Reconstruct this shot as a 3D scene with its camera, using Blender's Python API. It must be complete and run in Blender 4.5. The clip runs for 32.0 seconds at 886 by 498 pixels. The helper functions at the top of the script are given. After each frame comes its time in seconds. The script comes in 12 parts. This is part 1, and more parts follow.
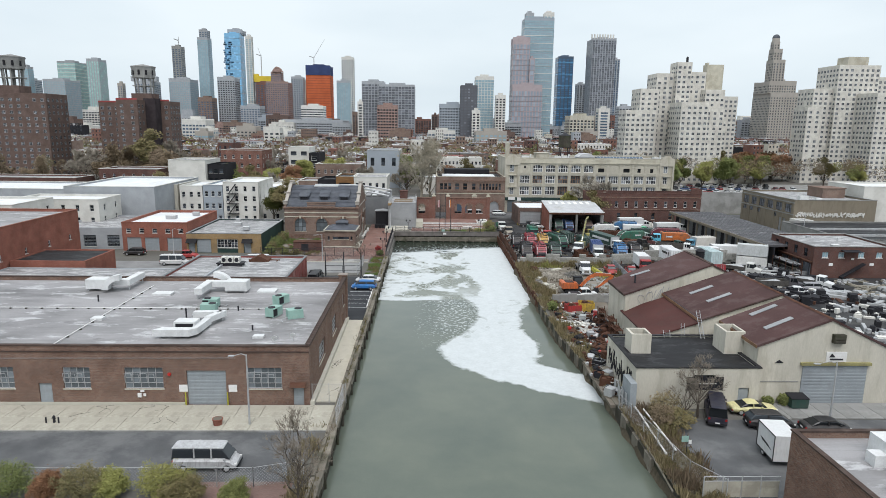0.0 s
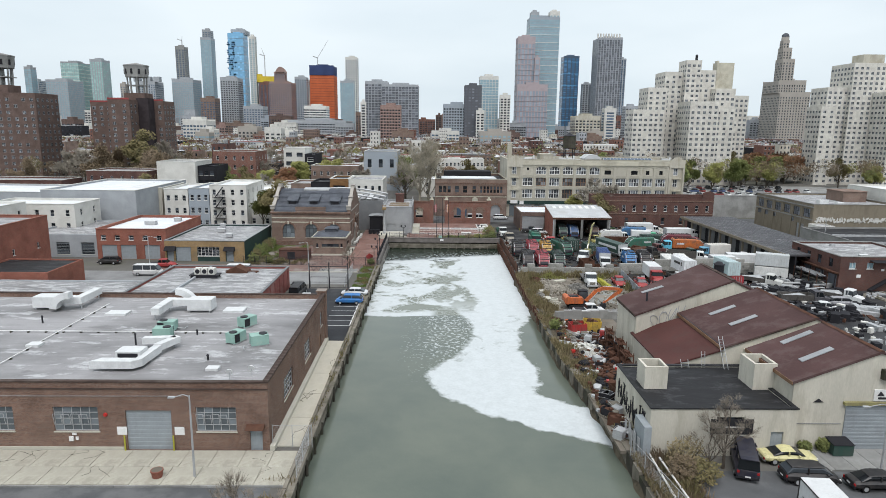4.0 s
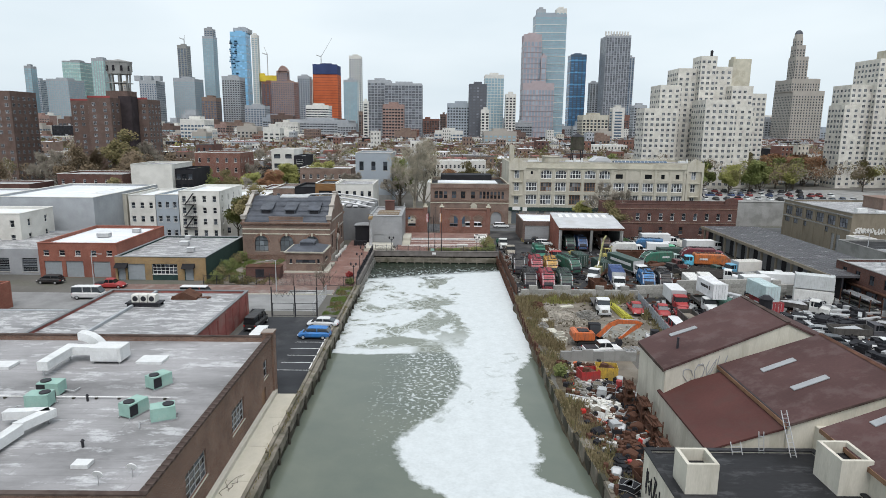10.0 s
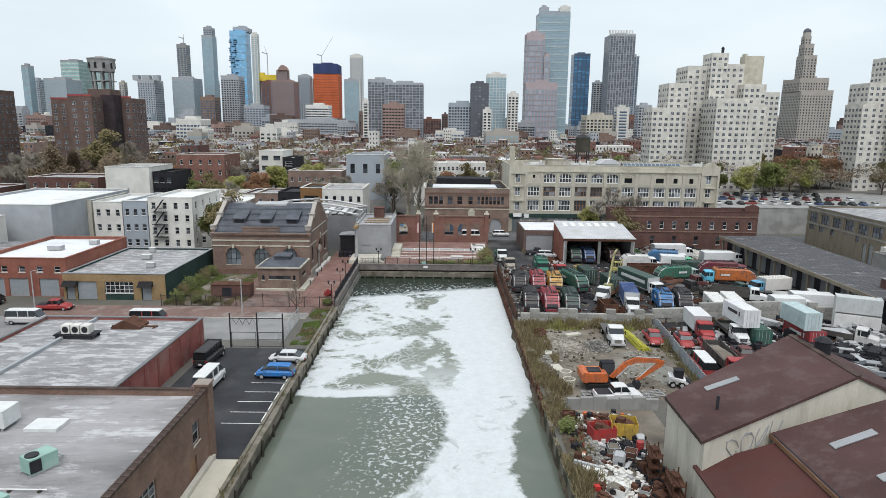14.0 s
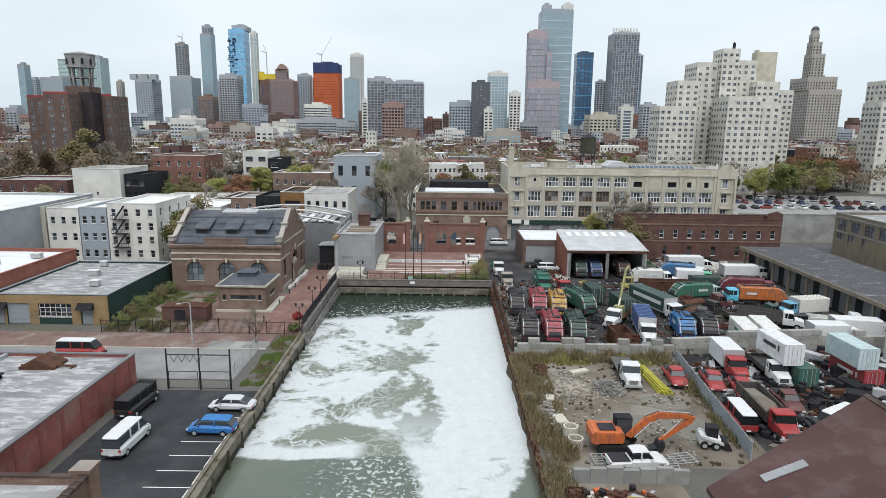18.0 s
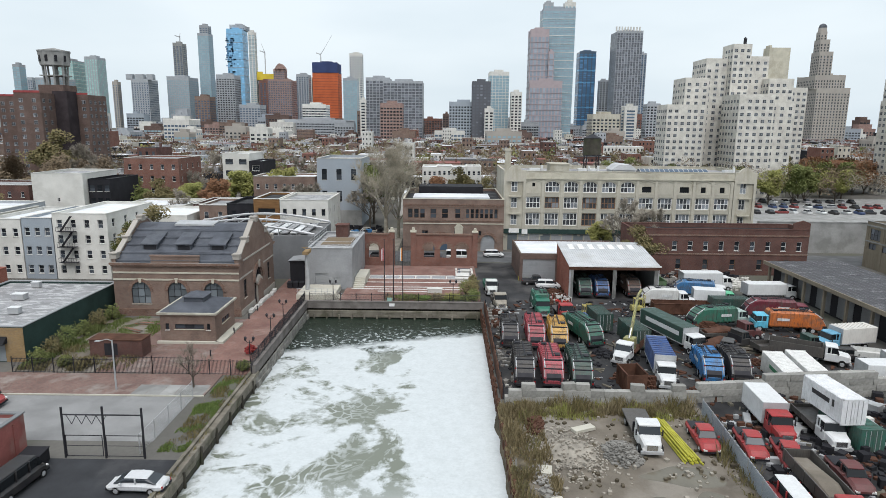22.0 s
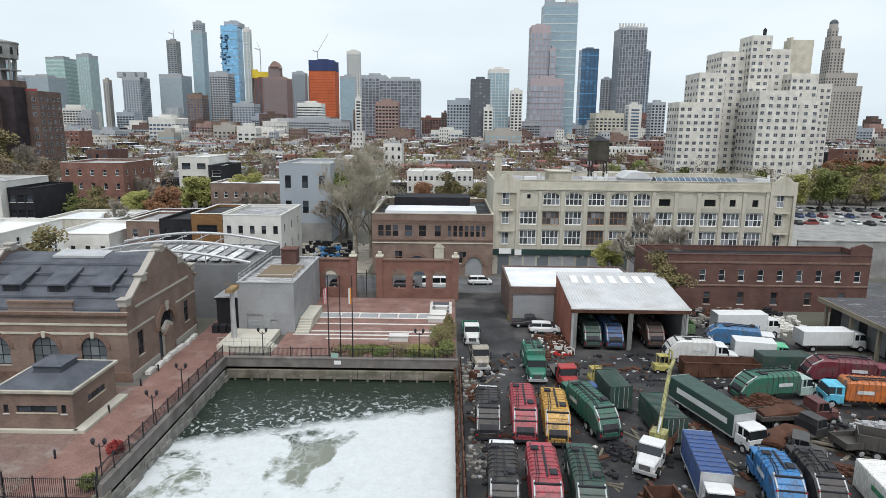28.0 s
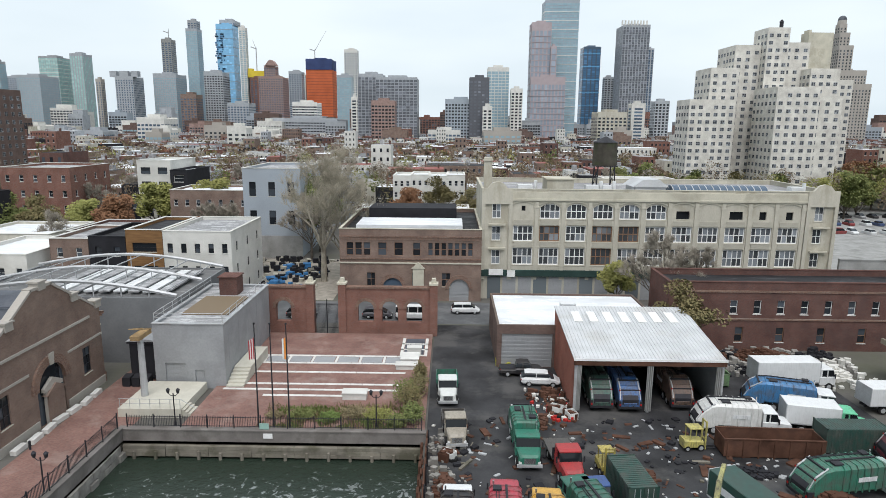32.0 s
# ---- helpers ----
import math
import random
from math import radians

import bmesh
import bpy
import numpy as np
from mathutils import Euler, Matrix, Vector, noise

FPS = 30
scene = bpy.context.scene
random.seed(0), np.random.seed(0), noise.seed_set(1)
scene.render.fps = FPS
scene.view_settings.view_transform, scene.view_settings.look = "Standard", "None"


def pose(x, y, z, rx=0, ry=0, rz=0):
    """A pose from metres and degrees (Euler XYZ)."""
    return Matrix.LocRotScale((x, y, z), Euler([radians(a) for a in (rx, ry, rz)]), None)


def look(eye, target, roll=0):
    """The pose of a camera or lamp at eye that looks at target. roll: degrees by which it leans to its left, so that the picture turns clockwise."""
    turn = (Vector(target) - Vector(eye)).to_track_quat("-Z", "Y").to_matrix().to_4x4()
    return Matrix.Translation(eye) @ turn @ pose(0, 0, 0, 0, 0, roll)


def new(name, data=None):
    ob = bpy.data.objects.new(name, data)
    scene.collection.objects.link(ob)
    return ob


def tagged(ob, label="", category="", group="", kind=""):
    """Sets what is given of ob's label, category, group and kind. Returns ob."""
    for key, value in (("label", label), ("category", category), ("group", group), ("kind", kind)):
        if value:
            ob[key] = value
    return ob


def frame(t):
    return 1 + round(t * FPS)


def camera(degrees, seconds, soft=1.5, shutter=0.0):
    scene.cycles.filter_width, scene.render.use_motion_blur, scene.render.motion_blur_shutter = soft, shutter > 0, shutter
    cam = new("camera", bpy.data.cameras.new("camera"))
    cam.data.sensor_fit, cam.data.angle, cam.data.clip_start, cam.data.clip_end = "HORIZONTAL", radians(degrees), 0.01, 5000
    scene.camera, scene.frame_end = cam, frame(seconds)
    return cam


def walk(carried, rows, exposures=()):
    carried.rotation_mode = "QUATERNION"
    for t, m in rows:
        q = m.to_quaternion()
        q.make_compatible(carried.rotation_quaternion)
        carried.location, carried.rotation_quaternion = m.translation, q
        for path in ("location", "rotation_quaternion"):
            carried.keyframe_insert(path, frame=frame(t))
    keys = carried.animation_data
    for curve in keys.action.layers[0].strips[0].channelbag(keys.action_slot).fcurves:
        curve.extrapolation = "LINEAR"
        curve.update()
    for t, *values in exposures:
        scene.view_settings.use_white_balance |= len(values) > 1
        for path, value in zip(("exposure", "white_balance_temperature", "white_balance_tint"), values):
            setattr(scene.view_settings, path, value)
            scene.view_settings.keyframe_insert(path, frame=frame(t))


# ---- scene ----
cam = camera(70.0, 32.0, soft=0.35)
PATH = [
    (0, (-5.508, -14.053, 30.177), (-2.94, 84.07, 11.09), 0.70),
    (1, (-5.006, -11.804, 30.182), (-2.67, 86.33, 11.12), 0.68),
    (2, (-4.351, -9.294, 30.180), (-2.22, 88.85, 11.14), 0.67),
    (3, (-3.671, -6.712, 30.132), (-1.75, 91.44, 11.10), 0.66),
    (3.5, (-3.353, -5.396, 30.104), (-1.54, 92.76, 11.07), 0.66),
    (5.5, (-2.186, 0.206, 30.080), (-0.80, 98.37, 11.05), 0.63),
    (6, (-1.904, 1.597, 30.084), (-0.62, 99.76, 11.05), 0.62),
    (7, (-1.290, 4.480, 30.107), (-0.18, 102.64, 11.06), 0.63),
    (8, (-0.698, 7.675, 30.150), (0.25, 105.84, 11.09), 0.65),
    (9, (-0.137, 10.916, 30.163), (0.67, 109.08, 11.09), 0.66),
    (10, (0.481, 14.173, 30.149), (1.19, 112.33, 11.06), 0.65),
    (11, (1.134, 17.598, 30.160), (1.73, 115.75, 11.06), 0.64),
    (12, (1.824, 21.152, 30.195), (2.29, 119.31, 11.07), 0.64),
    (13, (2.364, 24.850, 30.221), (2.71, 123.00, 11.10), 0.64),
    (14, (2.778, 28.625, 30.213), (3.04, 126.78, 11.11), 0.66),
    (14.5, (3.037, 30.533, 30.203), (3.26, 128.69, 11.11), 0.67),
    (16.5, (4.389, 37.951, 30.034), (4.36, 136.11, 10.93), 0.70),
    (17, (4.722, 39.815, 29.993), (4.65, 137.97, 10.89), 0.70),
    (18, (5.334, 43.534, 29.957), (5.21, 141.69, 10.84), 0.68),
    (19, (6.107, 47.290, 29.936), (5.94, 145.45, 10.83), 0.63),
    (20, (6.823, 51.078, 29.894), (6.54, 149.24, 10.80), 0.59),
    (21, (7.534, 54.916, 29.874), (7.14, 153.08, 10.79), 0.57),
    (22, (8.354, 58.835, 29.892), (7.85, 157.00, 10.81), 0.57),
    (23, (9.156, 62.841, 29.907), (8.60, 161.00, 10.81), 0.60),
    (24, (9.920, 66.979, 29.900), (9.31, 165.13, 10.77), 0.62),
    (25, (10.708, 71.187, 29.912), (10.05, 169.33, 10.74), 0.63),
    (25.5, (11.083, 73.367, 29.936), (10.39, 171.51, 10.76), 0.63),
    (27.5, (12.732, 82.491, 30.092), (11.97, 180.63, 10.89), 0.61),
    (28, (13.152, 84.795, 30.119), (12.37, 182.93, 10.90), 0.60),
    (29, (14.064, 89.556, 30.143), (13.22, 187.69, 10.93), 0.59),
    (30, (14.938, 94.459, 30.118), (14.05, 192.59, 10.90), 0.58),
    (31, (15.807, 99.302, 30.120), (14.87, 197.43, 10.89), 0.55),
    (32, (16.673, 104.025, 30.163), (15.67, 202.14, 10.89), 0.51),
]
walk(cam, [(t, look(eye, target, roll)) for t, eye, target, roll in PATH], ((0, 0.2), (24, 0.2), (29, 0.25), (32, 0.27)))

# ---- light: an overcast day ----
world = bpy.data.worlds.new("overcast")
scene.world = world
world.use_nodes = True
wn, wl = world.node_tree.nodes, world.node_tree.links
wn.clear()
sky = wn.new("ShaderNodeTexSky")
sky.sky_type, sky.sun_disc = "NISHITA", False
sky.sun_elevation, sky.sun_rotation = radians(62), radians(180)
sky.air_density, sky.dust_density, sky.ozone_density = 1.0, 6.0, 1.0
sky_dim = wn.new("ShaderNodeVectorMath")
sky_dim.operation = "SCALE"
sky_dim.inputs["Scale"].default_value = 0.1
wl.new(sky.outputs[0], sky_dim.inputs[0])
sky_place = wn.new("ShaderNodeTexCoord")
sky_flat = wn.new("ShaderNodeMapping")
sky_flat.inputs["Scale"].default_value = (1.2, 1.2, 4.0)
sky_noise = wn.new("ShaderNodeTexNoise")
sky_noise.inputs["Scale"].default_value = 1.6
sky_noise.inputs["Detail"].default_value = 4
wl.new(sky_place.outputs["Generated"], sky_flat.inputs[0])
wl.new(sky_flat.outputs[0], sky_noise.inputs["Vector"])
sky_ramp = wn.new("ShaderNodeValToRGB")
sky_ramp.color_ramp.elements[0].position, sky_ramp.color_ramp.elements[0].color = 0.32, (0.64, 0.735, 0.80, 1)
sky_ramp.color_ramp.elements[1].position, sky_ramp.color_ramp.elements[1].color = 0.66, (0.78, 0.86, 0.91, 1)
wl.new(sky_noise.outputs["Fac"], sky_ramp.inputs[0])
sky_mix = wn.new("ShaderNodeMix")
sky_mix.data_type = "RGBA"
sky_mix.inputs[0].default_value = 0.88
wl.new(sky_dim.outputs[0], sky_mix.inputs[6])
wl.new(sky_ramp.outputs[0], sky_mix.inputs[7])
sky_out = wn.new("ShaderNodeBackground")
sky_out.inputs["Strength"].default_value = 1.06
wl.new(sky_mix.outputs[2], sky_out.inputs[0])
wl.new(sky_out.outputs[0], wn.new("ShaderNodeOutputWorld").inputs[0])
sun_data = bpy.data.lights.new("sun", "SUN")
sun_data.energy, sun_data.angle, sun_data.color = 2.15, radians(45), (1.0, 0.968, 0.972)
sun = new("sun", sun_data)
sun.matrix_world = look((4, -70, 132), (0, 0, 0))


# ---- materials ----
def nodes_of(m):
    m.use_nodes = True
    n, l = m.node_tree.nodes, m.node_tree.links
    return n, l, n["Principled BSDF"]


def math_node(n, l, op, a, b):
    k = n.new("ShaderNodeMath")
    k.operation = op
    for i, v in enumerate((a, b)):
        if isinstance(v, (int, float)):
            k.inputs[i].default_value = v
        else:
            l.new(v, k.inputs[i])
    return k.outputs[0]


def mix_node(n, l, fac, a, b, kind="MIX"):
    k = n.new("ShaderNodeMix")
    k.data_type, k.blend_type = "RGBA", kind
    for i, v in ((0, fac), (6, a), (7, b)):
        if isinstance(v, (int, float)):
            k.inputs[i].default_value = v
        elif isinstance(v, tuple):
            k.inputs[i].default_value = (*v[:3], 1)
        else:
            l.new(v, k.inputs[i])
    return k.outputs[2]


def noise_node(n, l, co, scale, detail=4, rough=0.55):
    k = n.new("ShaderNodeTexNoise")
    k.inputs["Scale"].default_value, k.inputs["Detail"].default_value, k.inputs["Roughness"].default_value = scale, detail, rough
    l.new(co, k.inputs["Vector"])
    return k.outputs["Fac"]


def ramp_node(n, l, fac, lo, hi, a=0.0, b=1.0):
    k = n.new("ShaderNodeMapRange")
    for i, v in enumerate((lo, hi, a, b), 1):
        k.inputs[i].default_value = v
    l.new(fac, k.inputs[0])
    return k.outputs[0]


def bump_node(n, l, p, height, strength, dist):
    k = n.new("ShaderNodeBump")
    k.inputs["Strength"].default_value, k.inputs["Distance"].default_value = strength, dist
    l.new(height, k.inputs["Height"])
    l.new(k.outputs[0], p.inputs["Normal"])


def scaled(c, k):
    return tuple(min(1.0, v * k) for v in c)


def mat(name, c, rough=0.8, big=0.5, fine=8.0, amount=0.25, stain=None, stain_amount=0.5, stain_scale=0.15, bump=0.15, metal=0.0, vary=0.0, stretch=(1, 1, 1)):
    """A surface with a coarse and a fine variation, stains and slight relief."""
    m = bpy.data.materials.new(name)
    n, l, p = nodes_of(m)
    tc = n.new("ShaderNodeTexCoord")
    mp = n.new("ShaderNodeMapping")
    mp.inputs["Scale"].default_value = stretch
    l.new(tc.outputs["Object"], mp.inputs[0])
    co = mp.outputs[0]
    a = noise_node(n, l, co, big, 5)
    b = noise_node(n, l, co, fine, 3)
    col = mix_node(n, l, ramp_node(n, l, a, 0.3, 0.7), scaled(c, 1 - amount), scaled(c, 1 + amount))
    col = mix_node(n, l, ramp_node(n, l, b, 0.25, 0.75, 0, 0.6), col, mix_node(n, l, 1.0, col, (0.78, 0.78, 0.78), "MULTIPLY"))
    if stain:
        s = noise_node(n, l, co, stain_scale, 6, 0.65)
        col = mix_node(n, l, ramp_node(n, l, s, 0.5, 0.62, 0, stain_amount), col, stain)
    if vary:
        oi = n.new("ShaderNodeObjectInfo")
        col = mix_node(n, l, ramp_node(n, l, oi.outputs["Random"], 0, 1, 0, vary), col, mix_node(n, l, 1.0, col, (0.45, 0.45, 0.45), "MULTIPLY"))
    l.new(col, p.inputs["Base Color"])
    p.inputs["Specular IOR Level"].default_value = 0.5 if rough < 0.5 else 0.12
    p.inputs["Roughness"].default_value, p.inputs["Metallic"].default_value = rough, metal
    if bump:
        bump_node(n, l, p, b, bump, 0.03)
    return m


def brick_mat(name, c1, c2, mortar, w=0.21, h=0.07, stain=None, stain_amount=0.4, floor=False):
    m = bpy.data.materials.new(name)
    n, l, p = nodes_of(m)
    tc = n.new("ShaderNodeTexCoord")
    sp = n.new("ShaderNodeSeparateXYZ")
    l.new(tc.outputs["Object"], sp.inputs[0])
    cb = n.new("ShaderNodeCombineXYZ")
    l.new(sp.outputs[0] if floor else math_node(n, l, "ADD", sp.outputs[0], sp.outputs[1]), cb.inputs[0])
    l.new(sp.outputs[1 if floor else 2], cb.inputs[1])
    br = n.new("ShaderNodeTexBrick")
    l.new(cb.outputs[0], br.inputs["Vector"])
    for k, v in (("Scale", 1.0), ("Mortar Size", 0.006), ("Brick Width", w), ("Row Height", h), ("Bias", -0.1)):
        br.inputs[k].default_value = v
    for k, v in (("Color1", c1), ("Color2", c2), ("Mortar", mortar)):
        br.inputs[k].default_value = (*v, 1)
    a = noise_node(n, l, tc.outputs["Object"], 0.35, 6, 0.6)
    col = mix_node(n, l, ramp_node(n, l, a, 0.3, 0.72), br.outputs["Color"], mix_node(n, l, 1.0, br.outputs["Color"], (0.62, 0.6, 0.6), "MULTIPLY"))
    if stain:
        s = noise_node(n, l, tc.outputs["Object"], 0.22, 6, 0.65)
        col = mix_node(n, l, ramp_node(n, l, s, 0.52, 0.66, 0, stain_amount), col, stain)
    l.new(col, p.inputs["Base Color"])
    p.inputs["Specular IOR Level"].default_value = 0.12
    p.inputs["Roughness"].default_value = 0.88
    bump_node(n, l, p, br.outputs["Fac"], 0.3, -0.02)
    return m


def glass_mat(name, c=(0.018, 0.021, 0.025), rough=0.08, painted_glint=4.5):
    m = bpy.data.materials.new(name)
    n, l, p = nodes_of(m)
    oi = n.new("ShaderNodeObjectInfo")
    gi = n.new("ShaderNodeNewGeometry")
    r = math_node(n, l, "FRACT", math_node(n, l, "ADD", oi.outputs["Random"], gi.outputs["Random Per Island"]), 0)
    # some panes at random get a brighter base colour, painting in sky glints
    l.new(mix_node(n, l, ramp_node(n, l, r, 0.55, 1.0), c, scaled(c, painted_glint)), p.inputs["Base Color"])
    p.inputs["Roughness"].default_value = rough
    p.inputs["IOR"].default_value = 1.5
    p.inputs["Specular IOR Level"].default_value = 0.3
    return m


def paint_mat(name, c, rough=0.35, dirt=0.25):
    """Vehicle or joinery paint with dust on top, grime in streaks and scuffs."""
    m = bpy.data.materials.new(name)
    n, l, p = nodes_of(m)
    tc = n.new("ShaderNodeTexCoord")
    co = tc.outputs["Object"]
    mp = n.new("ShaderNodeMapping")
    mp.inputs["Scale"].default_value = (3.0, 3.0, 0.5)
    l.new(co, mp.inputs[0])
    a = noise_node(n, l, co, 1.1, 6, 0.68)
    b = noise_node(n, l, mp.outputs[0], 2.2, 5, 0.65)
    d = noise_node(n, l, co, 11, 3, 0.6)
    col = mix_node(n, l, ramp_node(n, l, a, 0.42, 0.72, 0, min(1, dirt * 1.6)), c, (0.10, 0.088, 0.078))
    col = mix_node(n, l, ramp_node(n, l, b, 0.48, 0.72, 0, min(1, dirt * 1.7)), col, (0.045, 0.04, 0.037))
    col = mix_node(n, l, ramp_node(n, l, d, 0.55, 0.75, 0, dirt), col, scaled(c, 0.5))
    l.new(col, p.inputs["Base Color"])
    l.new(ramp_node(n, l, a, 0.3, 0.8, rough, min(1, rough + 0.45)), p.inputs["Roughness"])
    return m


def roof_mat(name, c, dark, light, scale=0.12, peel=0.53, lap=None):
    """Flat roofing: sheets with seams, ponding stains and pale coating patches."""
    m = bpy.data.materials.new(name)
    n, l, p = nodes_of(m)
    tc = n.new("ShaderNodeTexCoord")
    co = tc.outputs["Object"]
    st = n.new("ShaderNodeMapping")
    st.inputs["Scale"].default_value = (0.55, 1.35, 1)
    l.new(co, st.inputs[0])
    a = noise_node(n, l, st.outputs[0], scale, 7, 0.66)
    b = noise_node(n, l, st.outputs[0], scale * 2.4, 7, 0.72)
    d = noise_node(n, l, co, 7, 3)
    col = mix_node(n, l, ramp_node(n, l, a, 0.42, 0.68), c, dark)
    col = mix_node(n, l, ramp_node(n, l, b, peel, peel + 0.07, 0, 0.75), col, light)
    damp = noise_node(n, l, st.outputs[0], scale * 1.3, 9, 0.7)
    col = mix_node(n, l, ramp_node(n, l, damp, 0.58, 0.63, 0, 0.55), col, dark)
    br = n.new("ShaderNodeTexBrick")
    l.new(co, br.inputs["Vector"])
    for k, v in (("Scale", 1.0), ("Mortar Size", 0.03), ("Brick Width", 9.0), ("Row Height", 0.95)):
        br.inputs[k].default_value = v
    seam = math_node(n, l, "MULTIPLY", br.outputs["Fac"], ramp_node(n, l, b, 0.3, 0.6, 0.0, 0.5))
    col = mix_node(n, l, seam, col, dark)
    if lap:
        sh = n.new("ShaderNodeTexBrick")
        l.new(co, sh.inputs["Vector"])
        for k, v in (("Scale", 1.0), ("Mortar Size", 0.0), ("Brick Width", lap[0]), ("Row Height", lap[1])):
            sh.inputs[k].default_value = v
        sh.inputs["Color1"].default_value, sh.inputs["Color2"].default_value = (0, 0, 0, 1), (1, 1, 1, 1)
        col = mix_node(n, l, ramp_node(n, l, sh.outputs["Color"], 0.45, 1.0, 0, 0.55), col, scaled(c, 0.62))
    col = mix_node(n, l, ramp_node(n, l, d, 0.3, 0.8, 0, 0.35), col, scaled(c, 0.7))
    l.new(col, p.inputs["Base Color"])
    p.inputs["Specular IOR Level"].default_value = 0.2
    l.new(ramp_node(n, l, a, 0.4, 0.6, 0.8, 0.5), p.inputs["Roughness"])
    bump_node(n, l, p, d, 0.15, 0.02)
    return m


def leaf_mat(name, c1, c2):
    m = bpy.data.materials.new(name)
    n, l, p = nodes_of(m)
    gi = n.new("ShaderNodeNewGeometry")
    oi = n.new("ShaderNodeObjectInfo")
    col = mix_node(n, l, gi.outputs["Random Per Island"], c1, c2)
    col = mix_node(n, l, ramp_node(n, l, oi.outputs["Random"], 0, 1, 0, 0.28), col, (0.12, 0.085, 0.03))
    l.new(col, p.inputs["Base Color"])
    p.inputs["Specular IOR Level"].default_value = 0.12
    p.inputs["Roughness"].default_value = 0.7
    return m


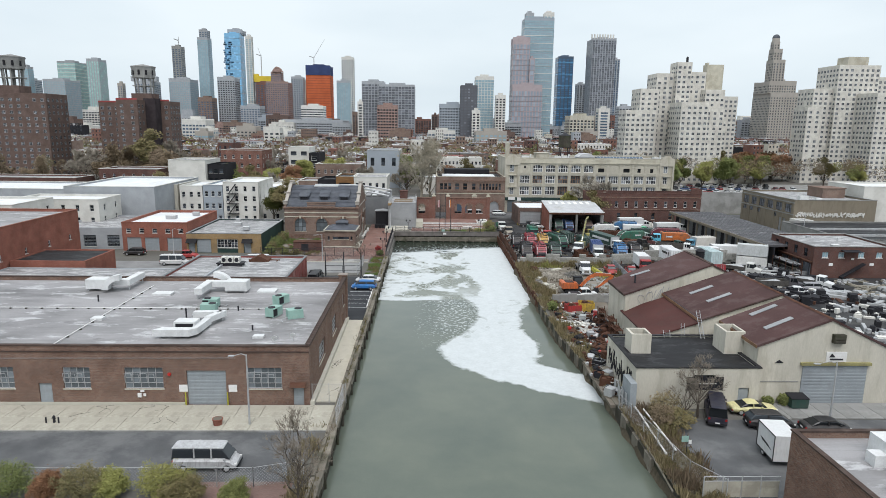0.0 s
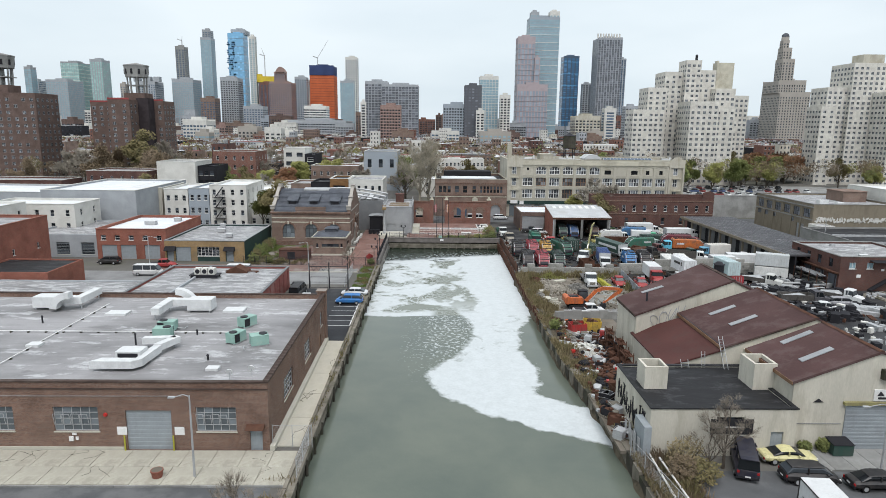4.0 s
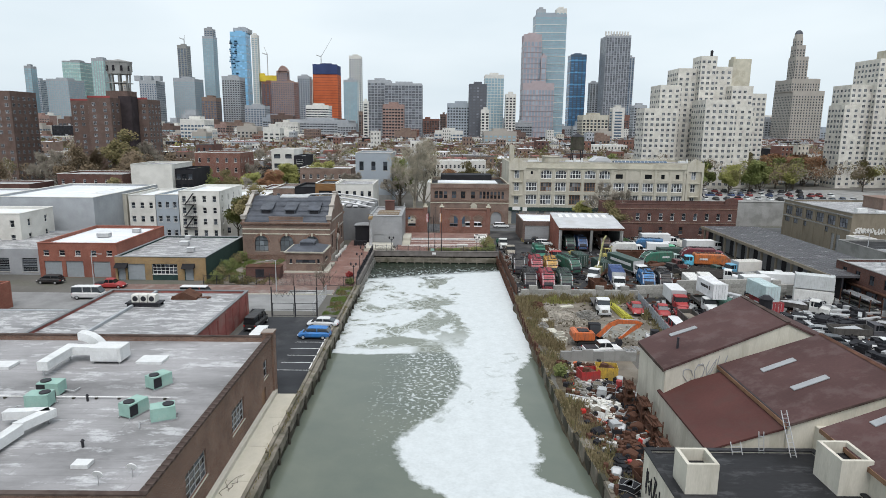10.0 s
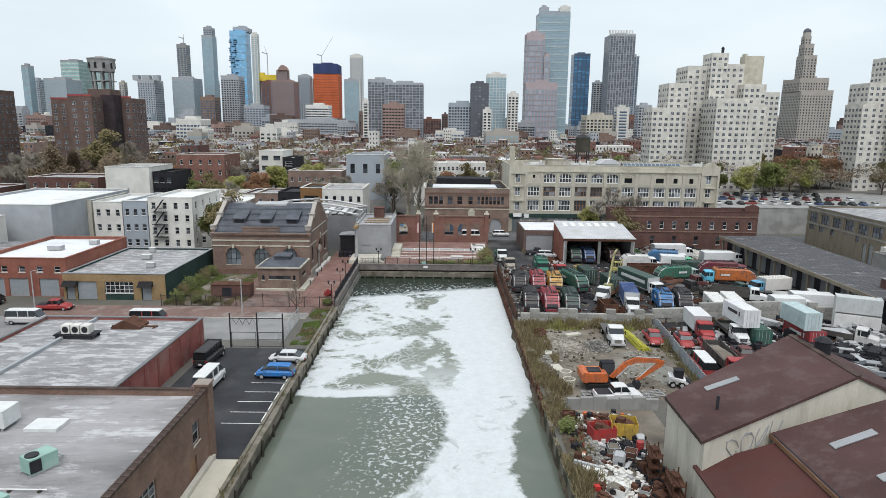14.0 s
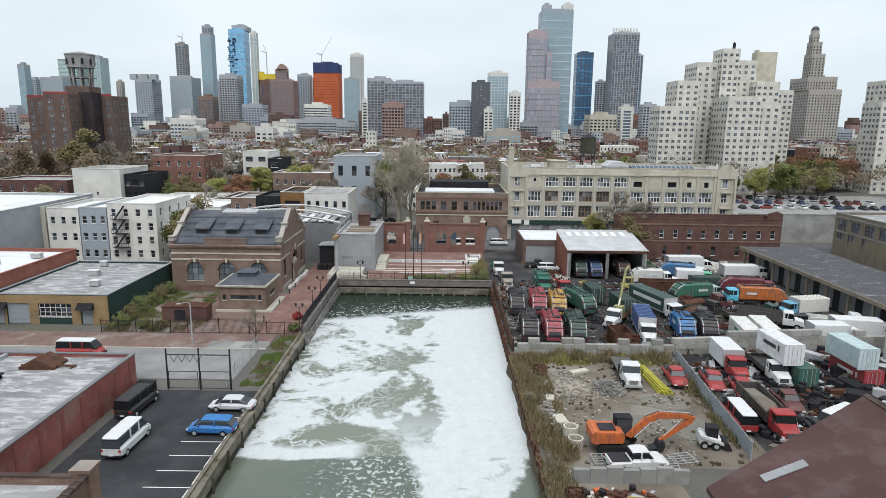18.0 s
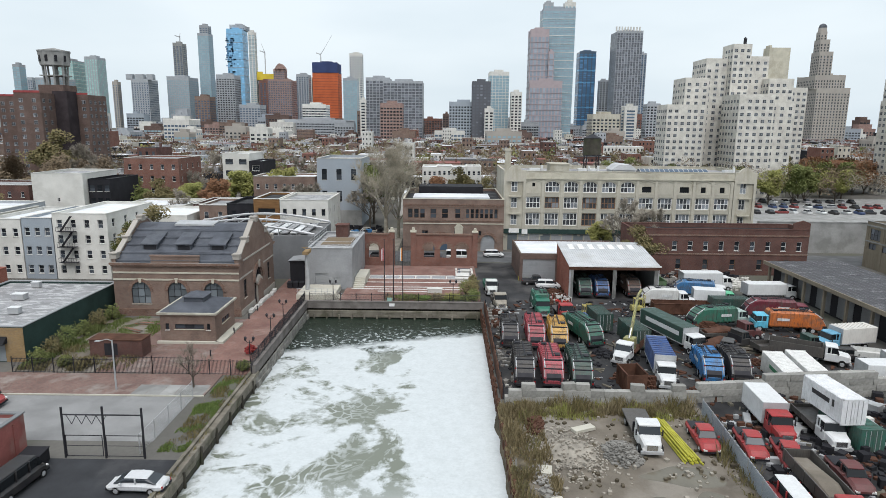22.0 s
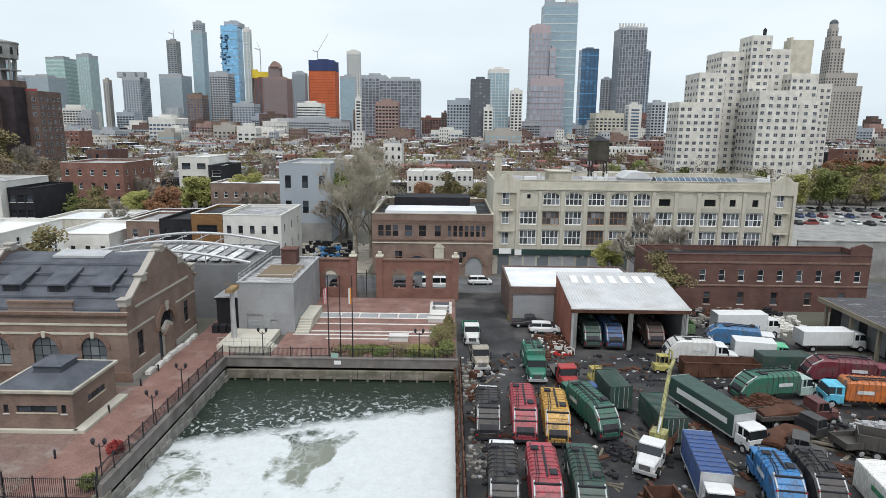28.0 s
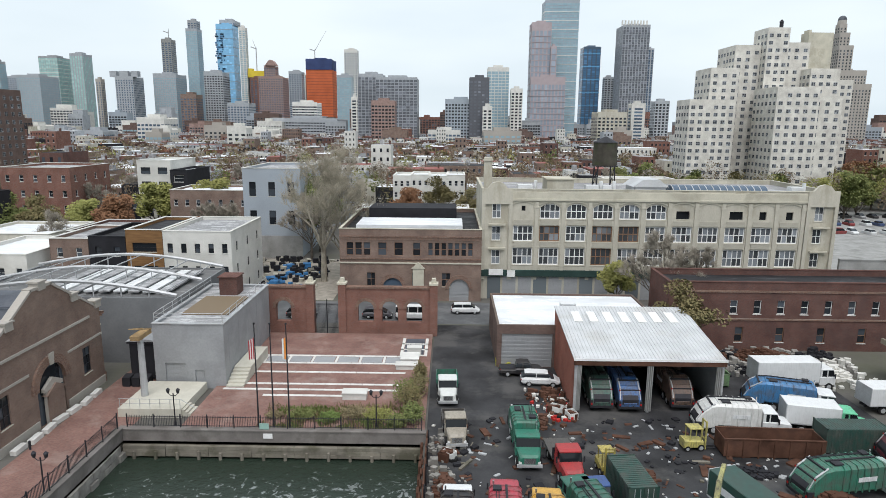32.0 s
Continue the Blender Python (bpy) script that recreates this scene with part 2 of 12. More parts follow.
MATS = {
    "asphalt": mat("asphalt", (0.040, 0.042, 0.046), 0.85, 0.25, 14, 0.3, (0.075, 0.075, 0.078), 0.5),
    "street": mat("old_asphalt", (0.106, 0.109, 0.113), 0.85, 0.3, 12, 0.22, (0.17, 0.17, 0.17), 0.5),
    "wet_yard": mat("oily_yard", (0.038, 0.038, 0.040), 0.6, 0.22, 7, 0.5, (0.095, 0.092, 0.088), 0.65, 0.14, 0.3),
    "soil": mat("soil", (0.16, 0.14, 0.115), 0.95, 0.3, 9, 0.3, (0.26, 0.24, 0.21), 0.6, 0.12, 0.5),
    "grime": mat("city_ground", (0.12, 0.115, 0.105), 0.95, 0.05, 2, 0.3, (0.09, 0.095, 0.06), 0.6, 0.03),
    "concrete": mat("concrete", (0.52, 0.50, 0.43), 0.9, 0.3, 9, 0.14, (0.34, 0.32, 0.27), 0.5, 0.3, vary=0.16),
    "concrete_grey": mat("grey_concrete", (0.30, 0.30, 0.29), 0.9, 0.3, 9, 0.2, (0.16, 0.16, 0.15), 0.5, 0.25, vary=0.35),
    "stone_white": mat("pale_stone", (0.62, 0.61, 0.58), 0.8, 0.5, 10, 0.12, vary=0.2),
    "plaza_brick": brick_mat("plaza_pavers", (0.27, 0.155, 0.13), (0.20, 0.115, 0.098), (0.20, 0.155, 0.135), 0.2, 0.1, stain=(0.30, 0.235, 0.21), stain_amount=0.55, floor=True),
    "brick_brown": brick_mat("brown_brick", (0.235, 0.142, 0.105), (0.145, 0.09, 0.07), (0.30, 0.265, 0.235), w=0.24, h=0.085, stain=(0.11, 0.08, 0.066)),
    "brick_red": brick_mat("red_brick", (0.25, 0.122, 0.092), (0.185, 0.092, 0.072), (0.24, 0.18, 0.16), stain=(0.15, 0.085, 0.07)),
    "brick_orange": brick_mat("orange_brick", (0.31, 0.12, 0.088), (0.255, 0.10, 0.074), (0.30, 0.16, 0.12), stain=(0.20, 0.09, 0.07)),
    "brick_dark": brick_mat("dark_red_brick", (0.155, 0.078, 0.064), (0.11, 0.06, 0.052), (0.14, 0.11, 0.10), stain=(0.07, 0.05, 0.05)),
    "brick_tan": brick_mat("tan_brick", (0.265, 0.185, 0.15), (0.195, 0.138, 0.114), (0.25, 0.21, 0.18), stain=(0.12, 0.095, 0.082)),
    "brick_yellow": brick_mat("yellow_brick", (0.36, 0.25, 0.12), (0.28, 0.19, 0.10), (0.3, 0.24, 0.17), stain=(0.16, 0.14, 0.11)),
    "brick_cream": brick_mat("cream_brick", (0.70, 0.685, 0.625), (0.655, 0.64, 0.585), (0.60, 0.58, 0.53), stain=(0.55, 0.53, 0.47)),
    "maroon_paint": mat("maroon_wall", (0.25, 0.09, 0.08), 0.8, 0.3, 6, 0.3, (0.26, 0.17, 0.15), 0.6, 0.2),
    "cream_wall": mat("cream_stone", (0.47, 0.445, 0.375), 0.85, 0.25, 5, 0.16, (0.31, 0.285, 0.22), 0.7, 0.22, stretch=(1, 1, 0.5)),
    "cream_trim": mat("cream_trim", (0.50, 0.475, 0.39), 0.85, 0.3, 7, 0.15, (0.32, 0.29, 0.23), 0.5, 0.25),
    "stucco": mat("dirty_stucco", (0.53, 0.505, 0.435), 0.9, 0.25, 6, 0.13, (0.30, 0.275, 0.22), 0.42, 0.35, stretch=(1.6, 1.6, 0.4)),
    "stucco_white": mat("white_stucco", (0.66, 0.65, 0.61), 0.9, 0.3, 6, 0.1, (0.45, 0.44, 0.40), 0.4, 0.2, vary=0.2),
    "stucco_grey": mat("grey_stucco", (0.36, 0.38, 0.40), 0.9, 0.3, 6, 0.1, (0.25, 0.26, 0.27), 0.4, 0.2),
    "stucco_blue": mat("blue_grey_cladding", (0.33, 0.37, 0.41), 0.8, 0.2, 5, 0.08, (0.26, 0.28, 0.30), 0.4, 0.1),
    # near-black cladding, also used for the shade inside open-fronted buildings
    "dark_clad": mat("dark_cladding_and_shade", (0.026, 0.026, 0.03), 0.7, 0.4, 6, 0.25, vary=0.2),
    "wood_clad": mat("brown_timber_cladding", (0.20, 0.11, 0.05), 0.75, 0.5, 6, 0.25, stretch=(1, 1, 6)),
    "roof_grey": roof_mat("grey_flat_roof", (0.315, 0.31, 0.315), (0.125, 0.122, 0.122), (0.52, 0.525, 0.535), 0.13, 0.54),
    "roof_mid": roof_mat("weathered_flat_roof", (0.30, 0.30, 0.305), (0.12, 0.12, 0.122), (0.54, 0.545, 0.55), 0.3, 0.49, (1.6, 0.8)),
    "roof_white": roof_mat("white_flat_roof", (0.68, 0.70, 0.72), (0.52, 0.54, 0.56), (0.8, 0.81, 0.82), 0.2),
    "roof_tar_grey": roof_mat("worn_tar_roof", (0.085, 0.083, 0.09), (0.035, 0.034, 0.037), (0.34, 0.34, 0.35), 0.22, 0.57),
    "roof_dark": roof_mat("tar_flat_roof", (0.024, 0.024, 0.026), (0.009, 0.009, 0.010), (0.060, 0.060, 0.064), 0.25),
    "roof_maroon": mat("maroon_roofing", (0.078, 0.044, 0.042), 0.75, 0.12, 5, 0.25, (0.13, 0.10, 0.097), 0.3, 0.5),
    "roof_lean": mat("red_brown_roofing", (0.088, 0.038, 0.034), 0.75, 0.12, 5, 0.2, (0.07, 0.04, 0.036), 0.5, 0.6),
    "roof_metal": mat("ribbed_metal_roof", (0.50, 0.51, 0.52), 0.5, 0.3, 5, 0.12, (0.35, 0.33, 0.30), 0.4, 0.2),
    "slate": mat("slate", (0.082, 0.089, 0.105), 0.6, 0.4, 9, 0.3, (0.12, 0.128, 0.142), 0.5, 0.3),
    "zinc": mat("zinc_cladding", (0.33, 0.34, 0.35), 0.55, 0.25, 5, 0.12, (0.2, 0.21, 0.215), 0.4, 0.2, metal=0.2),
    "metal_grey": mat("galvanised_steel", (0.45, 0.46, 0.47), 0.5, 0.6, 9, 0.15, (0.3, 0.29, 0.27), 0.4, 0.5, metal=0.3),
    "metal_dark": mat("dark_steel", (0.035, 0.035, 0.04), 0.55, 0.6, 9, 0.3, metal=0.2),
    "rust": mat("rusty_steel", (0.095, 0.048, 0.033), 0.9, 0.6, 7, 0.4, (0.07, 0.04, 0.03), 0.6, 0.5),
    "duct": mat("duct_sheet_metal", (0.66, 0.67, 0.67), 0.55, 0.6, 7, 0.1, (0.45, 0.46, 0.46), 0.5, 0.5, metal=0.1),
    "ac_green": mat("pale_green_ac_paint", (0.27, 0.42, 0.37), 0.5, 0.8, 8, 0.12, (0.35, 0.42, 0.38), 0.5, 0.6),
    "shutter": mat("grey_shutter", (0.30, 0.33, 0.35), 0.55, 0.5, 6, 0.1, (0.2, 0.21, 0.22), 0.4, 0.4),
    "white": mat("white_paint", (0.74, 0.74, 0.73), 0.6, 0.5, 7, 0.08, (0.5, 0.49, 0.46), 0.4, 0.4),
    "red": mat("red_paint", (0.42, 0.035, 0.03), 0.55, 0.5, 7, 0.15),
    "wood_old": mat("weathered_timber", (0.22, 0.20, 0.165), 0.9, 0.6, 8, 0.3, (0.08, 0.08, 0.05), 0.6, 0.4, 0.4, vary=0.5),
    "timber_dark": mat("wet_timber", (0.06, 0.055, 0.045), 0.8, 0.6, 8, 0.35, (0.05, 0.06, 0.03), 0.6, 0.4, 0.4, vary=0.3),
    "twig_pale": mat("pale_fine_twigs", (0.37, 0.335, 0.265), 0.95, 1.0, 12, 0.3),
    "bark_pale": mat("pale_bark", (0.30, 0.275, 0.225), 0.95, 1.0, 12, 0.3),
    "bark": mat("bark", (0.10, 0.085, 0.07), 0.95, 1.0, 12, 0.3),
    "twig": mat("twigs", (0.30, 0.27, 0.225), 0.95, 1.0, 12, 0.3),
    "trim_green": mat("dark_green_trim", (0.03, 0.055, 0.05), 0.6, 0.5, 6, 0.2),
    "brown_frame": mat("brown_window_frame", (0.22, 0.13, 0.08), 0.6, 0.6, 6, 0.2),
    "awning": mat("black_canvas", (0.02, 0.02, 0.022), 0.8, 0.6, 6, 0.2),
    "rubber": mat("rubber", (0.02, 0.02, 0.02), 0.85, 1, 10, 0.2),
    "chrome": mat("chrome", (0.6, 0.6, 0.6), 0.25, 1, 10, 0.1, metal=0.9),
    "lamp_red": mat("tail_lamp", (0.35, 0.02, 0.02), 0.2, 1, 10, 0.1),
    "lamp_clear": mat("head_lamp", (0.7, 0.7, 0.68), 0.15, 1, 10, 0.05),
    "glass": glass_mat("window_glass"),
    # tower glass: base colours paled and blued to imitate distance haze
    "glass_blue": glass_mat("blue_curtain_glass", (0.14, 0.36, 0.58), 0.2, 1.4),
    "glass_pale": glass_mat("pale_curtain_glass", (0.25, 0.36, 0.41), 0.25, 1.12),
    "glass_grimy": glass_mat("grimy_wired_glass", (0.10, 0.115, 0.125), 0.3, 2.0),
    "glass_flat": glass_mat("flat_window_glass", (0.038, 0.042, 0.047), 0.15, 3.2),
    "limestone": mat("aged_limestone", (0.37, 0.345, 0.31), 0.85, 0.1, 5, 0.12, (0.27, 0.25, 0.225), 0.5, 0.05),
    "coping_brown": mat("dark_brown_coping", (0.07, 0.05, 0.043), 0.85, 0.8, 8, 0.3, (0.12, 0.10, 0.09), 0.5, 0.5),
    "concrete_pale": mat("pale_yellowish_concrete", (0.43, 0.41, 0.345), 0.9, 0.3, 9, 0.2, (0.25, 0.235, 0.195), 0.6, 0.4, vary=0.14),
    "concrete_cream": mat("cream_concrete", (0.53, 0.50, 0.42), 0.9, 0.35, 9, 0.14, (0.38, 0.355, 0.285), 0.55, 0.35, vary=0.10),
    "quay": mat("dark_weathered_quay", (0.175, 0.16, 0.15), 0.9, 0.4, 7, 0.25, (0.10, 0.09, 0.08), 0.6, 0.35),
    "street_pale": mat("worn_concrete_street", (0.235, 0.236, 0.235), 0.9, 0.25, 12, 0.18, (0.155, 0.155, 0.155), 0.55, 0.12),
    "stone_olive": mat("olive_tan_stone", (0.225, 0.195, 0.15), 0.9, 0.3, 5, 0.25, (0.13, 0.115, 0.09), 0.55, 0.3, stretch=(1.5, 1.5, 0.5)),
    "twig_dark": mat("dark_twigs", (0.23, 0.20, 0.165), 0.95, 1.0, 12, 0.3),
    "brick_umber": brick_mat("umber_brick", (0.17, 0.12, 0.103), (0.135, 0.096, 0.085), (0.15, 0.12, 0.10), 0.4, 0.2),
    "bank_soil": mat("dark_bank_soil", (0.085, 0.072, 0.052), 0.95, 0.6, 6, 0.35, (0.17, 0.145, 0.105), 0.6, 0.5, 0.6),
    "net_dark": mat("dark_scaffold_netting", (0.045, 0.037, 0.04), 0.9, 0.3, 2, 0.3),
    "net_red": mat("red_barrier_netting", (0.30, 0.07, 0.07), 0.8, 0.3, 3, 0.2),
    # dark tower glass, also paled in its base colour for distance haze
    "glass_dark": glass_mat("dark_curtain_glass", (0.07, 0.10, 0.14), 0.2, 1.7),
    "glass_car": glass_mat("car_glass", (0.012, 0.014, 0.016), 0.05),
    "leaf_green": leaf_mat("green_leaves", (0.10, 0.13, 0.045), (0.19, 0.215, 0.08)),
    "leaf_lime": leaf_mat("yellow_green_leaves", (0.19, 0.205, 0.06), (0.31, 0.31, 0.11)),
    "leaf_rust": leaf_mat("rust_leaves", (0.16, 0.08, 0.045), (0.25, 0.13, 0.075)),
    "leaf_grass": leaf_mat("fresh_grass", (0.09, 0.15, 0.04), (0.16, 0.22, 0.07)),
    "leaf_brown": leaf_mat("withered_brown_leaves", (0.115, 0.088, 0.062), (0.22, 0.17, 0.12)),
    "leaf_olive": leaf_mat("olive_leaves", (0.12, 0.115, 0.055), (0.21, 0.175, 0.09)),
    "weeds": leaf_mat("dry_weeds", (0.13, 0.108, 0.062), (0.30, 0.25, 0.15)),
    "rubble": mat("rubble", (0.26, 0.25, 0.23), 0.95, 0.9, 8, 0.35, vary=0.4),
}


# ---- mesh tools ----
class Mb:
    """Collects vertices and faces for one mesh."""

    def __init__(self):
        self.v, self.f = [], []

    def add(self, verts, faces):
        k = len(self.v)
        self.v.extend(verts)
        self.f.extend(tuple(i + k for i in f) for f in faces)
        return self

    def box(self, x0, x1, y0, y1, z0, z1):
        return self.add([(x0, y0, z0), (x1, y0, z0), (x1, y1, z0), (x0, y1, z0), (x0, y0, z1), (x1, y0, z1), (x1, y1, z1), (x0, y1, z1)],
                        [(3, 2, 1, 0), (4, 5, 6, 7), (0, 1, 5, 4), (1, 2, 6, 5), (2, 3, 7, 6), (3, 0, 4, 7)])

    def cbox(self, x, y, z, w, d, h, turn=0.0):
        """A box with its base centre at x, y, z, turned about the upright axis."""
        c, s = math.cos(radians(turn)), math.sin(radians(turn))
        k = [(sx * w / 2, sy * d / 2, sz * h) for sz in (0, 1) for sx, sy in ((-1, -1), (1, -1), (1, 1), (-1, 1))]
        return self.add([(x + a * c - b * s, y + a * s + b * c, z + e) for a, b, e in k],
                        [(3, 2, 1, 0), (4, 5, 6, 7), (0, 1, 5, 4), (1, 2, 6, 5), (2, 3, 7, 6), (3, 0, 4, 7)])

    def cyl(self, a, b, r0, r1=None, n=8, caps=True):
        r1 = r0 if r1 is None else r1
        a, b = Vector(a), Vector(b)
        w = (b - a).normalized()
        u = w.orthogonal().normalized()
        t = w.cross(u)
        ring = [(math.cos(2 * math.pi * i / n), math.sin(2 * math.pi * i / n)) for i in range(n)]
        vs = [tuple(a + (u * c + t * s) * r0) for c, s in ring] + [tuple(b + (u * c + t * s) * r1) for c, s in ring]
        fs = [(i, (i + 1) % n, n + (i + 1) % n, n + i) for i in range(n)]
        if caps:
            fs += [tuple(range(n - 1, -1, -1)), tuple(range(n, 2 * n))]
        return self.add(vs, fs)

    def prism(self, poly, axis, a, b):
        """A polygon drawn out from a to b along an axis. axis y: points are (x, z); axis x: (y, z); axis z: (x, y)."""
        put = {"x": lambda p, k: (k, p[0], p[1]), "y": lambda p, k: (p[0], k, p[1]), "z": lambda p, k: (p[0], p[1], k)}[axis]
        n = len(poly)
        return self.add([put(p, a) for p in poly] + [put(p, b) for p in poly],
                        [tuple(range(n)), tuple(range(2 * n - 1, n - 1, -1))] + [(i, n + i, n + (i + 1) % n, (i + 1) % n) for i in range(n)])

    def quad(self, *p):
        return self.add(list(p), [tuple(range(len(p)))])

    def tube(self, pts, r, n=5):
        for a, b in zip(pts, pts[1:]):
            self.cyl(a, b, r, r, n)
        return self

    def data(self, name, material, smooth=False):
        me = bpy.data.meshes.new(name)
        me.from_pydata(self.v, [], self.f)
        if len(self.f) < 6000:
            bm = bmesh.new()
            bm.from_mesh(me)
            if name in ("arch", "spandrel", "roller_door", "portal", "window_arch"):
                bmesh.ops.remove_doubles(bm, verts=bm.verts, dist=0.0005)
            bmesh.ops.recalc_face_normals(bm, faces=bm.faces)
            bm.to_mesh(me)
            bm.free()
        me.materials.append(MATS[material] if isinstance(material, str) else material)
        if smooth:
            me.polygons.foreach_set("use_smooth", [True] * len(me.polygons))
        return me


def part(name, mb, material, parent, label="", smooth=False, kind=""):
    ob = new(name, mb if isinstance(mb, bpy.types.Mesh) else mb.data(name, material, smooth))
    ob.parent = parent
    return tagged(ob, label, kind=kind)


def solo(name, mb, material, label, category, group="", kind="", smooth=False):
    ob = new(name, mb if isinstance(mb, bpy.types.Mesh) else mb.data(name, material, smooth))
    return tagged(ob, label, category, group, kind)


def thing(name, x, y, z, label, category, group="", turn=0.0, kind=""):
    ob = new(name)
    ob.matrix_basis = pose(x, y, z, 0, 0, turn)
    if len(label.split()) < 4:
        label += {"house": " with a flat roof", "tower": " rising on the skyline"}.get(category, " standing in the yard")
    return tagged(ob, label, category, group, kind)


# ---- windows, walls ----
CACHE = {}


def window_mesh(w, h, nx, ny, frame, glass="glass", t=0.07, d=0.09):
    """A window seen from -y with its lower left corner at the origin: frame with bars, and its panes."""
    key = ("win", round(w, 2), round(h, 2), nx, ny, frame, glass, t)
    if key not in CACHE:
        f, g = Mb(), Mb()
        b = t * 0.4
        cuts = lambda size, n: [0.0, t] + [v for i in range(1, n) for v in (size * i / n - b, size * i / n + b)] + [size - t, size]
        us, zs = cuts(w, nx), cuts(h, ny)
        mu, mz = len(us) - 1, len(zs) - 1
        f.v = [(u, y, z) for y in (0.0, d) for z in zs for u in us]
        at = lambda i, k, back: back * len(us) * len(zs) + k * len(us) + i
        full = lambda i, k: 0 <= i < mu and 0 <= k < mz and (i % 2 == 0 or k % 2 == 0)
        for i in range(mu):
            for k in range(mz):
                if full(i, k):
                    f.f.append((at(i, k, 0), at(i + 1, k, 0), at(i + 1, k + 1, 0), at(i, k + 1, 0)))
                    for di, dk, p, q in ((-1, 0, (i, k + 1), (i, k)), (1, 0, (i + 1, k), (i + 1, k + 1)), (0, -1, (i, k), (i + 1, k)), (0, 1, (i + 1, k + 1), (i, k + 1))):
                        if not full(i + di, k + dk):
                            f.f.append((at(*q, 0), at(*p, 0), at(*p, 1), at(*q, 1)))
        for i in range(nx):
            for k in range(ny):
                g.quad((w * i / nx, d * 0.6, h * k / ny), (w * (i + 1) / nx, d * 0.6, h * k / ny), (w * (i + 1) / nx, d * 0.6, h * (k + 1) / ny), (w * i / nx, d * 0.6, h * (k + 1) / ny))
        CACHE[key] = f.data("window", frame), g.data("pane", glass)
    return CACHE[key]


FACES = {"S": (0, 1.0, 0.0), "E": (90, 0.0, 1.0), "N": (180, -1.0, 0.0), "W": (270, 0.0, -1.0)}


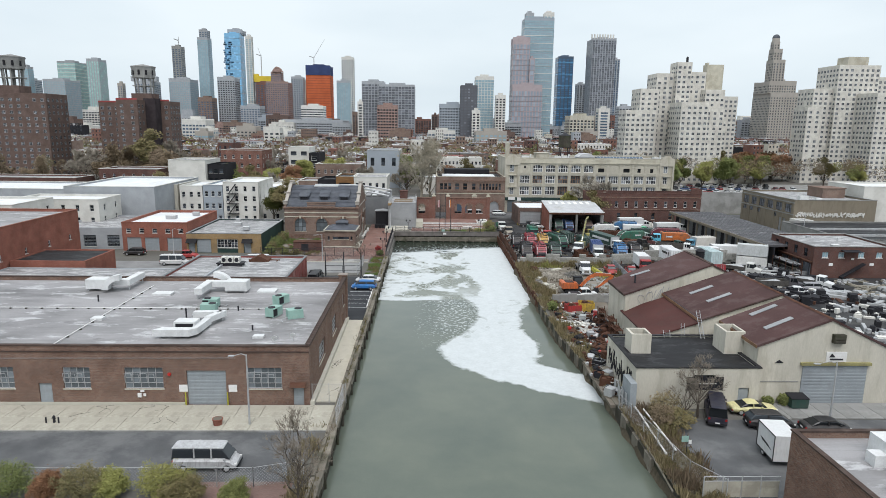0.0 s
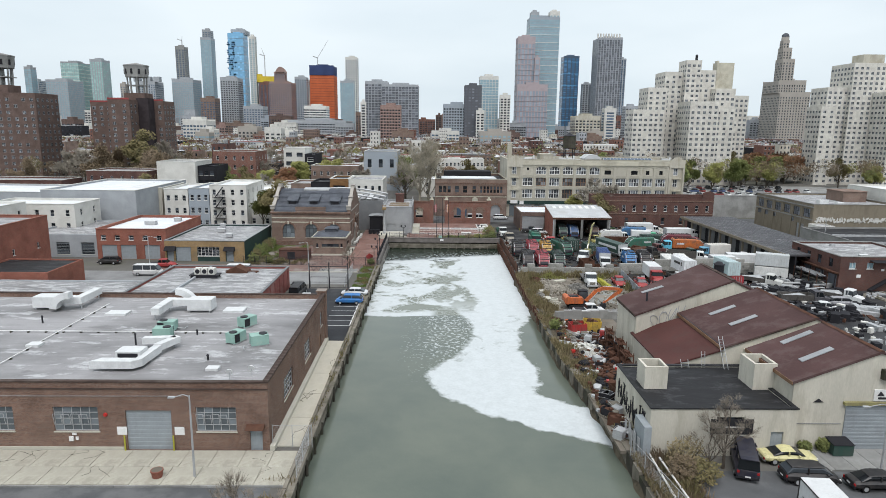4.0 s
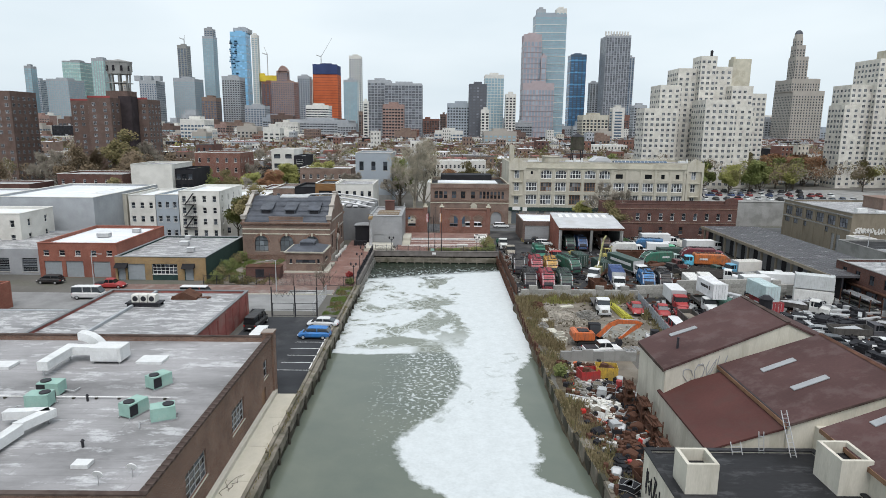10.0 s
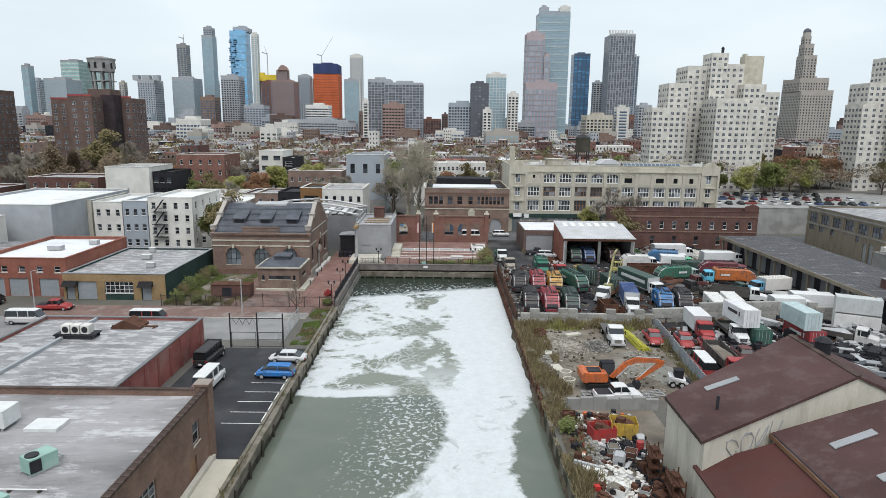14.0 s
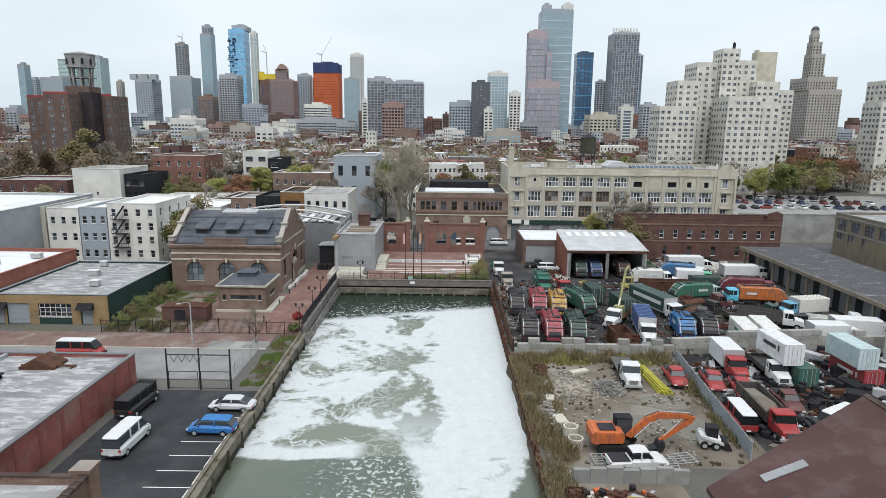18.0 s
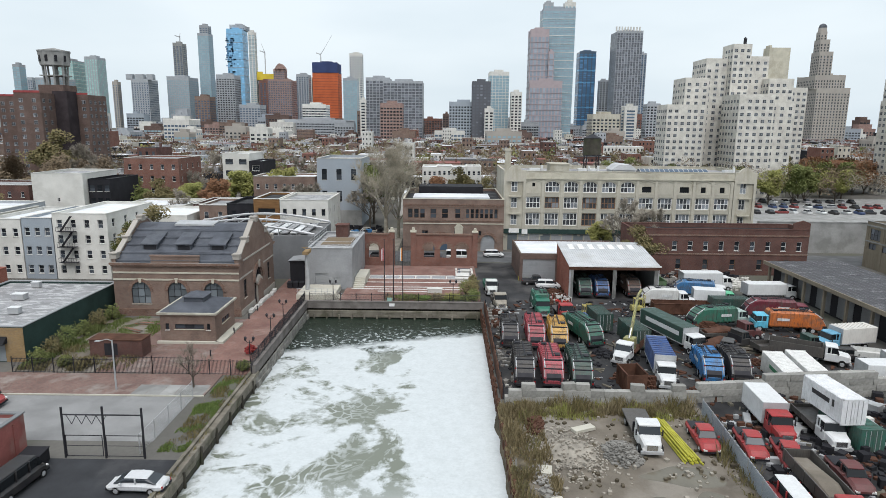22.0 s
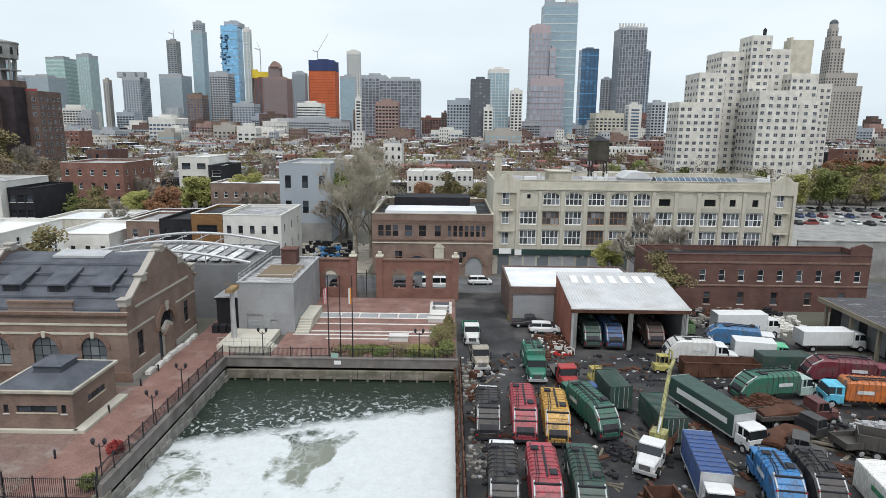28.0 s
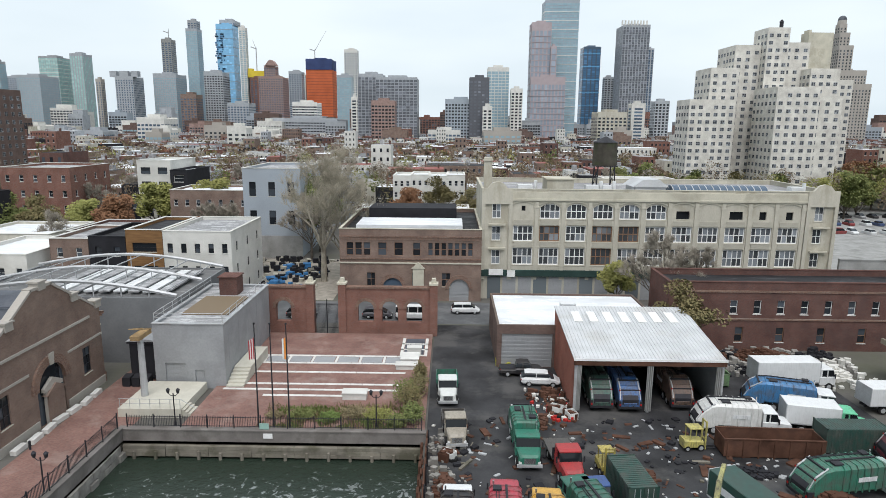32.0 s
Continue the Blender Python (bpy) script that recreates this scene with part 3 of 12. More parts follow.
class Building:
    """A building on a rectangle, as a thing with walls, roof, coping, windows and doors as parts."""

    def __init__(self, name, label, x0, x1, y0, y1, h, wall, roof, category="building", parapet=0.6, coping="", group="", z0=0.0, turn=0.0):
        self.w, self.d, self.h, self.z0 = x1 - x0, y1 - y0, h, z0
        self.root = thing(name, (x0 + x1) / 2, (y0 + y1) / 2, 0, label, category, group, turn)
        self.wall, self.roof, self.parapet, self.coping = wall, roof, parapet, coping
        self.holes = {"S": [], "E": [], "N": [], "W": []}
        self.fills = []

    def corner(self, face):
        w, d = self.w / 2, self.d / 2
        return {"S": (-w, -d, self.w), "E": (w, -d, self.d), "N": (w, d, self.w), "W": (-w, d, self.d)}[face]

    def at(self, face, u, z, out=0.0):
        turn, cx, cy = FACES[face]
        x, y, _ = self.corner(face)
        return pose(x + cx * u + cy * out, y + cy * u - cx * out, z, 0, 0, turn)

    def window(self, face, u, z, w, h, nx=2, ny=2, frame="white", sill=True, deep=0.14, glass="glass", bar=0.07):
        self.holes[face].append((u, u + w, z, z + h))
        self.fills.append((face, u, z, w, h, nx, ny, frame, sill, deep, glass, bar))

    def row(self, face, count, z, w, h, first=None, pitch=None, **kw):
        length = self.corner(face)[2]
        pitch = pitch or length / count
        first = (length - pitch * (count - 1)) / 2 if first is None else first
        for i in range(count):
            self.window(face, first + pitch * i - w / 2, z, w, h, **kw)

    def door(self, face, u, w, h, material="shutter", name="door", label="", slats=0, z=0.02):
        self.holes[face].append((u, u + w, z, z + h))
        m = Mb()
        if slats:
            for i in range(slats):
                m.box(0, w, 0.0 if i % 2 else 0.03, 0.1, h * i / slats, h * (i + 1) / slats)
        else:
            m.box(0, w, 0, 0.08, 0, h).box(w * 0.12, w * 0.88, -0.02, 0.03, h * 0.08, h * 0.46).box(w * 0.12, w * 0.88, -0.02, 0.03, h * 0.54, h * 0.93)
        ob = part(name, m, material, self.root, label)
        ob.matrix_basis = self.at(face, u, z, -0.16)

    def panel(self, face, name, mb, material, u, z, out=0.0, label=""):
        ob = part(name, mb, material, self.root, label)
        ob.matrix_basis = self.at(face, u, z, out)
        return ob

    def build(self, thick=0.25, top=None, wall_label="", roof_label=""):
        m = Mb()
        for face in "SENW":
            turn, cx, cy = FACES[face]
            x, y, length = self.corner(face)
            hs = self.holes[face]
            us = sorted({0.0, length, *(v for k in hs for v in k[:2])})
            zs = sorted({self.z0, self.h, *(v for k in hs for v in k[2:])})
            p = lambda u, z, i=0.0: (x + cx * u - cy * i, y + cy * u + cx * i, z)
            for a, b in zip(us, us[1:]):
                run = None
                for c, e in zip(zs, zs[1:]):
                    mu, mz = (a + b) / 2, (c + e) / 2
                    if any(k[0] < mu < k[1] and k[2] < mz < k[3] for k in hs):
                        if run is not None:
                            m.quad(p(a, run), p(b, run), p(b, c), p(a, c))
                            run = None
                    elif run is None:
                        run = c
                if run is not None:
                    m.quad(p(a, run), p(b, run), p(b, self.h), p(a, self.h))
            for a, b, c, e in hs:
                for q in (((a, c), (b, c)), ((b, c), (b, e)), ((b, e), (a, e)), ((a, e), (a, c))):
                    m.quad(p(*q[0]), p(*q[1]), p(*q[1], thick), p(*q[0], thick))
        w, d, r = self.w / 2, self.d / 2, self.h - self.parapet
        if self.parapet:
            t = 0.3
            m.quad((-w, -d, self.h), (w, -d, self.h), (w - t, -d + t, self.h), (-w + t, -d + t, self.h)).quad((w, -d, self.h), (w, d, self.h), (w - t, d - t, self.h), (w - t, -d + t, self.h))
            m.quad((w, d, self.h), (-w, d, self.h), (-w + t, d - t, self.h), (w - t, d - t, self.h)).quad((-w, d, self.h), (-w, -d, self.h), (-w + t, -d + t, self.h), (-w + t, d - t, self.h))
            m.quad((-w + t, -d + t, self.h), (w - t, -d + t, self.h), (w - t, -d + t, r), (-w + t, -d + t, r)).quad((w - t, -d + t, self.h), (w - t, d - t, self.h), (w - t, d - t, r), (w - t, -d + t, r))
            m.quad((w - t, d - t, self.h), (-w + t, d - t, self.h), (-w + t, d - t, r), (w - t, d - t, r)).quad((-w + t, d - t, self.h), (-w + t, -d + t, self.h), (-w + t, -d + t, r), (-w + t, d - t, r))
        me = bpy.data.meshes.new("wall")
        me.from_pydata(m.v, [], m.f)
        me.materials.append(MATS[self.wall])
        part("wall", me, None, self.root, wall_label)
        if top is None:
            t = 0.3 if self.parapet else -0.15
            part("roof", Mb().box(-w + t, w - t, -d + t, d - t, r - 0.3, r), self.roof, self.root, roof_label)
        if self.coping:
            k, c = Mb(), 0.08
            k.box(-w - c, w + c, -d - c, -d + 0.36, self.h + 0.002, self.h + 0.12).box(-w - c, w + c, d - 0.36, d + c, self.h + 0.002, self.h + 0.12)
            k.box(-w - c, -w + 0.36, -d + 0.36, d - 0.36, self.h + 0.002, self.h + 0.12).box(w - 0.36, w + c, -d + 0.36, d - 0.36, self.h + 0.002, self.h + 0.12)
            part("coping", k, self.coping, self.root)
        for face, u, z, ww, hh, nx, ny, frame, sill, deep, glass, bar in self.fills:
            f, g = window_mesh(ww, hh, nx, ny, frame, glass, bar)
            ob = part("window", f, None, self.root)
            ob.matrix_basis = self.at(face, u, z, -deep)
            part("pane", g, None, ob)
            if sill:
                key = ("sill", round(ww, 2))
                if key not in CACHE:
                    CACHE[key] = Mb().box(-0.08, ww + 0.08, -0.07, 0.14, -0.11, -0.004).data("sill", "stone_white" if sill is True else sill)
                s = part("sill", CACHE[key], None, ob)
                s.matrix_basis = pose(0, -deep, 0)
        return self.root


MATS["orange_net"] = mat("orange_netting", (0.55, 0.14, 0.06), 0.8, 0.05, 1, 0.15)
MATS["orange_dark"] = mat("orange_netting_seam", (0.32, 0.10, 0.06), 0.8, 0.05, 1, 0.15)
MATS["navy_net"] = mat("navy_netting", (0.05, 0.07, 0.16), 0.8, 0.05, 1, 0.15)
MATS["puddle"] = mat("muddy_water", (0.13, 0.115, 0.085), 0.08, 0.4, 4, 0.15, bump=0.0)
MATS["gravel"] = mat("gravel", (0.30, 0.275, 0.235), 0.95, 0.8, 12, 0.25)
MATS["pipe_yellow"] = mat("yellow_pipe", (0.42, 0.40, 0.06), 0.5, 0.8, 6, 0.2, vary=0.3)
MATS["berry"] = leaf_mat("crimson_leaves", (0.22, 0.03, 0.03), (0.32, 0.06, 0.06))
MATS["slate_clad"] = mat("slate_grey_cladding", (0.12, 0.125, 0.14), 0.8, 0.2, 5, 0.08, (0.10, 0.105, 0.12), 0.4, 0.1)
MATS["lilac_frame"] = mat("lilac_grey_cladding", (0.40, 0.34, 0.35), 0.8, 0.2, 5, 0.08, (0.33, 0.28, 0.29), 0.4, 0.1)
MATS["brick_pink"] = brick_mat("pink_brick", (0.36, 0.25, 0.22), (0.32, 0.22, 0.19), (0.33, 0.26, 0.23), 0.4, 0.2)


MATS["zinc_dark"] = mat("dull_dark_zinc", (0.185, 0.19, 0.195), 0.6, 0.2, 4, 0.12, (0.13, 0.135, 0.14), 0.5, 0.15, metal=0.1)
MATS["roof_tar"] = roof_mat("damp_tarred_roof", (0.15, 0.15, 0.15), (0.09, 0.09, 0.09), (0.25, 0.25, 0.25), 0.3)
MATS["pipe_dull"] = mat("dull_olive_yellow_paint", (0.30, 0.28, 0.13), 0.7, 0.8, 6, 0.25, (0.12, 0.10, 0.07), 0.6, 0.4)
MATS["block"] = mat("weathered_concrete_block", (0.36, 0.355, 0.33), 0.92, 0.5, 7, 0.2, (0.17, 0.165, 0.145), 0.6, 0.4, 0.4, vary=0.5)
MATS["worn_pavers"] = brick_mat("worn_pavers", (0.235, 0.15, 0.13), (0.17, 0.115, 0.10), (0.20, 0.17, 0.15), 0.2, 0.1, stain=(0.31, 0.29, 0.265), stain_amount=0.6, floor=True)
MATS["glass_mint"] = glass_mat("mint_curtain_glass", (0.30, 0.46, 0.44), 0.25, 1.25)
MATS["glass_sky"] = glass_mat("sky_blue_curtain_glass", (0.20, 0.42, 0.62), 0.2, 1.35)
MATS["blue_tarp"] = mat("blue_tarpaulin", (0.05, 0.17, 0.36), 0.5, 1.0, 8, 0.2)
MATS["navy_pane"] = glass_mat("navy_glass", (0.055, 0.13, 0.23), 0.25, 1.6)
MATS["pane_mid"] = glass_mat("tower_window_glass", (0.058, 0.062, 0.07), 0.2, 2.4)
# skyline panes with distance haze mixed into their paler base colours
MATS["pane_dim"] = glass_mat("dim_curtain_glass", (0.10, 0.108, 0.125), 0.3, 2.0)
MATS["pane_haze"] = glass_mat("hazed_grey_curtain_glass", (0.24, 0.28, 0.33), 0.3, 1.3)
MATS["yellow_net"] = mat("yellow_netting", (0.62, 0.47, 0.06), 0.8, 0.05, 1, 0.2)


# ---- ground, canal, streets ----
CL, CR, HEAD, WATER = -14.6, 14.4, 160.0, -1.6
SPLAY = 1.5  # the east edge stands back by this much at the southern end


def edge(y):
    """East edge of the canal: straight at the head, splayed to the south."""
    return CR + SPLAY * max(0.0, min(1.0, (76 - y) / 18))


g = Mb()
ys = (-300, -90, 58, 76, HEAD, 3800)
for k in range(5):
    a, b, c, d = (edge(ys[k]), edge(ys[k + 1]), ys[k], ys[k + 1])
    g.quad((-3500, c, 0), (CL, c, 0), (CL, d, 0), (-3500, d, 0)).quad((a, c, 0), (3500, c, 0), (3500, d, 0), (b, d, 0))
    if k in (0, 4):
        g.quad((CL, c, 0), (a, c, 0), (b, d, 0), (CL, d, 0))
solo("ground", g, "grime", "brown-grey city ground reaching the horizon", "ground", kind="structure")
bed = Mb().box(CL - 0.4, CR + SPLAY + 0.4, -90.4, HEAD + 0.4, -5, -4.6)
for q in ((CL - 0.4, CL, -90, HEAD), (CL - 0.4, CR + SPLAY + 0.4, HEAD, HEAD + 0.4), (CL - 0.4, CR + SPLAY + 0.4, -90.4, -90)):
    bed.box(*q, -4.6, -0.01)
bed.prism([(edge(y), y) for y in (-90, 58, 76, HEAD)] + [(CR + SPLAY + 0.4, HEAD), (CR + SPLAY + 0.4, -90)], "z", -4.6, -0.01)
solo("canal_wall", bed, "timber_dark", "dark wet canal wall under the edges", "canal wall", kind="structure")


def water_mat():
    """Murky water with drifting foam, which crowds at the canal's head and trails down its middle."""
    m = bpy.data.materials.new("murky_water")
    n, l, p = nodes_of(m)
    tc = n.new("ShaderNodeTexCoord")
    flat = tc.outputs["Object"]

    def warped(co, scale, reach, detail):
        k = n.new("ShaderNodeTexNoise")
        k.inputs["Scale"].default_value, k.inputs["Detail"].default_value = scale, detail
        l.new(co, k.inputs["Vector"])
        v = n.new("ShaderNodeVectorMath")
        v.operation = "MULTIPLY_ADD"
        l.new(k.outputs["Color"], v.inputs[0])
        v.inputs[1].default_value, v.inputs[2].default_value = (reach, reach, 0), (-reach / 2, -reach / 2, 0)
        a = n.new("ShaderNodeVectorMath")
        a.operation = "ADD"
        l.new(co, a.inputs[0])
        l.new(v.outputs[0], a.inputs[1])
        return a.outputs[0]

    add = lambda a, b: math_node(n, l, "ADD", a, b)
    sub = lambda a, b: math_node(n, l, "SUBTRACT", a, b)
    mul = lambda a, b: math_node(n, l, "MULTIPLY", a, b)
    drift = warped(flat, 0.11, 4.0, 3)
    curl = warped(warped(flat, 0.07, 14.0, 2), 0.45, 2.4, 4)
    sm = n.new("ShaderNodeSeparateXYZ")
    l.new(drift, sm.inputs[0])
    mx, my = sm.outputs[0], sm.outputs[1]

    def edge(points):
        """A line across the water: x as a curve over y from 50 to 110."""
        k = n.new("ShaderNodeFloatCurve")
        c = k.mapping.curves[0]
        for i, (yy, xx) in enumerate(points):
            at = ((yy - 50) / 60, (xx + 20) / 40)
            if i < 2:
                c.points[i].location = at
            else:
                c.points.new(*at)
        k.mapping.update()
        l.new(ramp_node(n, l, my, 50, 110), k.inputs["Value"])
        return ramp_node(n, l, k.outputs[0], 0, 1, -20, 20)

    fine = noise_node(n, l, flat, 0.7, 7, 0.7)
    grain = noise_node(n, l, flat, 3.0, 4, 0.7)
    frayed = mul(sub(fine, 0.5), 3.2)
    # the tongue that trails down the canal
    left = edge(((50, 18), (110, -6), (54, 15.5), (57, 11.5), (60, 6.0), (63, 2.2), (68, -1.6), (73, -3.9), (77, -2.6), (81, 0.6), (86, 2.8), (92, 3.4), (98, 2.6)))
    right = edge(((50, 18), (110, 18), (62, 17), (65, 13), (68, 9.6), (72, 10.6), (77, 11.2), (82, 10.0), (88, 10.6), (94, 12.0), (101, 14.4)))
    tongue = mul(mul(ramp_node(n, l, add(sub(mx, left), frayed), -0.3, 0.5), ramp_node(n, l, add(sub(right, mx), frayed), -0.2, 0.35)), mul(ramp_node(n, l, my, 52, 53), ramp_node(n, l, my, 112, 101)))
    tongue = mul(tongue, ramp_node(n, l, add(noise_node(n, l, curl, 0.3, 8, 0.66), ramp_node(n, l, my, 84, 74, 0.0, 0.16)), 0.34, 0.46, 0.35, 1.0))
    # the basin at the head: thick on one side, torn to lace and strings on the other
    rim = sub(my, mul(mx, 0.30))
    basin = mul(ramp_node(n, l, my, 99.6, 100.3), ramp_node(n, l, add(rim, mul(frayed, 1.3)), 149.0, 147.0))
    clot = noise_node(n, l, curl, 0.115, 9, 0.6)
    cover = add(add(clot, ramp_node(n, l, mx, 4.0, 11.5, 0.0, 0.34)), ramp_node(n, l, rim, 128, 146, 0.0, 0.07))
    sheet_foam = ramp_node(n, l, add(cover, mul(sub(fine, 0.5), 0.26)), 0.475, 0.54)
    string = n.new("ShaderNodeTexVoronoi")
    string.feature = "DISTANCE_TO_EDGE"
    string.inputs["Scale"].default_value = 0.62
    l.new(curl, string.inputs["Vector"])
    web = mul(ramp_node(n, l, string.outputs["Distance"], 0.13, 0.03), ramp_node(n, l, fine, 0.36, 0.52))
    web = mul(web, ramp_node(n, l, mx, 2.0, -5.0, 0.0, 0.9))
    # an open pool behind the white bar that closes the basin
    px, py = mul(add(mx, 6.0), 0.19), mul(sub(my, 105.2), 0.36)
    pool = ramp_node(n, l, add(add(mul(px, px), mul(py, py)), mul(sub(fine, 0.5), 1.3)), 0.35, 0.75)
    bar = mul(mul(ramp_node(n, l, add(my, mul(frayed, 0.35)), 99.4, 99.8), ramp_node(n, l, add(my, mul(frayed, 0.6)), 102.6, 101.6)), ramp_node(n, l, mx, -2.0, -3.6))
    in_head = math_node(n, l, "MAXIMUM", mul(mul(basin, pool), math_node(n, l, "MAXIMUM", sheet_foam, web)), bar)
    # broken flecks on the rippled water below the bar
    speck = noise_node(n, l, warped(flat, 0.9, 1.2, 2), 1.9, 3, 0.6)
    zone = mul(mul(ramp_node(n, l, my, 68, 84), ramp_node(n, l, my, 104, 99)), mul(ramp_node(n, l, mx, -8.5, -3), ramp_node(n, l, mx, 9, 5)))
    fleck = mul(ramp_node(n, l, add(speck, mul(zone, 0.07)), 0.615, 0.66), mul(zone, 0.75))
    # scum in streaks on the dark water under the head wall
    lap = mul(ramp_node(n, l, rim, 142, 148), ramp_node(n, l, my, 158.5, 150))
    scum = noise_node(n, l, warped(flat, 0.5, 3.0, 3), 1.3, 6, 0.7)
    fleck = math_node(n, l, "MAXIMUM", fleck, mul(lap, ramp_node(n, l, add(scum, ramp_node(n, l, rim, 158, 146, 0.0, 0.10)), 0.60, 0.66, 0, 0.8)))
    foam = math_node(n, l, "MAXIMUM", math_node(n, l, "MAXIMUM", in_head, tongue), fleck)
    silt = mix_node(n, l, ramp_node(n, l, noise_node(n, l, drift, 0.12, 6, 0.6), 0.3, 0.7), (0.092, 0.110, 0.092), (0.125, 0.140, 0.112))
    churned = mix_node(n, l, basin, silt, (0.158, 0.172, 0.138))
    # under the head wall dark reflections are put into the already darker water colour
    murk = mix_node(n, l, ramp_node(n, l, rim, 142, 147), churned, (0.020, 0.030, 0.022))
    thin = mix_node(n, l, ramp_node(n, l, add(mul(grain, 0.5), mul(fine, 0.6)), 0.36, 0.66), (0.43, 0.46, 0.465), (0.53, 0.562, 0.57))
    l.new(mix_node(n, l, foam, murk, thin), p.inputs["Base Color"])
    l.new(ramp_node(n, l, foam, 0, 0.5, 0.10, 0.85), p.inputs["Roughness"])
    p.inputs["IOR"].default_value = 1.33
    chop = mul(noise_node(n, l, flat, 1.5, 5, 0.62), add(mul(zone, 0.35), ramp_node(n, l, rim, 140, 148, 0.18, 1.5)))
    bump_node(n, l, p, add(chop, mul(foam, 0.06)), 0.5, 0.16)
    return m


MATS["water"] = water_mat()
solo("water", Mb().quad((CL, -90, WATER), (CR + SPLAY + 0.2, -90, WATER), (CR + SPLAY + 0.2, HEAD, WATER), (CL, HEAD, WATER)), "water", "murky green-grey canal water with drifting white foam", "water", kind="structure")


def sheet(name, x0, x1, y0, y1, z, material, label, category):
    return solo(name, Mb().box(x0, x1, y0, y1, -0.3, z), material, label, category, kind="structure")


sheet("road_south", -160, -16.5, 34.6, 44.8, 0.01, "street", "grey patched asphalt street end beside the canal", "road")
sheet("road_north", -160, -19.5, 114.5, 124.6, 0.012, "street_pale", "pale worn concrete street end behind a gate", "road")
sheet("road_cross", -300, 300, 197.5, 209.5, 0.012, "street", "grey asphalt cross street behind the arcade", "road")
sheet("parking_lot", -28.6, -15.3, 81.2, 111.2, 0.014, "asphalt", "dark asphalt parking lot with white stall lines", "parking lot")
sheet("truck_yard", 14.6, 62, 126.5, 197, 0.014, "wet_yard", "black oily asphalt of the truck yard", "yard")
sheet("excavator_yard", 15.2, 36, 95.5, 123.4, 0.016, "soil", "muddy gravel yard with puddles", "yard")
sheet("junk_yard", 15, 26, 51, 95.2, 0.014, "soil", "dirty soil strip covered with salvage", "yard")
sheet("east_street", 17, 160, 33, 47.5, 0.012, "street", "cracked grey asphalt lot at the street end", "road")
sheet("east_yard", 36.2, 120, 88, 126.2, 0.012, "wet_yard", "dark cluttered yard of the scrap dealer", "yard")
sheet("back_yard_east", 50.6, 120, 52, 87.8, 0.011, "wet_yard", "dark worn asphalt yard behind the sheds", "yard")
sheet("brick_path", -22.6, -15.2, 131, 197, 0.03, "plaza_brick", "red brick walk along the canal fence", "path")
sheet("pump_yard", -34.5, -22.6, 131.2, 153.5, 0.025, "worn_pavers", "worn brick yard round the pump house", "yard")
sheet("pump_verge", -45, -34.6, 131.2, 153.5, 0.02, "soil", "weedy soil verge beside the brick yard", "yard")
sheet("plaza", -10, 14.4, 161, 191.6, 0.35, "plaza_brick", "red brick plaza with pale stone bands", "plaza")
sheet("east_parking", 94, 260, 226, 338, 0.012, "concrete_grey", "wide grey parking lot with rows of parked cars", "parking lot")


# ---- west bank buildings ----
wh = Building("warehouse", "long low brown brick warehouse with a flat grey roof", -112, -18.1, 50.9, 82, 6.77, "brick_brown", "roof_grey", "warehouse", 0.55, "coping_brown")
wx = -112
for x, w, nx in ((-44.4, 2.85, 4), (-37.9, 4.1, 5), (-24.8, 3.7, 5), (-52.5, 2.9, 4), (-60, 3, 4), (-68, 3, 4)):
    wh.window("S", x - wx, 1.95, w, 2.4, nx, 4, "metal_grey", sill="concrete", glass="glass_grimy")
    for k in range(nx - 1):
        sash = Mb()
        for q in ((0.04, w / nx - 0.04, 0, 0.04), (0.04, w / nx - 0.04, 1.11, 1.15), (0.04, 0.08, 0.04, 1.11), (w / nx - 0.08, w / nx - 0.04, 0.04, 1.11)):
            sash.prism([(q[0], q[2]), (q[1], q[2]), (q[1], q[3]), (q[0], q[3])], "y", 0, 0.04)
        ob = wh.panel("S", "tilted_sash", sash, "metal_grey", x - wx + k * w / nx, 2.6, 0.02, "grey tilted window sash")
        ob.matrix_basis = ob.matrix_basis @ pose(0, 0, 0, 9 + 4 * (k % 2), 0, 0)
wh.door("S", -31.3 - wx, 4.2, 4.0, "shutter", "roller_door", "grey ribbed roller door", 20)
wh.door("S", -47.1 - wx, 1.4, 2.5, "shutter", "door", "grey steel door")
wh.door("S", -19.9 - wx, 1.15, 2.1, "shutter", "door", "grey steel door")
for y, w in ((57.0, 4.2), (67.6, 3.6)):
    wh.window("E", y - 50.9, 2.2, w, 2.3, 4, 4, "metal_grey", sill="concrete", glass="glass", bar=0.045)
wh.window("E", 78.2 - 50.9, 3.2, 1.5, 1.9, 1, 2, "metal_grey", sill="concrete", bar=0.05)
wh.door("E", 77.2 - 50.9, 1.6, 2.2, "brown_frame", "door", "brown arched doorway")
wh.panel("S", "band", Mb().box(0, 93.9, 0, 0.08, 0, 0.12), "coping_brown", 0, 6.1, 0.08)
for u0, u1, z in ((50, 86, 5.35), (2, 48, 5.2)):
    wh.panel("S", "conduit", Mb().cyl((u0, 0, z), (u1, 0, z + 0.12), 0.025, 0.025, 5).cyl((u0 + 8, 0, 1.4), (u0 + 8, 0, z), 0.02, 0.02, 5), "metal_grey", 0, 0, 0.04)
for u in (-26.95, -31.45):
    wh.panel("S", "door_guard", Mb().cyl((0, -0.1, 0), (0, -0.1, 1.6), 0.08, 0.08, 8), "pipe_yellow", u - wx, 0, 0.1, "yellow steel door guard")
wh.panel("S", "alarm_bell", Mb().cyl((0, 0, 0), (0, -0.14, 0), 0.2, 0.16, 12), "red", -33.1 - wx, 3.6, 0.0, "round red alarm bell")
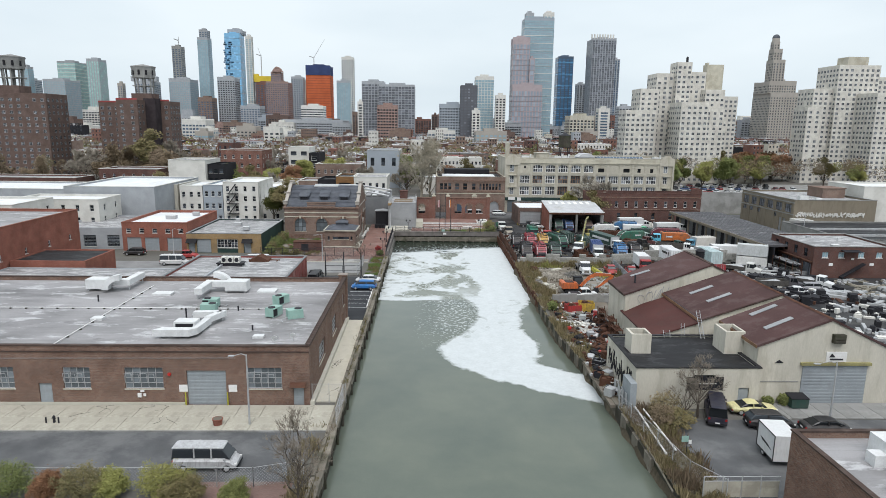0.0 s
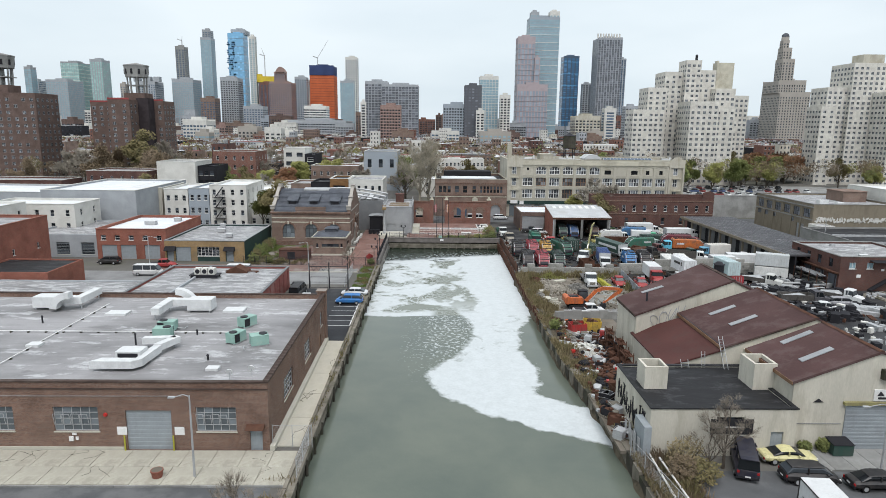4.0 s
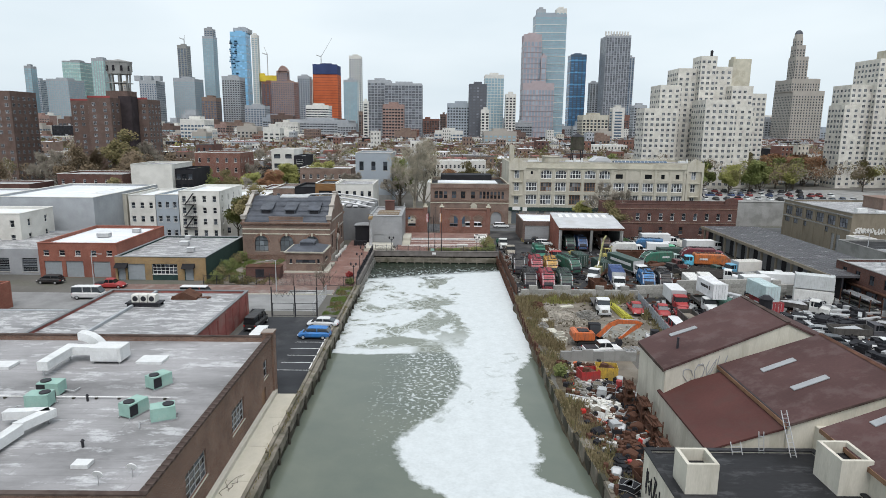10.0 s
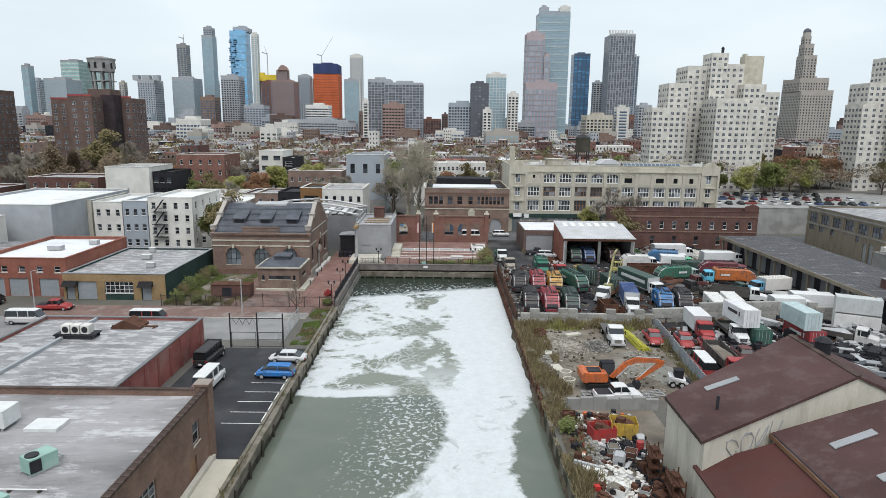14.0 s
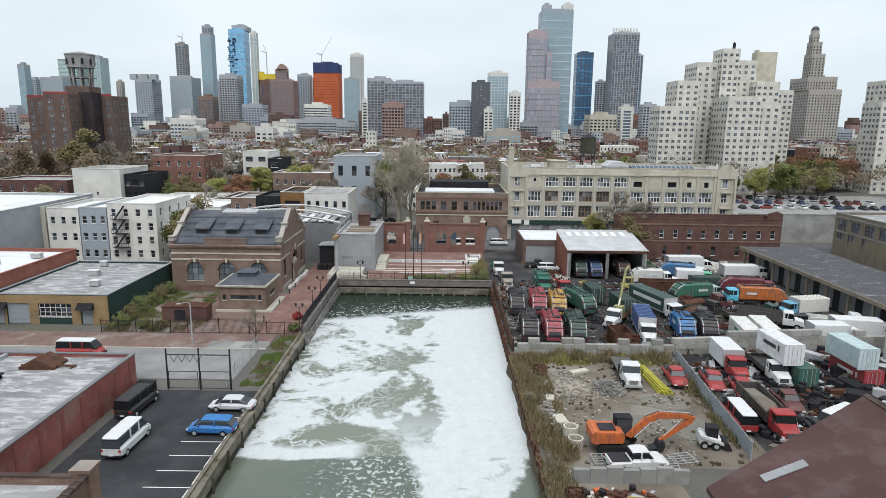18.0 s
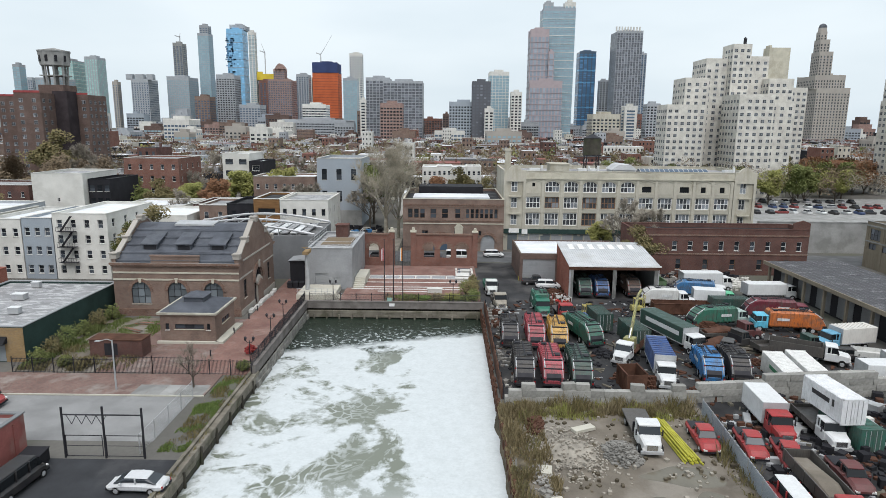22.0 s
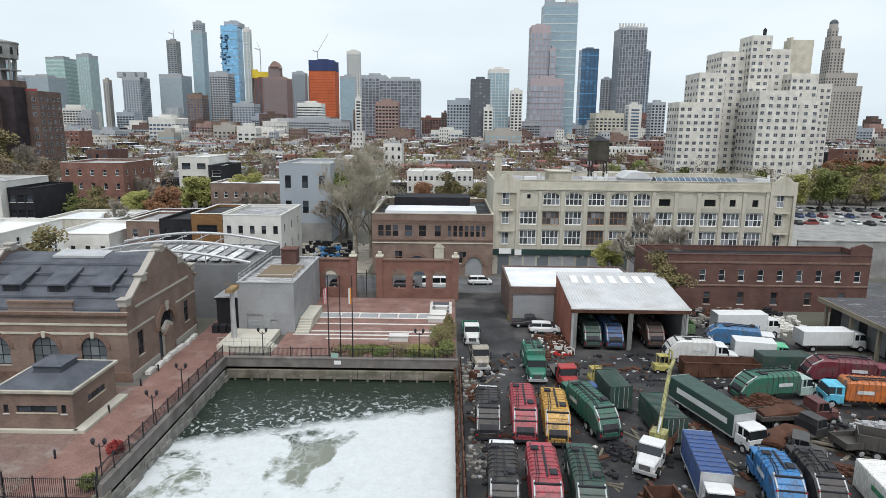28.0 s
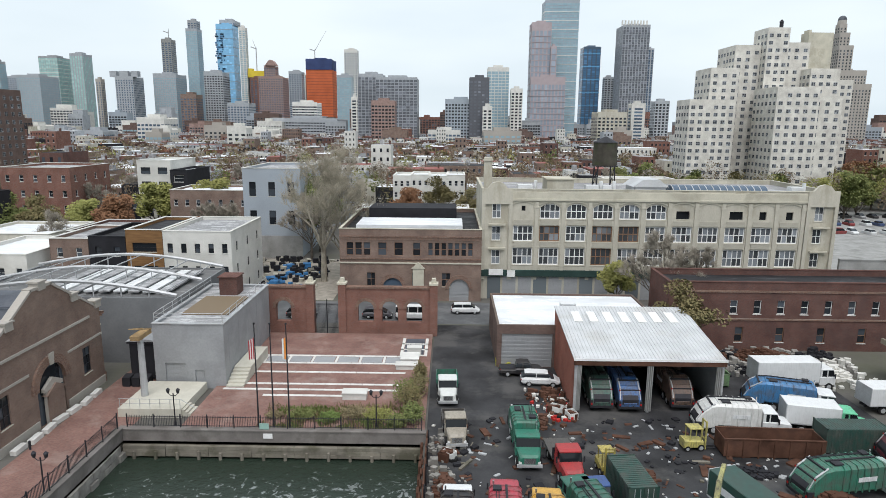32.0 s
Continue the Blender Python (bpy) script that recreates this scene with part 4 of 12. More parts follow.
wh.panel("S", "meter_box", Mb().box(0, 0.4, -0.15, 0, 0, 0.45).box(0.6, 0.85, -0.1, 0, 0.1, 0.4).box(0.3, 0.7, -0.1, 0, 0.6, 0.8), "white", -36.6 - wx, 1.0, 0.0)
wh.panel("S", "door_canopy", Mb().prism([(0, 0), (0, 0.35), (-0.7, 0)], "x", 0, 1.7), "rust", -20.2 - wx, 2.35, 0.0, "rusty sheet door canopy")
wh.panel("S", "plinth", Mb().box(0, 80.4, 0, 0.12, 0, 0.4), "concrete", 0, 0, 0.12)
wh.panel("E", "plinth", Mb().box(0, 31, 0, 0.45, 0, 0.5), "concrete", 0, 0, 0.45)
for u in (-32.15, -26.85):
    wh.panel("S", "notice", Mb().box(0, 0.9, 0, 0.03, 0, 0.8).box(0.1, 0.8, -0.01, 0.0, 0.55, 0.65), "white", u - wx, 1.6, 0.03, "white notice with red lines")
wh.build(wall_label="brown brick wall with a paler band")
pil = Mb().box(-0.6, 0.6, -0.6, 0.6, 0, 7.2).box(-0.7, 0.7, -0.7, 0.7, 7.2, 7.4)
o = part("corner_pier", pil, "brick_brown", wh.root)
o.location = (46.95 - 0.4, 15.55 + 0.2, 0)
# brick teeth of the parapet coping along the canal side
tooth = Mb().box(-0.28, 0.28, -0.33, 0.33, 0, 0.17).data("coping_tile", "coping_brown")
for i in range(38):
    o = part("coping_tile", tooth, None, wh.root)
    o.location = (46.95 - 0.1, -15.2 + i * 0.81, 6.9)

rr = Building("workshop", "low maroon-walled workshop with a weathered grey roof", -51.3, -29.8, 84, 112, 4.0, "maroon_paint", "roof_mid", "workshop", 0.35, "zinc_dark")
for i in range(9):
    rr.panel("E", "pier", Mb().box(0, 0.45, 0, 0.1, 0, 3.6), "maroon_paint", 0.8 + i * 3.2, 0, 0.1)
rr.door("N", 6, 3, 2.8, "shutter", "roller_door", "", 14)
rr.build()
sk = Mb().prism([(-1.9, 0), (1.9, 0), (1.9, 0.3), (0, 1.2), (-1.9, 0.3)], "y", -1.3, 1.3)
o = part("skylight", sk, "rust", rr.root, "rusty hipped skylight")
o.location = (2.2, 11, 3.65)

low = Building("shed", "low shed with a weathered metal roof", -84, -52, 86, 103.6, 3.2, "stucco_grey", "roof_mid", "shed", 0.2)
low.build()
orange_house = Building("factory", "large plain orange brick factory", -112, -84, 98, 129, 10.8, "brick_orange", "roof_grey", "factory", 0.5, "brick_orange")
orange_house.row("E", 4, 4.6, 0.8, 1.2, nx=1)
orange_house.row("E", 3, 1.2, 1.2, 1.4, nx=1)
orange_house.build()
annex = Building("annex", "small orange brick annex with a dark roof", -83.8, -69.8, 104, 115.5, 4.4, "brick_orange", "roof_dark", "annex", 0.25)
annex.build()

shop = Building("garage_building", "red brick garage with white roof and roller doors", -78, -62.6, 136.2, 158, 6.8, "brick_orange", "roof_white", "garage", 0.5, "brick_orange")
shop.row("S", 5, 4.3, 1.1, 1.1, nx=1)
for u in (1.0, 5.2, 10.5):
    shop.door("S", u, 3.4, 3.2, "shutter", "roller_door", "", 16)
shop.build()
shop2 = Building("garage_building", "low yellow brick garage with grey roof and black awnings", -62.3, -44.7, 134.5, 158, 4.6, "trim_green", "roof_mid", "garage", 0.3, "zinc")
for q in ((0, 0.45, 0, 4.5), (1.95, 2.35, 0, 4.5), (5.75, 7.15, 0, 4.5), (12.05, 13.4, 0, 4.5), (15.15, 17.6, 0, 4.5), (0.45, 1.95, 2.4, 4.5), (2.35, 5.75, 3.25, 4.5), (7.15, 12.05, 3.25, 4.5), (13.4, 15.15, 2.4, 4.5)):
    shop2.panel("S", "facing", Mb().box(q[0], q[1], 0, 0.05, q[2], q[3]), "brick_yellow", 0, 0, 0.05, "worn yellow brick facing")
shop2.door("S", 2.4, 3.3, 3.2, "shutter", "roller_door", "pale blue roller door", 16)
shop2.window("S", 7.2, 1.2, 4.8, 2.0, 6, 3, "white")
shop2.door("S", 0.5, 1.4, 2.3, "shutter")
shop2.door("S", 13.5, 1.6, 2.3, "shutter")
aw = Mb().prism([(0, 0), (0, 0.9), (-1.1, 0)], "x", 0, 2.4)
for u in (0.1, 13.1):
    shop2.panel("S", "awning", aw, "awning", u, 2.5, 0.0, "black canvas awning")
shop2.build()
shop3 = Building("garage_building", "low grey garage with a pale roof", -95, -78.3, 138, 160, 5.2, "stucco_grey", "roof_mid", "garage", 0.4)
shop3.row("S", 3, 0.6, 3, 2.8, nx=1, ny=8, frame="shutter")
shop3.build()

# ---- pump house ----
px0, px1, py0, py1 = -43.6, -23.9, 154.6, 174.2
ph = Building("pump_house", "red-brown brick pump house with slate gable roof and arched windows", px0, px1, py0, py1, 8.6, "brick_tan", "slate", "pump house", 0)
for i in range(3):
    u = 4.2 + i * 5.7
    ph.window("S", u - 1.5, 2.0, 3.0, 3.55, 3, 3, "metal_dark", glass="glass_grimy")
for u in (2.2, 15.6):
    ph.window("E", u, 2.4, 1.5, 3.0, 2, 3, "metal_dark")
ph.door("E", 7.6, 4.4, 6.0, "glass", "portal", "dark glazed arched portal")
ph.build(top=False)
W2, D2 = (px1 - px0) / 2, (py1 - py0) / 2


def arch_ring(cx, z, r0, r1, depth, n=12):
    """A round arch standing on z, drawn from r0 to r1, proud of the wall."""
    m = Mb()
    for i in range(n):
        a, b = math.pi * i / n, math.pi * (i + 1) / n
        q = [(cx + r * math.cos(t), z + r * math.sin(t)) for r, t in ((r0, a), (r1, a), (r1, b), (r0, b))]
        m.prism(q, "y", 0, depth)
    return m


def spandrel(cx, z, r, w, h, depth, n=10):
    """Fills the corners above a round arch of radius r up to a box of half width w and height h."""
    m = Mb()
    for i in range(n):
        a, b = math.pi * i / n, math.pi * (i + 1) / n
        p, q = (cx + r * math.cos(a), z + r * math.sin(a)), (cx + r * math.cos(b), z + r * math.sin(b))
        m.prism([p, q, (q[0], z + h), (p[0], z + h)], "y", 0, depth)
    return m


for i in range(3):
    u = 4.2 + i * 5.7
    ph.panel("S", "spandrel", spandrel(0, 0, 1.5, 1.5, 1.501, 0.15), "brick_tan", u, 4.05, -0.01)
    ph.panel("S", "arch", arch_ring(0, 0, 1.5, 2.0, 0.12), "brick_brown", u, 4.05, 0.12, "brick arch with pale keystone")
    ph.panel("S", "keystone", Mb().prism([(-0.16, 0), (0.16, 0), (0.24, 0.75), (-0.24, 0.75)], "y", 0, 0.2), "cream_trim", u, 5.4, 0.2)
ph.panel("E", "spandrel", spandrel(0, 0, 2.2, 2.2, 2.201, 0.15), "brick_tan", 9.8, 3.82, -0.01)
ph.panel("E", "arch", arch_ring(0, 0, 2.2, 3.1, 0.25, 16), "brick_brown", 9.8, 3.82, 0.25, "broad brick portal arch")
ph.panel("E", "plinth", Mb().box(0.2, 7.3, 0, 0.14, 0, 0.9).box(12.3, 19.4, 0, 0.14, 0, 0.9), "limestone", 0, 0, 0.14, "grey stone plinth")
ph.panel("E", "impost_band", Mb().box(0.2, 6.6, 0, 0.1, 0, 0.24).box(13.0, 19.4, 0, 0.1, 0, 0.24), "limestone", 0, 5.9, 0.1)
ph.panel("E", "band_course", Mb().box(2.2, 17.4, 0, 0.14, 0, 0.26), "limestone", 0, 8.5, 0.14)
for u in (8.6, 10.7):
    ph.panel("E", "door_column", Mb().box(0, 0.32, 0, 0.3, 0, 3.5), "limestone", u - 0.16, 0, 0.3)
ph.panel("E", "pediment", Mb().box(-1.5, 1.5, 0, 0.36, 0, 0.36).prism([(-1.5, 0.36), (1.5, 0.36), (0, 1.15)], "y", 0, 0.36), "limestone", 9.65, 3.5, 0.36, "small stone pediment over the door")
ph.panel("E", "keystone", Mb().prism([(-0.26, 0), (0.26, 0), (0.4, 1.2), (-0.4, 1.2)], "y", 0, 0.16), "limestone", 9.8, 5.95, 0.4)
ph.panel("E", "porch", Mb().box(-1.3, 1.3, 0, 0.5, 0, 3.0).prism([(-1.6, 3.0), (1.6, 3.0), (0, 3.9)], "y", -0.1, 0.5), "brick_tan", 9.8, 0.1, 0.45, "small pedimented porch")
for face, length in (("S", px1 - px0), ("N", px1 - px0)):
    ph.panel(face, "cornice", Mb().box(-0.15, length + 0.15, 0, 0.25, 0, 0.25).box(-0.3, length + 0.3, -0.15, 0.25, 0.25, 0.6), "brick_brown", 0, 8.0, 0.25)
    ph.panel(face, "string_course", Mb().box(0, length, 0, 0.1, 0, 0.25).box(0, length, 0, 0.1, 1.1, 1.35), "cream_trim", 0, 5.8, 0.1)
    ph.panel(face, "plinth", Mb().box(-0.1, length + 0.1, 0, 0.12, 0, 1.2), "brick_brown", 0, 0, 0.12)
ph.panel("S", "parapet", Mb().box(0, 7.5, 0, 0.4, 0, 1.0).box(-0.1, 7.6, -0.08, 0.48, 1.0, 1.2), "brick_tan", 6.1, 8.6, 0.05)
# roof slopes, gables with raised copings
RZ, RE = 13.4, 8.7
part("roof", Mb().prism([(-D2 - 0.25, RE - 0.2), (D2 + 0.25, RE - 0.2), (0.9, RZ), (-0.9, RZ)], "x", -W2 + 0.5, W2 - 0.5), "slate", ph.root, "grey slate roof with low dormers")
for sx in (-1, 1):
    xa, xb = sx * (W2 - 0.6), sx * (W2 + 0.02)
    part("gable", Mb().prism([(-D2, 8.59), (D2, 8.59), (D2, 9.4), (D2 - 1.0, 9.5), (1.6, RZ + 0.5), (-1.6, RZ + 0.5), (-D2 + 1.0, 9.5), (-D2, 9.4)], "x", min(xa, xb), max(xa, xb)), "brick_tan", ph.root)
    c = Mb()
    for a, b in (((-D2 - 0.1, 9.4), (-D2 + 1.1, 9.5)), ((-D2 + 1.0, 9.5), (-1.5, RZ + 0.5)), ((-1.7, RZ + 0.5), (1.7, RZ + 0.5)), ((1.5, RZ + 0.5), (D2 - 1.0, 9.5)), ((D2 - 1.1, 9.5), (D2 + 0.1, 9.4))):
        c.prism([a, b, (b[0], b[1] + 0.28), (a[0], a[1] + 0.28)], "x", min(xa, xb) - 0.1, max(xa, xb) + 0.1)
    part("coping", c, "limestone", ph.root, "worn stone gable coping")
    for yy, zz in ((-D2 + 0.4, 9.6), (D2 - 0.4, 9.6), (-5.2, 11.55), (5.2, 11.55), (0.0, RZ + 0.75)):
        part("kneeler", Mb().box(min(xa, xb) - 0.2, max(xa, xb) + 0.2, yy - 0.55, yy + 0.55, zz - 0.4, zz + 0.35).box(min(xa, xb) - 0.3, max(xa, xb) + 0.3, yy - 0.68, yy + 0.68, zz + 0.35, zz + 0.52), "limestone", ph.root)
for i in range(3):
    x = -6.2 + i * 5.4
    d1 = part("dormer", Mb().prism([(-7.0, 9.9), (-7.0, 11.0), (-3.6, 12.15), (-3.6, 11.6)], "x", x, x + 2.3).prism([(-7.3, 10.95), (-7.3, 11.12), (-3.4, 12.4), (-3.4, 12.2)], "x", x - 0.25, x + 2.55), "slate", ph.root)
    part("louvre", Mb().box(x + 0.2, x + 2.1, -7.04, -7.0, 10.15, 10.85), "metal_dark", d1)
part("roof_light", Mb().prism([(-1.6, 13.1), (0.8, 13.45), (0.8, 13.75), (-1.6, 13.4)], "x", -3.2, 3.4), "metal_grey", ph.root, "pale raised roof light")
for i in range(5):
    o = part("slate_course", Mb().prism([(-9.9 + i * 1.75, 8.95 + i * 0.94), (-9.75 + i * 1.75, 9.03 + i * 0.94), (-9.75 + i * 1.75, 9.07 + i * 0.94), (-9.9 + i * 1.75, 9.0 + i * 0.94)], "x", -9.2, 9.2), "slate", ph.root)

hut = Building("gatehouse", "small square brick hut with a slate hipped roof", -31.0, -23.4, 142.3, 150.2, 4.1, "brick_tan", "slate", "hut", 0)
hut.window("S", 2.0, 2.0, 4.0, 0.7, 3, 1, "metal_dark", sill="cream_trim")
hut.window("S", 0.7, 1.9, 0.5, 0.9, 1, 1, "metal_dark")
hut.window("S", 6.4, 1.9, 0.5, 0.9, 1, 1, "metal_dark")
hut.window("E", 2.6, 2.0, 3.2, 0.7, 3, 1, "metal_dark", sill="cream_trim")
hut.panel("S", "plinth", Mb().box(-0.4, 8.0, 0, 0.4, 0, 0.35), "concrete", 0, 0, 0.5)
hut.panel("E", "plinth", Mb().box(-0.4, 8.3, 0, 1.1, 0, 0.35), "concrete", 0, 0, 1.1)
hut.build(top=False)
rf = Mb()
part("eave", Mb().box(-4.15, 4.15, -4.3, 4.3, 4.1, 4.36), "concrete_pale", hut.root, "pale eave board")
rf.add([(-3.85, -4.0, 4.38), (3.85, -4.0, 4.38), (3.85, 4.0, 4.38), (-3.85, 4.0, 4.38), (-1.5, -1.6, 5.2), (1.5, -1.6, 5.2), (1.5, 1.6, 5.2), (-1.5, 1.6, 5.2)], [(0, 1, 5, 4), (1, 2, 6, 5), (2, 3, 7, 6), (3, 0, 4, 7)])
part("roof", rf, "slate", hut.root, "hipped slate roof with pale edge")
part("lantern", Mb().box(-1.35, 1.35, -1.5, 1.5, 5.1, 5.9).add([(-1.6, -1.75, 5.9), (1.6, -1.75, 5.9), (1.6, 1.75, 5.9), (-1.6, 1.75, 5.9), (0, 0, 6.5)], [(0, 1, 4), (1, 2, 4), (2, 3, 4), (3, 0, 4), (3, 2, 1, 0)]), "slate", hut.root)

# grey facility behind the walk
box_b = Building("grey_facility", "grey panelled box building with roof rail", -17.0, -8.9, 172.4, 190.6, 7.7, "zinc", "roof_mid", "building", 0.3, "metal_grey")
box_b.door("S", 1.2, 2.4, 3.0, "zinc", "door", "grey door", 12)
box_b.door("S", 4.6, 1.1, 2.2, "zinc")
for i in range(5):
    box_b.panel("E", "joint", Mb().box(0, 0.06, 0, 0.03, 0, 7.4), "zinc", 1.5 + i * 3.6, 0.1, 0.03)
box_b.build()
rl = Mb()
for sx in (-3.9, 3.9):
    for k in range(8):
        rl.cyl((sx, -8.8 + k * 2.5, 7.8), (sx, -8.8 + k * 2.5, 8.9), 0.04, 0.04, 5)
    rl.cyl((sx, -8.8, 8.9), (sx, 8.7, 8.9), 0.04, 0.04, 5).cyl((sx, -8.8, 8.4), (sx, 8.7, 8.4), 0.03, 0.03, 5)
rl.cyl((-3.9, -8.8, 8.9), (3.9, -8.8, 8.9), 0.04, 0.04, 5).cyl((-3.9, -8.8, 8.4), (3.9, -8.8, 8.4), 0.03, 0.03, 5)
part("roof_rail", rl, "metal_grey", box_b.root)
part("roof_hatch", Mb().box(-1.2, 1.2, 4.5, 7.0, 7.4, 9.8).box(-1.35, 1.35, 4.35, 7.15, 9.8, 9.95), "brick_dark", box_b.root, "dark red stair head")
part("sedum_bed", Mb().box(-2.6, 3.0, -4.5, 3.5, 7.41, 7.55), "leaf_brown", box_b.root, "brown planted roof bed")

hall = Building("arched_hall", "long grey hall with a shallow arched metal truss roof", -45.5, -17.2, 180, 197, 8.6, "zinc_dark", "roof_tar", "hall", 0.2)
hall.build()
ht = Mb()
for y in (-8.3, 0.0, 8.3):
    pts = [(-14 + 28 * i / 16, y, 8.9 + 1.7 * math.sin(math.pi * i / 16)) for i in range(17)]
    ht.tube(pts, 0.26, 6)
    for i in range(2, 15, 2):
        ht.cyl(pts[i], (pts[i][0], y, 8.7), 0.08, 0.08, 4)
for i in range(1, 16, 2):
    x, z = -14 + 28 * i / 16, 8.9 + 1.7 * math.sin(math.pi * i / 16)
    ht.cyl((x, -8.3, z), (x, 8.3, z), 0.08, 0.08, 4)
part("roof_truss", ht, "metal_grey", hall.root, "pale curved steel truss")
for i in range(9):
    part("roof_panel", Mb().box(-4.5 + i * 1.9, -3.1 + i * 1.9, -6.5, 5.5, 8.75, 8.95), "duct" if i % 2 else "roof_mid", hall.root)
tank = Mb().box(-2, 2, -2, 2, 0.3, 4.6).box(-2.2, 2.2, -2.2, 2.2, 4.6, 4.9)
t1 = thing("equipment_cabin", -18.9, 176.5, 0, "dark weathered steel equipment cabin", "cabin")
part("body", tank, "dark_clad", t1)
part("roof", Mb().prism([(-2.3, 4.9), (2.3, 4.9), (0, 5.2)], "y", -2.3, 2.3), "zinc", t1)

# ---- plaza arcade ----
arc = thing("arcade_wall", 2.2, 191.9, 0, "red brick arcade wall with round arched openings and stone caps", "arcade wall")
bays = [(-7.4 - 2.2, 2.0), (4.9 - 2.2, 2.1), (8.6 - 2.2, 2.1), (12.3 - 2.2, 2.1)]


def arcade_segment(x0, x1, openings, h=7.0, d=0.8):
    """Brick wall from x0 to x1 with round arched openings (middle, width)."""
    m = Mb()
    x = x0
    for c, w in openings:
        m.box(x, c - w / 2, 0, d, 0, h).box(c - w / 2, c + w / 2, 0, d, 0, 2.0)
        s = spandrel(c, 4.0, w / 2, w / 2, h - 4.0, d)
        m.add(s.v, s.f)
        x = c + w / 2
    m.box(x, x1, 0, d, 0, h)
    return m


part("wall", arcade_segment(-12.2, -5.8, [(-9.4, 2.2)]), "brick_red", arc)
part("wall", arcade_segment(-0.6, 12.4, [(2.5, 2.3), (6.0, 2.3), (9.5, 2.3)]), "brick_red", arc)
for c in (-9.4, 2.5, 6.0, 9.5):
    o = part("arch", arch_ring(c, 4.0, 1.15, 1.6, 0.1), "brick_brown", arc)
    o.location = (0, -0.1, 0)
part("coping", Mb().box(-12.4, -5.7, -0.15, 0.95, 7.0, 7.25).box(-0.7, 12.6, -0.15, 0.95, 7.0, 7.25), "brick_brown", arc)
pier = Mb().box(-0.55, 0.55, -0.25, 1.05, 0, 7.6).data("pier", "brick_red")
cap = Mb().box(-0.65, 0.65, -0.35, 1.15, 7.6, 7.85).prism([(-0.4, 7.85), (0.4, 7.85), (0.25, 8.5), (-0.25, 8.5)], "y", 0.0, 0.8).data("pier_cap", "cream_trim")
for x in (-5.5, -0.9, 12.3):
    p1 = part("pier", pier, None, arc)
    p1.location = (x, 0, 0)
    part("pier_cap", cap, None, p1)
gt = Mb()
for i in range(22):
    x = -4.9 + i * 0.16
    gt.cyl((x, 0.4, 0.1), (x, 0.4, 4.6), 0.03, 0.03, 4)
gt.cyl((-5, 0.4, 4.5), (-1.4, 0.4, 4.5), 0.05, 0.05, 4).cyl((-5, 0.4, 1), (-1.4, 0.4, 1), 0.05, 0.05, 4).cyl((-3.2, 0.4, 0), (-3.2, 0.4, 5.2), 0.07, 0.07, 5)
part("gate", gt, "metal_dark", arc, "black iron bar gate")

# ---- cross street fronts ----
stonefront = Building("stone_front_building", "brown brick two-storey building with ornate arcaded windows", -2.2, 22.2, 210.5, 238, 12.6, "brick_tan", "roof_dark", "building", 0.7, "cream_trim")
for a, b in ((1.2, 5.6), (6.6, 8.4), (9.4, 11.2), (12.6, 14.2), (15.2, 23.2)):
    n = max(1, int((b - a) / 1.1))
    for i in range(n):
        stonefront.window("S", a + (b - a) * i / n, 8.0, (b - a) / n - 0.28, 2.3, 1, 2, "brown_frame", sill=False)
for u in (4.6, 12.4, 17.6):
    stonefront.window("S", u, 2.6, 1.5, 2.4, 2, 2, "brown_frame")
stonefront.door("S", 7.4, 3.4, 4.0, "glass_dark", "portal", "dark arched entrance")
stonefront.door("S", 18.9, 3.4, 3.9, "zinc", "portal", "grey arched doors", 10)
for u, z in ((9.1, 2.35), (20.6, 2.25)):
    stonefront.panel("S", "spandrel", spandrel(0, 0, 1.7, 1.7, 1.701, 0.12), "brick_tan", u, z, -0.02)
    stonefront.panel("S", "arch", arch_ring(0, 0, 1.7, 2.4, 0.15, 14), "brick_brown", u, z, 0.15)
stonefront.panel("S", "niche", Mb().box(0, 1.9, 0, 0.3, 0, 3.4).prism([(-0.2, 3.4), (2.1, 3.4), (0.95, 4.5)], "y", -0.1, 0.3), "cream_trim", 12.6, 2.4, 0.3, "pale stone niche")
for z in (6.6, 7.3, 11.2):
    stonefront.panel("S", "string_course", Mb().box(0, 24.4, 0, 0.14, 0, 0.22), "cream_trim" if z < 7 else "brick_brown", 0, z, 0.14)
for i in range(30):
    stonefront.panel("S", "corbel", Mb().prism([(0, 0), (0.5, 0), (0.5, 0.5), (0.25, 0.2), (0, 0.5)], "y", 0, 0.15), "brick_brown", 0.3 + i * 0.8, 10.75, 0.15)
stonefront.build()
o = part("roof_cabin", Mb().box(-9, 8, 2, 10, 11.9, 14.2), "dark_clad", stonefront.root)
part("roof_deck", Mb().box(-10, 9, -9, 0, 11.9, 12.6), "roof_white", stonefront.root)

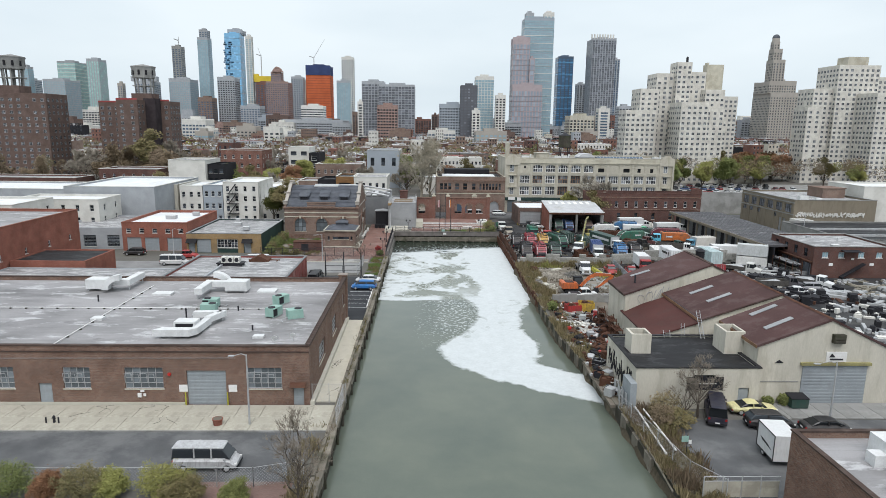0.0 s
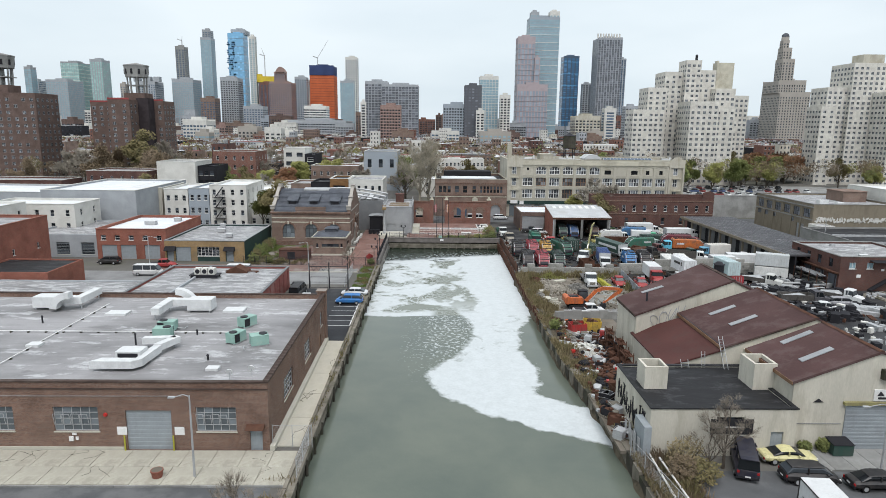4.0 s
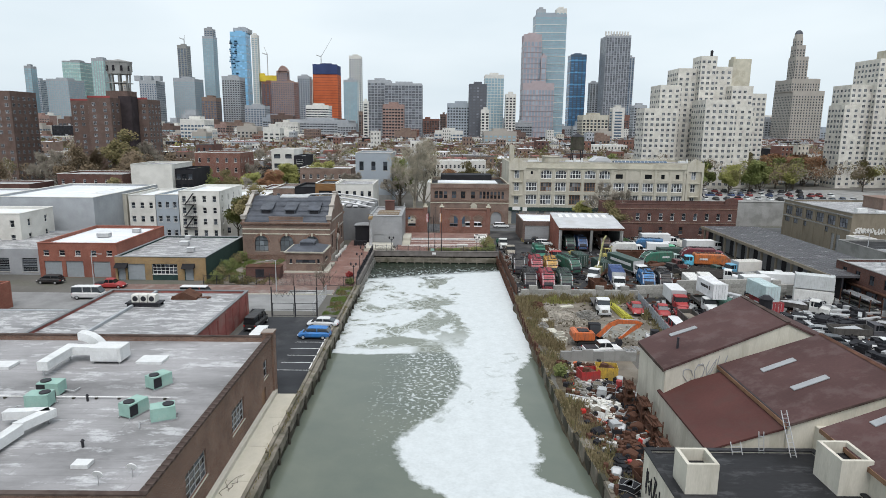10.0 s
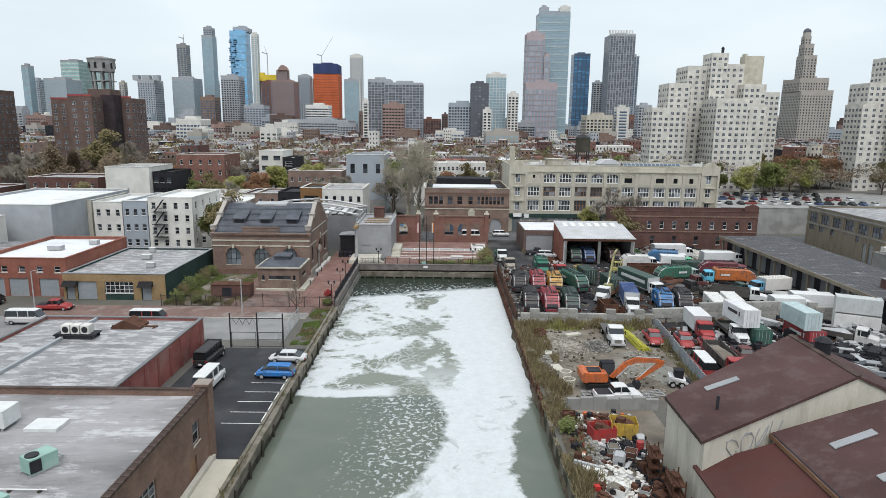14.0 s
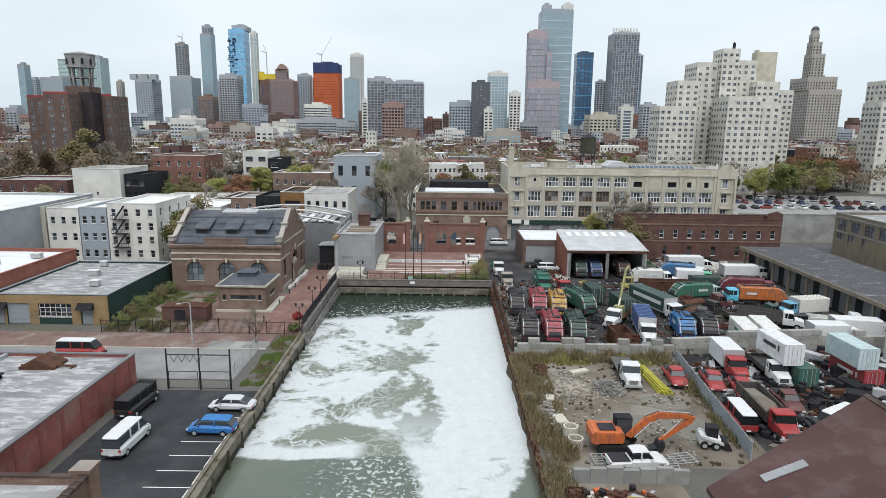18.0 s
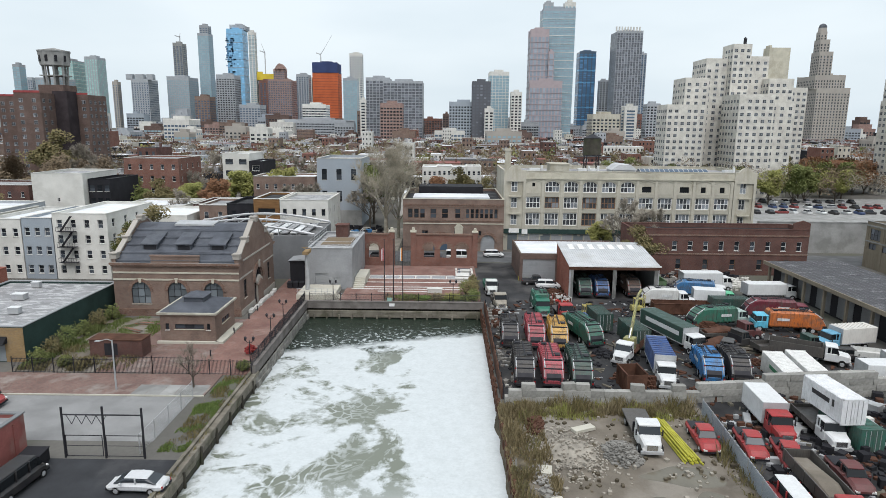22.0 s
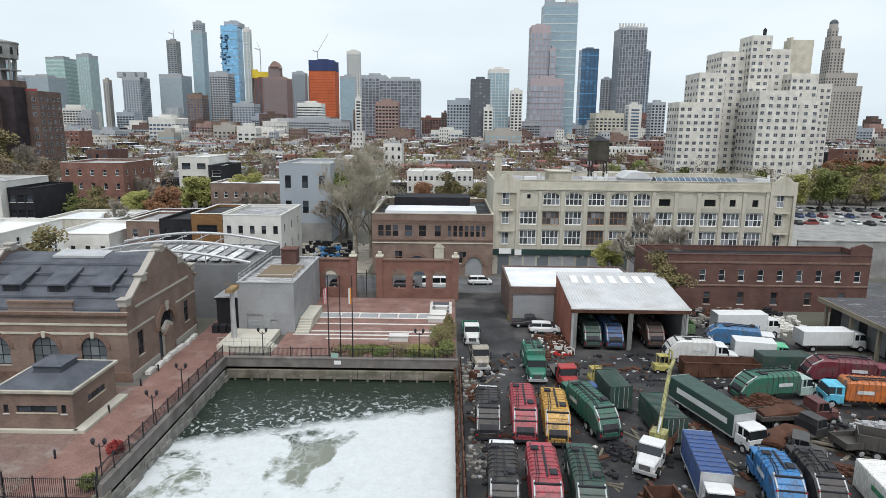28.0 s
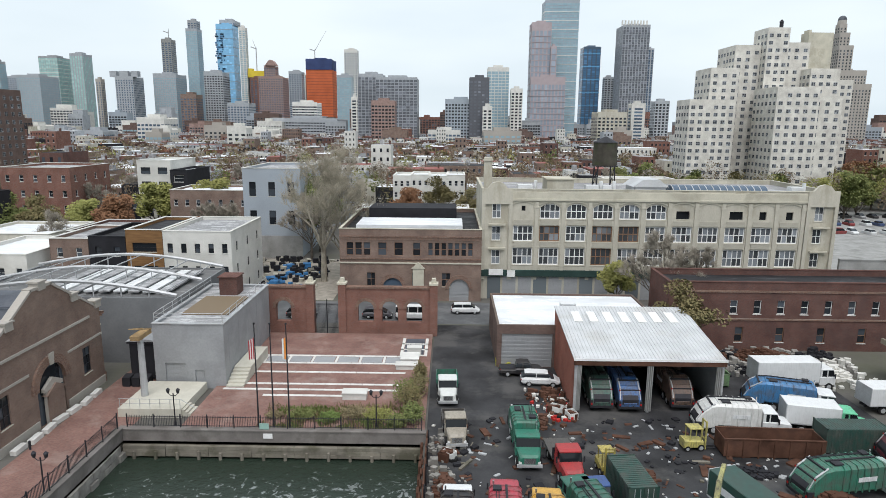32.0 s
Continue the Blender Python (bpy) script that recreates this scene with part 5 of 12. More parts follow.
cream = Building("loft_building", "long cream concrete loft building with industrial windows", 22.2, 83.1, 212.5, 236, 19.4, "cream_wall", "roof_grey", "loft building", 0.8, "cream_trim")
PITCH, FIRST, WW = 4.57, 7.2, 3.5
# brighter factory panes; the sky's reflection is put into their base colour
MATS["pane_bright"] = glass_mat("factory_glass_painted_sky", (0.05, 0.055, 0.06), 0.12, 5.0)
for i in range(11):
    u = FIRST + i * PITCH
    for k, (z, hh) in enumerate(((6.2, 3.05), (10.4, 2.75), (14.35, 2.65))):
        if k == 2 and (i == 0 or i > 5):
            w2, h2 = {0: (0.7, 0.9), 6: (2.3, 1.4), 8: (2.3, 1.4), 9: (1.2, 1.4), 10: (1.2, 1.4)}.get(i, (0, 0))
            if w2:
                cream.window("S", u - w2 / 2, 14.5 + (1.2 if i == 0 else 0), w2, h2, 1, 1, "metal_dark", sill=False, deep=0.3, glass="glass_car")
            continue
        old_frame = (k == 1 and i in (1, 3, 4)) or (k == 0 and i == 3)
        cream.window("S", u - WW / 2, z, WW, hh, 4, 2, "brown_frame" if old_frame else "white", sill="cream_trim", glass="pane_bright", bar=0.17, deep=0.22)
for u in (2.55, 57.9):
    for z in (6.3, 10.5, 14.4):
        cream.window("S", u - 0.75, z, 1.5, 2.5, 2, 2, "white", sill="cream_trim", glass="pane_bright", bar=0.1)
for z in (5.8, 10.0, 14.0):
    cream.row("E", 4, z, 3.4, 2.6, nx=3, ny=3)
cream.build()


def arch_head(w, rise, h, n=8):
    """Masonry over a window's head, cut by a shallow arch."""
    m = Mb()
    pts = [(w * (i / n - 0.5), h - rise * (2 * i / n - 1) ** 2) for i in range(n + 1)]
    for a, b in zip(pts, pts[1:]):
        m.prism([a, b, (b[0], h + 0.02), (a[0], h + 0.02)], "y", 0, 0.2)
    return m


for i in range(12):
    cream.panel("S", "pilaster", Mb().box(-0.32, 0.32, 0, 0.18, 3.6, 17.3).box(-0.42, 0.42, -0.05, 0.18, 16.2, 16.5), "cream_wall", FIRST + (i - 0.5) * PITCH, 0, 0.18)
for i in range(11):
    u = FIRST + i * PITCH
    if 0 < i < 6:
        cream.panel("S", "window_head", arch_head(WW, 0.75, 2.6), "cream_wall", u, 14.4, 0.0)
    hood = Mb()
    pts = [(3.5 * math.sin(radians(a)), 3.5 * math.cos(radians(a)) - 2.3) for a in range(-32, 33, 8)]
    for a, b in zip(pts, pts[1:]):
        hood.prism([a, b, (b[0], b[1] + 0.22), (a[0], a[1] + 0.22)], "y", 0, 0.14)
    cream.panel("S", "window_arch", hood, "cream_trim", u, 16.05, 0.14)
    for z in (9.4, 13.3):
        cream.panel("S", "spandrel_panel", Mb().box(-1.6, 1.6, 0, 0.08, 0, 0.85), "concrete_pale", u, z, 0.08, "paler patched spandrel")
for u in (0, 55.6):
    cream.panel("S", "corner_tower", Mb().box(0, 5.3, 0, 0.35, 16.9, 19.6).box(0, 0.6, 0, 0.35, 3.6, 16.9).box(4.7, 5.3, 0, 0.35, 3.6, 16.9).prism([(0.9, 19.6), (4.4, 19.6), (3.6, 20.5), (2.65, 20.75), (1.7, 20.5)], "y", 0, 0.6), "cream_wall", u, 0, 0.35)
    for z in (9.0, 13.2):
        cream.panel("S", "balcony_sill", Mb().box(1.2, 4.1, -0.25, 0.2, 0, 0.28), "cream_trim", u, z, 0.35)
cream.panel("S", "cornice", Mb().box(5.3, 55.6, 0, 0.3, 0, 0.35).box(5.3, 55.6, 0.12, 0.3, 0.35, 1.5), "cream_trim", 0, 17.5, 0.3)
cream.panel("S", "awning_band", Mb().box(0, 60.9, 0, 0.5, 0, 1.1), "trim_green", 0, 4.2, 0.5, "dark green fascia over the ground floor")
for i in range(22):
    cream.panel("S", "shopfront_shutter", Mb().box(0, 2.3, 0, 0.08, 0, 4.0), "zinc" if i % 3 else "glass_grimy", 1.2 + i * 2.7, 0.05, 0.08)
cream.panel("S", "sign_board", Mb().box(1.4, 3.9, 0, 0.06, 0, 1.1), "white", 0, 4.4, 0.57, "white sign board")
cream.panel("S", "sign_board", Mb().box(4.6, 6.0, 0, 0.06, 0, 1.2), "white", 0, 4.1, 0.57, "white sign board")
gh = Mb()
VAULT = [(-8.4 + 5.2 * i / 8, 18.4 + 1.5 * math.sin(math.pi * i / 8)) for i in range(9)]
gh.prism(VAULT, "x", 3.6, 20.5)
part("roof_glasshouse", gh, "glass_dark", cream.root, "long glazed barrel roof light")
ribs = Mb()
for i in range(15):
    x = 3.6 + i * 1.2
    ribs.prism([(y, z - 0.02) for y, z in VAULT] + [(y, z + 0.06) for y, z in reversed(VAULT)], "x", x, x + 0.14)
part("glazing_bar", ribs, "metal_grey", cream.root, kind="stuff")
part("penthouse", Mb().box(-19.2, -14.6, -10.5, -5, 18.3, 21.0).box(-19.4, -14.4, -10.7, -4.8, 21.0, 21.2), "cream_wall", cream.root)
part("chimney", Mb().box(-30.0, -28.6, -8.6, -7.0, 18.3, 24.6).box(-30.15, -28.45, -8.75, -6.85, 24.0, 24.3), "cream_wall", cream.root)
part("penthouse", Mb().box(-3, 2.5, -7, -1, 18.3, 19.6).prism([(-3.4, 19.6), (2.9, 19.6), (1.2, 20.9), (-1.7, 20.9)], "y", -7.4, -0.6), "roof_metal", cream.root, "low domed roof light house")
for x, w in ((-12, 2.2), (-9, 1.5), (-24, 2.6), (24, 2.0)):
    part("roof_plant", Mb().box(x, x + w, -8.5, -6.8, 18.3, 19.9).cyl((x + w + 0.6, -7.6, 18.3), (x + w + 0.6, -7.6, 20.6), 0.3, 0.3, 8), "duct", cream.root, "grey roof plant and vent")
tk = thing("water_tank", 45.6, 224, 18.4, "dark timber water tank on a steel frame", "water tank")
part("tank", Mb().cyl((0, 0, 4.6), (0, 0, 8.8), 2.3, 2.2, 16), "timber_dark", tk)
part("roof", Mb().cyl((0, 0, 8.8), (0, 0, 9.9), 2.35, 0.1, 16), "metal_dark", tk)
lg = Mb()
for sx in (-1.5, 1.5):
    for sy in (-1.5, 1.5):
        lg.cyl((sx * 1.15, sy * 1.15, 0), (sx, sy, 4.6), 0.13, 0.13, 5)
    lg.cyl((sx * 1.1, -1.7, 0.3), (sx, 1.5, 4.4), 0.06, 0.06, 4).cyl((sx * 1.1, 1.7, 0.3), (sx, -1.5, 4.4), 0.06, 0.06, 4)
lg.box(-2, 2, -2, 2, 4.4, 4.6)
part("frame", lg, "metal_dark", tk)

long_b = Building("brick_row_building", "long two-storey dark red brick building with white windows", 46.5, 83, 187.5, 195.6, 9.6, "brick_dark", "roof_dark", "building", 0.8, "brick_dark")
long_b.row("S", 9, 5.2, 1.0, 1.9, first=9, pitch=3.2, nx=1, ny=2)
long_b.row("S", 5, 1.2, 1.1, 2.1, first=10, pitch=5.6, nx=1, ny=2, frame="brown_frame")
long_b.panel("S", "string_course", Mb().box(0, 36.5, 0, 0.12, 0, 0.25).box(0, 36.5, 0, 0.2, 3.9, 4.2), "brick_brown", 0, 4.3, 0.12)
long_b.panel("S", "gable", Mb().prism([(33, 0), (36.5, 0), (36.5, 1.4), (35, 2.0), (33, 1.4)], "y", 0, 0.3), "brick_dark", 0, 9.6, 0.0)
long_b.build()

white_roof = Building("garage_building", "low dark-walled garage with a bright white roof", 22.8, 44, 180.2, 195.5, 5.6, "brick_umber", "roof_white", "garage", 0.25)
white_roof.door("S", 0.6, 6.4, 4.4, "zinc", "roller_door", "grey roller door", 18)
white_roof.build()

# ---- open truck hangar ----
hg = thing("truck_hangar", 38.1, 174, 0, "open steel truck hangar with red side and pale ribbed roof", "hangar")
def roof_z(y): return 5.9 + (y + 6) / 12.5 * 1.7
part("side_wall", Mb().prism([(-6, 0), (7, 0), (7, roof_z(6.6)), (-6, roof_z(-6) - 0.1)], "x", -8.0, -7.75), "brick_orange", hg, "orange-red side wall")
part("side_wall", Mb().prism([(-6, 0), (7, 0), (7, roof_z(6.6)), (-6, roof_z(-6) - 0.1)], "x", 7.6, 7.85), "zinc", hg)
# near-black colour stands in for the shade deep in the hangar
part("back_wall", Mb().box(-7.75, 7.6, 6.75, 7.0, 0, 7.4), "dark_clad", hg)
part("roof", Mb().prism([(-6.5, roof_z(-6.5)), (7.2, roof_z(7.2)), (7.2, roof_z(7.2) + 0.15), (-6.5, roof_z(-6.5) + 0.15)], "x", -8.1, 8.0), "roof_metal", hg)
rb = Mb()
for i in range(40):
    x = -7.9 + i * 0.405
    rb.prism([(-6.5, roof_z(-6.5) + 0.15), (7.2, roof_z(7.2) + 0.15), (7.2, roof_z(7.2) + 0.21), (-6.5, roof_z(-6.5) + 0.21)], "x", x, x + 0.09)
part("ribbing", rb, "roof_metal", hg, kind="stuff")
for i in range(7):
    x = -6.4 + i * 1.9
    part("roof_light", Mb().prism([(2.6, roof_z(2.6) + 0.2), (5.4, roof_z(5.4) + 0.2), (5.4, roof_z(5.4) + 0.24), (2.6, roof_z(2.6) + 0.24)], "x", x, x + 1.0), "white", hg, "translucent roof panel")
part("fascia", Mb().box(-8.1, 8.0, -6.6, -6.4, 5.35, 6.0), "rust", hg)
part("fascia_edge", Mb().box(-8.15, 8.05, -6.66, -6.6, 5.86, 6.1), "white", hg)
for x in (-7.8, 0.0, 7.7):
    part("post", Mb().box(x - 0.15, x + 0.15, -6.4, -6.1, 0, 5.4), "metal_grey", hg)
def curtain(x0, x1):
    m = Mb()
    for i in range(6):
        a = x0 + (x1 - x0) * i / 6
        m.prism([(a, 0.2), (a + (x1 - x0) / 6, 0.2), (a + (x1 - x0) / 6 * 0.6 + 0.05, 5.4), (a, 5.4)], "y", -6.45 - 0.12 * (i % 2), -6.35)
    return m
for a, b in ((-7.7, -7.3), (-0.3, 0.3), (7.0, 7.6)):
    part("curtain", curtain(a, b), "concrete_grey", hg, "ragged canvas curtain")

# ---- covered dock with dark roof ----
dock = thing("covered_dock", 80, 158, 0, "long open loading dock under a dark flat roof", "loading dock")
part("roof", Mb().box(-10.5, 4.4, -36, 20, 4.7, 5.1), "roof_tar_grey", dock, "dark roof with worn pale coating")
sm = Mb()
for i in range(13):
    x = -9.9 + i * 1.15
    sm.box(x, x + 0.07, -35.9, 19.9, 5.1, 5.15)
part("seaming", sm, "zinc_dark", dock, kind="stuff")
part("fascia", Mb().box(-10.75, -10.5, -36, 20, 4.55, 5.2), "stone_olive", dock, "weathered olive-brown fascia")
for i in range(10):
    y = -35 + i * 5.9
    part("post", Mb().box(-10.4, -10.0, y, y + 0.4, 0, 4.7), "stone_olive", dock)
for i in range(9):
    part("dock_door", Mb().box(-8.56, -8.5, -34 + i * 5.9, -30 + i * 5.9, 0.3, 4.0), "zinc_dark", dock)
# near-black wall behind the posts paints the dock's interior dark
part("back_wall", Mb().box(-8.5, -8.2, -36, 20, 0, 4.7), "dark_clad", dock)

bb = Building("brick_office", "two-storey dark red brick building with flat grey roof", 74.6, 92, 112.4, 129, 6.6, "brick_dark", "roof_mid", "building", 0.35, "concrete_grey")
bb.row("W", 4, 4.1, 1.3, 1.7, first=2.6, pitch=3.7, nx=2, ny=2, frame="metal_dark", sill=False)
for u in (1.8, 5.2, 9.4, 13.2):
    bb.window("S", u, 4.3, 1.3, 1.2, 2, 1, "white", glass="glass_pale")
bb.row("W", 4, 0.2, 3.0, 2.7, nx=1, ny=1, frame="metal_dark", sill=False, glass="pane_dim")
bb.build()
bb.panel("W", "ledge", Mb().box(0, 16.6, 0, 0.7, 0, 0.22), "rust", 0, 3.3, 0.7, "rusty steel ledge above the open bays")
for i in range(5):
    bb.panel("W", "bracket", Mb().box(0, 0.14, 0, 0.14, 0, 3.3), "metal_dark", 0.1 + i * 4.05, 0, 0.6)
bb.panel("S", "canopy", Mb().prism([(0, 0), (-1.6, -0.15), (-1.6, -0.05), (0, 0.12)], "x", 0, 3.6), "dark_clad", 5.6, 5.9, 0.0, "black canopy over the stair head")
bb.panel("S", "stair", Mb().prism([(0, 0), (4.6, 2.9), (4.6, 3.2), (0, 0.3)], "y", -1.1, -0.1), "dark_clad", 5.8, 0.1, 0.0, "dark steel stair up the wall")
for u, z, w, h in ((3.4, 2.6, 0.8, 0.6), (8.0, 3.9, 0.6, 0.4), (12.0, 2.7, 0.9, 0.5)):
    bb.panel("S", "sign_board", Mb().box(0, w, 0, 0.05, 0, h), "white", u, z, 0.05)
part("roof_vent", Mb().cbox(-2.4, 4.5, 6.25, 0.9, 0.7, 0.5).cyl((2.0, 1.0, 6.2), (2.0, 1.0, 7.0), 0.1, 0.1, 8), "metal_grey", bb.root)
rack = thing("steel_rack", 72.2, 117.6, 0.02, "rusty rack stacked with long steel sections", "rack")
for i in range(4):
    for sx in (-1.0, 1.0):
        part("upright", Mb().box(sx - 0.06, sx + 0.06, -4.0 + i * 2.6, -3.88 + i * 2.6, 0, 3.0), "rust", rack)
rk5 = random.Random(12)
for z in (0.6, 1.5, 2.4):
    st = Mb()
    for _ in range(26):
        x, y, l = rk5.uniform(-0.9, 0.9), rk5.uniform(-1.2, 1.2), rk5.uniform(2.2, 3.6)
        st.box(x - 0.05, x + 0.05, y - l, y + l, z + 0.06 + rk5.uniform(0, 0.2), z + 0.32)
    part("shelf", Mb().box(-1.0, 1.0, -4.0, 4.0, z, z + 0.06), "metal_dark", rack)
    part("steel_stack", st, "wood_old" if z == 1.5 else "metal_grey", rack, kind="stuff")

old = Building("old_factory", "tan stone and brick factory with large dark window openings", 101.6, 126, 167, 198, 10.2, "stone_olive", "roof_mid", "factory", 0.5, "concrete_grey")
old.row("W", 6, 6.3, 3.3, 2.4, first=2.9, pitch=5.0, nx=3, ny=2, frame="metal_dark", glass="pane_dim", sill=False)
for u, w in ((1.2, 2.4), (5.6, 2.2), (10.5, 1.6), (20.6, 1.4)):
    old.window("W", u, 4.2, w, 1.3, 2, 1, "metal_dark", glass="pane_dim", sill=False)
old.door("W", 23.6, 3.6, 4.2, "zinc", "roller_door", "pale roller door", 14)
old.build()
old.panel("W", "band_course", Mb().box(0, 31, 0, 0.12, 0, 0.28), "concrete_grey", 0, 5.75, 0.12)
old.panel("W", "band_course", Mb().box(0, 31, 0, 0.14, 0, 0.3), "concrete_grey", 0, 9.2, 0.14)
for i in range(7):
    old.panel("W", "pier", Mb().box(0, 0.7, 0, 0.1, 0, 9.2), "stone_olive", 0.05 + i * 5.0, 0, 0.1)
sg9, rs9 = Mb(), random.Random(17)
for i in range(26):
    u, q = 0.6 + i * 0.78, []
    for j in range(6):
        q.append((u + rs9.uniform(0, 1.0), -0.02, 5.0 + rs9.uniform(0, 1.7)))
    sg9.tube(q, 0.17, 4)
old.panel("S", "scrawl", sg9, "stone_white", 0, 0, 0.02, "white sprayed scrawl along the wall")
part("roof_hut", Mb().box(3.0, 10.0, -4, 4, 9.6, 12.6).box(2.8, 10.2, -4.2, 4.2, 12.6, 12.8), "brick_tan", old.root, "brick stair hut on the roof")
part("roof_unit", Mb().cbox(-6, -9, 9.68, 2.6, 1.6, 1.1).cbox(-3, -12, 9.68, 1.8, 1.4, 0.8), "duct", old.root)
old2 = Building("loading_shed", "low pale block with a white painted wall", 100.4, 104.6, 161.5, 166.6, 5.0, "stucco_white", "roof_mid", "shed", 0.2)
old2.build()
dark2 = Building("garage_building", "long low shed with a dark flat roof", 95, 150, 131, 161, 4.8, "concrete_grey", "roof_dark", "shed", 0.3, "concrete_grey")
dark2.build()
for y in (-8.0, 2.0):
    part("roof_kerb", Mb().box(-27, 27, y, y + 0.4, 4.5, 5.0), "metal_grey", dark2.root)

# ---- maroon-roofed sheds, stepped towards the canal ----
shed = thing("workshop_sheds", 30, 70, 0, "three joined cream workshops with maroon roofs and skylight strips", "workshop")


def sheared(m, x0, k):
    """Slants a mesh along y, as the plot's north edge does."""
    m.v = [(x, y + k * (x - x0), z) for x, y, z in m.v]
    return m


def bay(x0, x1, y0, y1, zw, ze, zr, xr, k):
    """One workshop with a ridge along y at xr."""
    a, b, c = x0 - 30, x1 - 30, xr - 30
    part("wall", sheared(Mb().prism([(a, 0), (b, 0), (b, ze - 0.2), (c, zr - 0.25), (a, zw - 0.25)], "y", y0 - 70, y1 - 70), a, k), "stucco", shed)
    part("roof", sheared(Mb().prism([(a - 0.25, zw - 0.33), (c, zr - 0.25), (c, zr), (a - 0.25, zw - 0.06)], "y", y0 - 70.15, y1 - 69.85), a, k), "roof_maroon", shed)
    part("roof", sheared(Mb().prism([(c, zr - 0.25), (b + 0.2, ze - 0.2), (b + 0.2, ze + 0.05), (c, zr)], "y", y0 - 70.15, y1 - 69.85), a, k), "roof_maroon", shed)
    part("ridge_cap", sheared(Mb().prism([(c - 0.3, zr - 0.05), (c, zr + 0.08), (c + 0.3, zr - 0.05)], "y", y0 - 70.15, y1 - 69.85), a, k), "rust", shed)
    part("fascia", sheared(Mb().box(a - 0.3, a - 0.25, y0 - 70.15, y1 - 69.85, zw - 0.42, zw - 0.06), a, k), "brown_frame", shed)


def skew_bay(xw, xr, xe, south, north, zw, zr, ze):
    """A workshop whose ends run askew; south and north give y at the west wall and its rise along x."""
    ys, yn = (lambda x: south[0] + south[1] * (x - xw)), (lambda x: north[0] + north[1] * (x - xw))
    def slab(xa, za, xb, zb, t):
        v = [(x - 30, y(x) + d - 70, z + e) for e in (0, t) for x, z, y, d in ((xa, za, ys, -0.15), (xb, zb, ys, -0.15), (xb, zb, yn, 0.15), (xa, za, yn, 0.15))]
        return Mb().add(v, [(3, 2, 1, 0), (4, 5, 6, 7), (0, 1, 5, 4), (1, 2, 6, 5), (2, 3, 7, 6), (3, 0, 4, 7)])
    prof = [(xw, 0.0), (xe, 0.0), (xe, ze - 0.2), (xr, zr - 0.25), (xw, zw - 0.25)]
    v = [(x - 30, y(x) - 70, z) for y in (ys, yn) for x, z in prof]
    part("wall", Mb().add(v, [(0, 1, 2, 3, 4), (9, 8, 7, 6, 5)] + [(i, i + 5, (i + 1) % 5 + 5, (i + 1) % 5) for i in range(5)]), "stucco", shed, "stained cream wall with sprayed scrawls")
    part("roof", slab(xw - 0.25, zw - 0.31, xr, zr - 0.25, 0.25), "roof_maroon", shed)
    part("roof", slab(xr, zr - 0.25, xe + 0.2, ze - 0.2, 0.25), "roof_maroon", shed)
    part("ridge_cap", slab(xr - 0.28, zr - 0.06, xr + 0.28, zr - 0.06, 0.1), "coping_brown", shed)
    part("fascia", slab(xw - 0.31, zw - 0.4, xw - 0.25, zw - 0.4, 0.34), "coping_brown", shed)


skew_bay(23.2, 37.7, 50, (73.6, 0.335), (81.6, 0.50), 6.8, 10.15, 4.2)
bay(29.4, 50, 62.3, 75.2, 6.5, 4.7, 9.9, 39.4, 0.0)
bay(31.2, 47.2, 51.6, 60.5, 6.95, 6.0, 9.95, 39.1, 0.0)
part("wall", Mb().prism([(-6.9, 0), (-0.62, 0), (-0.62, 5.85), (-6.9, 3.85)], "y", -7.4, 4.4), "stucco", shed)
part("roof", Mb().prism([(-7.1, 3.82), (-0.62, 5.88), (-0.62, 6.08), (-7.1, 4.0)], "y", -7.55, 4.6), "roof_lean", shed, "redder lean-to roof")
part("gutter", Mb().box(-0.78, -0.42, -7.6, 5.1, 6.2, 6.5), "metal_dark", shed)
part("valley_box", Mb().box(1.6, 17, -9.5, -7.7, 0, 6.3), "stucco", shed)
part("drip_edge", Mb().prism([(-0.6, 6.26), (9.4, 9.72), (9.4, 9.88), (-0.6, 6.42)], "y", -7.88, -7.84), "coping_brown", shed)
for x, y, z, sl in ((26.3, 80.9, 7.55, 0.231), (31.7, 71.2, 7.34, 0.34), (32.1, 66.6, 7.48, 0.34), (33.9, 58.7, 8.02, 0.38), (33.3, 54.2, 7.79, 0.38)):
    w = 3.2
    m = Mb().prism([(x - 30, z), (x - 30 + w, z + w * sl), (x - 30 + w, z + w * sl + 0.07), (x - 30, z + 0.07)], "y", y - 70, y - 69.25)
    part("skylight", sheared(m, x - 30, 0.25 if y > 80 else 0.08), "zinc", shed, "dull corrugated skylight strip")
sc = Mb()
rs = random.Random(3)
for i in range(4):
    u, q = 25.2 + i * 1.35, []
    for j in range(9):
        q.append((u + 0.62 + 0.6 * math.cos(j * 0.9 + i), 5.55 + 0.3 * i + (0.75 + 0.2 * rs.random()) * math.sin(j * (0.75 + 0.2 * i) + i)))
    sc.tube([(x - 30, 73.6 + 0.335 * (x - 23.2) - 70 - 0.03, z) for x, z in q], 0.045, 4)
part("scrawl", sc, "zinc", shed, "grey sprayed scrawl")
part("vent", Mb().cyl((-4.2, 7.6, 6.9), (-4.2, 7.6, 8.6), 0.12, 0.14, 8), "metal_dark", shed)
part("vent", Mb().cyl((8.6, 15, 9.7), (8.6, 15, 10.9), 0.7, 0.7, 10).cyl((8.6, 15, 10.9), (8.6, 15, 11.3), 0.85, 0.3, 10), "metal_dark", shed)
dr = Mb()
for i in range(24):
    dr.box(6.4, 13.7, -18.52 + 0.03 * (i % 2), -18.38, 0.05 + i * 0.188, 0.05 + (i + 1) * 0.188)
part("roller_door", dr, "shutter", shed, "wide blue-grey roller door")
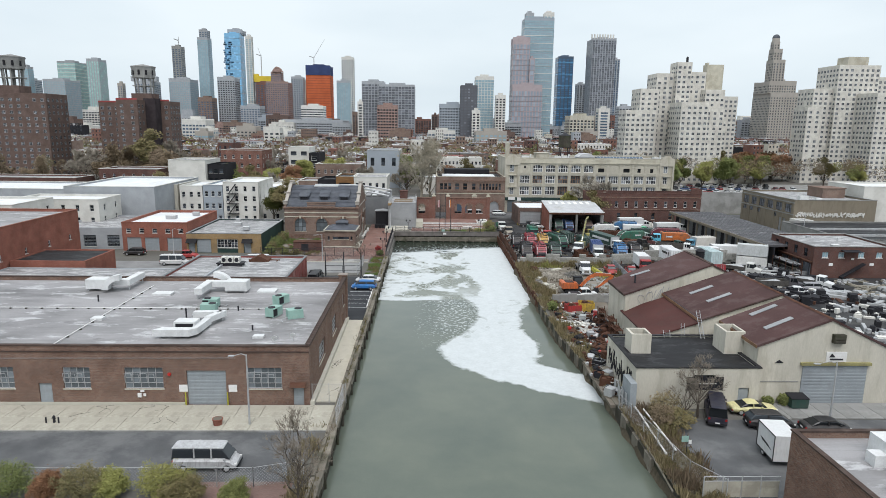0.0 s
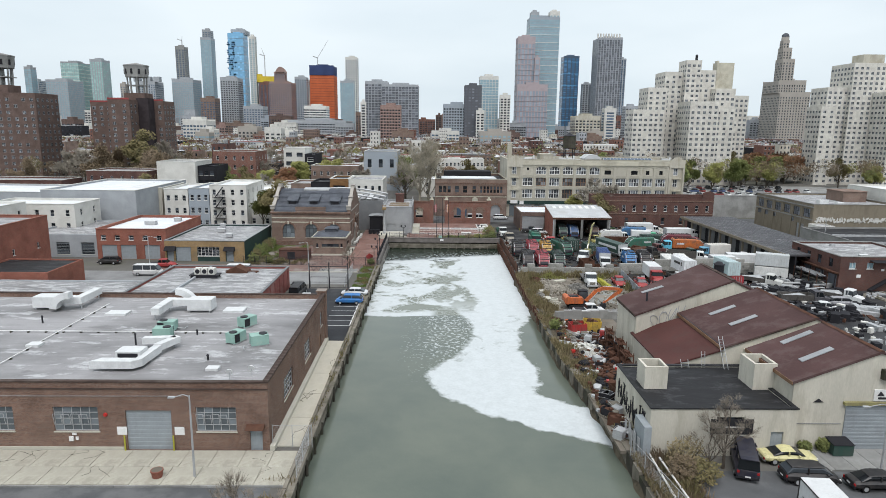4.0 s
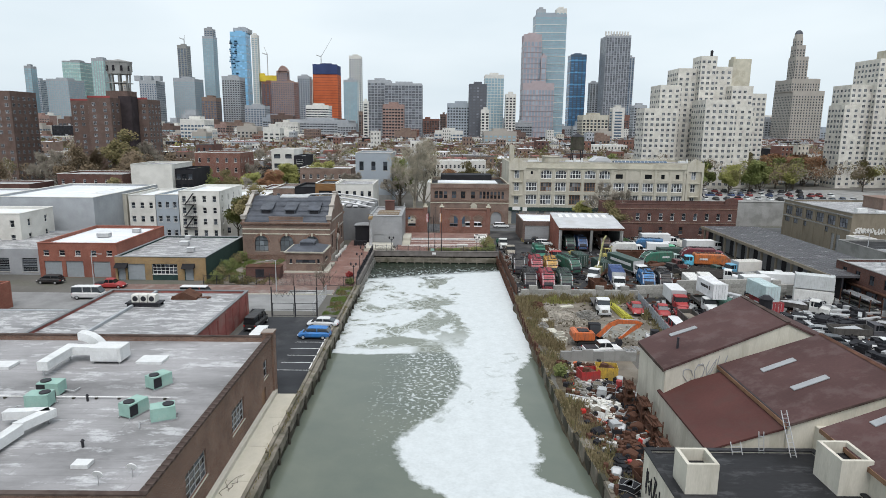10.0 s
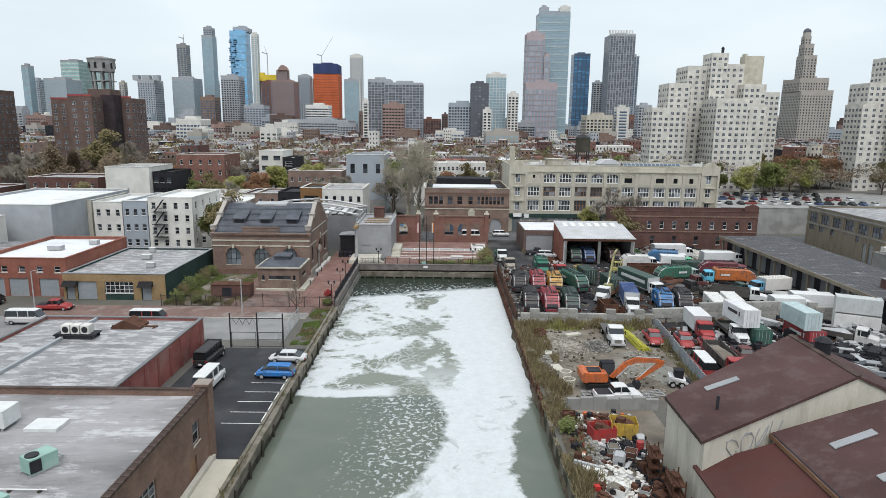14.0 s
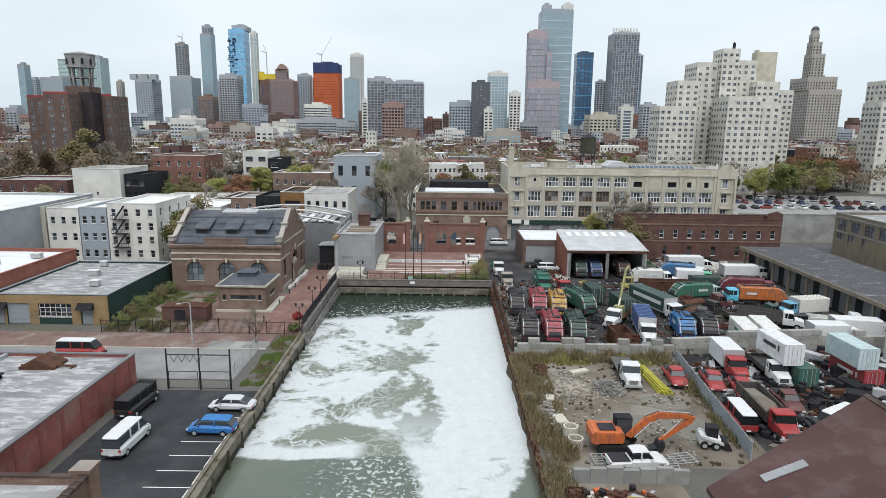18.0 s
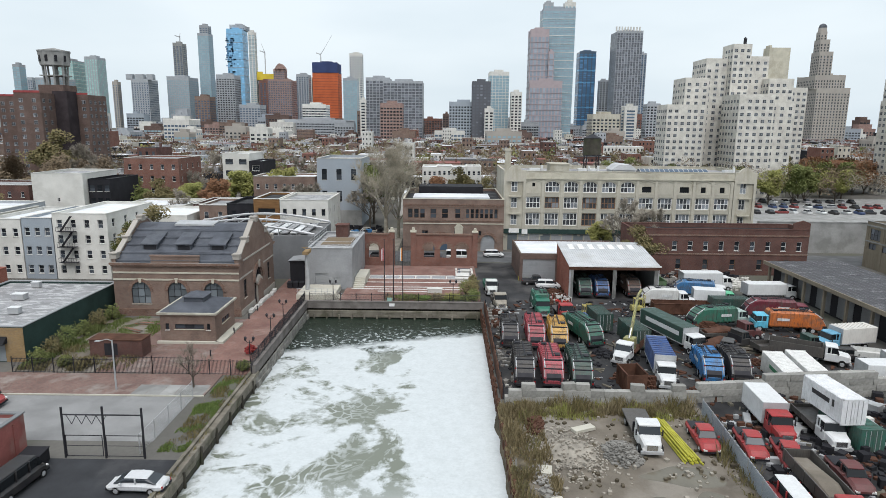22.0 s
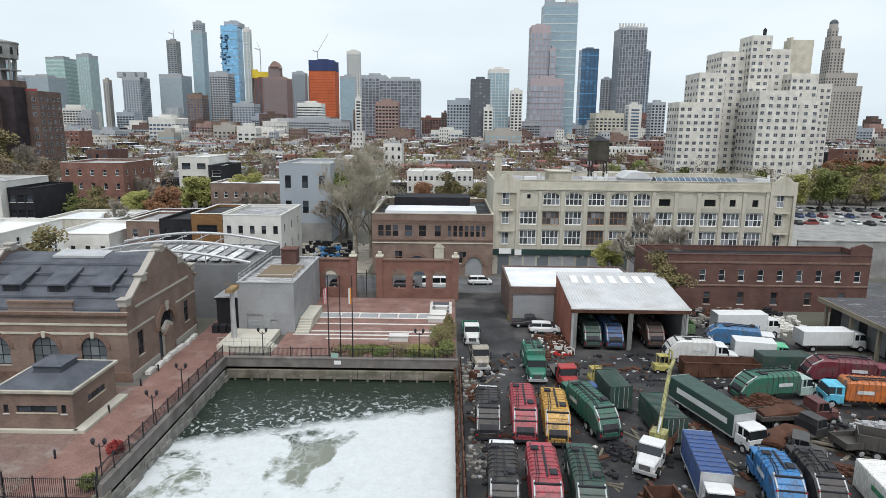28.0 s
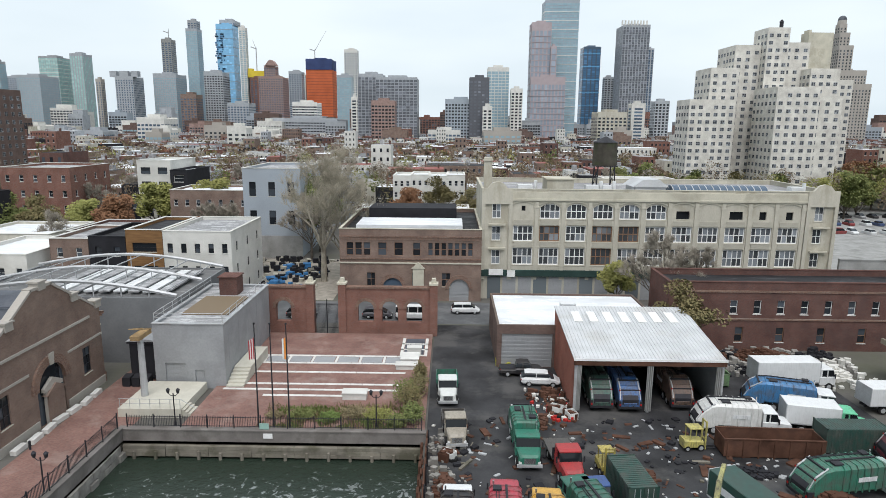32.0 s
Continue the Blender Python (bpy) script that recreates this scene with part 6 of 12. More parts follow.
part("door_hood", Mb().box(6.1, 14.0, -18.75, -18.38, 4.6, 4.9), "pipe_dull", shed)
part("sign_board", Mb().box(8.9, 11.2, -18.5, -18.4, 4.95, 6.1), "white", shed, "white sign board with a dark mark")
part("sign_mark", Mb().prism([(9.2, 5.5), (9.9, 5.5), (9.5, 5.95)], "y", -18.53, -18.5).box(9.3, 10.8, -18.53, -18.5, 5.15, 5.35), "metal_dark", shed)
part("fan_box", Mb().box(9.3, 10.6, -18.9, -18.4, 7.2, 8.2).box(9.4, 10.5, -18.96, -18.9, 7.35, 7.5).box(9.4, 10.5, -18.96, -18.9, 7.65, 7.8), "timber_dark", shed)
part("wall_band", Mb().box(1.2, 6.1, -18.46, -18.4, 2.6, 2.68), "concrete_grey", shed)
part("eave_vent", Mb().prism([(3.2, 4.8), (4.2, 4.8), (3.7, 5.15)], "y", -18.47, -18.4), "metal_dark", shed)

blk = Building("tar_roof_building", "low cream building with a black tar roof and spray-painted flank", 17.3, 31.0, 50.2, 61.2, 4.7, "stucco", "roof_dark", "building", 0.12, "roof_dark")
blk.door("S", 11.4, 1.2, 2.4, "shutter")
blk.window("S", 6.2, 3.0, 2.6, 0.9, 3, 1, "metal_dark")
blk.build()
part("corrugated_fence", Mb().box(-7.6, -6.9, -6.2, -3.5, 0, 3.2), "shutter", blk.root, "blue-grey corrugated sheet on the corner")
sc = Mb()
for i in range(16):
    y0, q = -5.2 + i * 0.62, []
    for j in range(6):
        q.append((-6.88, y0 + rs.uniform(0, 0.7), 0.9 + rs.uniform(0, 2.9)))
    sc.tube(q, 0.06, 4)
part("scrawl", sc, "dark_clad", blk.root, "black and white sprayed scrawl")
part("boarded_opening", Mb().box(-1.2, 2.8, -5.56, -5.5, 2.2, 3.7), "dark_clad", blk.root, "dark boarded opening")
for i in range(5):
    part("leaning_sheet", Mb().prism([(-5.6 + i * 0.9, 0), (-5.0 + i * 0.9, 0), (-4.7 + i * 0.9, 1.6 + 0.3 * (i % 2)), (-5.4 + i * 0.9, 1.7)], "x", -7.7 - 0.1 * (i % 3), -7.66 - 0.1 * (i % 3)), "metal_grey", blk.root)
for cx, cy, w, d, h in ((19.35, 56.2, 2.3, 2.4, 6.9), (30.2, 56.4, 2.3, 3.0, 7.3)):
    c, x, y = Mb(), cx - 24.15, cy - 55.7
    for q in ((x - w / 2, x + w / 2, y - d / 2, y - d / 2 + 0.25), (x - w / 2, x + w / 2, y + d / 2 - 0.25, y + d / 2), (x - w / 2, x - w / 2 + 0.25, y - d / 2 + 0.25, y + d / 2 - 0.25), (x + w / 2 - 0.25, x + w / 2, y - d / 2 + 0.25, y + d / 2 - 0.25)):
        c.box(*q, 4.4, h)
    part("shaft", c, "stucco", blk.root, "square open concrete shaft")
    part("shaft_inside", Mb().box(x - w / 2 + 0.25, x + w / 2 - 0.25, y - d / 2 + 0.25, y + d / 2 - 0.25, 4.4, h - 0.9), "roof_dark", blk.root)

east_b = Building("brick_building", "dark brick building with white roof and rooftop ducts", 23.3, 60, 6, 31.4, 7.0, "brick_brown", "roof_grey", "building", 0.5, "coping_brown")
east_b.build()
part("roof_unit", Mb().box(-14, -8, 7.0, 10.2, 6.5, 8.2).box(-15, -14, 8, 9, 6.5, 7.4), "duct", east_b.root, "white rooftop duct casing")
part("roof_rail", Mb().tube([(-16, 5, 7.4), (-8, 5, 7.4), (-8, 2, 7.4), (-16, 2, 7.4), (-16, 5, 7.4)], 0.06).tube([(-16, 5, 6.5), (-16, 5, 7.4)], 0.06).tube([(-8, 5, 6.5), (-8, 5, 7.4)], 0.06), "metal_dark", east_b.root)


# ---- vehicles: nose towards -y ----
PAINT = {}


def paint(c, dirt=0.25):
    if min(c) > 0.45:
        dirt *= 0.32
    if (c, dirt) not in PAINT:
        PAINT[c, dirt] = paint_mat("vehicle_paint", c, 0.35, dirt)
    return PAINT[c, dirt]


WHITE, BLACK, RED, PINK, GREEN, DGREEN, BLUE, YELLOW, ORANGE, MAROON = (0.60, 0.61, 0.61), (0.012, 0.012, 0.014), (0.34, 0.028, 0.03), (0.36, 0.05, 0.07), (0.02, 0.15, 0.10), (0.018, 0.058, 0.046), (0.03, 0.075, 0.22), (0.52, 0.30, 0.06), (0.50, 0.14, 0.03), (0.14, 0.015, 0.03)


def loft(m, stations, cham=0.12):
    """Joins cross-sections (y, half width, bottom, top) with chamfered edges into a hull."""
    k = len(m.v)
    for y, w, zb, zt in stations:
        c = min(cham, (zt - zb) * 0.4)
        m.v += [(-w + c, y, zb), (w - c, y, zb), (w, y, zb + c), (w, y, zt - c), (w - c * 1.3, y, zt), (-w + c * 1.3, y, zt), (-w, y, zt - c), (-w, y, zb + c)]
    n = len(stations)
    for i in range(n - 1):
        for j in range(8):
            m.f.append((k + i * 8 + j, k + i * 8 + (j + 1) % 8, k + (i + 1) * 8 + (j + 1) % 8, k + (i + 1) * 8 + j))
    m.f.append(tuple(k + j for j in range(7, -1, -1)))
    m.f.append(tuple(k + (n - 1) * 8 + j for j in range(8)))
    return m


def wheel(parent, x, y, r, w=0.26):
    key = ("wheel", r, w)
    if key not in CACHE:
        t = Mb().cyl((-w / 2, 0, 0), (w / 2, 0, 0), r, r, 16)
        h = Mb().cyl((-w / 2 - 0.012, 0, 0), (w / 2 + 0.012, 0, 0), r * 0.58, r * 0.58, 12).cyl((-w / 2 - 0.05, 0, 0), (w / 2 + 0.05, 0, 0), r * 0.2, r * 0.2, 8)
        CACHE[key] = t.data("tyre", "rubber"), h.data("rim", "metal_grey")
    ob = part("tyre", CACHE[key][0], None, parent)
    ob.location = (x, y, r)
    part("rim", CACHE[key][1], None, ob)


def car(name, label, x, y, turn, c, kind="sedan", group="parked cars", top=None):
    """A parked car. kind: sedan, suv, van, pickup, coupe."""
    L, W, H, hood, belt, roof0, roof1 = {"sedan": (4.7, 0.9, 1.45, 0.95, 0.98, -0.75, 0.95), "suv": (4.6, 0.93, 1.68, 1.08, 1.1, -0.75, 1.75), "van": (5.6, 1.0, 2.25, 1.15, 1.25, -1.55, 2.7), "pickup": (5.4, 0.96, 1.8, 1.1, 1.12, -0.75, 0.55), "coupe": (4.9, 0.93, 1.32, 0.9, 0.92, -0.35, 0.75)}[kind]
    root = thing(name, x, y, 0.02, label, "pickup truck" if kind == "pickup" else "van" if kind == "van" else "car", group, turn)
    h = L / 2
    r = 0.34 if kind in ("sedan", "coupe", "suv") else 0.37
    nose = 0.72 if kind != "van" else 0.85
    st = [(-h, W - 0.18, 0.42, nose - 0.05), (-h + 0.15, W - 0.06, 0.3, nose), (-h + 0.5, W, 0.26, hood - 0.08), (roof0 - 0.75, W, 0.26, hood), (roof0 - 0.2, W, 0.26, belt), (h - 0.5, W, 0.28, belt), (h - 0.1, W - 0.05, 0.34, belt - 0.04), (h, W - 0.14, 0.45, belt - 0.14)]
    if kind == "pickup":
        st[5:] = [(0.75, W, 0.26, belt), (0.76, W, 0.3, belt - 0.1), (h - 0.1, W, 0.34, belt - 0.1), (h, W - 0.05, 0.45, belt - 0.16)]
    part("body", loft(Mb(), st, 0.2), paint(c), root)
    rake_f, rake_b = (0.9, 0.85) if kind in ("sedan", "coupe") else (0.8, 0.5) if kind == "suv" else (0.7, 0.12) if kind == "van" else (0.5, 0.2)
    part("greenhouse", loft(Mb(), [(roof0 - rake_f, W - 0.1, belt - 0.05, belt + 0.02), (roof0, W - 0.2, belt - 0.05, H - 0.06), (roof1, W - 0.2, belt - 0.05, H - 0.06), (roof1 + rake_b, W - 0.1, belt - 0.05, belt + 0.02)], 0.13), "glass_car", root, "dark tinted glass")
    part("roof", loft(Mb(), [(roof0 - 0.12, W - 0.3, H - 0.14, H - 0.06), (roof0 + 0.3, W - 0.24, H - 0.1, H), (roof1 - 0.3, W - 0.24, H - 0.1, H), (roof1 + 0.12, W - 0.3, H - 0.14, H - 0.06)], 0.05), paint(top or c), root)
    for sx in (-1, 1):
        for k in ((roof0 + roof1) / 2,) if kind != "van" else (roof0 + 0.9, roof0 + 2.4):
            part("pillar", Mb().prism([(k - 0.06, belt - 0.02), (k + 0.06, belt - 0.02), (k + 0.05, H - 0.06), (k - 0.05, H - 0.06)], "x", min(sx * (W - 0.20), sx * (W - 0.105)), max(sx * (W - 0.20), sx * (W - 0.105))), paint(c), root)
        part("headlight", Mb().box(sx * (W - 0.33) - 0.17, sx * (W - 0.33) + 0.17, -h - 0.01, -h + 0.25, nose - 0.2, nose - 0.05), "lamp_clear", root)
        part("tail_light", Mb().box(sx * (W - 0.2) - 0.1, sx * (W - 0.2) + 0.1, h - 0.12, h + 0.012, belt - 0.4, belt - 0.2), "lamp_red", root)
        part("mirror", loft(Mb(), [(roof0 - 0.35, 0.11, belt, belt + 0.16), (roof0 - 0.2, 0.12, belt, belt + 0.16)], 0.03), paint(c), root).location = (sx * (W + 0.1), 0, 0)
        for wy in (-h + 0.85, h - 0.95):
            wheel(root, sx * (W - 0.13), wy, r)
    part("bumper", Mb().box(-W + 0.12, W - 0.12, -h - 0.05, -h + 0.2, 0.32, 0.5), "dark_clad" if kind != "coupe" else "chrome", root)
    part("bumper", Mb().box(-W + 0.1, W - 0.1, h - 0.15, h + 0.05, 0.36, 0.54), "dark_clad" if kind != "coupe" else "chrome", root)
    part("number_plate", Mb().box(-0.22, 0.22, h + 0.05, h + 0.06, 0.5, 0.64), "white", root)
    if kind == "pickup":
        part("bed_floor", Mb().box(-W + 0.12, W - 0.12, 0.85, h - 0.12, belt - 0.095, belt - 0.085), "metal_dark", root)
    return root


def truck_cab(root, c, y0, w=1.15, hood=False, flat=False):
    """A lorry's cab whose front is at y0."""
    if hood:
        part("hood", loft(Mb(), [(y0, w - 0.32, 0.65, 1.3), (y0 + 0.2, w - 0.22, 0.6, 1.5), (y0 + 1.3, w - 0.1, 0.6, 1.68)], 0.12), paint(c), root)
        part("grille", Mb().box(-0.5, 0.5, y0 - 0.03, y0 + 0.1, 0.75, 1.25), "chrome", root)
        y1, y2 = y0 + 1.25, y0 + 2.9
    else:
        y1, y2 = y0, y0 + 1.9
        part("grille", Mb().box(-0.6, 0.6, y0 - 0.03, y0 + 0.1, 0.85, 1.25), "metal_dark", root)
    H = 2.55 if not flat else 2.3
    part("cab", loft(Mb(), [(y1, w - 0.03, 0.6, 1.65), (y1 + 0.12, w, 0.6, 1.68), (y2, w, 0.6, 1.68)], 0.08), paint(c), root)
    part("cab_glass", loft(Mb(), [(y1 + 0.05, w - 0.06, 1.6, 1.7), (y1 + 0.32, w - 0.1, 1.6, H - 0.1), (y2 - 0.25, w - 0.08, 1.6, H - 0.1), (y2 - 0.1, w - 0.06, 1.6, 1.8)], 0.05), "glass_car", root, "dark cab windows")
    part("cab_roof", loft(Mb(), [(y1 + 0.25, w - 0.08, H - 0.14, H - 0.03), (y1 + 0.6, w - 0.03, H - 0.12, H + 0.06), (y2, w - 0.03, H - 0.12, H + 0.06)], 0.06), paint(c), root)
    part("cab_back", Mb().box(-w + 0.04, w - 0.04, y2 - 0.28, y2, 1.6, H), paint(c), root)
    for sx in (-1, 1):
        part("headlight", Mb().box(sx * (w - 0.3) - 0.13, sx * (w - 0.3) + 0.13, y0 - 0.02, y0 + 0.1, 0.72, 0.92), "lamp_clear", root)
        part("pillar", Mb().box(sx * (w - 0.06) - 0.05, sx * (w - 0.06) + 0.05, y1 + 0.95, y1 + 1.05, 1.6, H - 0.1), paint(c), root)
        part("mirror", Mb().box(sx * (w + 0.16) - 0.06, sx * (w + 0.16) + 0.06, y1 + 0.15, y1 + 0.25, 1.55, 2.1).cyl((sx * w, y1 + 0.2, 1.9), (sx * (w + 0.14), y1 + 0.2, 1.9), 0.02, 0.02, 4), "metal_dark", root)
    part("bumper", Mb().box(-w + 0.02, w - 0.02, y0 - 0.12, y0 + 0.1, 0.42, 0.68), "metal_grey", root)
    return y2


def chassis(root, y0, y1, axles, r=0.5):
    part("chassis", Mb().box(-0.42, -0.28, y0 + 0.3, y1, 0.6, 0.85).box(0.28, 0.42, y0 + 0.3, y1, 0.6, 0.85).box(-0.28, 0.28, y1 - 0.3, y1 - 0.1, 0.6, 0.85).box(-0.28, 0.28, y0 + 0.6, y0 + 0.9, 0.5, 0.9), "metal_dark", root)
    for a in axles:
        for sx in (-1, 1):
            wheel(root, sx * 1.0, a, r, 0.3)


def refuse_truck(label, x, y, turn, c, cab=None, hood=False, L=8.6, slats=True, side=0):
    """A rear-loading refuse lorry with ribbed body and hopper."""
    root = thing("garbage_truck", x, y, 0.02, label, "garbage truck", "garbage trucks", turn)
    h = L / 2
    y2 = truck_cab(root, cab or c, -h, hood=hood)
    chassis(root, -h, h, (-h + (0.75 if not hood else 0.9), h - 3.0, h - 1.75))
    y3 = h - 2.1
    part("body", loft(Mb(), [(y2 + 0.15, 1.14, 0.95, 3.1), (y2 + 0.3, 1.2, 0.9, 3.25), (y3, 1.2, 0.9, 3.25)], 0.22), paint(c, 0.45), root)
    part("hopper", loft(Mb(), [(y3 + 0.02, 1.22, 0.8, 3.2), (y3 + 0.7, 1.22, 0.6, 3.1), (h - 0.5, 1.2, 0.55, 2.3), (h, 1.15, 0.7, 1.5)], 0.18), paint(c, 0.55), root)
    # a proud dark panel stands in for the shade inside the open hopper
    part("hopper_mouth", Mb().prism([(h - 0.5, 2.26), (h + 0.03, 1.5), (h + 0.03, 0.98), (h - 0.5, 0.98)], "x", -0.86, 0.86), "metal_dark", root, "dark panel in place of the shaded hopper mouth")
    part("packer_blade", Mb().prism([(h - 0.5, 1.0), (h + 0.05, 1.0), (h + 0.05, 1.12), (h - 0.3, 1.75), (h - 0.5, 1.75)], "x", -0.7, 0.7), paint(c, 0.7), root)
    n = int((y3 - y2 - 0.4) / 0.62)
    hoop = [(-1.26, 0.95), (-1.26, 3.04), (-1.04, 3.31), (1.04, 3.31), (1.26, 3.04), (1.26, 0.95), (1.18, 0.95), (1.18, 3.0), (1.0, 3.22), (-1.0, 3.22), (-1.18, 3.0), (-1.18, 0.95)]
    for i in range(n):
        yy = y2 + 0.45 + i * 0.62
        part("rib", Mb().prism(hoop, "y", yy, yy + 0.11), paint(c, 0.6), root)
    for sx in (-1, 1):
        if not slats or side == sx:
            continue
        part("side_mark", Mb().box(sx * 1.275 - 0.01, sx * 1.275 + 0.01, y2 + 1.2, y2 + 2.9, 1.9, 2.3), paint(WHITE, 0.8), root)
    gear = Mb().box(-0.16, 0.02, y2 + 0.5, y3 - 0.1, 3.31, 3.38).box(-0.9, -0.3, y3 - 1.1, y3 - 0.3, 3.3, 3.42).box(0.3, 0.95, y2 + 0.7, y2 + 1.3, 3.3, 3.45)
    gear.tube([(0.5, y2 + 1.2, 3.38), (0.55, y3 - 0.4, 3.38), (0.7, y3 + 0.6, 3.2)], 0.045, 4).tube([(0.68, y2 + 1.0, 3.36), (0.75, y3 - 0.6, 3.36), (0.9, y3 + 0.6, 3.2)], 0.035, 4)
    part("roof_gear", gear, "metal_dark", root, "pipes and hatch on the roof")
    part("tail_frame", Mb().box(-1.26, -1.0, h - 0.5, h + 0.08, 0.5, 1.35).box(1.0, 1.26, h - 0.5, h + 0.08, 0.5, 1.35).box(-1.02, 1.02, h - 0.05, h + 0.12, 0.5, 0.72).box(-1.1, 1.1, h - 0.66, h - 0.5, 2.25, 2.42).box(-1.05, 1.05, y3 + 0.62, y3 + 0.78, 3.06, 3.2), "metal_dark", root)
    part("tail_bar", Mb().cyl((-1.0, h - 0.95, 2.72), (1.0, h - 0.95, 2.72), 0.06, 0.06, 5), paint(c, 0.7), root)
    for sx in (-1, 1):
        part("hydraulic_ram", Mb().cyl((sx * 1.02, y3 + 0.4, 3.22), (sx * 1.02, h - 0.62, 2.5), 0.08, 0.08, 6).cyl((sx * 1.02, h - 0.62, 2.5), (sx * 1.06, h - 0.05, 1.5), 0.05, 0.05, 6), "metal_grey", root)
        part("tail_light", Mb().box(sx * 1.1 - 0.09, sx * 1.1 + 0.09, h + 0.08, h + 0.11, 0.85, 1.05).box(sx * 1.1 - 0.09, sx * 1.1 + 0.09, h - 0.52, h - 0.47, 2.3, 2.42), "lamp_red", root)
    part("exhaust", Mb().cyl((0.9, y2 + 0.05, 0.8), (0.9, y2 + 0.05, 3.4), 0.07, 0.07, 6), "chrome", root)
    return root


def box_truck(label, x, y, turn, c, box=WHITE, L=7.6, hood=True, H=3.4, marks=None, name="box_truck", ribs=False):
    root = thing(name, x, y, 0.02, label, "truck", "box trucks", turn)
    h = L / 2
    y2 = truck_cab(root, c, -h, w=1.08, hood=hood)
    chassis(root, -h, h, (-h + (0.9 if hood else 0.75), h - 1.6), 0.46)
    part("box", loft(Mb(), [(y2 + 0.1, 1.24, 1.0, H), (h, 1.24, 1.0, H)], 0.05), paint(box), root)
    part("box_trim", Mb().box(-1.26, 1.26, y2 + 0.08, y2 + 0.14, 1.0, H + 0.02).box(-1.26, 1.26, h - 0.05, h + 0.02, 1.0, H + 0.02).box(-1.27, -1.24, y2 + 0.14, h - 0.05, 0.98, 1.12).box(1.24, 1.27, y2 + 0.14, h - 0.05, 0.98, 1.12), "metal_grey", root)
    if ribs:
        for i in range(9):
            yy = y2 + 0.4 + i * (h - y2 - 0.7) / 9
            part("rib", Mb().box(-1.2, 1.2, yy, yy + 0.12, H, H + 0.07), paint(box, 0.5), root)
    if marks:
        part("side_mark", Mb().box(-1.255, -1.245, y2 + 1.0, h - 1.4, 2.0, 2.6).box(1.245, 1.255, y2 + 1.0, h - 1.4, 2.0, 2.6).box(-0.8, 0.8, h + 0.02, h + 0.03, 1.5, 2.0), paint(marks), root)
    return root


def flat_truck(label, x, y, turn, c, L=7.8, sides=0.0, load=None, hood=True, bed=(0.07, 0.065, 0.06)):
    """A lorry with an open bed; sides: the height of its walls."""
    root = thing("flatbed_truck" if not sides else "dump_truck", x, y, 0.02, label, "truck", "open trucks", turn)
    h = L / 2
    y2 = truck_cab(root, c, -h, w=1.06, hood=hood)
    chassis(root, -h, h, (-h + (0.9 if hood else 0.75), h - 1.7), 0.46)
    part("bed", Mb().box(-1.2, 1.2, y2 + 0.15, h, 0.95, 1.12), paint(bed, 0.5), root)
    if sides:
        part("bed_side", Mb().box(-1.2, -1.12, y2 + 0.15, h, 1.12, 1.12 + sides), paint(bed, 0.5), root)
        part("bed_side", Mb().box(1.12, 1.2, y2 + 0.15, h, 1.12, 1.12 + sides), paint(bed, 0.5), root)
        part("headboard", Mb().box(-1.12, 1.12, y2 + 0.15, y2 + 0.23, 1.12, 1.3 + sides), paint(bed, 0.5), root)
        part("tailboard", Mb().box(-1.12, 1.12, h - 0.08, h, 1.12, 1.12 + sides), paint(bed, 0.5), root)
        for i in range(5):
            yy = y2 + 0.6 + i * (h - y2 - 1.0) / 4
            part("stake", Mb().box(-1.26, -1.2, yy, yy + 0.1, 0.95, 1.12 + sides).box(1.2, 1.26, yy, yy + 0.1, 0.95, 1.12 + sides), paint(bed, 0.5), root)
    else:
        part("headboard", Mb().box(-1.2, 1.2, y2 + 0.15, y2 + 0.25, 1.12, 2.1), "metal_dark", root)
    if load:
        part("load", loft(Mb(), [(y2 + 0.4, 0.7, 1.1, 1.4), (0.5, 1.0, 1.1, 1.9), (h - 0.6, 0.8, 1.1, 1.5)], 0.2), load, root)
    return root


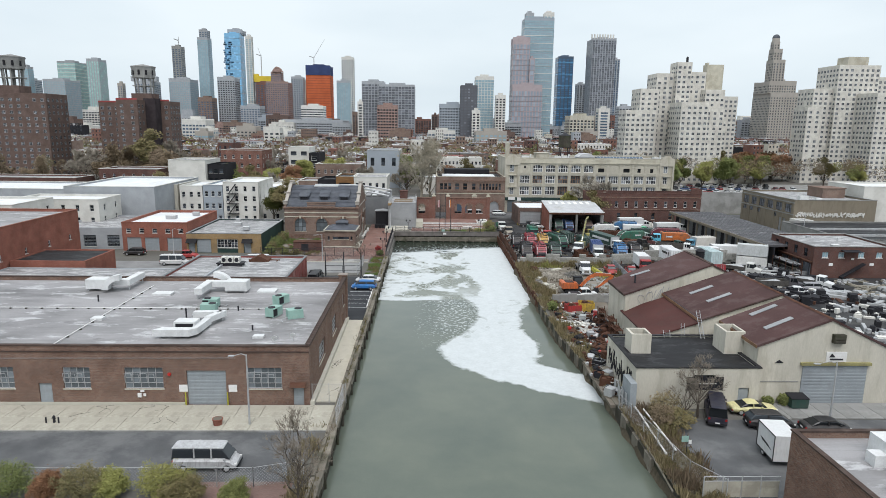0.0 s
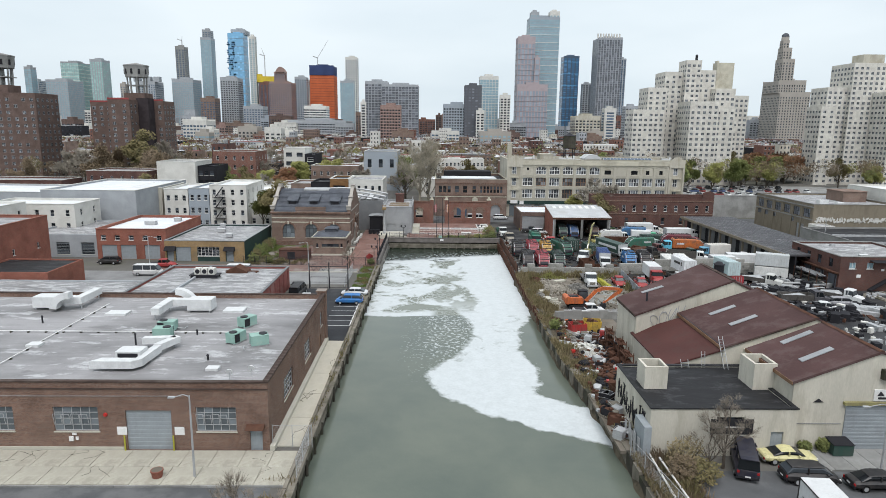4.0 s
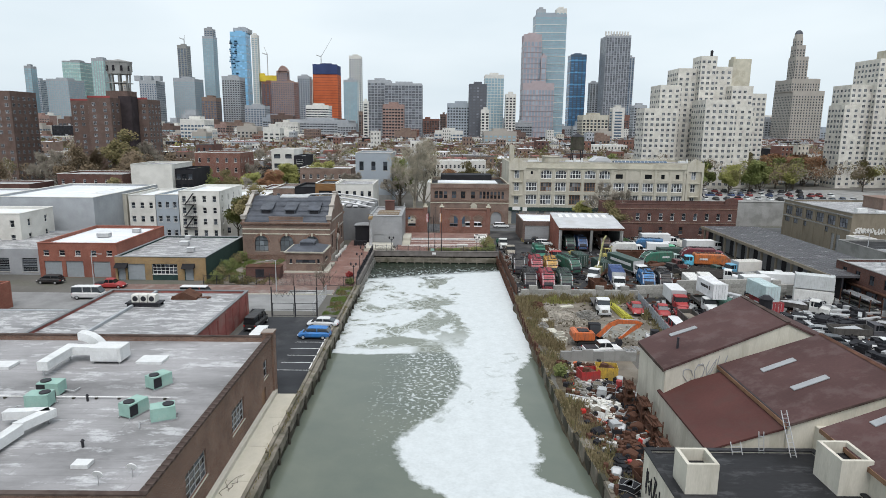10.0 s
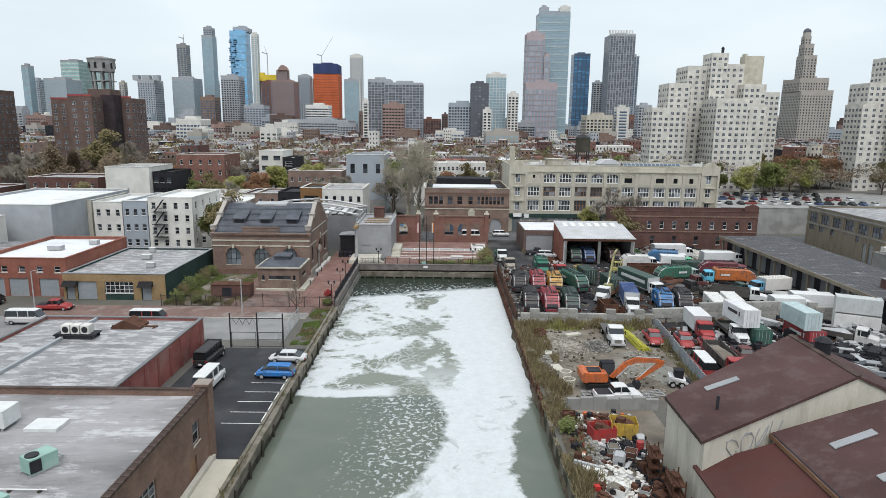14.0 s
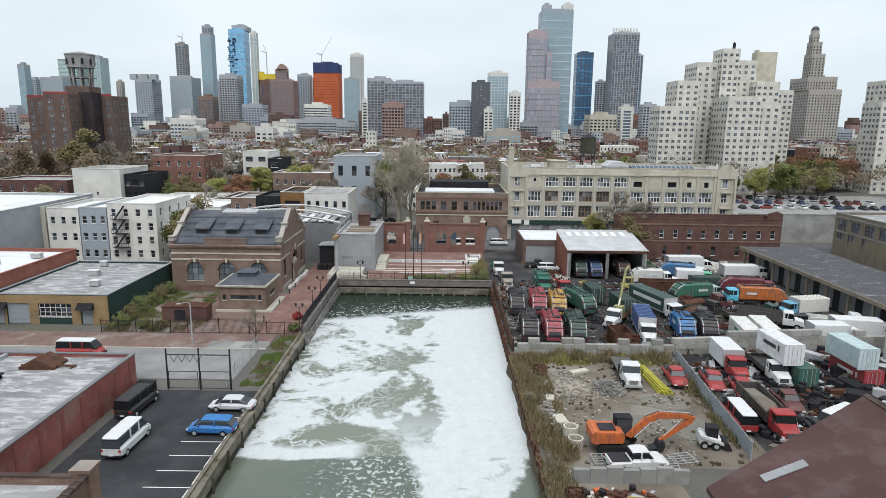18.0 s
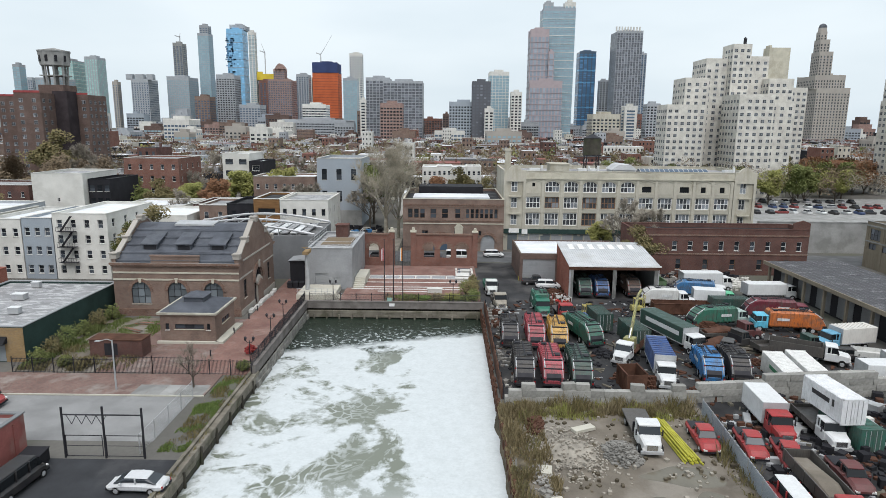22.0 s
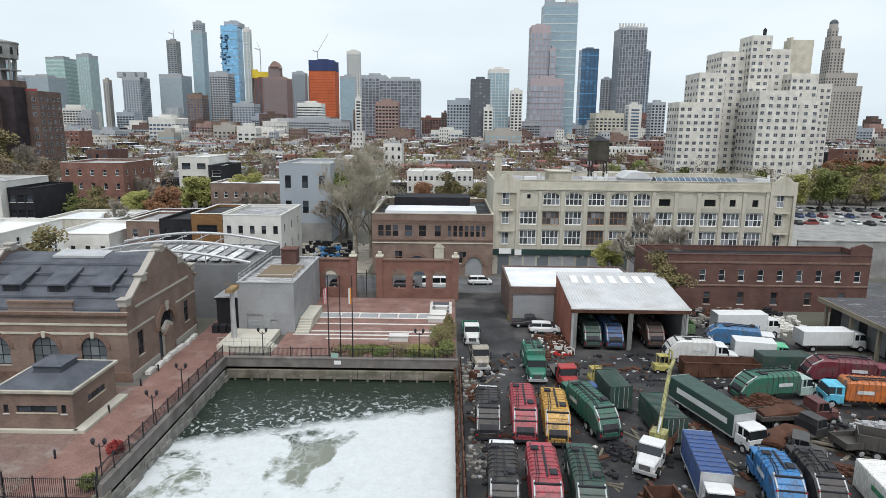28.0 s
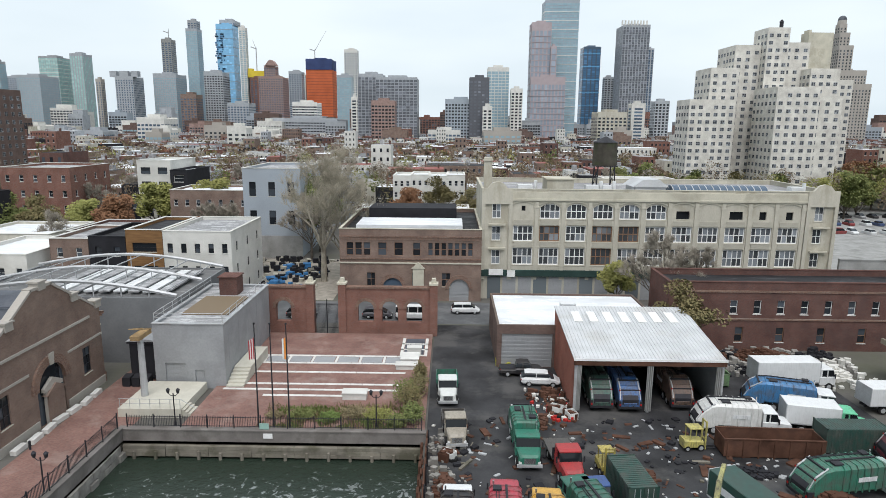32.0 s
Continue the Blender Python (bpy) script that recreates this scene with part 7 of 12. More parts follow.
def container(label, x, y, z, turn, c, L=6.1, marks=None):
    root = thing("shipping_container", x, y, z, label, "shipping container", "shipping containers", turn)
    h, m = L / 2, Mb()
    m.box(-1.17, 1.17, -h + 0.06, h - 0.06, 0.12, 2.52)
    part("shell", m, paint(c, 0.4), root)
    n = int(L / 0.28)
    k = Mb()
    for i in range(n):
        yy = -h + 0.15 + i * (L - 0.3) / n
        k.box(-1.2, -1.16, yy, yy + 0.14, 0.15, 2.45).box(1.16, 1.2, yy, yy + 0.14, 0.15, 2.45).box(-1.1, 1.1, yy, yy + 0.14, 2.52, 2.55)
    part("corrugation", k, paint(c, 0.5), root, kind="stuff")
    part("frame", Mb().box(-1.22, -1.1, -h, -h + 0.12, 0, 2.6).box(1.1, 1.22, -h, -h + 0.12, 0, 2.6).box(-1.22, -1.1, h - 0.12, h, 0, 2.6).box(1.1, 1.22, h - 0.12, h, 0, 2.6).box(-1.22, 1.22, -h, -h + 0.1, 0, 0.15).box(-1.22, 1.22, h - 0.1, h, 0, 0.15).box(-1.22, 1.22, -h, -h + 0.1, 2.48, 2.6).box(-1.22, 1.22, h - 0.1, h, 2.48, 2.6), paint(c, 0.4), root)
    for sx in (-0.75, -0.3, 0.3, 0.75):
        part("lock_rod", Mb().cyl((sx, -h - 0.02, 0.15), (sx, -h - 0.02, 2.45), 0.03, 0.03, 5), "metal_grey", root)
    part("door", Mb().box(-1.1, -0.02, -h, -h + 0.06, 0.15, 2.48), paint(c, 0.4), root)
    part("door", Mb().box(0.02, 1.1, -h, -h + 0.06, 0.15, 2.48), paint(c, 0.4), root)
    if marks:
        part("side_mark", Mb().box(-1.215, -1.2, -h + 1.2, -h + 1.5, 1.3, 2.0).box(-1.215, -1.2, -h + 1.9, -h + 4.6, 1.4, 1.85), paint(marks), root)
    return root


# west bank cars
car("passenger_van", "silver passenger van with dark windows parked at the kerb", -24.9, 38.2, 90, (0.43, 0.44, 0.45), "van", "vans")
car("passenger_van", "white passenger van in the parking lot", -24.2, 98.4, 178, WHITE, "van", "vans")
car("cargo_van", "black van beside the maroon wall", -27.0, 106.2, 176, BLACK, "van", "vans")
car("suv", "bright blue hatchback car in a marked stall", -17.2, 101.2, -92, (0.015, 0.16, 0.45), "suv")
car("sedan", "silver sedan in the end stall", -16.9, 106.4, -92, (0.52, 0.53, 0.54), "sedan")
car("suv", "black suv parked before the garages", -73, 131.2, -92, BLACK, "suv")
car("pickup", "red pickup truck parked before the garages", -60.2, 128.2, 92, RED, "pickup", "pickups")
car("cargo_van", "red van with a white roof on the street", -41.6, 121.6, 90, RED, "van", "vans", WHITE)
car("cargo_van", "grey van with a white roof at the kerb", -60.0, 121.0, 92, (0.5, 0.5, 0.5), "van", "vans", WHITE)
car("suv", "dark parked car behind the arcade", -6.6, 200.2, 90, BLACK, "suv")
car("passenger_van", "white van parked behind the arcade", 11.2, 200.0, 90, WHITE, "van", "vans")
car("suv", "dark car on the street behind the arcade", 5.4, 200.4, 90, (0.05, 0.05, 0.06), "suv")
car("suv", "white car on the cross street", 19.4, 203.5, 92, WHITE, "suv")
# street end on the east bank
car("cargo_van", "dark blue van parked by the wall", 25.4, 48.2, 160, (0.015, 0.015, 0.03), "van", "vans")
car("old_coupe", "pale yellow old coupe with black vinyl panel", 29.9, 49.3, 88, (0.62, 0.58, 0.30), "coupe")
car("suv", "black suv parked in the street", 30.0, 45.9, 86, BLACK, "suv")
car("sedan", "black sedan parked by the kerb", 35.2, 44.9, 90, BLACK, "sedan")
tr = thing("cargo_trailer", 27.4, 39.7, 0.02, "tall white box trailer with a black-framed end", "trailer", "", -4)
part("box", loft(Mb(), [(-1.7, 1.15, 0.5, 3.0), (1.7, 1.15, 0.5, 3.0)], 0.05), paint(WHITE), tr)
part("drawbar", Mb().cyl((0, 1.7, 0.5), (0, 2.7, 0.5), 0.06, 0.06, 6), "metal_dark", tr)
part("end_frame", Mb().box(-1.19, -1.15, -1.72, -1.6, 0.5, 3.0).box(-1.19, -1.15, 1.6, 1.72, 0.5, 3.0).box(-1.19, -1.15, -1.6, 1.6, 0.5, 0.6).box(-1.19, -1.15, -1.6, 1.6, 2.9, 3.0), paint(BLACK), tr, "black edging")
part("side_mark", Mb().prism([(-1.2, 1.35), (0.6, 1.5), (1.0, 1.75), (-0.4, 1.62)], "x", -1.18, -1.15), paint(BLACK), tr, "black swoosh mark")
part("hatch", Mb().box(0.3, 0.8, -1.73, -1.69, 1.9, 2.3), "metal_dark", tr)
for sx in (-1, 1):
    wheel(tr, sx * 1.0, 0.4, 0.36)
sk1 = thing("dumpster", 35.6, 50.6, 0.02, "dark green metal dumpster", "dumpster")
part("bin", loft(Mb(), [(-0.7, 0.95, 0.15, 1.2), (0.7, 0.95, 0.15, 1.35)], 0.05), paint(DGREEN), sk1)
part("lid", Mb().prism([(-0.75, 1.2), (0.75, 1.36), (0.75, 1.42), (-0.75, 1.26)], "x", -1.0, 1.0), "dark_clad", sk1)

# truck yard: front row along the block wall
refuse_truck("black garbage truck with open ladder frame", 17.9, 132.6, 177, BLACK, WHITE, L=9.6, slats=False)
refuse_truck("pink-red garbage truck in the front row", 21.2, 132.4, 177, PINK, L=9.4)
refuse_truck("dark green garbage truck with ribbed roof", 24.6, 132.2, 176, DGREEN, L=9.6)
box_truck("blue box truck with ribbed roof and white cab", 35.0, 132.8, -9, WHITE, BLUE, 10.4, True, 3.3, ribs=True)
refuse_truck("bright blue garbage truck", 40.6, 133.0, 172, (0.03, 0.18, 0.42), L=7.6)
refuse_truck("black garbage truck with scuffed top", 43.9, 133.2, 172, BLACK, L=8.0)
# second row
refuse_truck("black garbage truck against the canal fence", 17.4, 145.2, 178, BLACK, WHITE, L=8.4)
refuse_truck("pink-red garbage truck in the second row", 21.0, 145.4, 177, PINK, L=9.6)
refuse_truck("yellow garbage truck seen from its open tail", 24.1, 144.6, 176, YELLOW, L=9.0)
refuse_truck("green garbage truck parked askew", 27.9, 146.2, 194, (0.025, 0.12, 0.085), L=9.8)
refuse_truck("bright green garbage truck standing alone", 24.0, 159.6, 0, GREEN, GREEN, True, 8.4)
flat_truck("red flatbed truck with a bare frame", 27.2, 156.2, 5, RED, 6.6)
flat_truck("blue cab truck without body", 28.4, 150.2, 8, BLUE, 5.2)
box_truck("long dark green trailer truck with white cab", 40.6, 145.2, 17, WHITE, DGREEN, 12.0, False, 3.3, WHITE)
container("dark green open-top box with ribbed roof", 34.8, 144.0, 0.4, 6, DGREEN, 6.0)
container("dark green ribbed container body", 31.6, 150.8, 0.4, 6, DGREEN, 5.0)
# far rows
refuse_truck("white garbage truck with a bulging hopper", 46.2, 163.6, 84, (0.6, 0.6, 0.58), WHITE, True, 9.2)
refuse_truck("blue garbage truck", 53.6, 168.8, 72, (0.04, 0.17, 0.36), WHITE, False, 9.0)
box_truck("white box truck", 57.2, 175.0, 92, WHITE, WHITE, 9.4, False, 3.5)
box_truck("white van-bodied truck", 54.8, 163.9, 78, (0.1, 0.45, 0.25), WHITE, 8.0, True, 3.0)
refuse_truck("green garbage truck with raised tail", 50.6, 152.6, 100, (0.03, 0.15, 0.10), (0.35, 0.45, 0.42), True, 10.2)
container("dark green container body", 55.2, 160.4, 0.0, 90, DGREEN, 6.0)
refuse_truck("maroon garbage truck with lettered side", 61.2, 157.0, 80, MAROON, L=9.6)
refuse_truck("orange garbage truck with light blue cab", 59.8, 150.6, -97, ORANGE, (0.10, 0.45, 0.62), False, 10.0)
box_truck("white bucket service truck", 66.2, 169.0, 92, WHITE, WHITE, 9.0, False, 3.0)
box_truck("white slatted truck with light blue cab", 63.6, 143.2, -78, (0.12, 0.34, 0.50), (0.62, 0.60, 0.56), 8.6, True, 3.2, ribs=True)
flat_truck("dark green flatbed with white sideboards", 55.0, 140.8, 97, DGREEN, 10.0, 0.5)
flat_truck("dark flatbed loaded with scrap timber", 47.0, 142.0, 112, (0.03, 0.03, 0.03), 9.0, 0.0, "rust")
flat_truck("white cab truck with dark body", 56.2, 138.4, 62, WHITE, 9.4, 1.2)
flat_truck("white cab flatbed with pale body parked askew", 66.2, 137.2, 70, WHITE, 8.6, 0.5, bed=(0.55, 0.55, 0.53))
box_truck("white box truck parked by the dock", 66.4, 132.0, 80, WHITE, WHITE, 8.4, False, 3.2)
car("suv", "black car between the lorries", 61.4, 138.6, 80, BLACK, "suv", "yard cars")
flat_truck("stripped dark truck frame", 44.6, 139.4, 60, (0.05, 0.05, 0.05), 7.0, 0.0, "rust")
flat_truck("long low trailer frame with rusty load", 49.4, 146.4, 98, (0.10, 0.03, 0.03), 9.0, 0.3, "rust")
box_truck("white box truck behind the containers", 61.4, 129.6, 88, WHITE, WHITE, 8.0, True, 3.2)
car("suv", "black suv by the roller door", 25.7, 177.8, 90, BLACK, "pickup")
car("suv", "white suv before the hangar", 27.6, 174.8, 86, WHITE, "suv")
refuse_truck("green garbage truck inside the hangar", 33.2, 171.6, 180, (0.03, 0.09, 0.07), L=8.0)
refuse_truck("blue garbage truck inside the hangar", 36.2, 171.4, 180, (0.03, 0.10, 0.26), L=8.0)
refuse_truck("brown garbage truck deep in the hangar", 42.0, 172.0, 180, (0.12, 0.07, 0.05), L=8.0)
flat_truck("green and white stake truck by the canal fence", 16.6, 171.5, 2, (0.55, 0.56, 0.54), 6.4, 0.7, bed=GREEN)
flat_truck("rusty flatbed heaped with scrap", 17.4, 161.8, 4, (0.3, 0.27, 0.22), 5.6, 0.5, "rust")
# containers and trucks east of the fence
container("white container with a worn side", 48.9, 130.9, 0.0, -8, (0.68, 0.68, 0.66), 7.4, (0.05, 0.25, 0.12))
container("plain white container", 52.0, 131.4, 0.0, -8, (0.68, 0.68, 0.66), 7.4)
container("white container stacked on a green one", 46.6, 117.4, 2.62, 3, (0.68, 0.69, 0.70), 6.1, BLACK)
container("dark green container under a white one", 48.1, 116.6, 0.0, 4, (0.03, 0.12, 0.09), 6.1)
container("red container at the bottom of a stack", 55.3, 116.0, 0.0, 4, (0.36, 0.03, 0.04), 6.1, WHITE)
container("pale blue-white container with a rusty roof", 54.7, 116.3, 2.62, 2, (0.46, 0.56, 0.57), 6.1)
box_truck("white box truck with red cab", 41.4, 118.9, -4, RED, WHITE, 8.2, True, 3.2)
flat_truck("white cab flatbed with brush guard", 45.8, 117.6, -4, WHITE, 8.0, 0.4)
flat_truck("long dump truck with red cab and sandy load", 39.4, 105.4, -4, RED, 11.0, 0.9, "soil")
car("pickup", "red pickup with a dark crate behind", 37.4, 114.4, -8, RED, "pickup", "pickups")
car("pickup", "red pickup parked close by", 39.9, 112.4, -12, RED, "pickup", "pickups")
car("cargo_van", "red van with white roof", 36.0, 104.6, 176, RED, "van", "vans", WHITE)
car("cargo_van", "white rounded van", 45.4, 103.4, -60, WHITE, "van", "vans")
car("pickup", "dark red pickup", 43.4, 109.0, -6, (0.12, 0.03, 0.03), "pickup", "pickups")
car("sedan", "black sedan among the trucks", 43.2, 102.4, -6, BLACK, "sedan")
# muddy yard
flat_truck("white cab flatbed truck in the mud", 27.8, 116.6, -4, WHITE, 8.2)
car("pickup", "red pickup with white roof rack", 33.4, 115.6, -4, RED, "pickup", "pickups")
car("pickup", "white pickup among galvanised frames", 22.9, 95.8, 95, WHITE, "pickup", "pickups")
for x, y, a in ((20.2, 96.6, 4), (25.6, 95.9, -6), (27.4, 96.8, 12)):
    gf = thing("galvanised_rack", x, y, 0.03, "galvanised steel frame lying in the mud", "frame", "steel frames", a)
    for i in range(5):
        part("bar", Mb().box(-1.1, 1.1, -0.9 + i * 0.42, -0.84 + i * 0.42, 0.3, 0.36), "metal_grey", gf)
    for sx in (-1.05, 0, 1.05):
        part("rail", Mb().box(sx - 0.04, sx + 0.04, -0.9, 0.9, 0, 0.3), "metal_grey", gf)

# ---- excavator ----
ex = thing("excavator", 22.0, 99.0, 0.02, "orange crawler excavator with folded boom", "excavator", "", 0)
for sy in (-1.2, 1.2):
    t = Mb().prism([(-2.2, 0.45), (-1.9, 0.1), (1.9, 0.1), (2.2, 0.45), (1.9, 0.95), (-1.9, 0.95)], "y", sy - 0.3, sy + 0.3)
    part("track", t, "rubber", ex, "dark steel crawler track")
    for i in range(5):
        part("roller", Mb().cyl((-1.5 + i * 0.75, sy - 0.33, 0.4), (-1.5 + i * 0.75, sy + 0.33, 0.4), 0.2, 0.2, 8), "metal_dark", ex)
part("undercarriage", Mb().box(-0.9, 0.9, -0.9, 0.9, 0.5, 1.1), "metal_dark", ex)
OR = paint((0.56, 0.125, 0.025), 0.4)
part("house", loft(Mb(), [(-1.25, 1.2, 1.15, 2.2), (1.25, 1.2, 1.15, 2.2)], 0.15), OR, ex).matrix_basis = pose(-0.9, 0, 0)
part("counterweight", loft(Mb(), [(-1.3, 0.45, 1.1, 2.3), (1.3, 0.45, 1.1, 2.3)], 0.2), OR, ex).matrix_basis = pose(-2.3, 0, 0)
part("engine_grille", Mb().box(-1.9, -0.4, -0.7, 0.7, 2.2, 2.3), "metal_dark", ex)
part("cab", loft(Mb(), [(-0.5, 0.8, 1.2, 2.9), (0.5, 0.75, 1.2, 2.95)], 0.1), "glass_car", ex, "glazed cab").matrix_basis = pose(0.6, 0.75, 0)
part("cab_roof", Mb().box(-0.2, 1.4, 0.2, 1.3, 2.93, 3.02), "dark_clad", ex)
part("cab_back", Mb().box(-0.2, -0.1, 0.25, 1.25, 1.2, 2.93), "dark_clad", ex)
part("cab_front", Mb().box(1.3, 1.4, 0.25, 1.25, 1.2, 1.7), "dark_clad", ex)
part("boom", Mb().prism([(0.7, 1.55), (1.15, 1.35), (2.5, 2.75), (3.7, 3.35), (6.2, 3.35), (6.85, 3.3), (6.9, 3.55), (6.2, 3.75), (3.6, 3.95), (2.3, 3.35)], "y", -0.5, -0.12), OR, ex)
part("stick", Mb().prism([(6.6, 3.65), (7.05, 3.45), (6.7, 2.9), (4.0, 1.0), (3.8, 1.2), (5.9, 3.0)], "y", -0.46, -0.16), OR, ex)
part("bucket", Mb().prism([(4.1, 1.25), (4.3, 0.7), (4.1, 0.2), (3.4, 0.02), (2.9, 0.4), (3.5, 0.55), (3.7, 1.1)], "y", -0.85, 0.2), "metal_dark", ex)
part("cylinder", Mb().cyl((1.4, -0.62, 1.5), (2.9, -0.62, 3.1), 0.09, 0.09, 8).cyl((3.6, -0.3, 4.0), (6.5, -0.3, 3.85), 0.075, 0.075, 8).cyl((5.6, -0.3, 2.9), (4.2, -0.3, 1.5), 0.06, 0.06, 8), "chrome", ex)
part("hose", Mb().tube([(1.2, -0.3, 1.7), (2.4, -0.3, 3.5), (3.6, -0.25, 4.0), (6.2, -0.25, 3.8), (6.8, -0.3, 3.6)], 0.03), "rubber", ex)

ss = thing("skid_steer", 31.0, 99.8, 0.02, "white compact loader with a dark cab", "loader", "", 80)
part("body", loft(Mb(), [(-1.0, 0.6, 0.35, 1.0), (0.9, 0.7, 0.35, 1.3)], 0.1), paint(WHITE), ss)
part("cab", Mb().box(-0.5, -0.42, -0.7, 0.3, 1.0, 2.0).box(0.42, 0.5, -0.7, 0.3, 1.0, 2.0).box(-0.55, 0.55, -0.75, 0.35, 2.0, 2.1).box(-0.42, 0.42, 0.2, 0.3, 1.0, 2.0), "dark_clad", ss)
part("bucket", Mb().prism([(-1.2, 0.2), (-2.0, 0.1), (-1.7, 0.7), (-1.2, 0.9)], "x", -0.85, 0.85), "metal_dark", ss)
part("arm", Mb().prism([(0.8, 1.4), (0.9, 1.2), (-1.2, 0.5), (-1.3, 0.75)], "x", -0.85, -0.7), paint(WHITE), ss)
part("arm", Mb().prism([(0.8, 1.4), (0.9, 1.2), (-1.2, 0.5), (-1.3, 0.75)], "x", 0.7, 0.85), paint(WHITE), ss)
for sx in (-1, 1):
    for wy in (-0.55, 0.5):
        wheel(ss, sx * 0.78, wy, 0.38)

# ---- crane truck with yellow boom, forklifts, bins ----
YB = paint((0.36, 0.35, 0.13), 0.6)
cr = thing("crane_truck", 32.4, 138.4, 0.02, "white truck with a tall pale yellow lifting boom", "crane truck", "", -32)
truck_cab(cr, WHITE, -3.6, 1.06, True)
chassis(cr, -3.6, 3.8, (-2.7, 2.2), 0.46)
part("turret", Mb().box(-0.7, 0.7, 0.2, 1.6, 0.9, 2.6), YB, cr)
part("boom", Mb().prism([(0.4, 2.2), (0.8, 2.0), (3.6, 7.8), (3.3, 7.9)], "x", -0.16, 0.16), YB, cr)
part("boom_head", Mb().prism([(3.3, 7.9), (3.6, 7.6), (5.0, 8.1), (4.9, 8.35)], "x", -0.13, 0.13), YB, cr)
part("cylinder", Mb().cyl((0, 0.4, 2.6), (0, 2.6, 5.4), 0.12, 0.12, 8), "chrome", cr)
part("bed", Mb().box(-1.15, 1.15, -0.2, 3.8, 0.9, 1.05).box(-1.15, -1.08, 1.7, 3.8, 1.05, 1.9).box(1.08, 1.15, 1.7, 3.8, 1.05, 1.9), "rust", cr)


def forklift(x, y, turn, c):
    root = thing("forklift", x, y, 0.02, "weathered yellow forklift with mast", "forklift", "forklifts", turn)
    part("body", loft(Mb(), [(-0.7, 0.6, 0.3, 1.0), (1.2, 0.6, 0.3, 1.15)], 0.1), paint(c, 0.5), root)
    part("guard", Mb().box(-0.55, -0.47, -0.5, -0.42, 1, 2.2).box(0.47, 0.55, -0.5, -0.42, 1, 2.2).box(-0.55, -0.47, 0.6, 0.68, 1, 2.2).box(0.47, 0.55, 0.6, 0.68, 1, 2.2).box(-0.6, 0.6, -0.55, 0.75, 2.2, 2.28), paint(c, 0.5), root)
    part("mast", Mb().box(-0.45, -0.32, -1.0, -0.85, 0.1, 2.9).box(0.32, 0.45, -1.0, -0.85, 0.1, 2.9).box(-0.32, 0.32, -1.0, -0.9, 2.7, 2.85).box(-0.32, 0.32, -1.0, -0.9, 1.0, 1.1), paint(c, 0.5), root)
    part("fork", Mb().box(-0.35, -0.2, -2.1, -1.0, 0.1, 0.16).box(0.2, 0.35, -2.1, -1.0, 0.1, 0.16), "metal_dark", root)
    for sx in (-1, 1):
        wheel(root, sx * 0.52, -0.45, 0.34)
        wheel(root, sx * 0.52, 0.85, 0.27)


forklift(30.7, 155.4, 5, (0.42, 0.34, 0.08))
forklift(40.2, 160.0, 95, (0.45, 0.40, 0.12))


def rolloff(label, x, y, turn, c, L=6.5, h=1.7):
    root = thing("roll_off_bin", x, y, 0.045, label, "waste bin", "waste bins", turn)
    k = L / 2
    part("floor", Mb().box(-1.15, 1.15, -k, k, 0.1, 0.2), c, root)
    for a in ((-1.2, -1.13, -k, k), (1.13, 1.2, -k, k), (-1.13, 1.13, -k, -k + 0.07), (-1.13, 1.13, k - 0.07, k)):
        part("side", Mb().box(*a, 0.1, h), c, root)
    for i in range(7):
        yy = -k + 0.3 + i * (L - 0.7) / 6
        part("stiffener", Mb().box(-1.27, -1.2, yy, yy + 0.12, 0.1, h).box(1.2, 1.27, yy, yy + 0.12, 0.1, h).box(-1.27, 1.27, yy, yy + 0.12, -0.03, 0.1), c, root)
    part("rim", Mb().box(-1.27, -1.1, -k, k, h, h + 0.1).box(1.1, 1.27, -k, k, h, h + 0.1), c, root)


rolloff("long brown rusty open bin", 47.0, 159.4, 88, "rust", 9.2, 1.8)
rolloff("rust-red open skip by the wall", 30.2, 128.8, 4, "rust", 3.6, 2.2)
rolloff("green skip beside the long building", 48.6, 176.5, 0, paint((0.12, 0.22, 0.10), 0.5), 4.0, 1.6)


# ---- cars parked far off beyond the old factory ----
def far_car(x, y, turn, c, tall):
    root = thing("parked_car", x, y, 0.015, "small car parked in the distant lot", "car", "distant parked cars", turn)
    part("body", loft(Mb(), [(-2.2, 0.75, 0.2, 0.65), (-1.9, 0.88, 0.0, 0.85), (1.9, 0.88, 0.0, 0.95), (2.2, 0.78, 0.2, 0.8)], 0.1), paint(c), root)
    part("greenhouse", loft(Mb(), [(-1.1, 0.8, 0.8, 0.95), (-0.5, 0.7, 0.8, tall - 0.05), (1.0, 0.7, 0.8, tall - 0.05), (1.7, 0.78, 0.8, 0.98)], 0.05), "glass_car", root)
    part("roof", loft(Mb(), [(-0.55, 0.7, tall - 0.07, tall), (1.05, 0.7, tall - 0.07, tall)], 0.03), paint(c), root)


r5 = random.Random(3)
for i in range(44):
    far_car(116 + (i % 15) * 4.6 + r5.uniform(-0.5, 0.5), (287, 304, 321)[i // 15] + r5.uniform(-0.6, 0.6), r5.choice((0, 180)) + r5.uniform(-3, 3) + 90 * (i % 7 == 3), r5.choice((WHITE, BLACK, (0.3, 0.3, 0.31), (0.5, 0.5, 0.5), (0.03, 0.06, 0.15), (0.2, 0.02, 0.02), BLACK)), r5.uniform(1.4, 1.75))
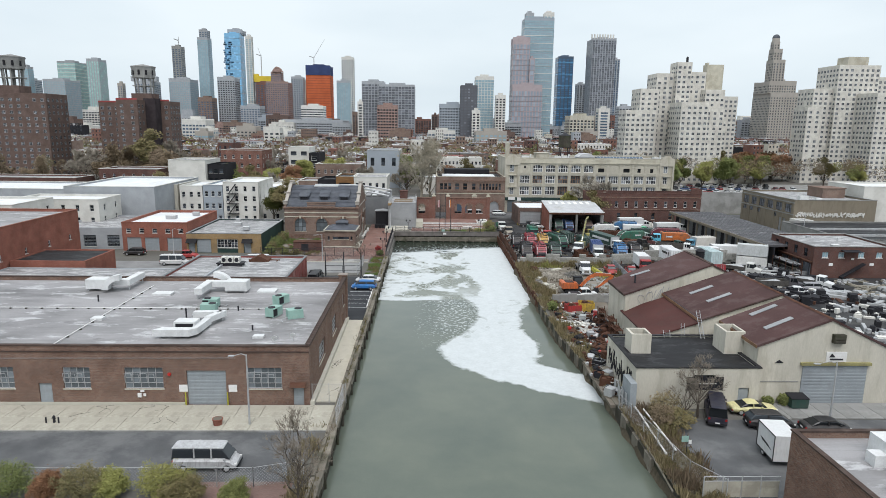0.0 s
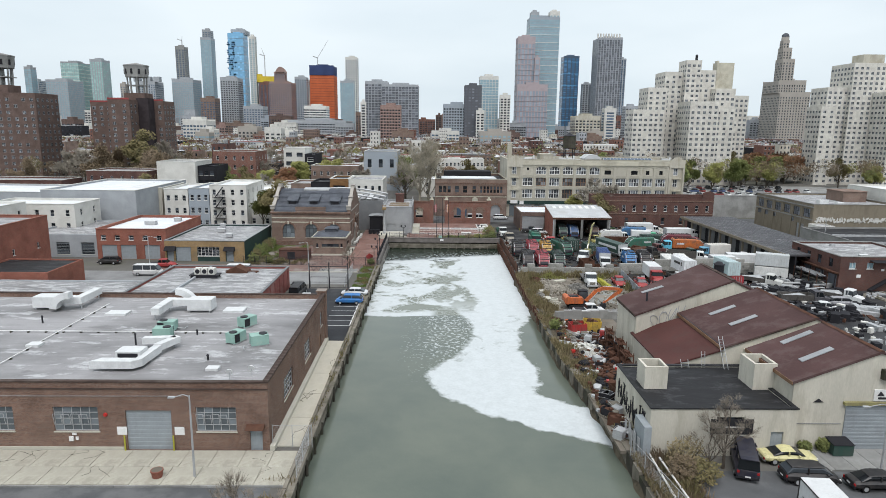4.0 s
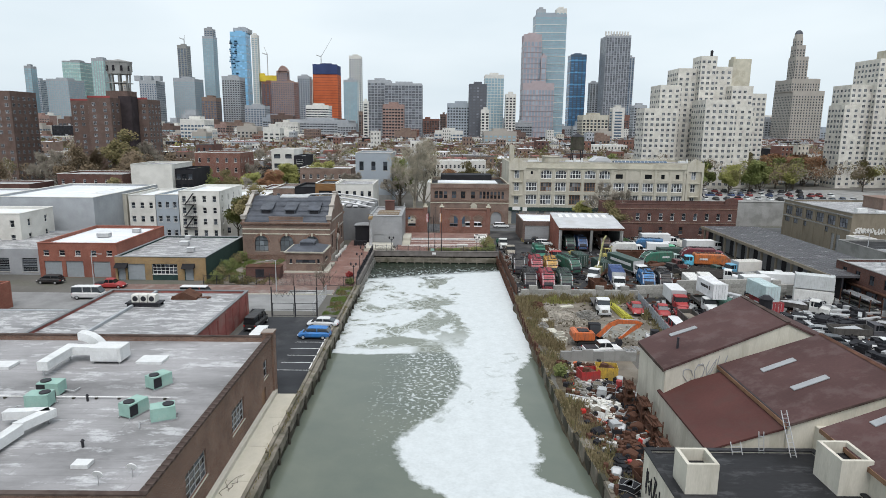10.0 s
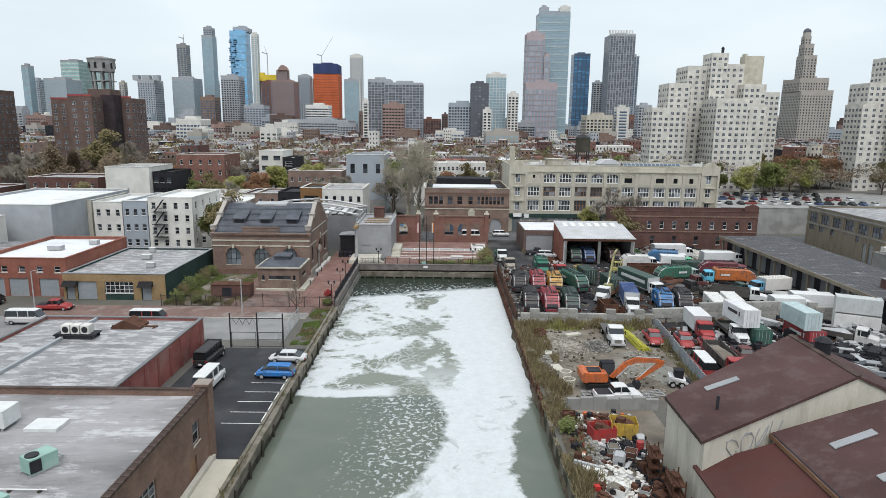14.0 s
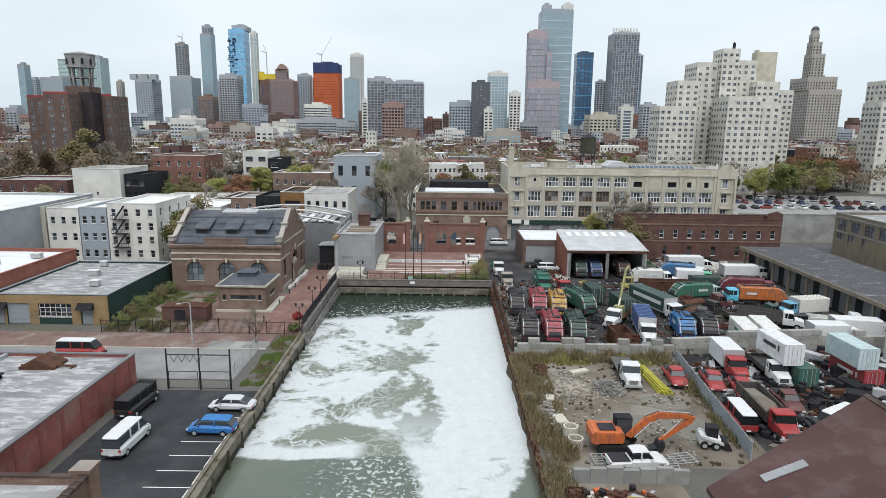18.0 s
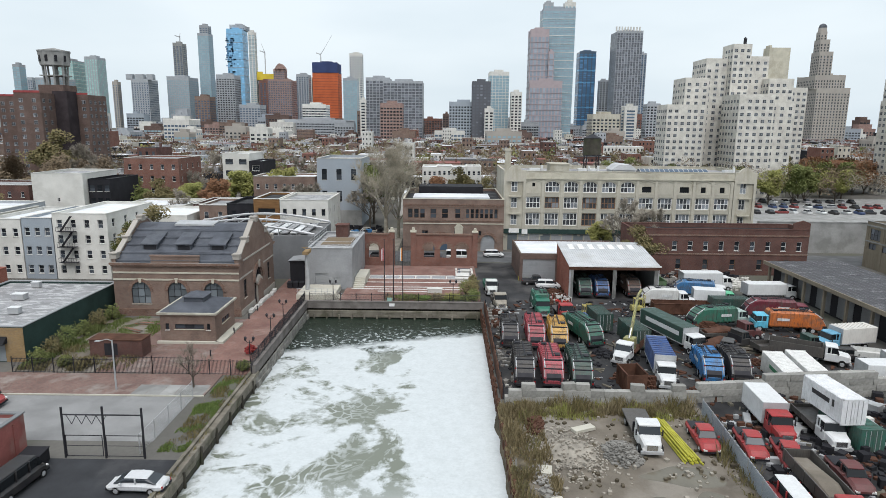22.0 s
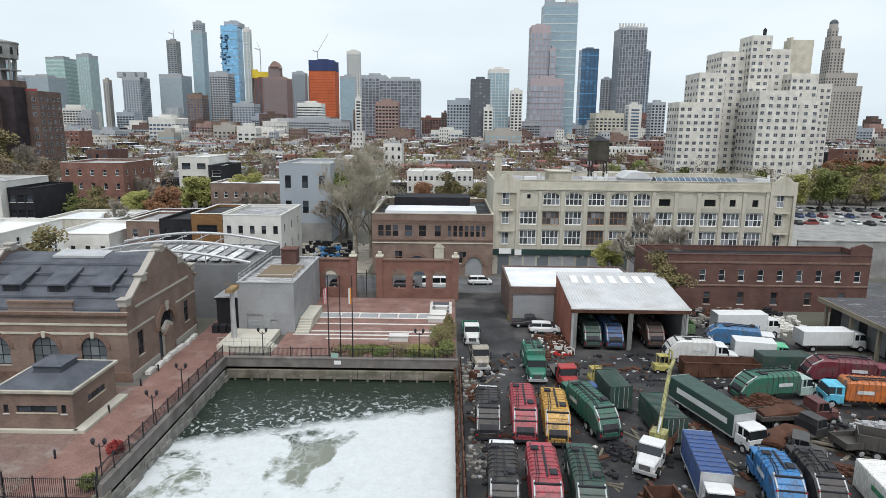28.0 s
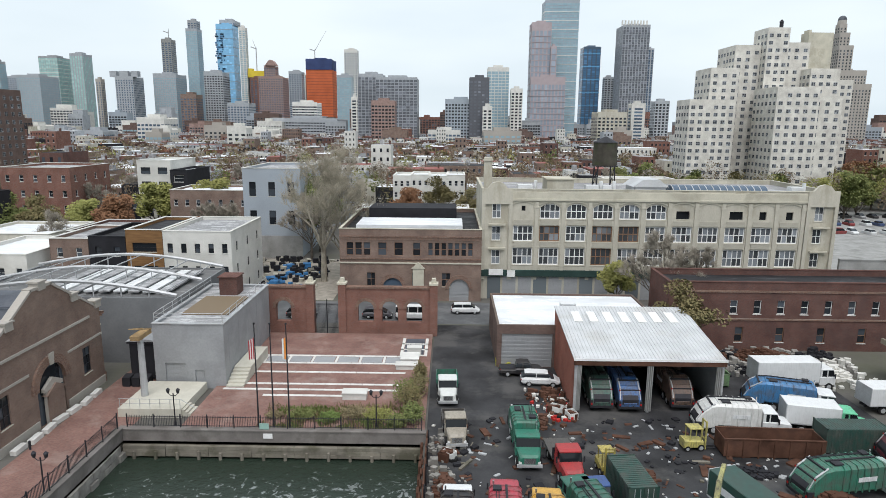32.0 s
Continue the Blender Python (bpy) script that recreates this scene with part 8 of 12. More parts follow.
# clutter of vehicles in the east yard
for i, (x, y, a, c, k) in enumerate(((52.5, 103.5, 60, (0.5, 0.5, 0.5), "sedan"), (56.5, 99.5, 75, (0.05, 0.06, 0.07), "suv"), (58.0, 104.5, 65, (0.25, 0.26, 0.27), "sedan"), (63.0, 98.0, 80, WHITE, "pickup"), (68.5, 101.5, 85, (0.3, 0.3, 0.32), "suv"), (52.0, 96.5, 70, BLACK, "sedan"))):
    car("sedan" if k == "sedan" else k, "worn car parked among scrap in the yard", x, y, a, c, k, "yard cars")
flat_truck("grey flatbed with a pale load in the east yard", 61.5, 116.0, 50, (0.5, 0.5, 0.48), 8.0, 0.6, "metal_grey")
container("white container in the east yard", 66.8, 122.2, 0.0, 66, (0.62, 0.62, 0.60), 6.1)
container("grey container on top of another", 66.9, 122.4, 2.62, 64, (0.5, 0.52, 0.52), 6.1)
flat_truck("white cab crane lorry in the east yard", 70.0, 104.6, 40, WHITE, 7.6, 0.5, "metal_grey")
flat_truck("dark flatbed stacked with steel in the east yard", 62.4, 102.6, 84, (0.05, 0.05, 0.06), 8.4, 0.8, "metal_grey")

dm = thing("dumpster", -27.9, 110.0, 0.02, "black metal dumpster beside the steel gate", "dumpster")
part("bin", loft(Mb(), [(-0.7, 0.95, 0.15, 1.2), (0.7, 0.95, 0.15, 1.35)], 0.05), "dark_clad", dm)
part("lid", Mb().prism([(-0.75, 1.2), (0.75, 1.36), (0.75, 1.42), (-0.75, 1.26)], "x", -1.0, 1.0), "dark_clad", dm)
part("base", Mb().box(-0.85, 0.85, -0.6, 0.6, 0, 0.16), "metal_dark", dm)


# ---- trees and plants ----
rng = random.Random(5)


def limb_mesh(m, base, way, length, r, depth, tips, spread=0.6, n=5, bare=False):
    """A branch that forks; the tips are collected for leaves."""
    way = way.normalized()
    mid = base + way * length * 0.55 + Vector((rng.uniform(-1, 1), rng.uniform(-1, 1), rng.uniform(-0.3, 0.5))) * length * 0.07
    end = mid + (way + Vector((rng.uniform(-1, 1), rng.uniform(-1, 1), rng.uniform(-0.2, 0.6))) * 0.22).normalized() * length * 0.45
    m.cyl(base, mid, r, r * 0.8, n, False).cyl(mid, end, r * 0.8, r * 0.58, n, False)
    if depth == 0:
        tips.append((end, way))
        return
    for i in range(rng.choice((2, 3, 3))):
        side = Vector((rng.uniform(-1, 1), rng.uniform(-1, 1), rng.uniform(-0.15, 0.75)))
        limb_mesh(m, end if i else mid, way + side * spread * 1.25, length * rng.uniform(0.58, 0.8), r * 0.55, depth - 1, tips, spread, max(3, n - 1))


def leaf_cards(m, centre, radius, count, size, flat=0.8):
    for _ in range(count):
        while True:
            d = Vector((rng.uniform(-1, 1), rng.uniform(-1, 1), rng.uniform(-1, 1)))
            if d.length < 1:
                break
        p = Vector(centre) + Vector((d.x * radius, d.y * radius, d.z * radius * flat))
        a = Vector((rng.uniform(-1, 1), rng.uniform(-1, 1), rng.uniform(-0.6, 0.6))).normalized() * size * rng.uniform(0.6, 1.2)
        b = a.orthogonal().normalized() * size * rng.uniform(0.4, 0.8)
        m.quad(tuple(p - a), tuple(p + b * 0.8), tuple(p + a), tuple(p - b))


def tree_master(h, spread, leaf, count=1500, size=0.35, depth=3, bare=False, lean=0.0, bark="bark", twig=0.03):
    """A tree's meshes: trunk with limbs, and its crown of leaves or twigs."""
    m, tips = Mb(), []
    top = Vector((lean, 0, h * 0.32))
    m.cyl((0, 0, -0.1), tuple(top), h * 0.028, h * 0.02, 8, False)
    for i in range(5):
        a = 2 * math.pi * (i + rng.uniform(-0.3, 0.3)) / 5
        limb_mesh(m, top * rng.uniform(0.75, 1.0), Vector((math.cos(a) * spread, math.sin(a) * spread, rng.uniform(0.7, 1.3))), h * 0.27, h * 0.012, depth - 1, tips, 0.55)
    limb_mesh(m, top, Vector((0.05, 0, 1)), h * 0.32, h * 0.016, depth, tips, 0.5)
    crown = Mb()
    if bare:
        for p, w in tips:
            for _ in range(max(3, count // len(tips))):
                e = p + (w + Vector((rng.uniform(-1, 1), rng.uniform(-1, 1), rng.uniform(-0.4, 1))) * 0.9).normalized() * h * rng.uniform(0.05, 0.12)
                s = p + (e - p) * 0.0 + Vector((rng.uniform(-1, 1), rng.uniform(-1, 1), rng.uniform(-1, 1))) * h * 0.01
                crown.cyl(tuple(s), tuple(e), twig, twig * 0.4, 3, False)
    else:
        per = max(4, count // len(tips))
        for p, w in tips:
            leaf_cards(crown, p, h * rng.uniform(0.09, 0.16), per, size)
    return m.data("trunk", bark), crown.data("crown", leaf)


def plant_tree(master, x, y, label, scale=1.0, turn=0.0, z=0.0, group="street trees", name="tree"):
    root = thing(name, x, y, z, label, "tree", group, turn)
    root.scale = (scale, scale, scale)
    part("trunk", master[0], None, root)
    part("crown", master[1], None, root)
    return root


T_GREEN = tree_master(12, 0.75, "leaf_green", 6200, 0.36)
T_LIME = tree_master(12, 0.8, "leaf_lime", 6200, 0.36)
T_RUST = tree_master(12, 0.75, "leaf_rust", 6200, 0.36)
T_OLIVE = tree_master(13, 0.7, "leaf_olive", 4200, 0.33)
T_BARE = tree_master(16, 0.85, "twig", 6500, 0.3, 4, True)
T_TALL = tree_master(20, 0.62, "twig_pale", 4600, 0.3, 5, True, bark="bark_pale", twig=0.022)
T_SMALL = tree_master(5, 0.75, "twig_dark", 1500, 0.2, 4, True, twig=0.009)
T_BROWN = tree_master(12, 0.75, "leaf_brown", 3600, 0.3)
plant_tree(T_TALL, -7.6, 223.5, "tall thin-leaved tree with pale fine twigs behind the arcade", 1.12, 0)
plant_tree(T_TALL, -4.6, 227.5, "tall thin-leaved tree beside the stone front building", 0.9, 110)
plant_tree(T_BARE, -26.5, 231, "bare brown tree beside the courtyard wall", 0.72, 160)
plant_tree(T_BARE, -14, 242, "bare tree before the blue-grey building", 0.75, 60)
plant_tree(T_BARE, 49.5, 198.8, "bare spreading tree before the loft building", 0.72, 40)
plant_tree(T_BARE, 55, 199.5, "bare tree before the brick row", 0.62, 200)
plant_tree(T_LIME, 44.6, 206.5, "yellow-green street tree before the loft building", 0.62, 10)
plant_tree(T_OLIVE, 47.2, 182, "half-bare tree beside the hangar", 0.72, 120)
plant_tree(T_GREEN, -14, 252, "dark conifer-like tree beside the grey building", 1.25, 0)
plant_tree(T_RUST, -37, 238, "rust-red tree between the houses", 0.72, 20)
for x, y, k, s, a in ((-104.5, 202.5, T_OLIVE, 0.62, 10), (-96.5, 203, T_OLIVE, 0.9, 70), (-47.5, 176, T_OLIVE, 0.95, 30), (-52, 178, T_GREEN, 0.8, 200), (-60, 268, T_LIME, 1.1, 10), (-47, 272, T_LIME, 1.15, 90), (-52, 285, T_LIME, 1.1, 200), (-84, 246, T_GREEN, 1.0, 20), (-70, 252, T_LIME, 0.9, 77), (-76, 246, T_OLIVE, 0.9, 140),
                      (22, 288, T_OLIVE, 0.9, 20), (-118, 262, T_BROWN, 1.3, 50), (-125, 268, T_BROWN, 1.2, 80), (-133, 288, T_BROWN, 1.5, 110), (-128, 296, T_BROWN, 1.3, 10), (-142, 280, T_BROWN, 1.2, 210), (-160, 270, T_BARE, 0.9, 20), (-172, 262, T_BROWN, 1.1, 70), (-185, 256, T_BROWN, 1.2, 20),
                      (92, 328, T_LIME, 1.0, 20), (100, 324, T_GREEN, 1.1, 100), (112, 320, T_LIME, 1.05, 190), (124, 316, T_GREEN, 1.0, 10), (138, 314, T_LIME, 1.05, 70), (150, 318, T_GREEN, 1.15, 150), (163, 338, T_GREEN, 1.2, 20), (172, 326, T_LIME, 1.2, 60), (182, 338, T_GREEN, 1.3, 130),
                      (196, 368, T_RUST, 1.3, 20), (206, 372, T_RUST, 1.2, 70), (190, 372, T_RUST, 1.4, 120), (214, 332, T_OLIVE, 1.2, 160), (225, 322, T_LIME, 1.1, 10), (205, 372, T_RUST, 1.4, 200), (78, 330, T_GREEN, 1.3, 20), (88, 334, T_GREEN, 1.4, 90), (96, 334, T_LIME, 1.2, 200), (104, 334, T_GREEN, 1.2, 240), (70, 320, T_BARE, 0.9, 0), (128, 334, T_GREEN, 0.9, 10), (116, 334, T_LIME, 0.9, 100)):
    plant_tree(k, x, y, "street tree in thinning autumn leaf", s * (0.98 if x > 60 else 1), a, -1.9 * s if y > 280 else 0.0)


for x, y, k, s, a in ((94, 334, T_OLIVE, 1.2, 15), (84, 334, T_GREEN, 1.25, 75), (120, 334, T_OLIVE, 1.25, 200), (132, 328, T_GREEN, 1.3, 260), (146, 330, T_LIME, 1.3, 33), (158, 324, T_GREEN, 1.35, 88), (176, 344, T_GREEN, 1.45, 140), (188, 350, T_GREEN, 1.4, 220), (198, 356, T_RUST, 1.5, 300), (208, 363, T_RUST, 1.5, 12), (184, 372, T_RUST, 1.5, 64), (176, 372, T_OLIVE, 1.5, 110), (192, 372, T_RUST, 1.5, 170),
                      (-112, 280, T_BROWN, 1.3, 30), (-104, 284, T_RUST, 1.1, 90), (-98, 290, T_BARE, 0.8, 20), (-140, 262, T_BROWN, 1.5, 170), (-150, 266, T_BARE, 0.95, 60), (-136, 272, T_BROWN, 1.35, 250), (-30, 232, T_BARE, 0.7, 100), (-62, 250, T_RUST, 0.95, 50), (-24, 276, T_OLIVE, 1.1, 310), (4, 292, T_RUST, 0.95, 80), (30, 296, T_BARE, 0.9, 140), (62, 292, T_OLIVE, 1.2, 190), (-99.5, 203.5, T_BARE, 0.5, 0)):
    plant_tree(k, x, y, "tree in late autumn leaf behind the streets", s * (0.88 if x > 60 else 1), a, -1.9 * s if y > 280 else 0.0)
for x, y, k, s, a in ((-66, 232, T_BARE, 0.6, 15), (-72, 262, T_BARE, 0.75, 95), (-40, 250, T_BARE, 0.6, 200), (-110, 250, T_BROWN, 1.1, 40), (-108, 268, T_BARE, 0.8, 130), (-46, 296, T_BARE, 0.9, 60), (14, 290, T_OLIVE, 1.0, 170), (-80, 300, T_BARE, 0.95, 20), (-20, 300, T_BARE, 0.85, 75)):
    plant_tree(k, x, y, "bare or thin-leaved tree in the back yards", s, a)
plant_tree(T_OLIVE, -142, 301, "tall thinning olive-leaved tree before the brown slab", 1.75, 20)
plant_tree(T_BARE, -128, 300, "bare brown tree beside the brown slab", 1.1, 140)
plant_tree(T_SMALL, -16.0, 34.6, "bare young tree leaning over the canal edge", 1.2, 35)
plant_tree(T_SMALL, -15.6, 31.8, "bare sapling beside the canal edge", 1.0, 135)
plant_tree(T_SMALL, 23.4, 48.0, "bare bushy tree before the tar-roofed building", 1.15, 70)
plant_tree(T_SMALL, 21.6, 47.0, "bare shrubby tree beside the weeds", 0.85, 190)
plant_tree(T_SMALL, -20.5, 127.0, "small bare tree on the pavement", 0.9, 10)


# distant woods, one mesh for each leaf colour
def far_woods(leaf, label, count, x0, x1, y0, y1, seed, per=70, size=0.55):
    r = np.random.RandomState(seed)
    c = np.stack([r.uniform(x0, x1, count), y0 + (y1 - y0) * r.uniform(0, 1, count) ** 1.2, r.uniform(8.5, 13.5, count)], 1)
    front = ((c[:, 0] > -8) & (c[:, 0] < 26) & (c[:, 1] < 304)) | ((c[:, 0] > 88) & (c[:, 1] < 300)) | ((c[:, 0] > -62) & (c[:, 0] < -50) & (c[:, 1] < 300))
    c = c[~front]
    count = len(c)
    rad = r.uniform(2.4, 5.0, count)
    d = r.normal(size=(count, per, 3))
    d *= (r.uniform(0.3, 1.0, (count, per, 1)) ** 0.5) / np.linalg.norm(d, axis=2, keepdims=True)
    d *= 1 + 0.35 * np.sin(d[:, :, :1] * 5 + c[:, None, :1]) * np.cos(d[:, :, 2:] * 4 + c[:, None, 1:2])
    p = (c[:, None] + d * rad[:, None, None] * np.array([1, 1, 0.95])).reshape(-1, 3)
    n = len(p)
    a = r.normal(size=(n, 3)) * size
    b = np.cross(a, r.normal(size=(n, 3)))
    b *= size / np.maximum(size * 0.4, np.linalg.norm(b, axis=1, keepdims=True))
    v = np.stack([p - a, p + b, p + a, p - b], 1).reshape(-1, 3)
    me = bpy.data.meshes.new("far_trees")
    me.from_pydata(v.tolist(), [], np.arange(4 * n).reshape(-1, 4).tolist())
    me.materials.append(MATS[leaf])
    solo("far_trees", me, None, label, "trees", kind="stuff")


for k, (leaf, word, near, beyond) in enumerate((("leaf_olive", "olive", 130, 500), ("leaf_brown", "withered brown", 330, 1050), ("leaf_rust", "rust-coloured", 22, 150), ("leaf_lime", "yellow-green", 55, 110), ("leaf_green", "green", 40, 130), ("twig", "bare grey", 150, 600))):
    far_woods(leaf, f"{word} autumn trees between the nearer houses", near, -300, 330, 272, 430, 30 + k, 260, 0.2)
    far_woods(leaf, f"distant {word} autumn trees between houses", beyond, -450, 470, 430, 950, 40 + k)


# ---- houses between the canal and the skyline ----
def house(label, x0, x1, y0, y1, h, wall, roof, floors=3, bays=3, ww=1.0, wh=1.6, frame="white", name="rowhouse", sides="S", par=0.5):
    b = Building(name, label, x0, x1, y0, y1, h, wall, roof, "house", par, "stucco_white" if wall != "dark_clad" else "dark_clad", "neighbourhood houses")
    fh = (h - 0.9) / floors
    for f in range(floors):
        b.row("S", bays, 0.9 + fh * f + 0.2, ww, wh, nx=1, ny=2, frame=frame)
        if "E" in sides:
            b.row("E", max(2, int((y1 - y0) / 4.5)), 0.9 + fh * f + 0.2, ww, wh, nx=1, ny=2, frame=frame)
        if "W" in sides:
            b.row("W", max(2, int((y1 - y0) / 4.5)), 0.9 + fh * f + 0.2, ww, wh, nx=1, ny=2, frame=frame)
    b.build()
    return b


house("long pale grey windowless industrial block", -107, -82, 165, 200, 12.4, "stucco_grey", "roof_white", 1, 1, 0.8, 0.8, name="industrial_block")
house("beige rowhouse with a dark roof edge", -90, -81, 179, 196, 11.8, "stucco", "roof_dark", 3, 3)
house("white rowhouse with flat pale roof", -80, -73.2, 178, 196, 11.6, "stucco_white", "roof_white", 3, 3)
house("grey clapboard rowhouse", -73, -67.2, 178, 196, 11.9, "stucco_blue", "roof_white", 3, 3)
h4 = house("cream rowhouse with a black fire escape", -67, -56.5, 178, 197, 12.8, "stucco_white", "roof_white", 4, 4, sides="SE")
fe = Mb()
for z in (3.4, 6.4, 9.4):
    fe.box(1.2, 4.6, -1.2, -0.1, z, z + 0.08).box(1.2, 4.6, -1.2, -1.14, z + 0.9, z + 0.96).box(1.2, 1.26, -1.2, -0.1, z + 0.9, z + 0.96).box(4.54, 4.6, -1.2, -0.1, z + 0.9, z + 0.96)
    for i in range(8):
        fe.box(1.2 + i * 0.48, 1.24 + i * 0.48, -1.2, -1.16, z, z + 0.9)
    fe.prism([(1.6, z), (1.9, z), (4.2, z + 3), (3.9, z + 3)], "y", -0.9, -0.5)
o = part("fire_escape", fe, "metal_dark", h4.root)
o.location = (-5.25, -9.5, 0)
house("small brown rowhouse", -99, -90.3, 178, 192, 9.5, "brick_tan", "roof_mid", 3, 3)
house("white low house", -63, -51.5, 203, 220, 9.0, "stucco_white", "roof_white", 2, 4)
house("low white-roofed shed behind the pump house", -58, -46.2, 183, 199, 6.2, "stucco_white", "roof_white", 1, 3, name="shed")
house("low white-roofed garage", -72, -58.5, 199, 201.8, 6.4, "stucco_white", "roof_white", 1, 4, name="shed")
house("beige house with a round-arched upper window", -50.1, -43.6, 207, 221, 11.0, "brick_tan", "roof_mid", 3, 2)
house("black-painted house", -43.5, -37.3, 207, 222, 11.4, "dark_clad", "roof_dark", 3, 2, frame="metal_dark")
house("brown timber-clad house", -37.2, -31.1, 207, 222, 12.6, "wood_clad", "roof_dark", 3, 1, 4.0, 1.5, "metal_dark")
house("cream three-storey corner house", -31, -19.6, 207, 224, 12.4, "stucco_white", "roof_mid", 3, 5, 0.9, 1.6, "metal_dark", sides="SE")
house("tall blue-grey panelled building with tall windows", -30, -17, 246, 268, 20.2, "stucco_blue", "roof_mid", 3, 3, 1.5, 3.2, "metal_dark", "apartment_house")
house("white modern house with dark bays", -103, -89.2, 228, 246, 16.4, "stucco_white", "roof_mid", 2, 1, 0.7, 1.0, name="apartment_house")
house("black modern house", -89, -83, 230, 246, 14.8, "dark_clad", "roof_dark", 4, 3, 1.4, 1.7, "metal_dark", "apartment_house")
house("dark red brick tenement with cornice", -92, -75, 256, 274, 19.2, "brick_red", "roof_mid", 5, 5, sides="SE", name="tenement")
house("white and black modern apartment house", -68, -58.8, 275, 292, 20, "stucco_white", "roof_white", 5, 2, 2.6, 1.8, "metal_dark", "apartment_house")
house("dark modern wing", -58.7, -54, 274, 290, 17.5, "dark_clad", "roof_white", 5, 1, 2.6, 1.8, "white", "apartment_house")
house("low brick row with white roof", -53.8, -34, 262, 276, 13.5, "brick_tan", "roof_white", 3, 7, name="tenement")
for i in range(4):
    house("white painted brick rowhouse with flat roof", -1 + i * 5.6, 4.5 + i * 5.6, 300, 314, 14.6 + 0.3 * (i % 2), "stucco_white", "roof_white", 4, 3)
house("low dark-roofed shed behind the stone front building", -1, 20, 248, 268, 8.2, "stucco", "roof_dark", 2, 5, name="shed")
house("low white-roofed shed", -8, 22, 270, 286, 7.6, "stucco_white", "roof_white", 2, 6, name="shed")
house("low brick shed in the back yards", -60, -40, 228, 244, 8.6, "brick_dark", "roof_mid", 2, 6, name="shed")
house("pale roofed terrace", -78, -61, 224, 240, 8.6, "stucco", "roof_white", 2, 5, name="shed")
house("brick house behind the loft building", 26, 52, 262, 280, 15.5, "brick_red", "roof_mid", 3, 8, name="tenement")
house("white low house behind the loft building", 56, 74, 258, 274, 17.0, "stucco_white", "roof_white", 3, 5, name="tenement")
house("low white building with a flat roof", 120, 150, 196, 212, 6.4, "stucco_white", "roof_white", 1, 4, name="shed")
house("plain white block at the edge of the lot", 128, 150, 176, 194, 13.5, "stucco_white", "roof_white", 1, 2, name="industrial_block")
house("long low block beyond the old factory", 126, 170, 214, 226, 5.2, "stucco", "roof_mid", 1, 8, name="shed")
house("dark brick walk-up at the edge of the estate", -135, -112, 240, 256, 12, "brick_dark", "roof_mid", 3, 6, name="tenement")
house("low depot with a pale roof", -170, -118, 200, 226, 8, "stucco_grey", "roof_white", 1, 8, name="industrial_block")
house("low brown depot", -200, -140, 232, 246, 9, "brick_dark", "roof_mid", 2, 12, name="industrial_block")
house("white-fronted tenement with fire escape", -118, -99, 130, 146, 11.5, "stucco_white", "roof_white", 3, 5, sides="SE", name="tenement")
house("white-roofed tenement on the street", -112, -90, 150, 162, 10.5, "stucco_white", "roof_white", 3, 6, sides="SE", name="tenement")

# the far rows of houses, joined by material
far = {k: Mb() for k in ("brick_red", "brick_dark", "brick_tan", "stucco", "stucco_white", "stucco_grey", "dark_clad")}
far_roof = {k: Mb() for k in ("roof_white", "roof_mid", "roof_dark", "maroon_paint")}
far_glass, far_sill = Mb(), Mb()
r8 = random.Random(11)
row = 0
y = 292.0
while y < 1010:
    x = -250 - y * 0.42
    row += 1
    while x < 260 + y * 0.5:
        w = r8.uniform(5.5, 9) if r8.random() < 0.86 else r8.uniform(12, 26)
        d, h = r8.uniform(11, 15), r8.choice((8.5, 9.5, 10.5, 11, 12, 13.5)) + r8.uniform(-0.6, 0.6) + (y - 280) * 0.008
        if r8.random() < 0.04:
            h += r8.uniform(4, 12)
        yy = y + r8.uniform(-1.2, 1.2)
        clear = r8.random() < 0.07 or (-6 < x < 24 and yy < 318) or (95 < x + w and x < 275 and yy < 395) or (-240 < x < -125 and yy < 345) or (84 < x < 260 and yy < 330) or (-70 < x < -50 and yy < 296)
        if not clear:
            k = r8.choice(("brick_red", "brick_red", "brick_dark", "brick_tan", "brick_tan", "stucco", "stucco_white", "stucco_grey", "dark_clad"))
            far[k].box(x, x + w - 0.05, yy, yy + d, 0, h)
            far_roof[r8.choice(("roof_white", "roof_white", "roof_mid", "roof_mid", "roof_dark", "maroon_paint"))].box(x + 0.3, x + w - 0.35, yy + 0.3, yy + d - 0.3, h - 0.1, h + 0.06)
            if r8.random() < 0.6:
                far_roof["roof_mid"].cbox(x + w * r8.uniform(0.3, 0.7), yy + d * 0.6, h, 1.6, 2.2, 1.8)
            if r8.random() < 0.5:
                far["brick_dark"].cbox(x + w * 0.9, yy + d * 0.4, h, 0.6, 0.9, 1.6)
            n, fl = max(2, int(w / 2.2)), max(2, int(h / 3.2))
            for i in range(n):
                for f in range(fl):
                    u, z = x + w * (i + 0.5) / n, 1.2 + f * (h - 0.6) / fl
                    far_glass.quad((u - 0.45, yy - 0.05, z), (u + 0.45, yy - 0.05, z), (u + 0.45, yy - 0.05, z + 1.5), (u - 0.45, yy - 0.05, z + 1.5))
                    if y < 480:
                        far_sill.box(u - 0.6, u + 0.6, yy - 0.1, yy, z - 0.16, z)
        x += w + (r8.uniform(4, 14) if r8.random() < 0.06 else 0)
    y += (17, 26)[row % 2] + (y - 280) * 0.012
for k, m in far.items():
    solo("far_houses", m, k, "distant rows of low houses", "houses", kind="stuff")
for k, m in far_roof.items():
    solo("far_roofs", m, k, "flat roofs of distant houses", "roofs", kind="stuff")
solo("far_windows", far_glass, "glass", "windows of distant houses", "windows", kind="stuff")
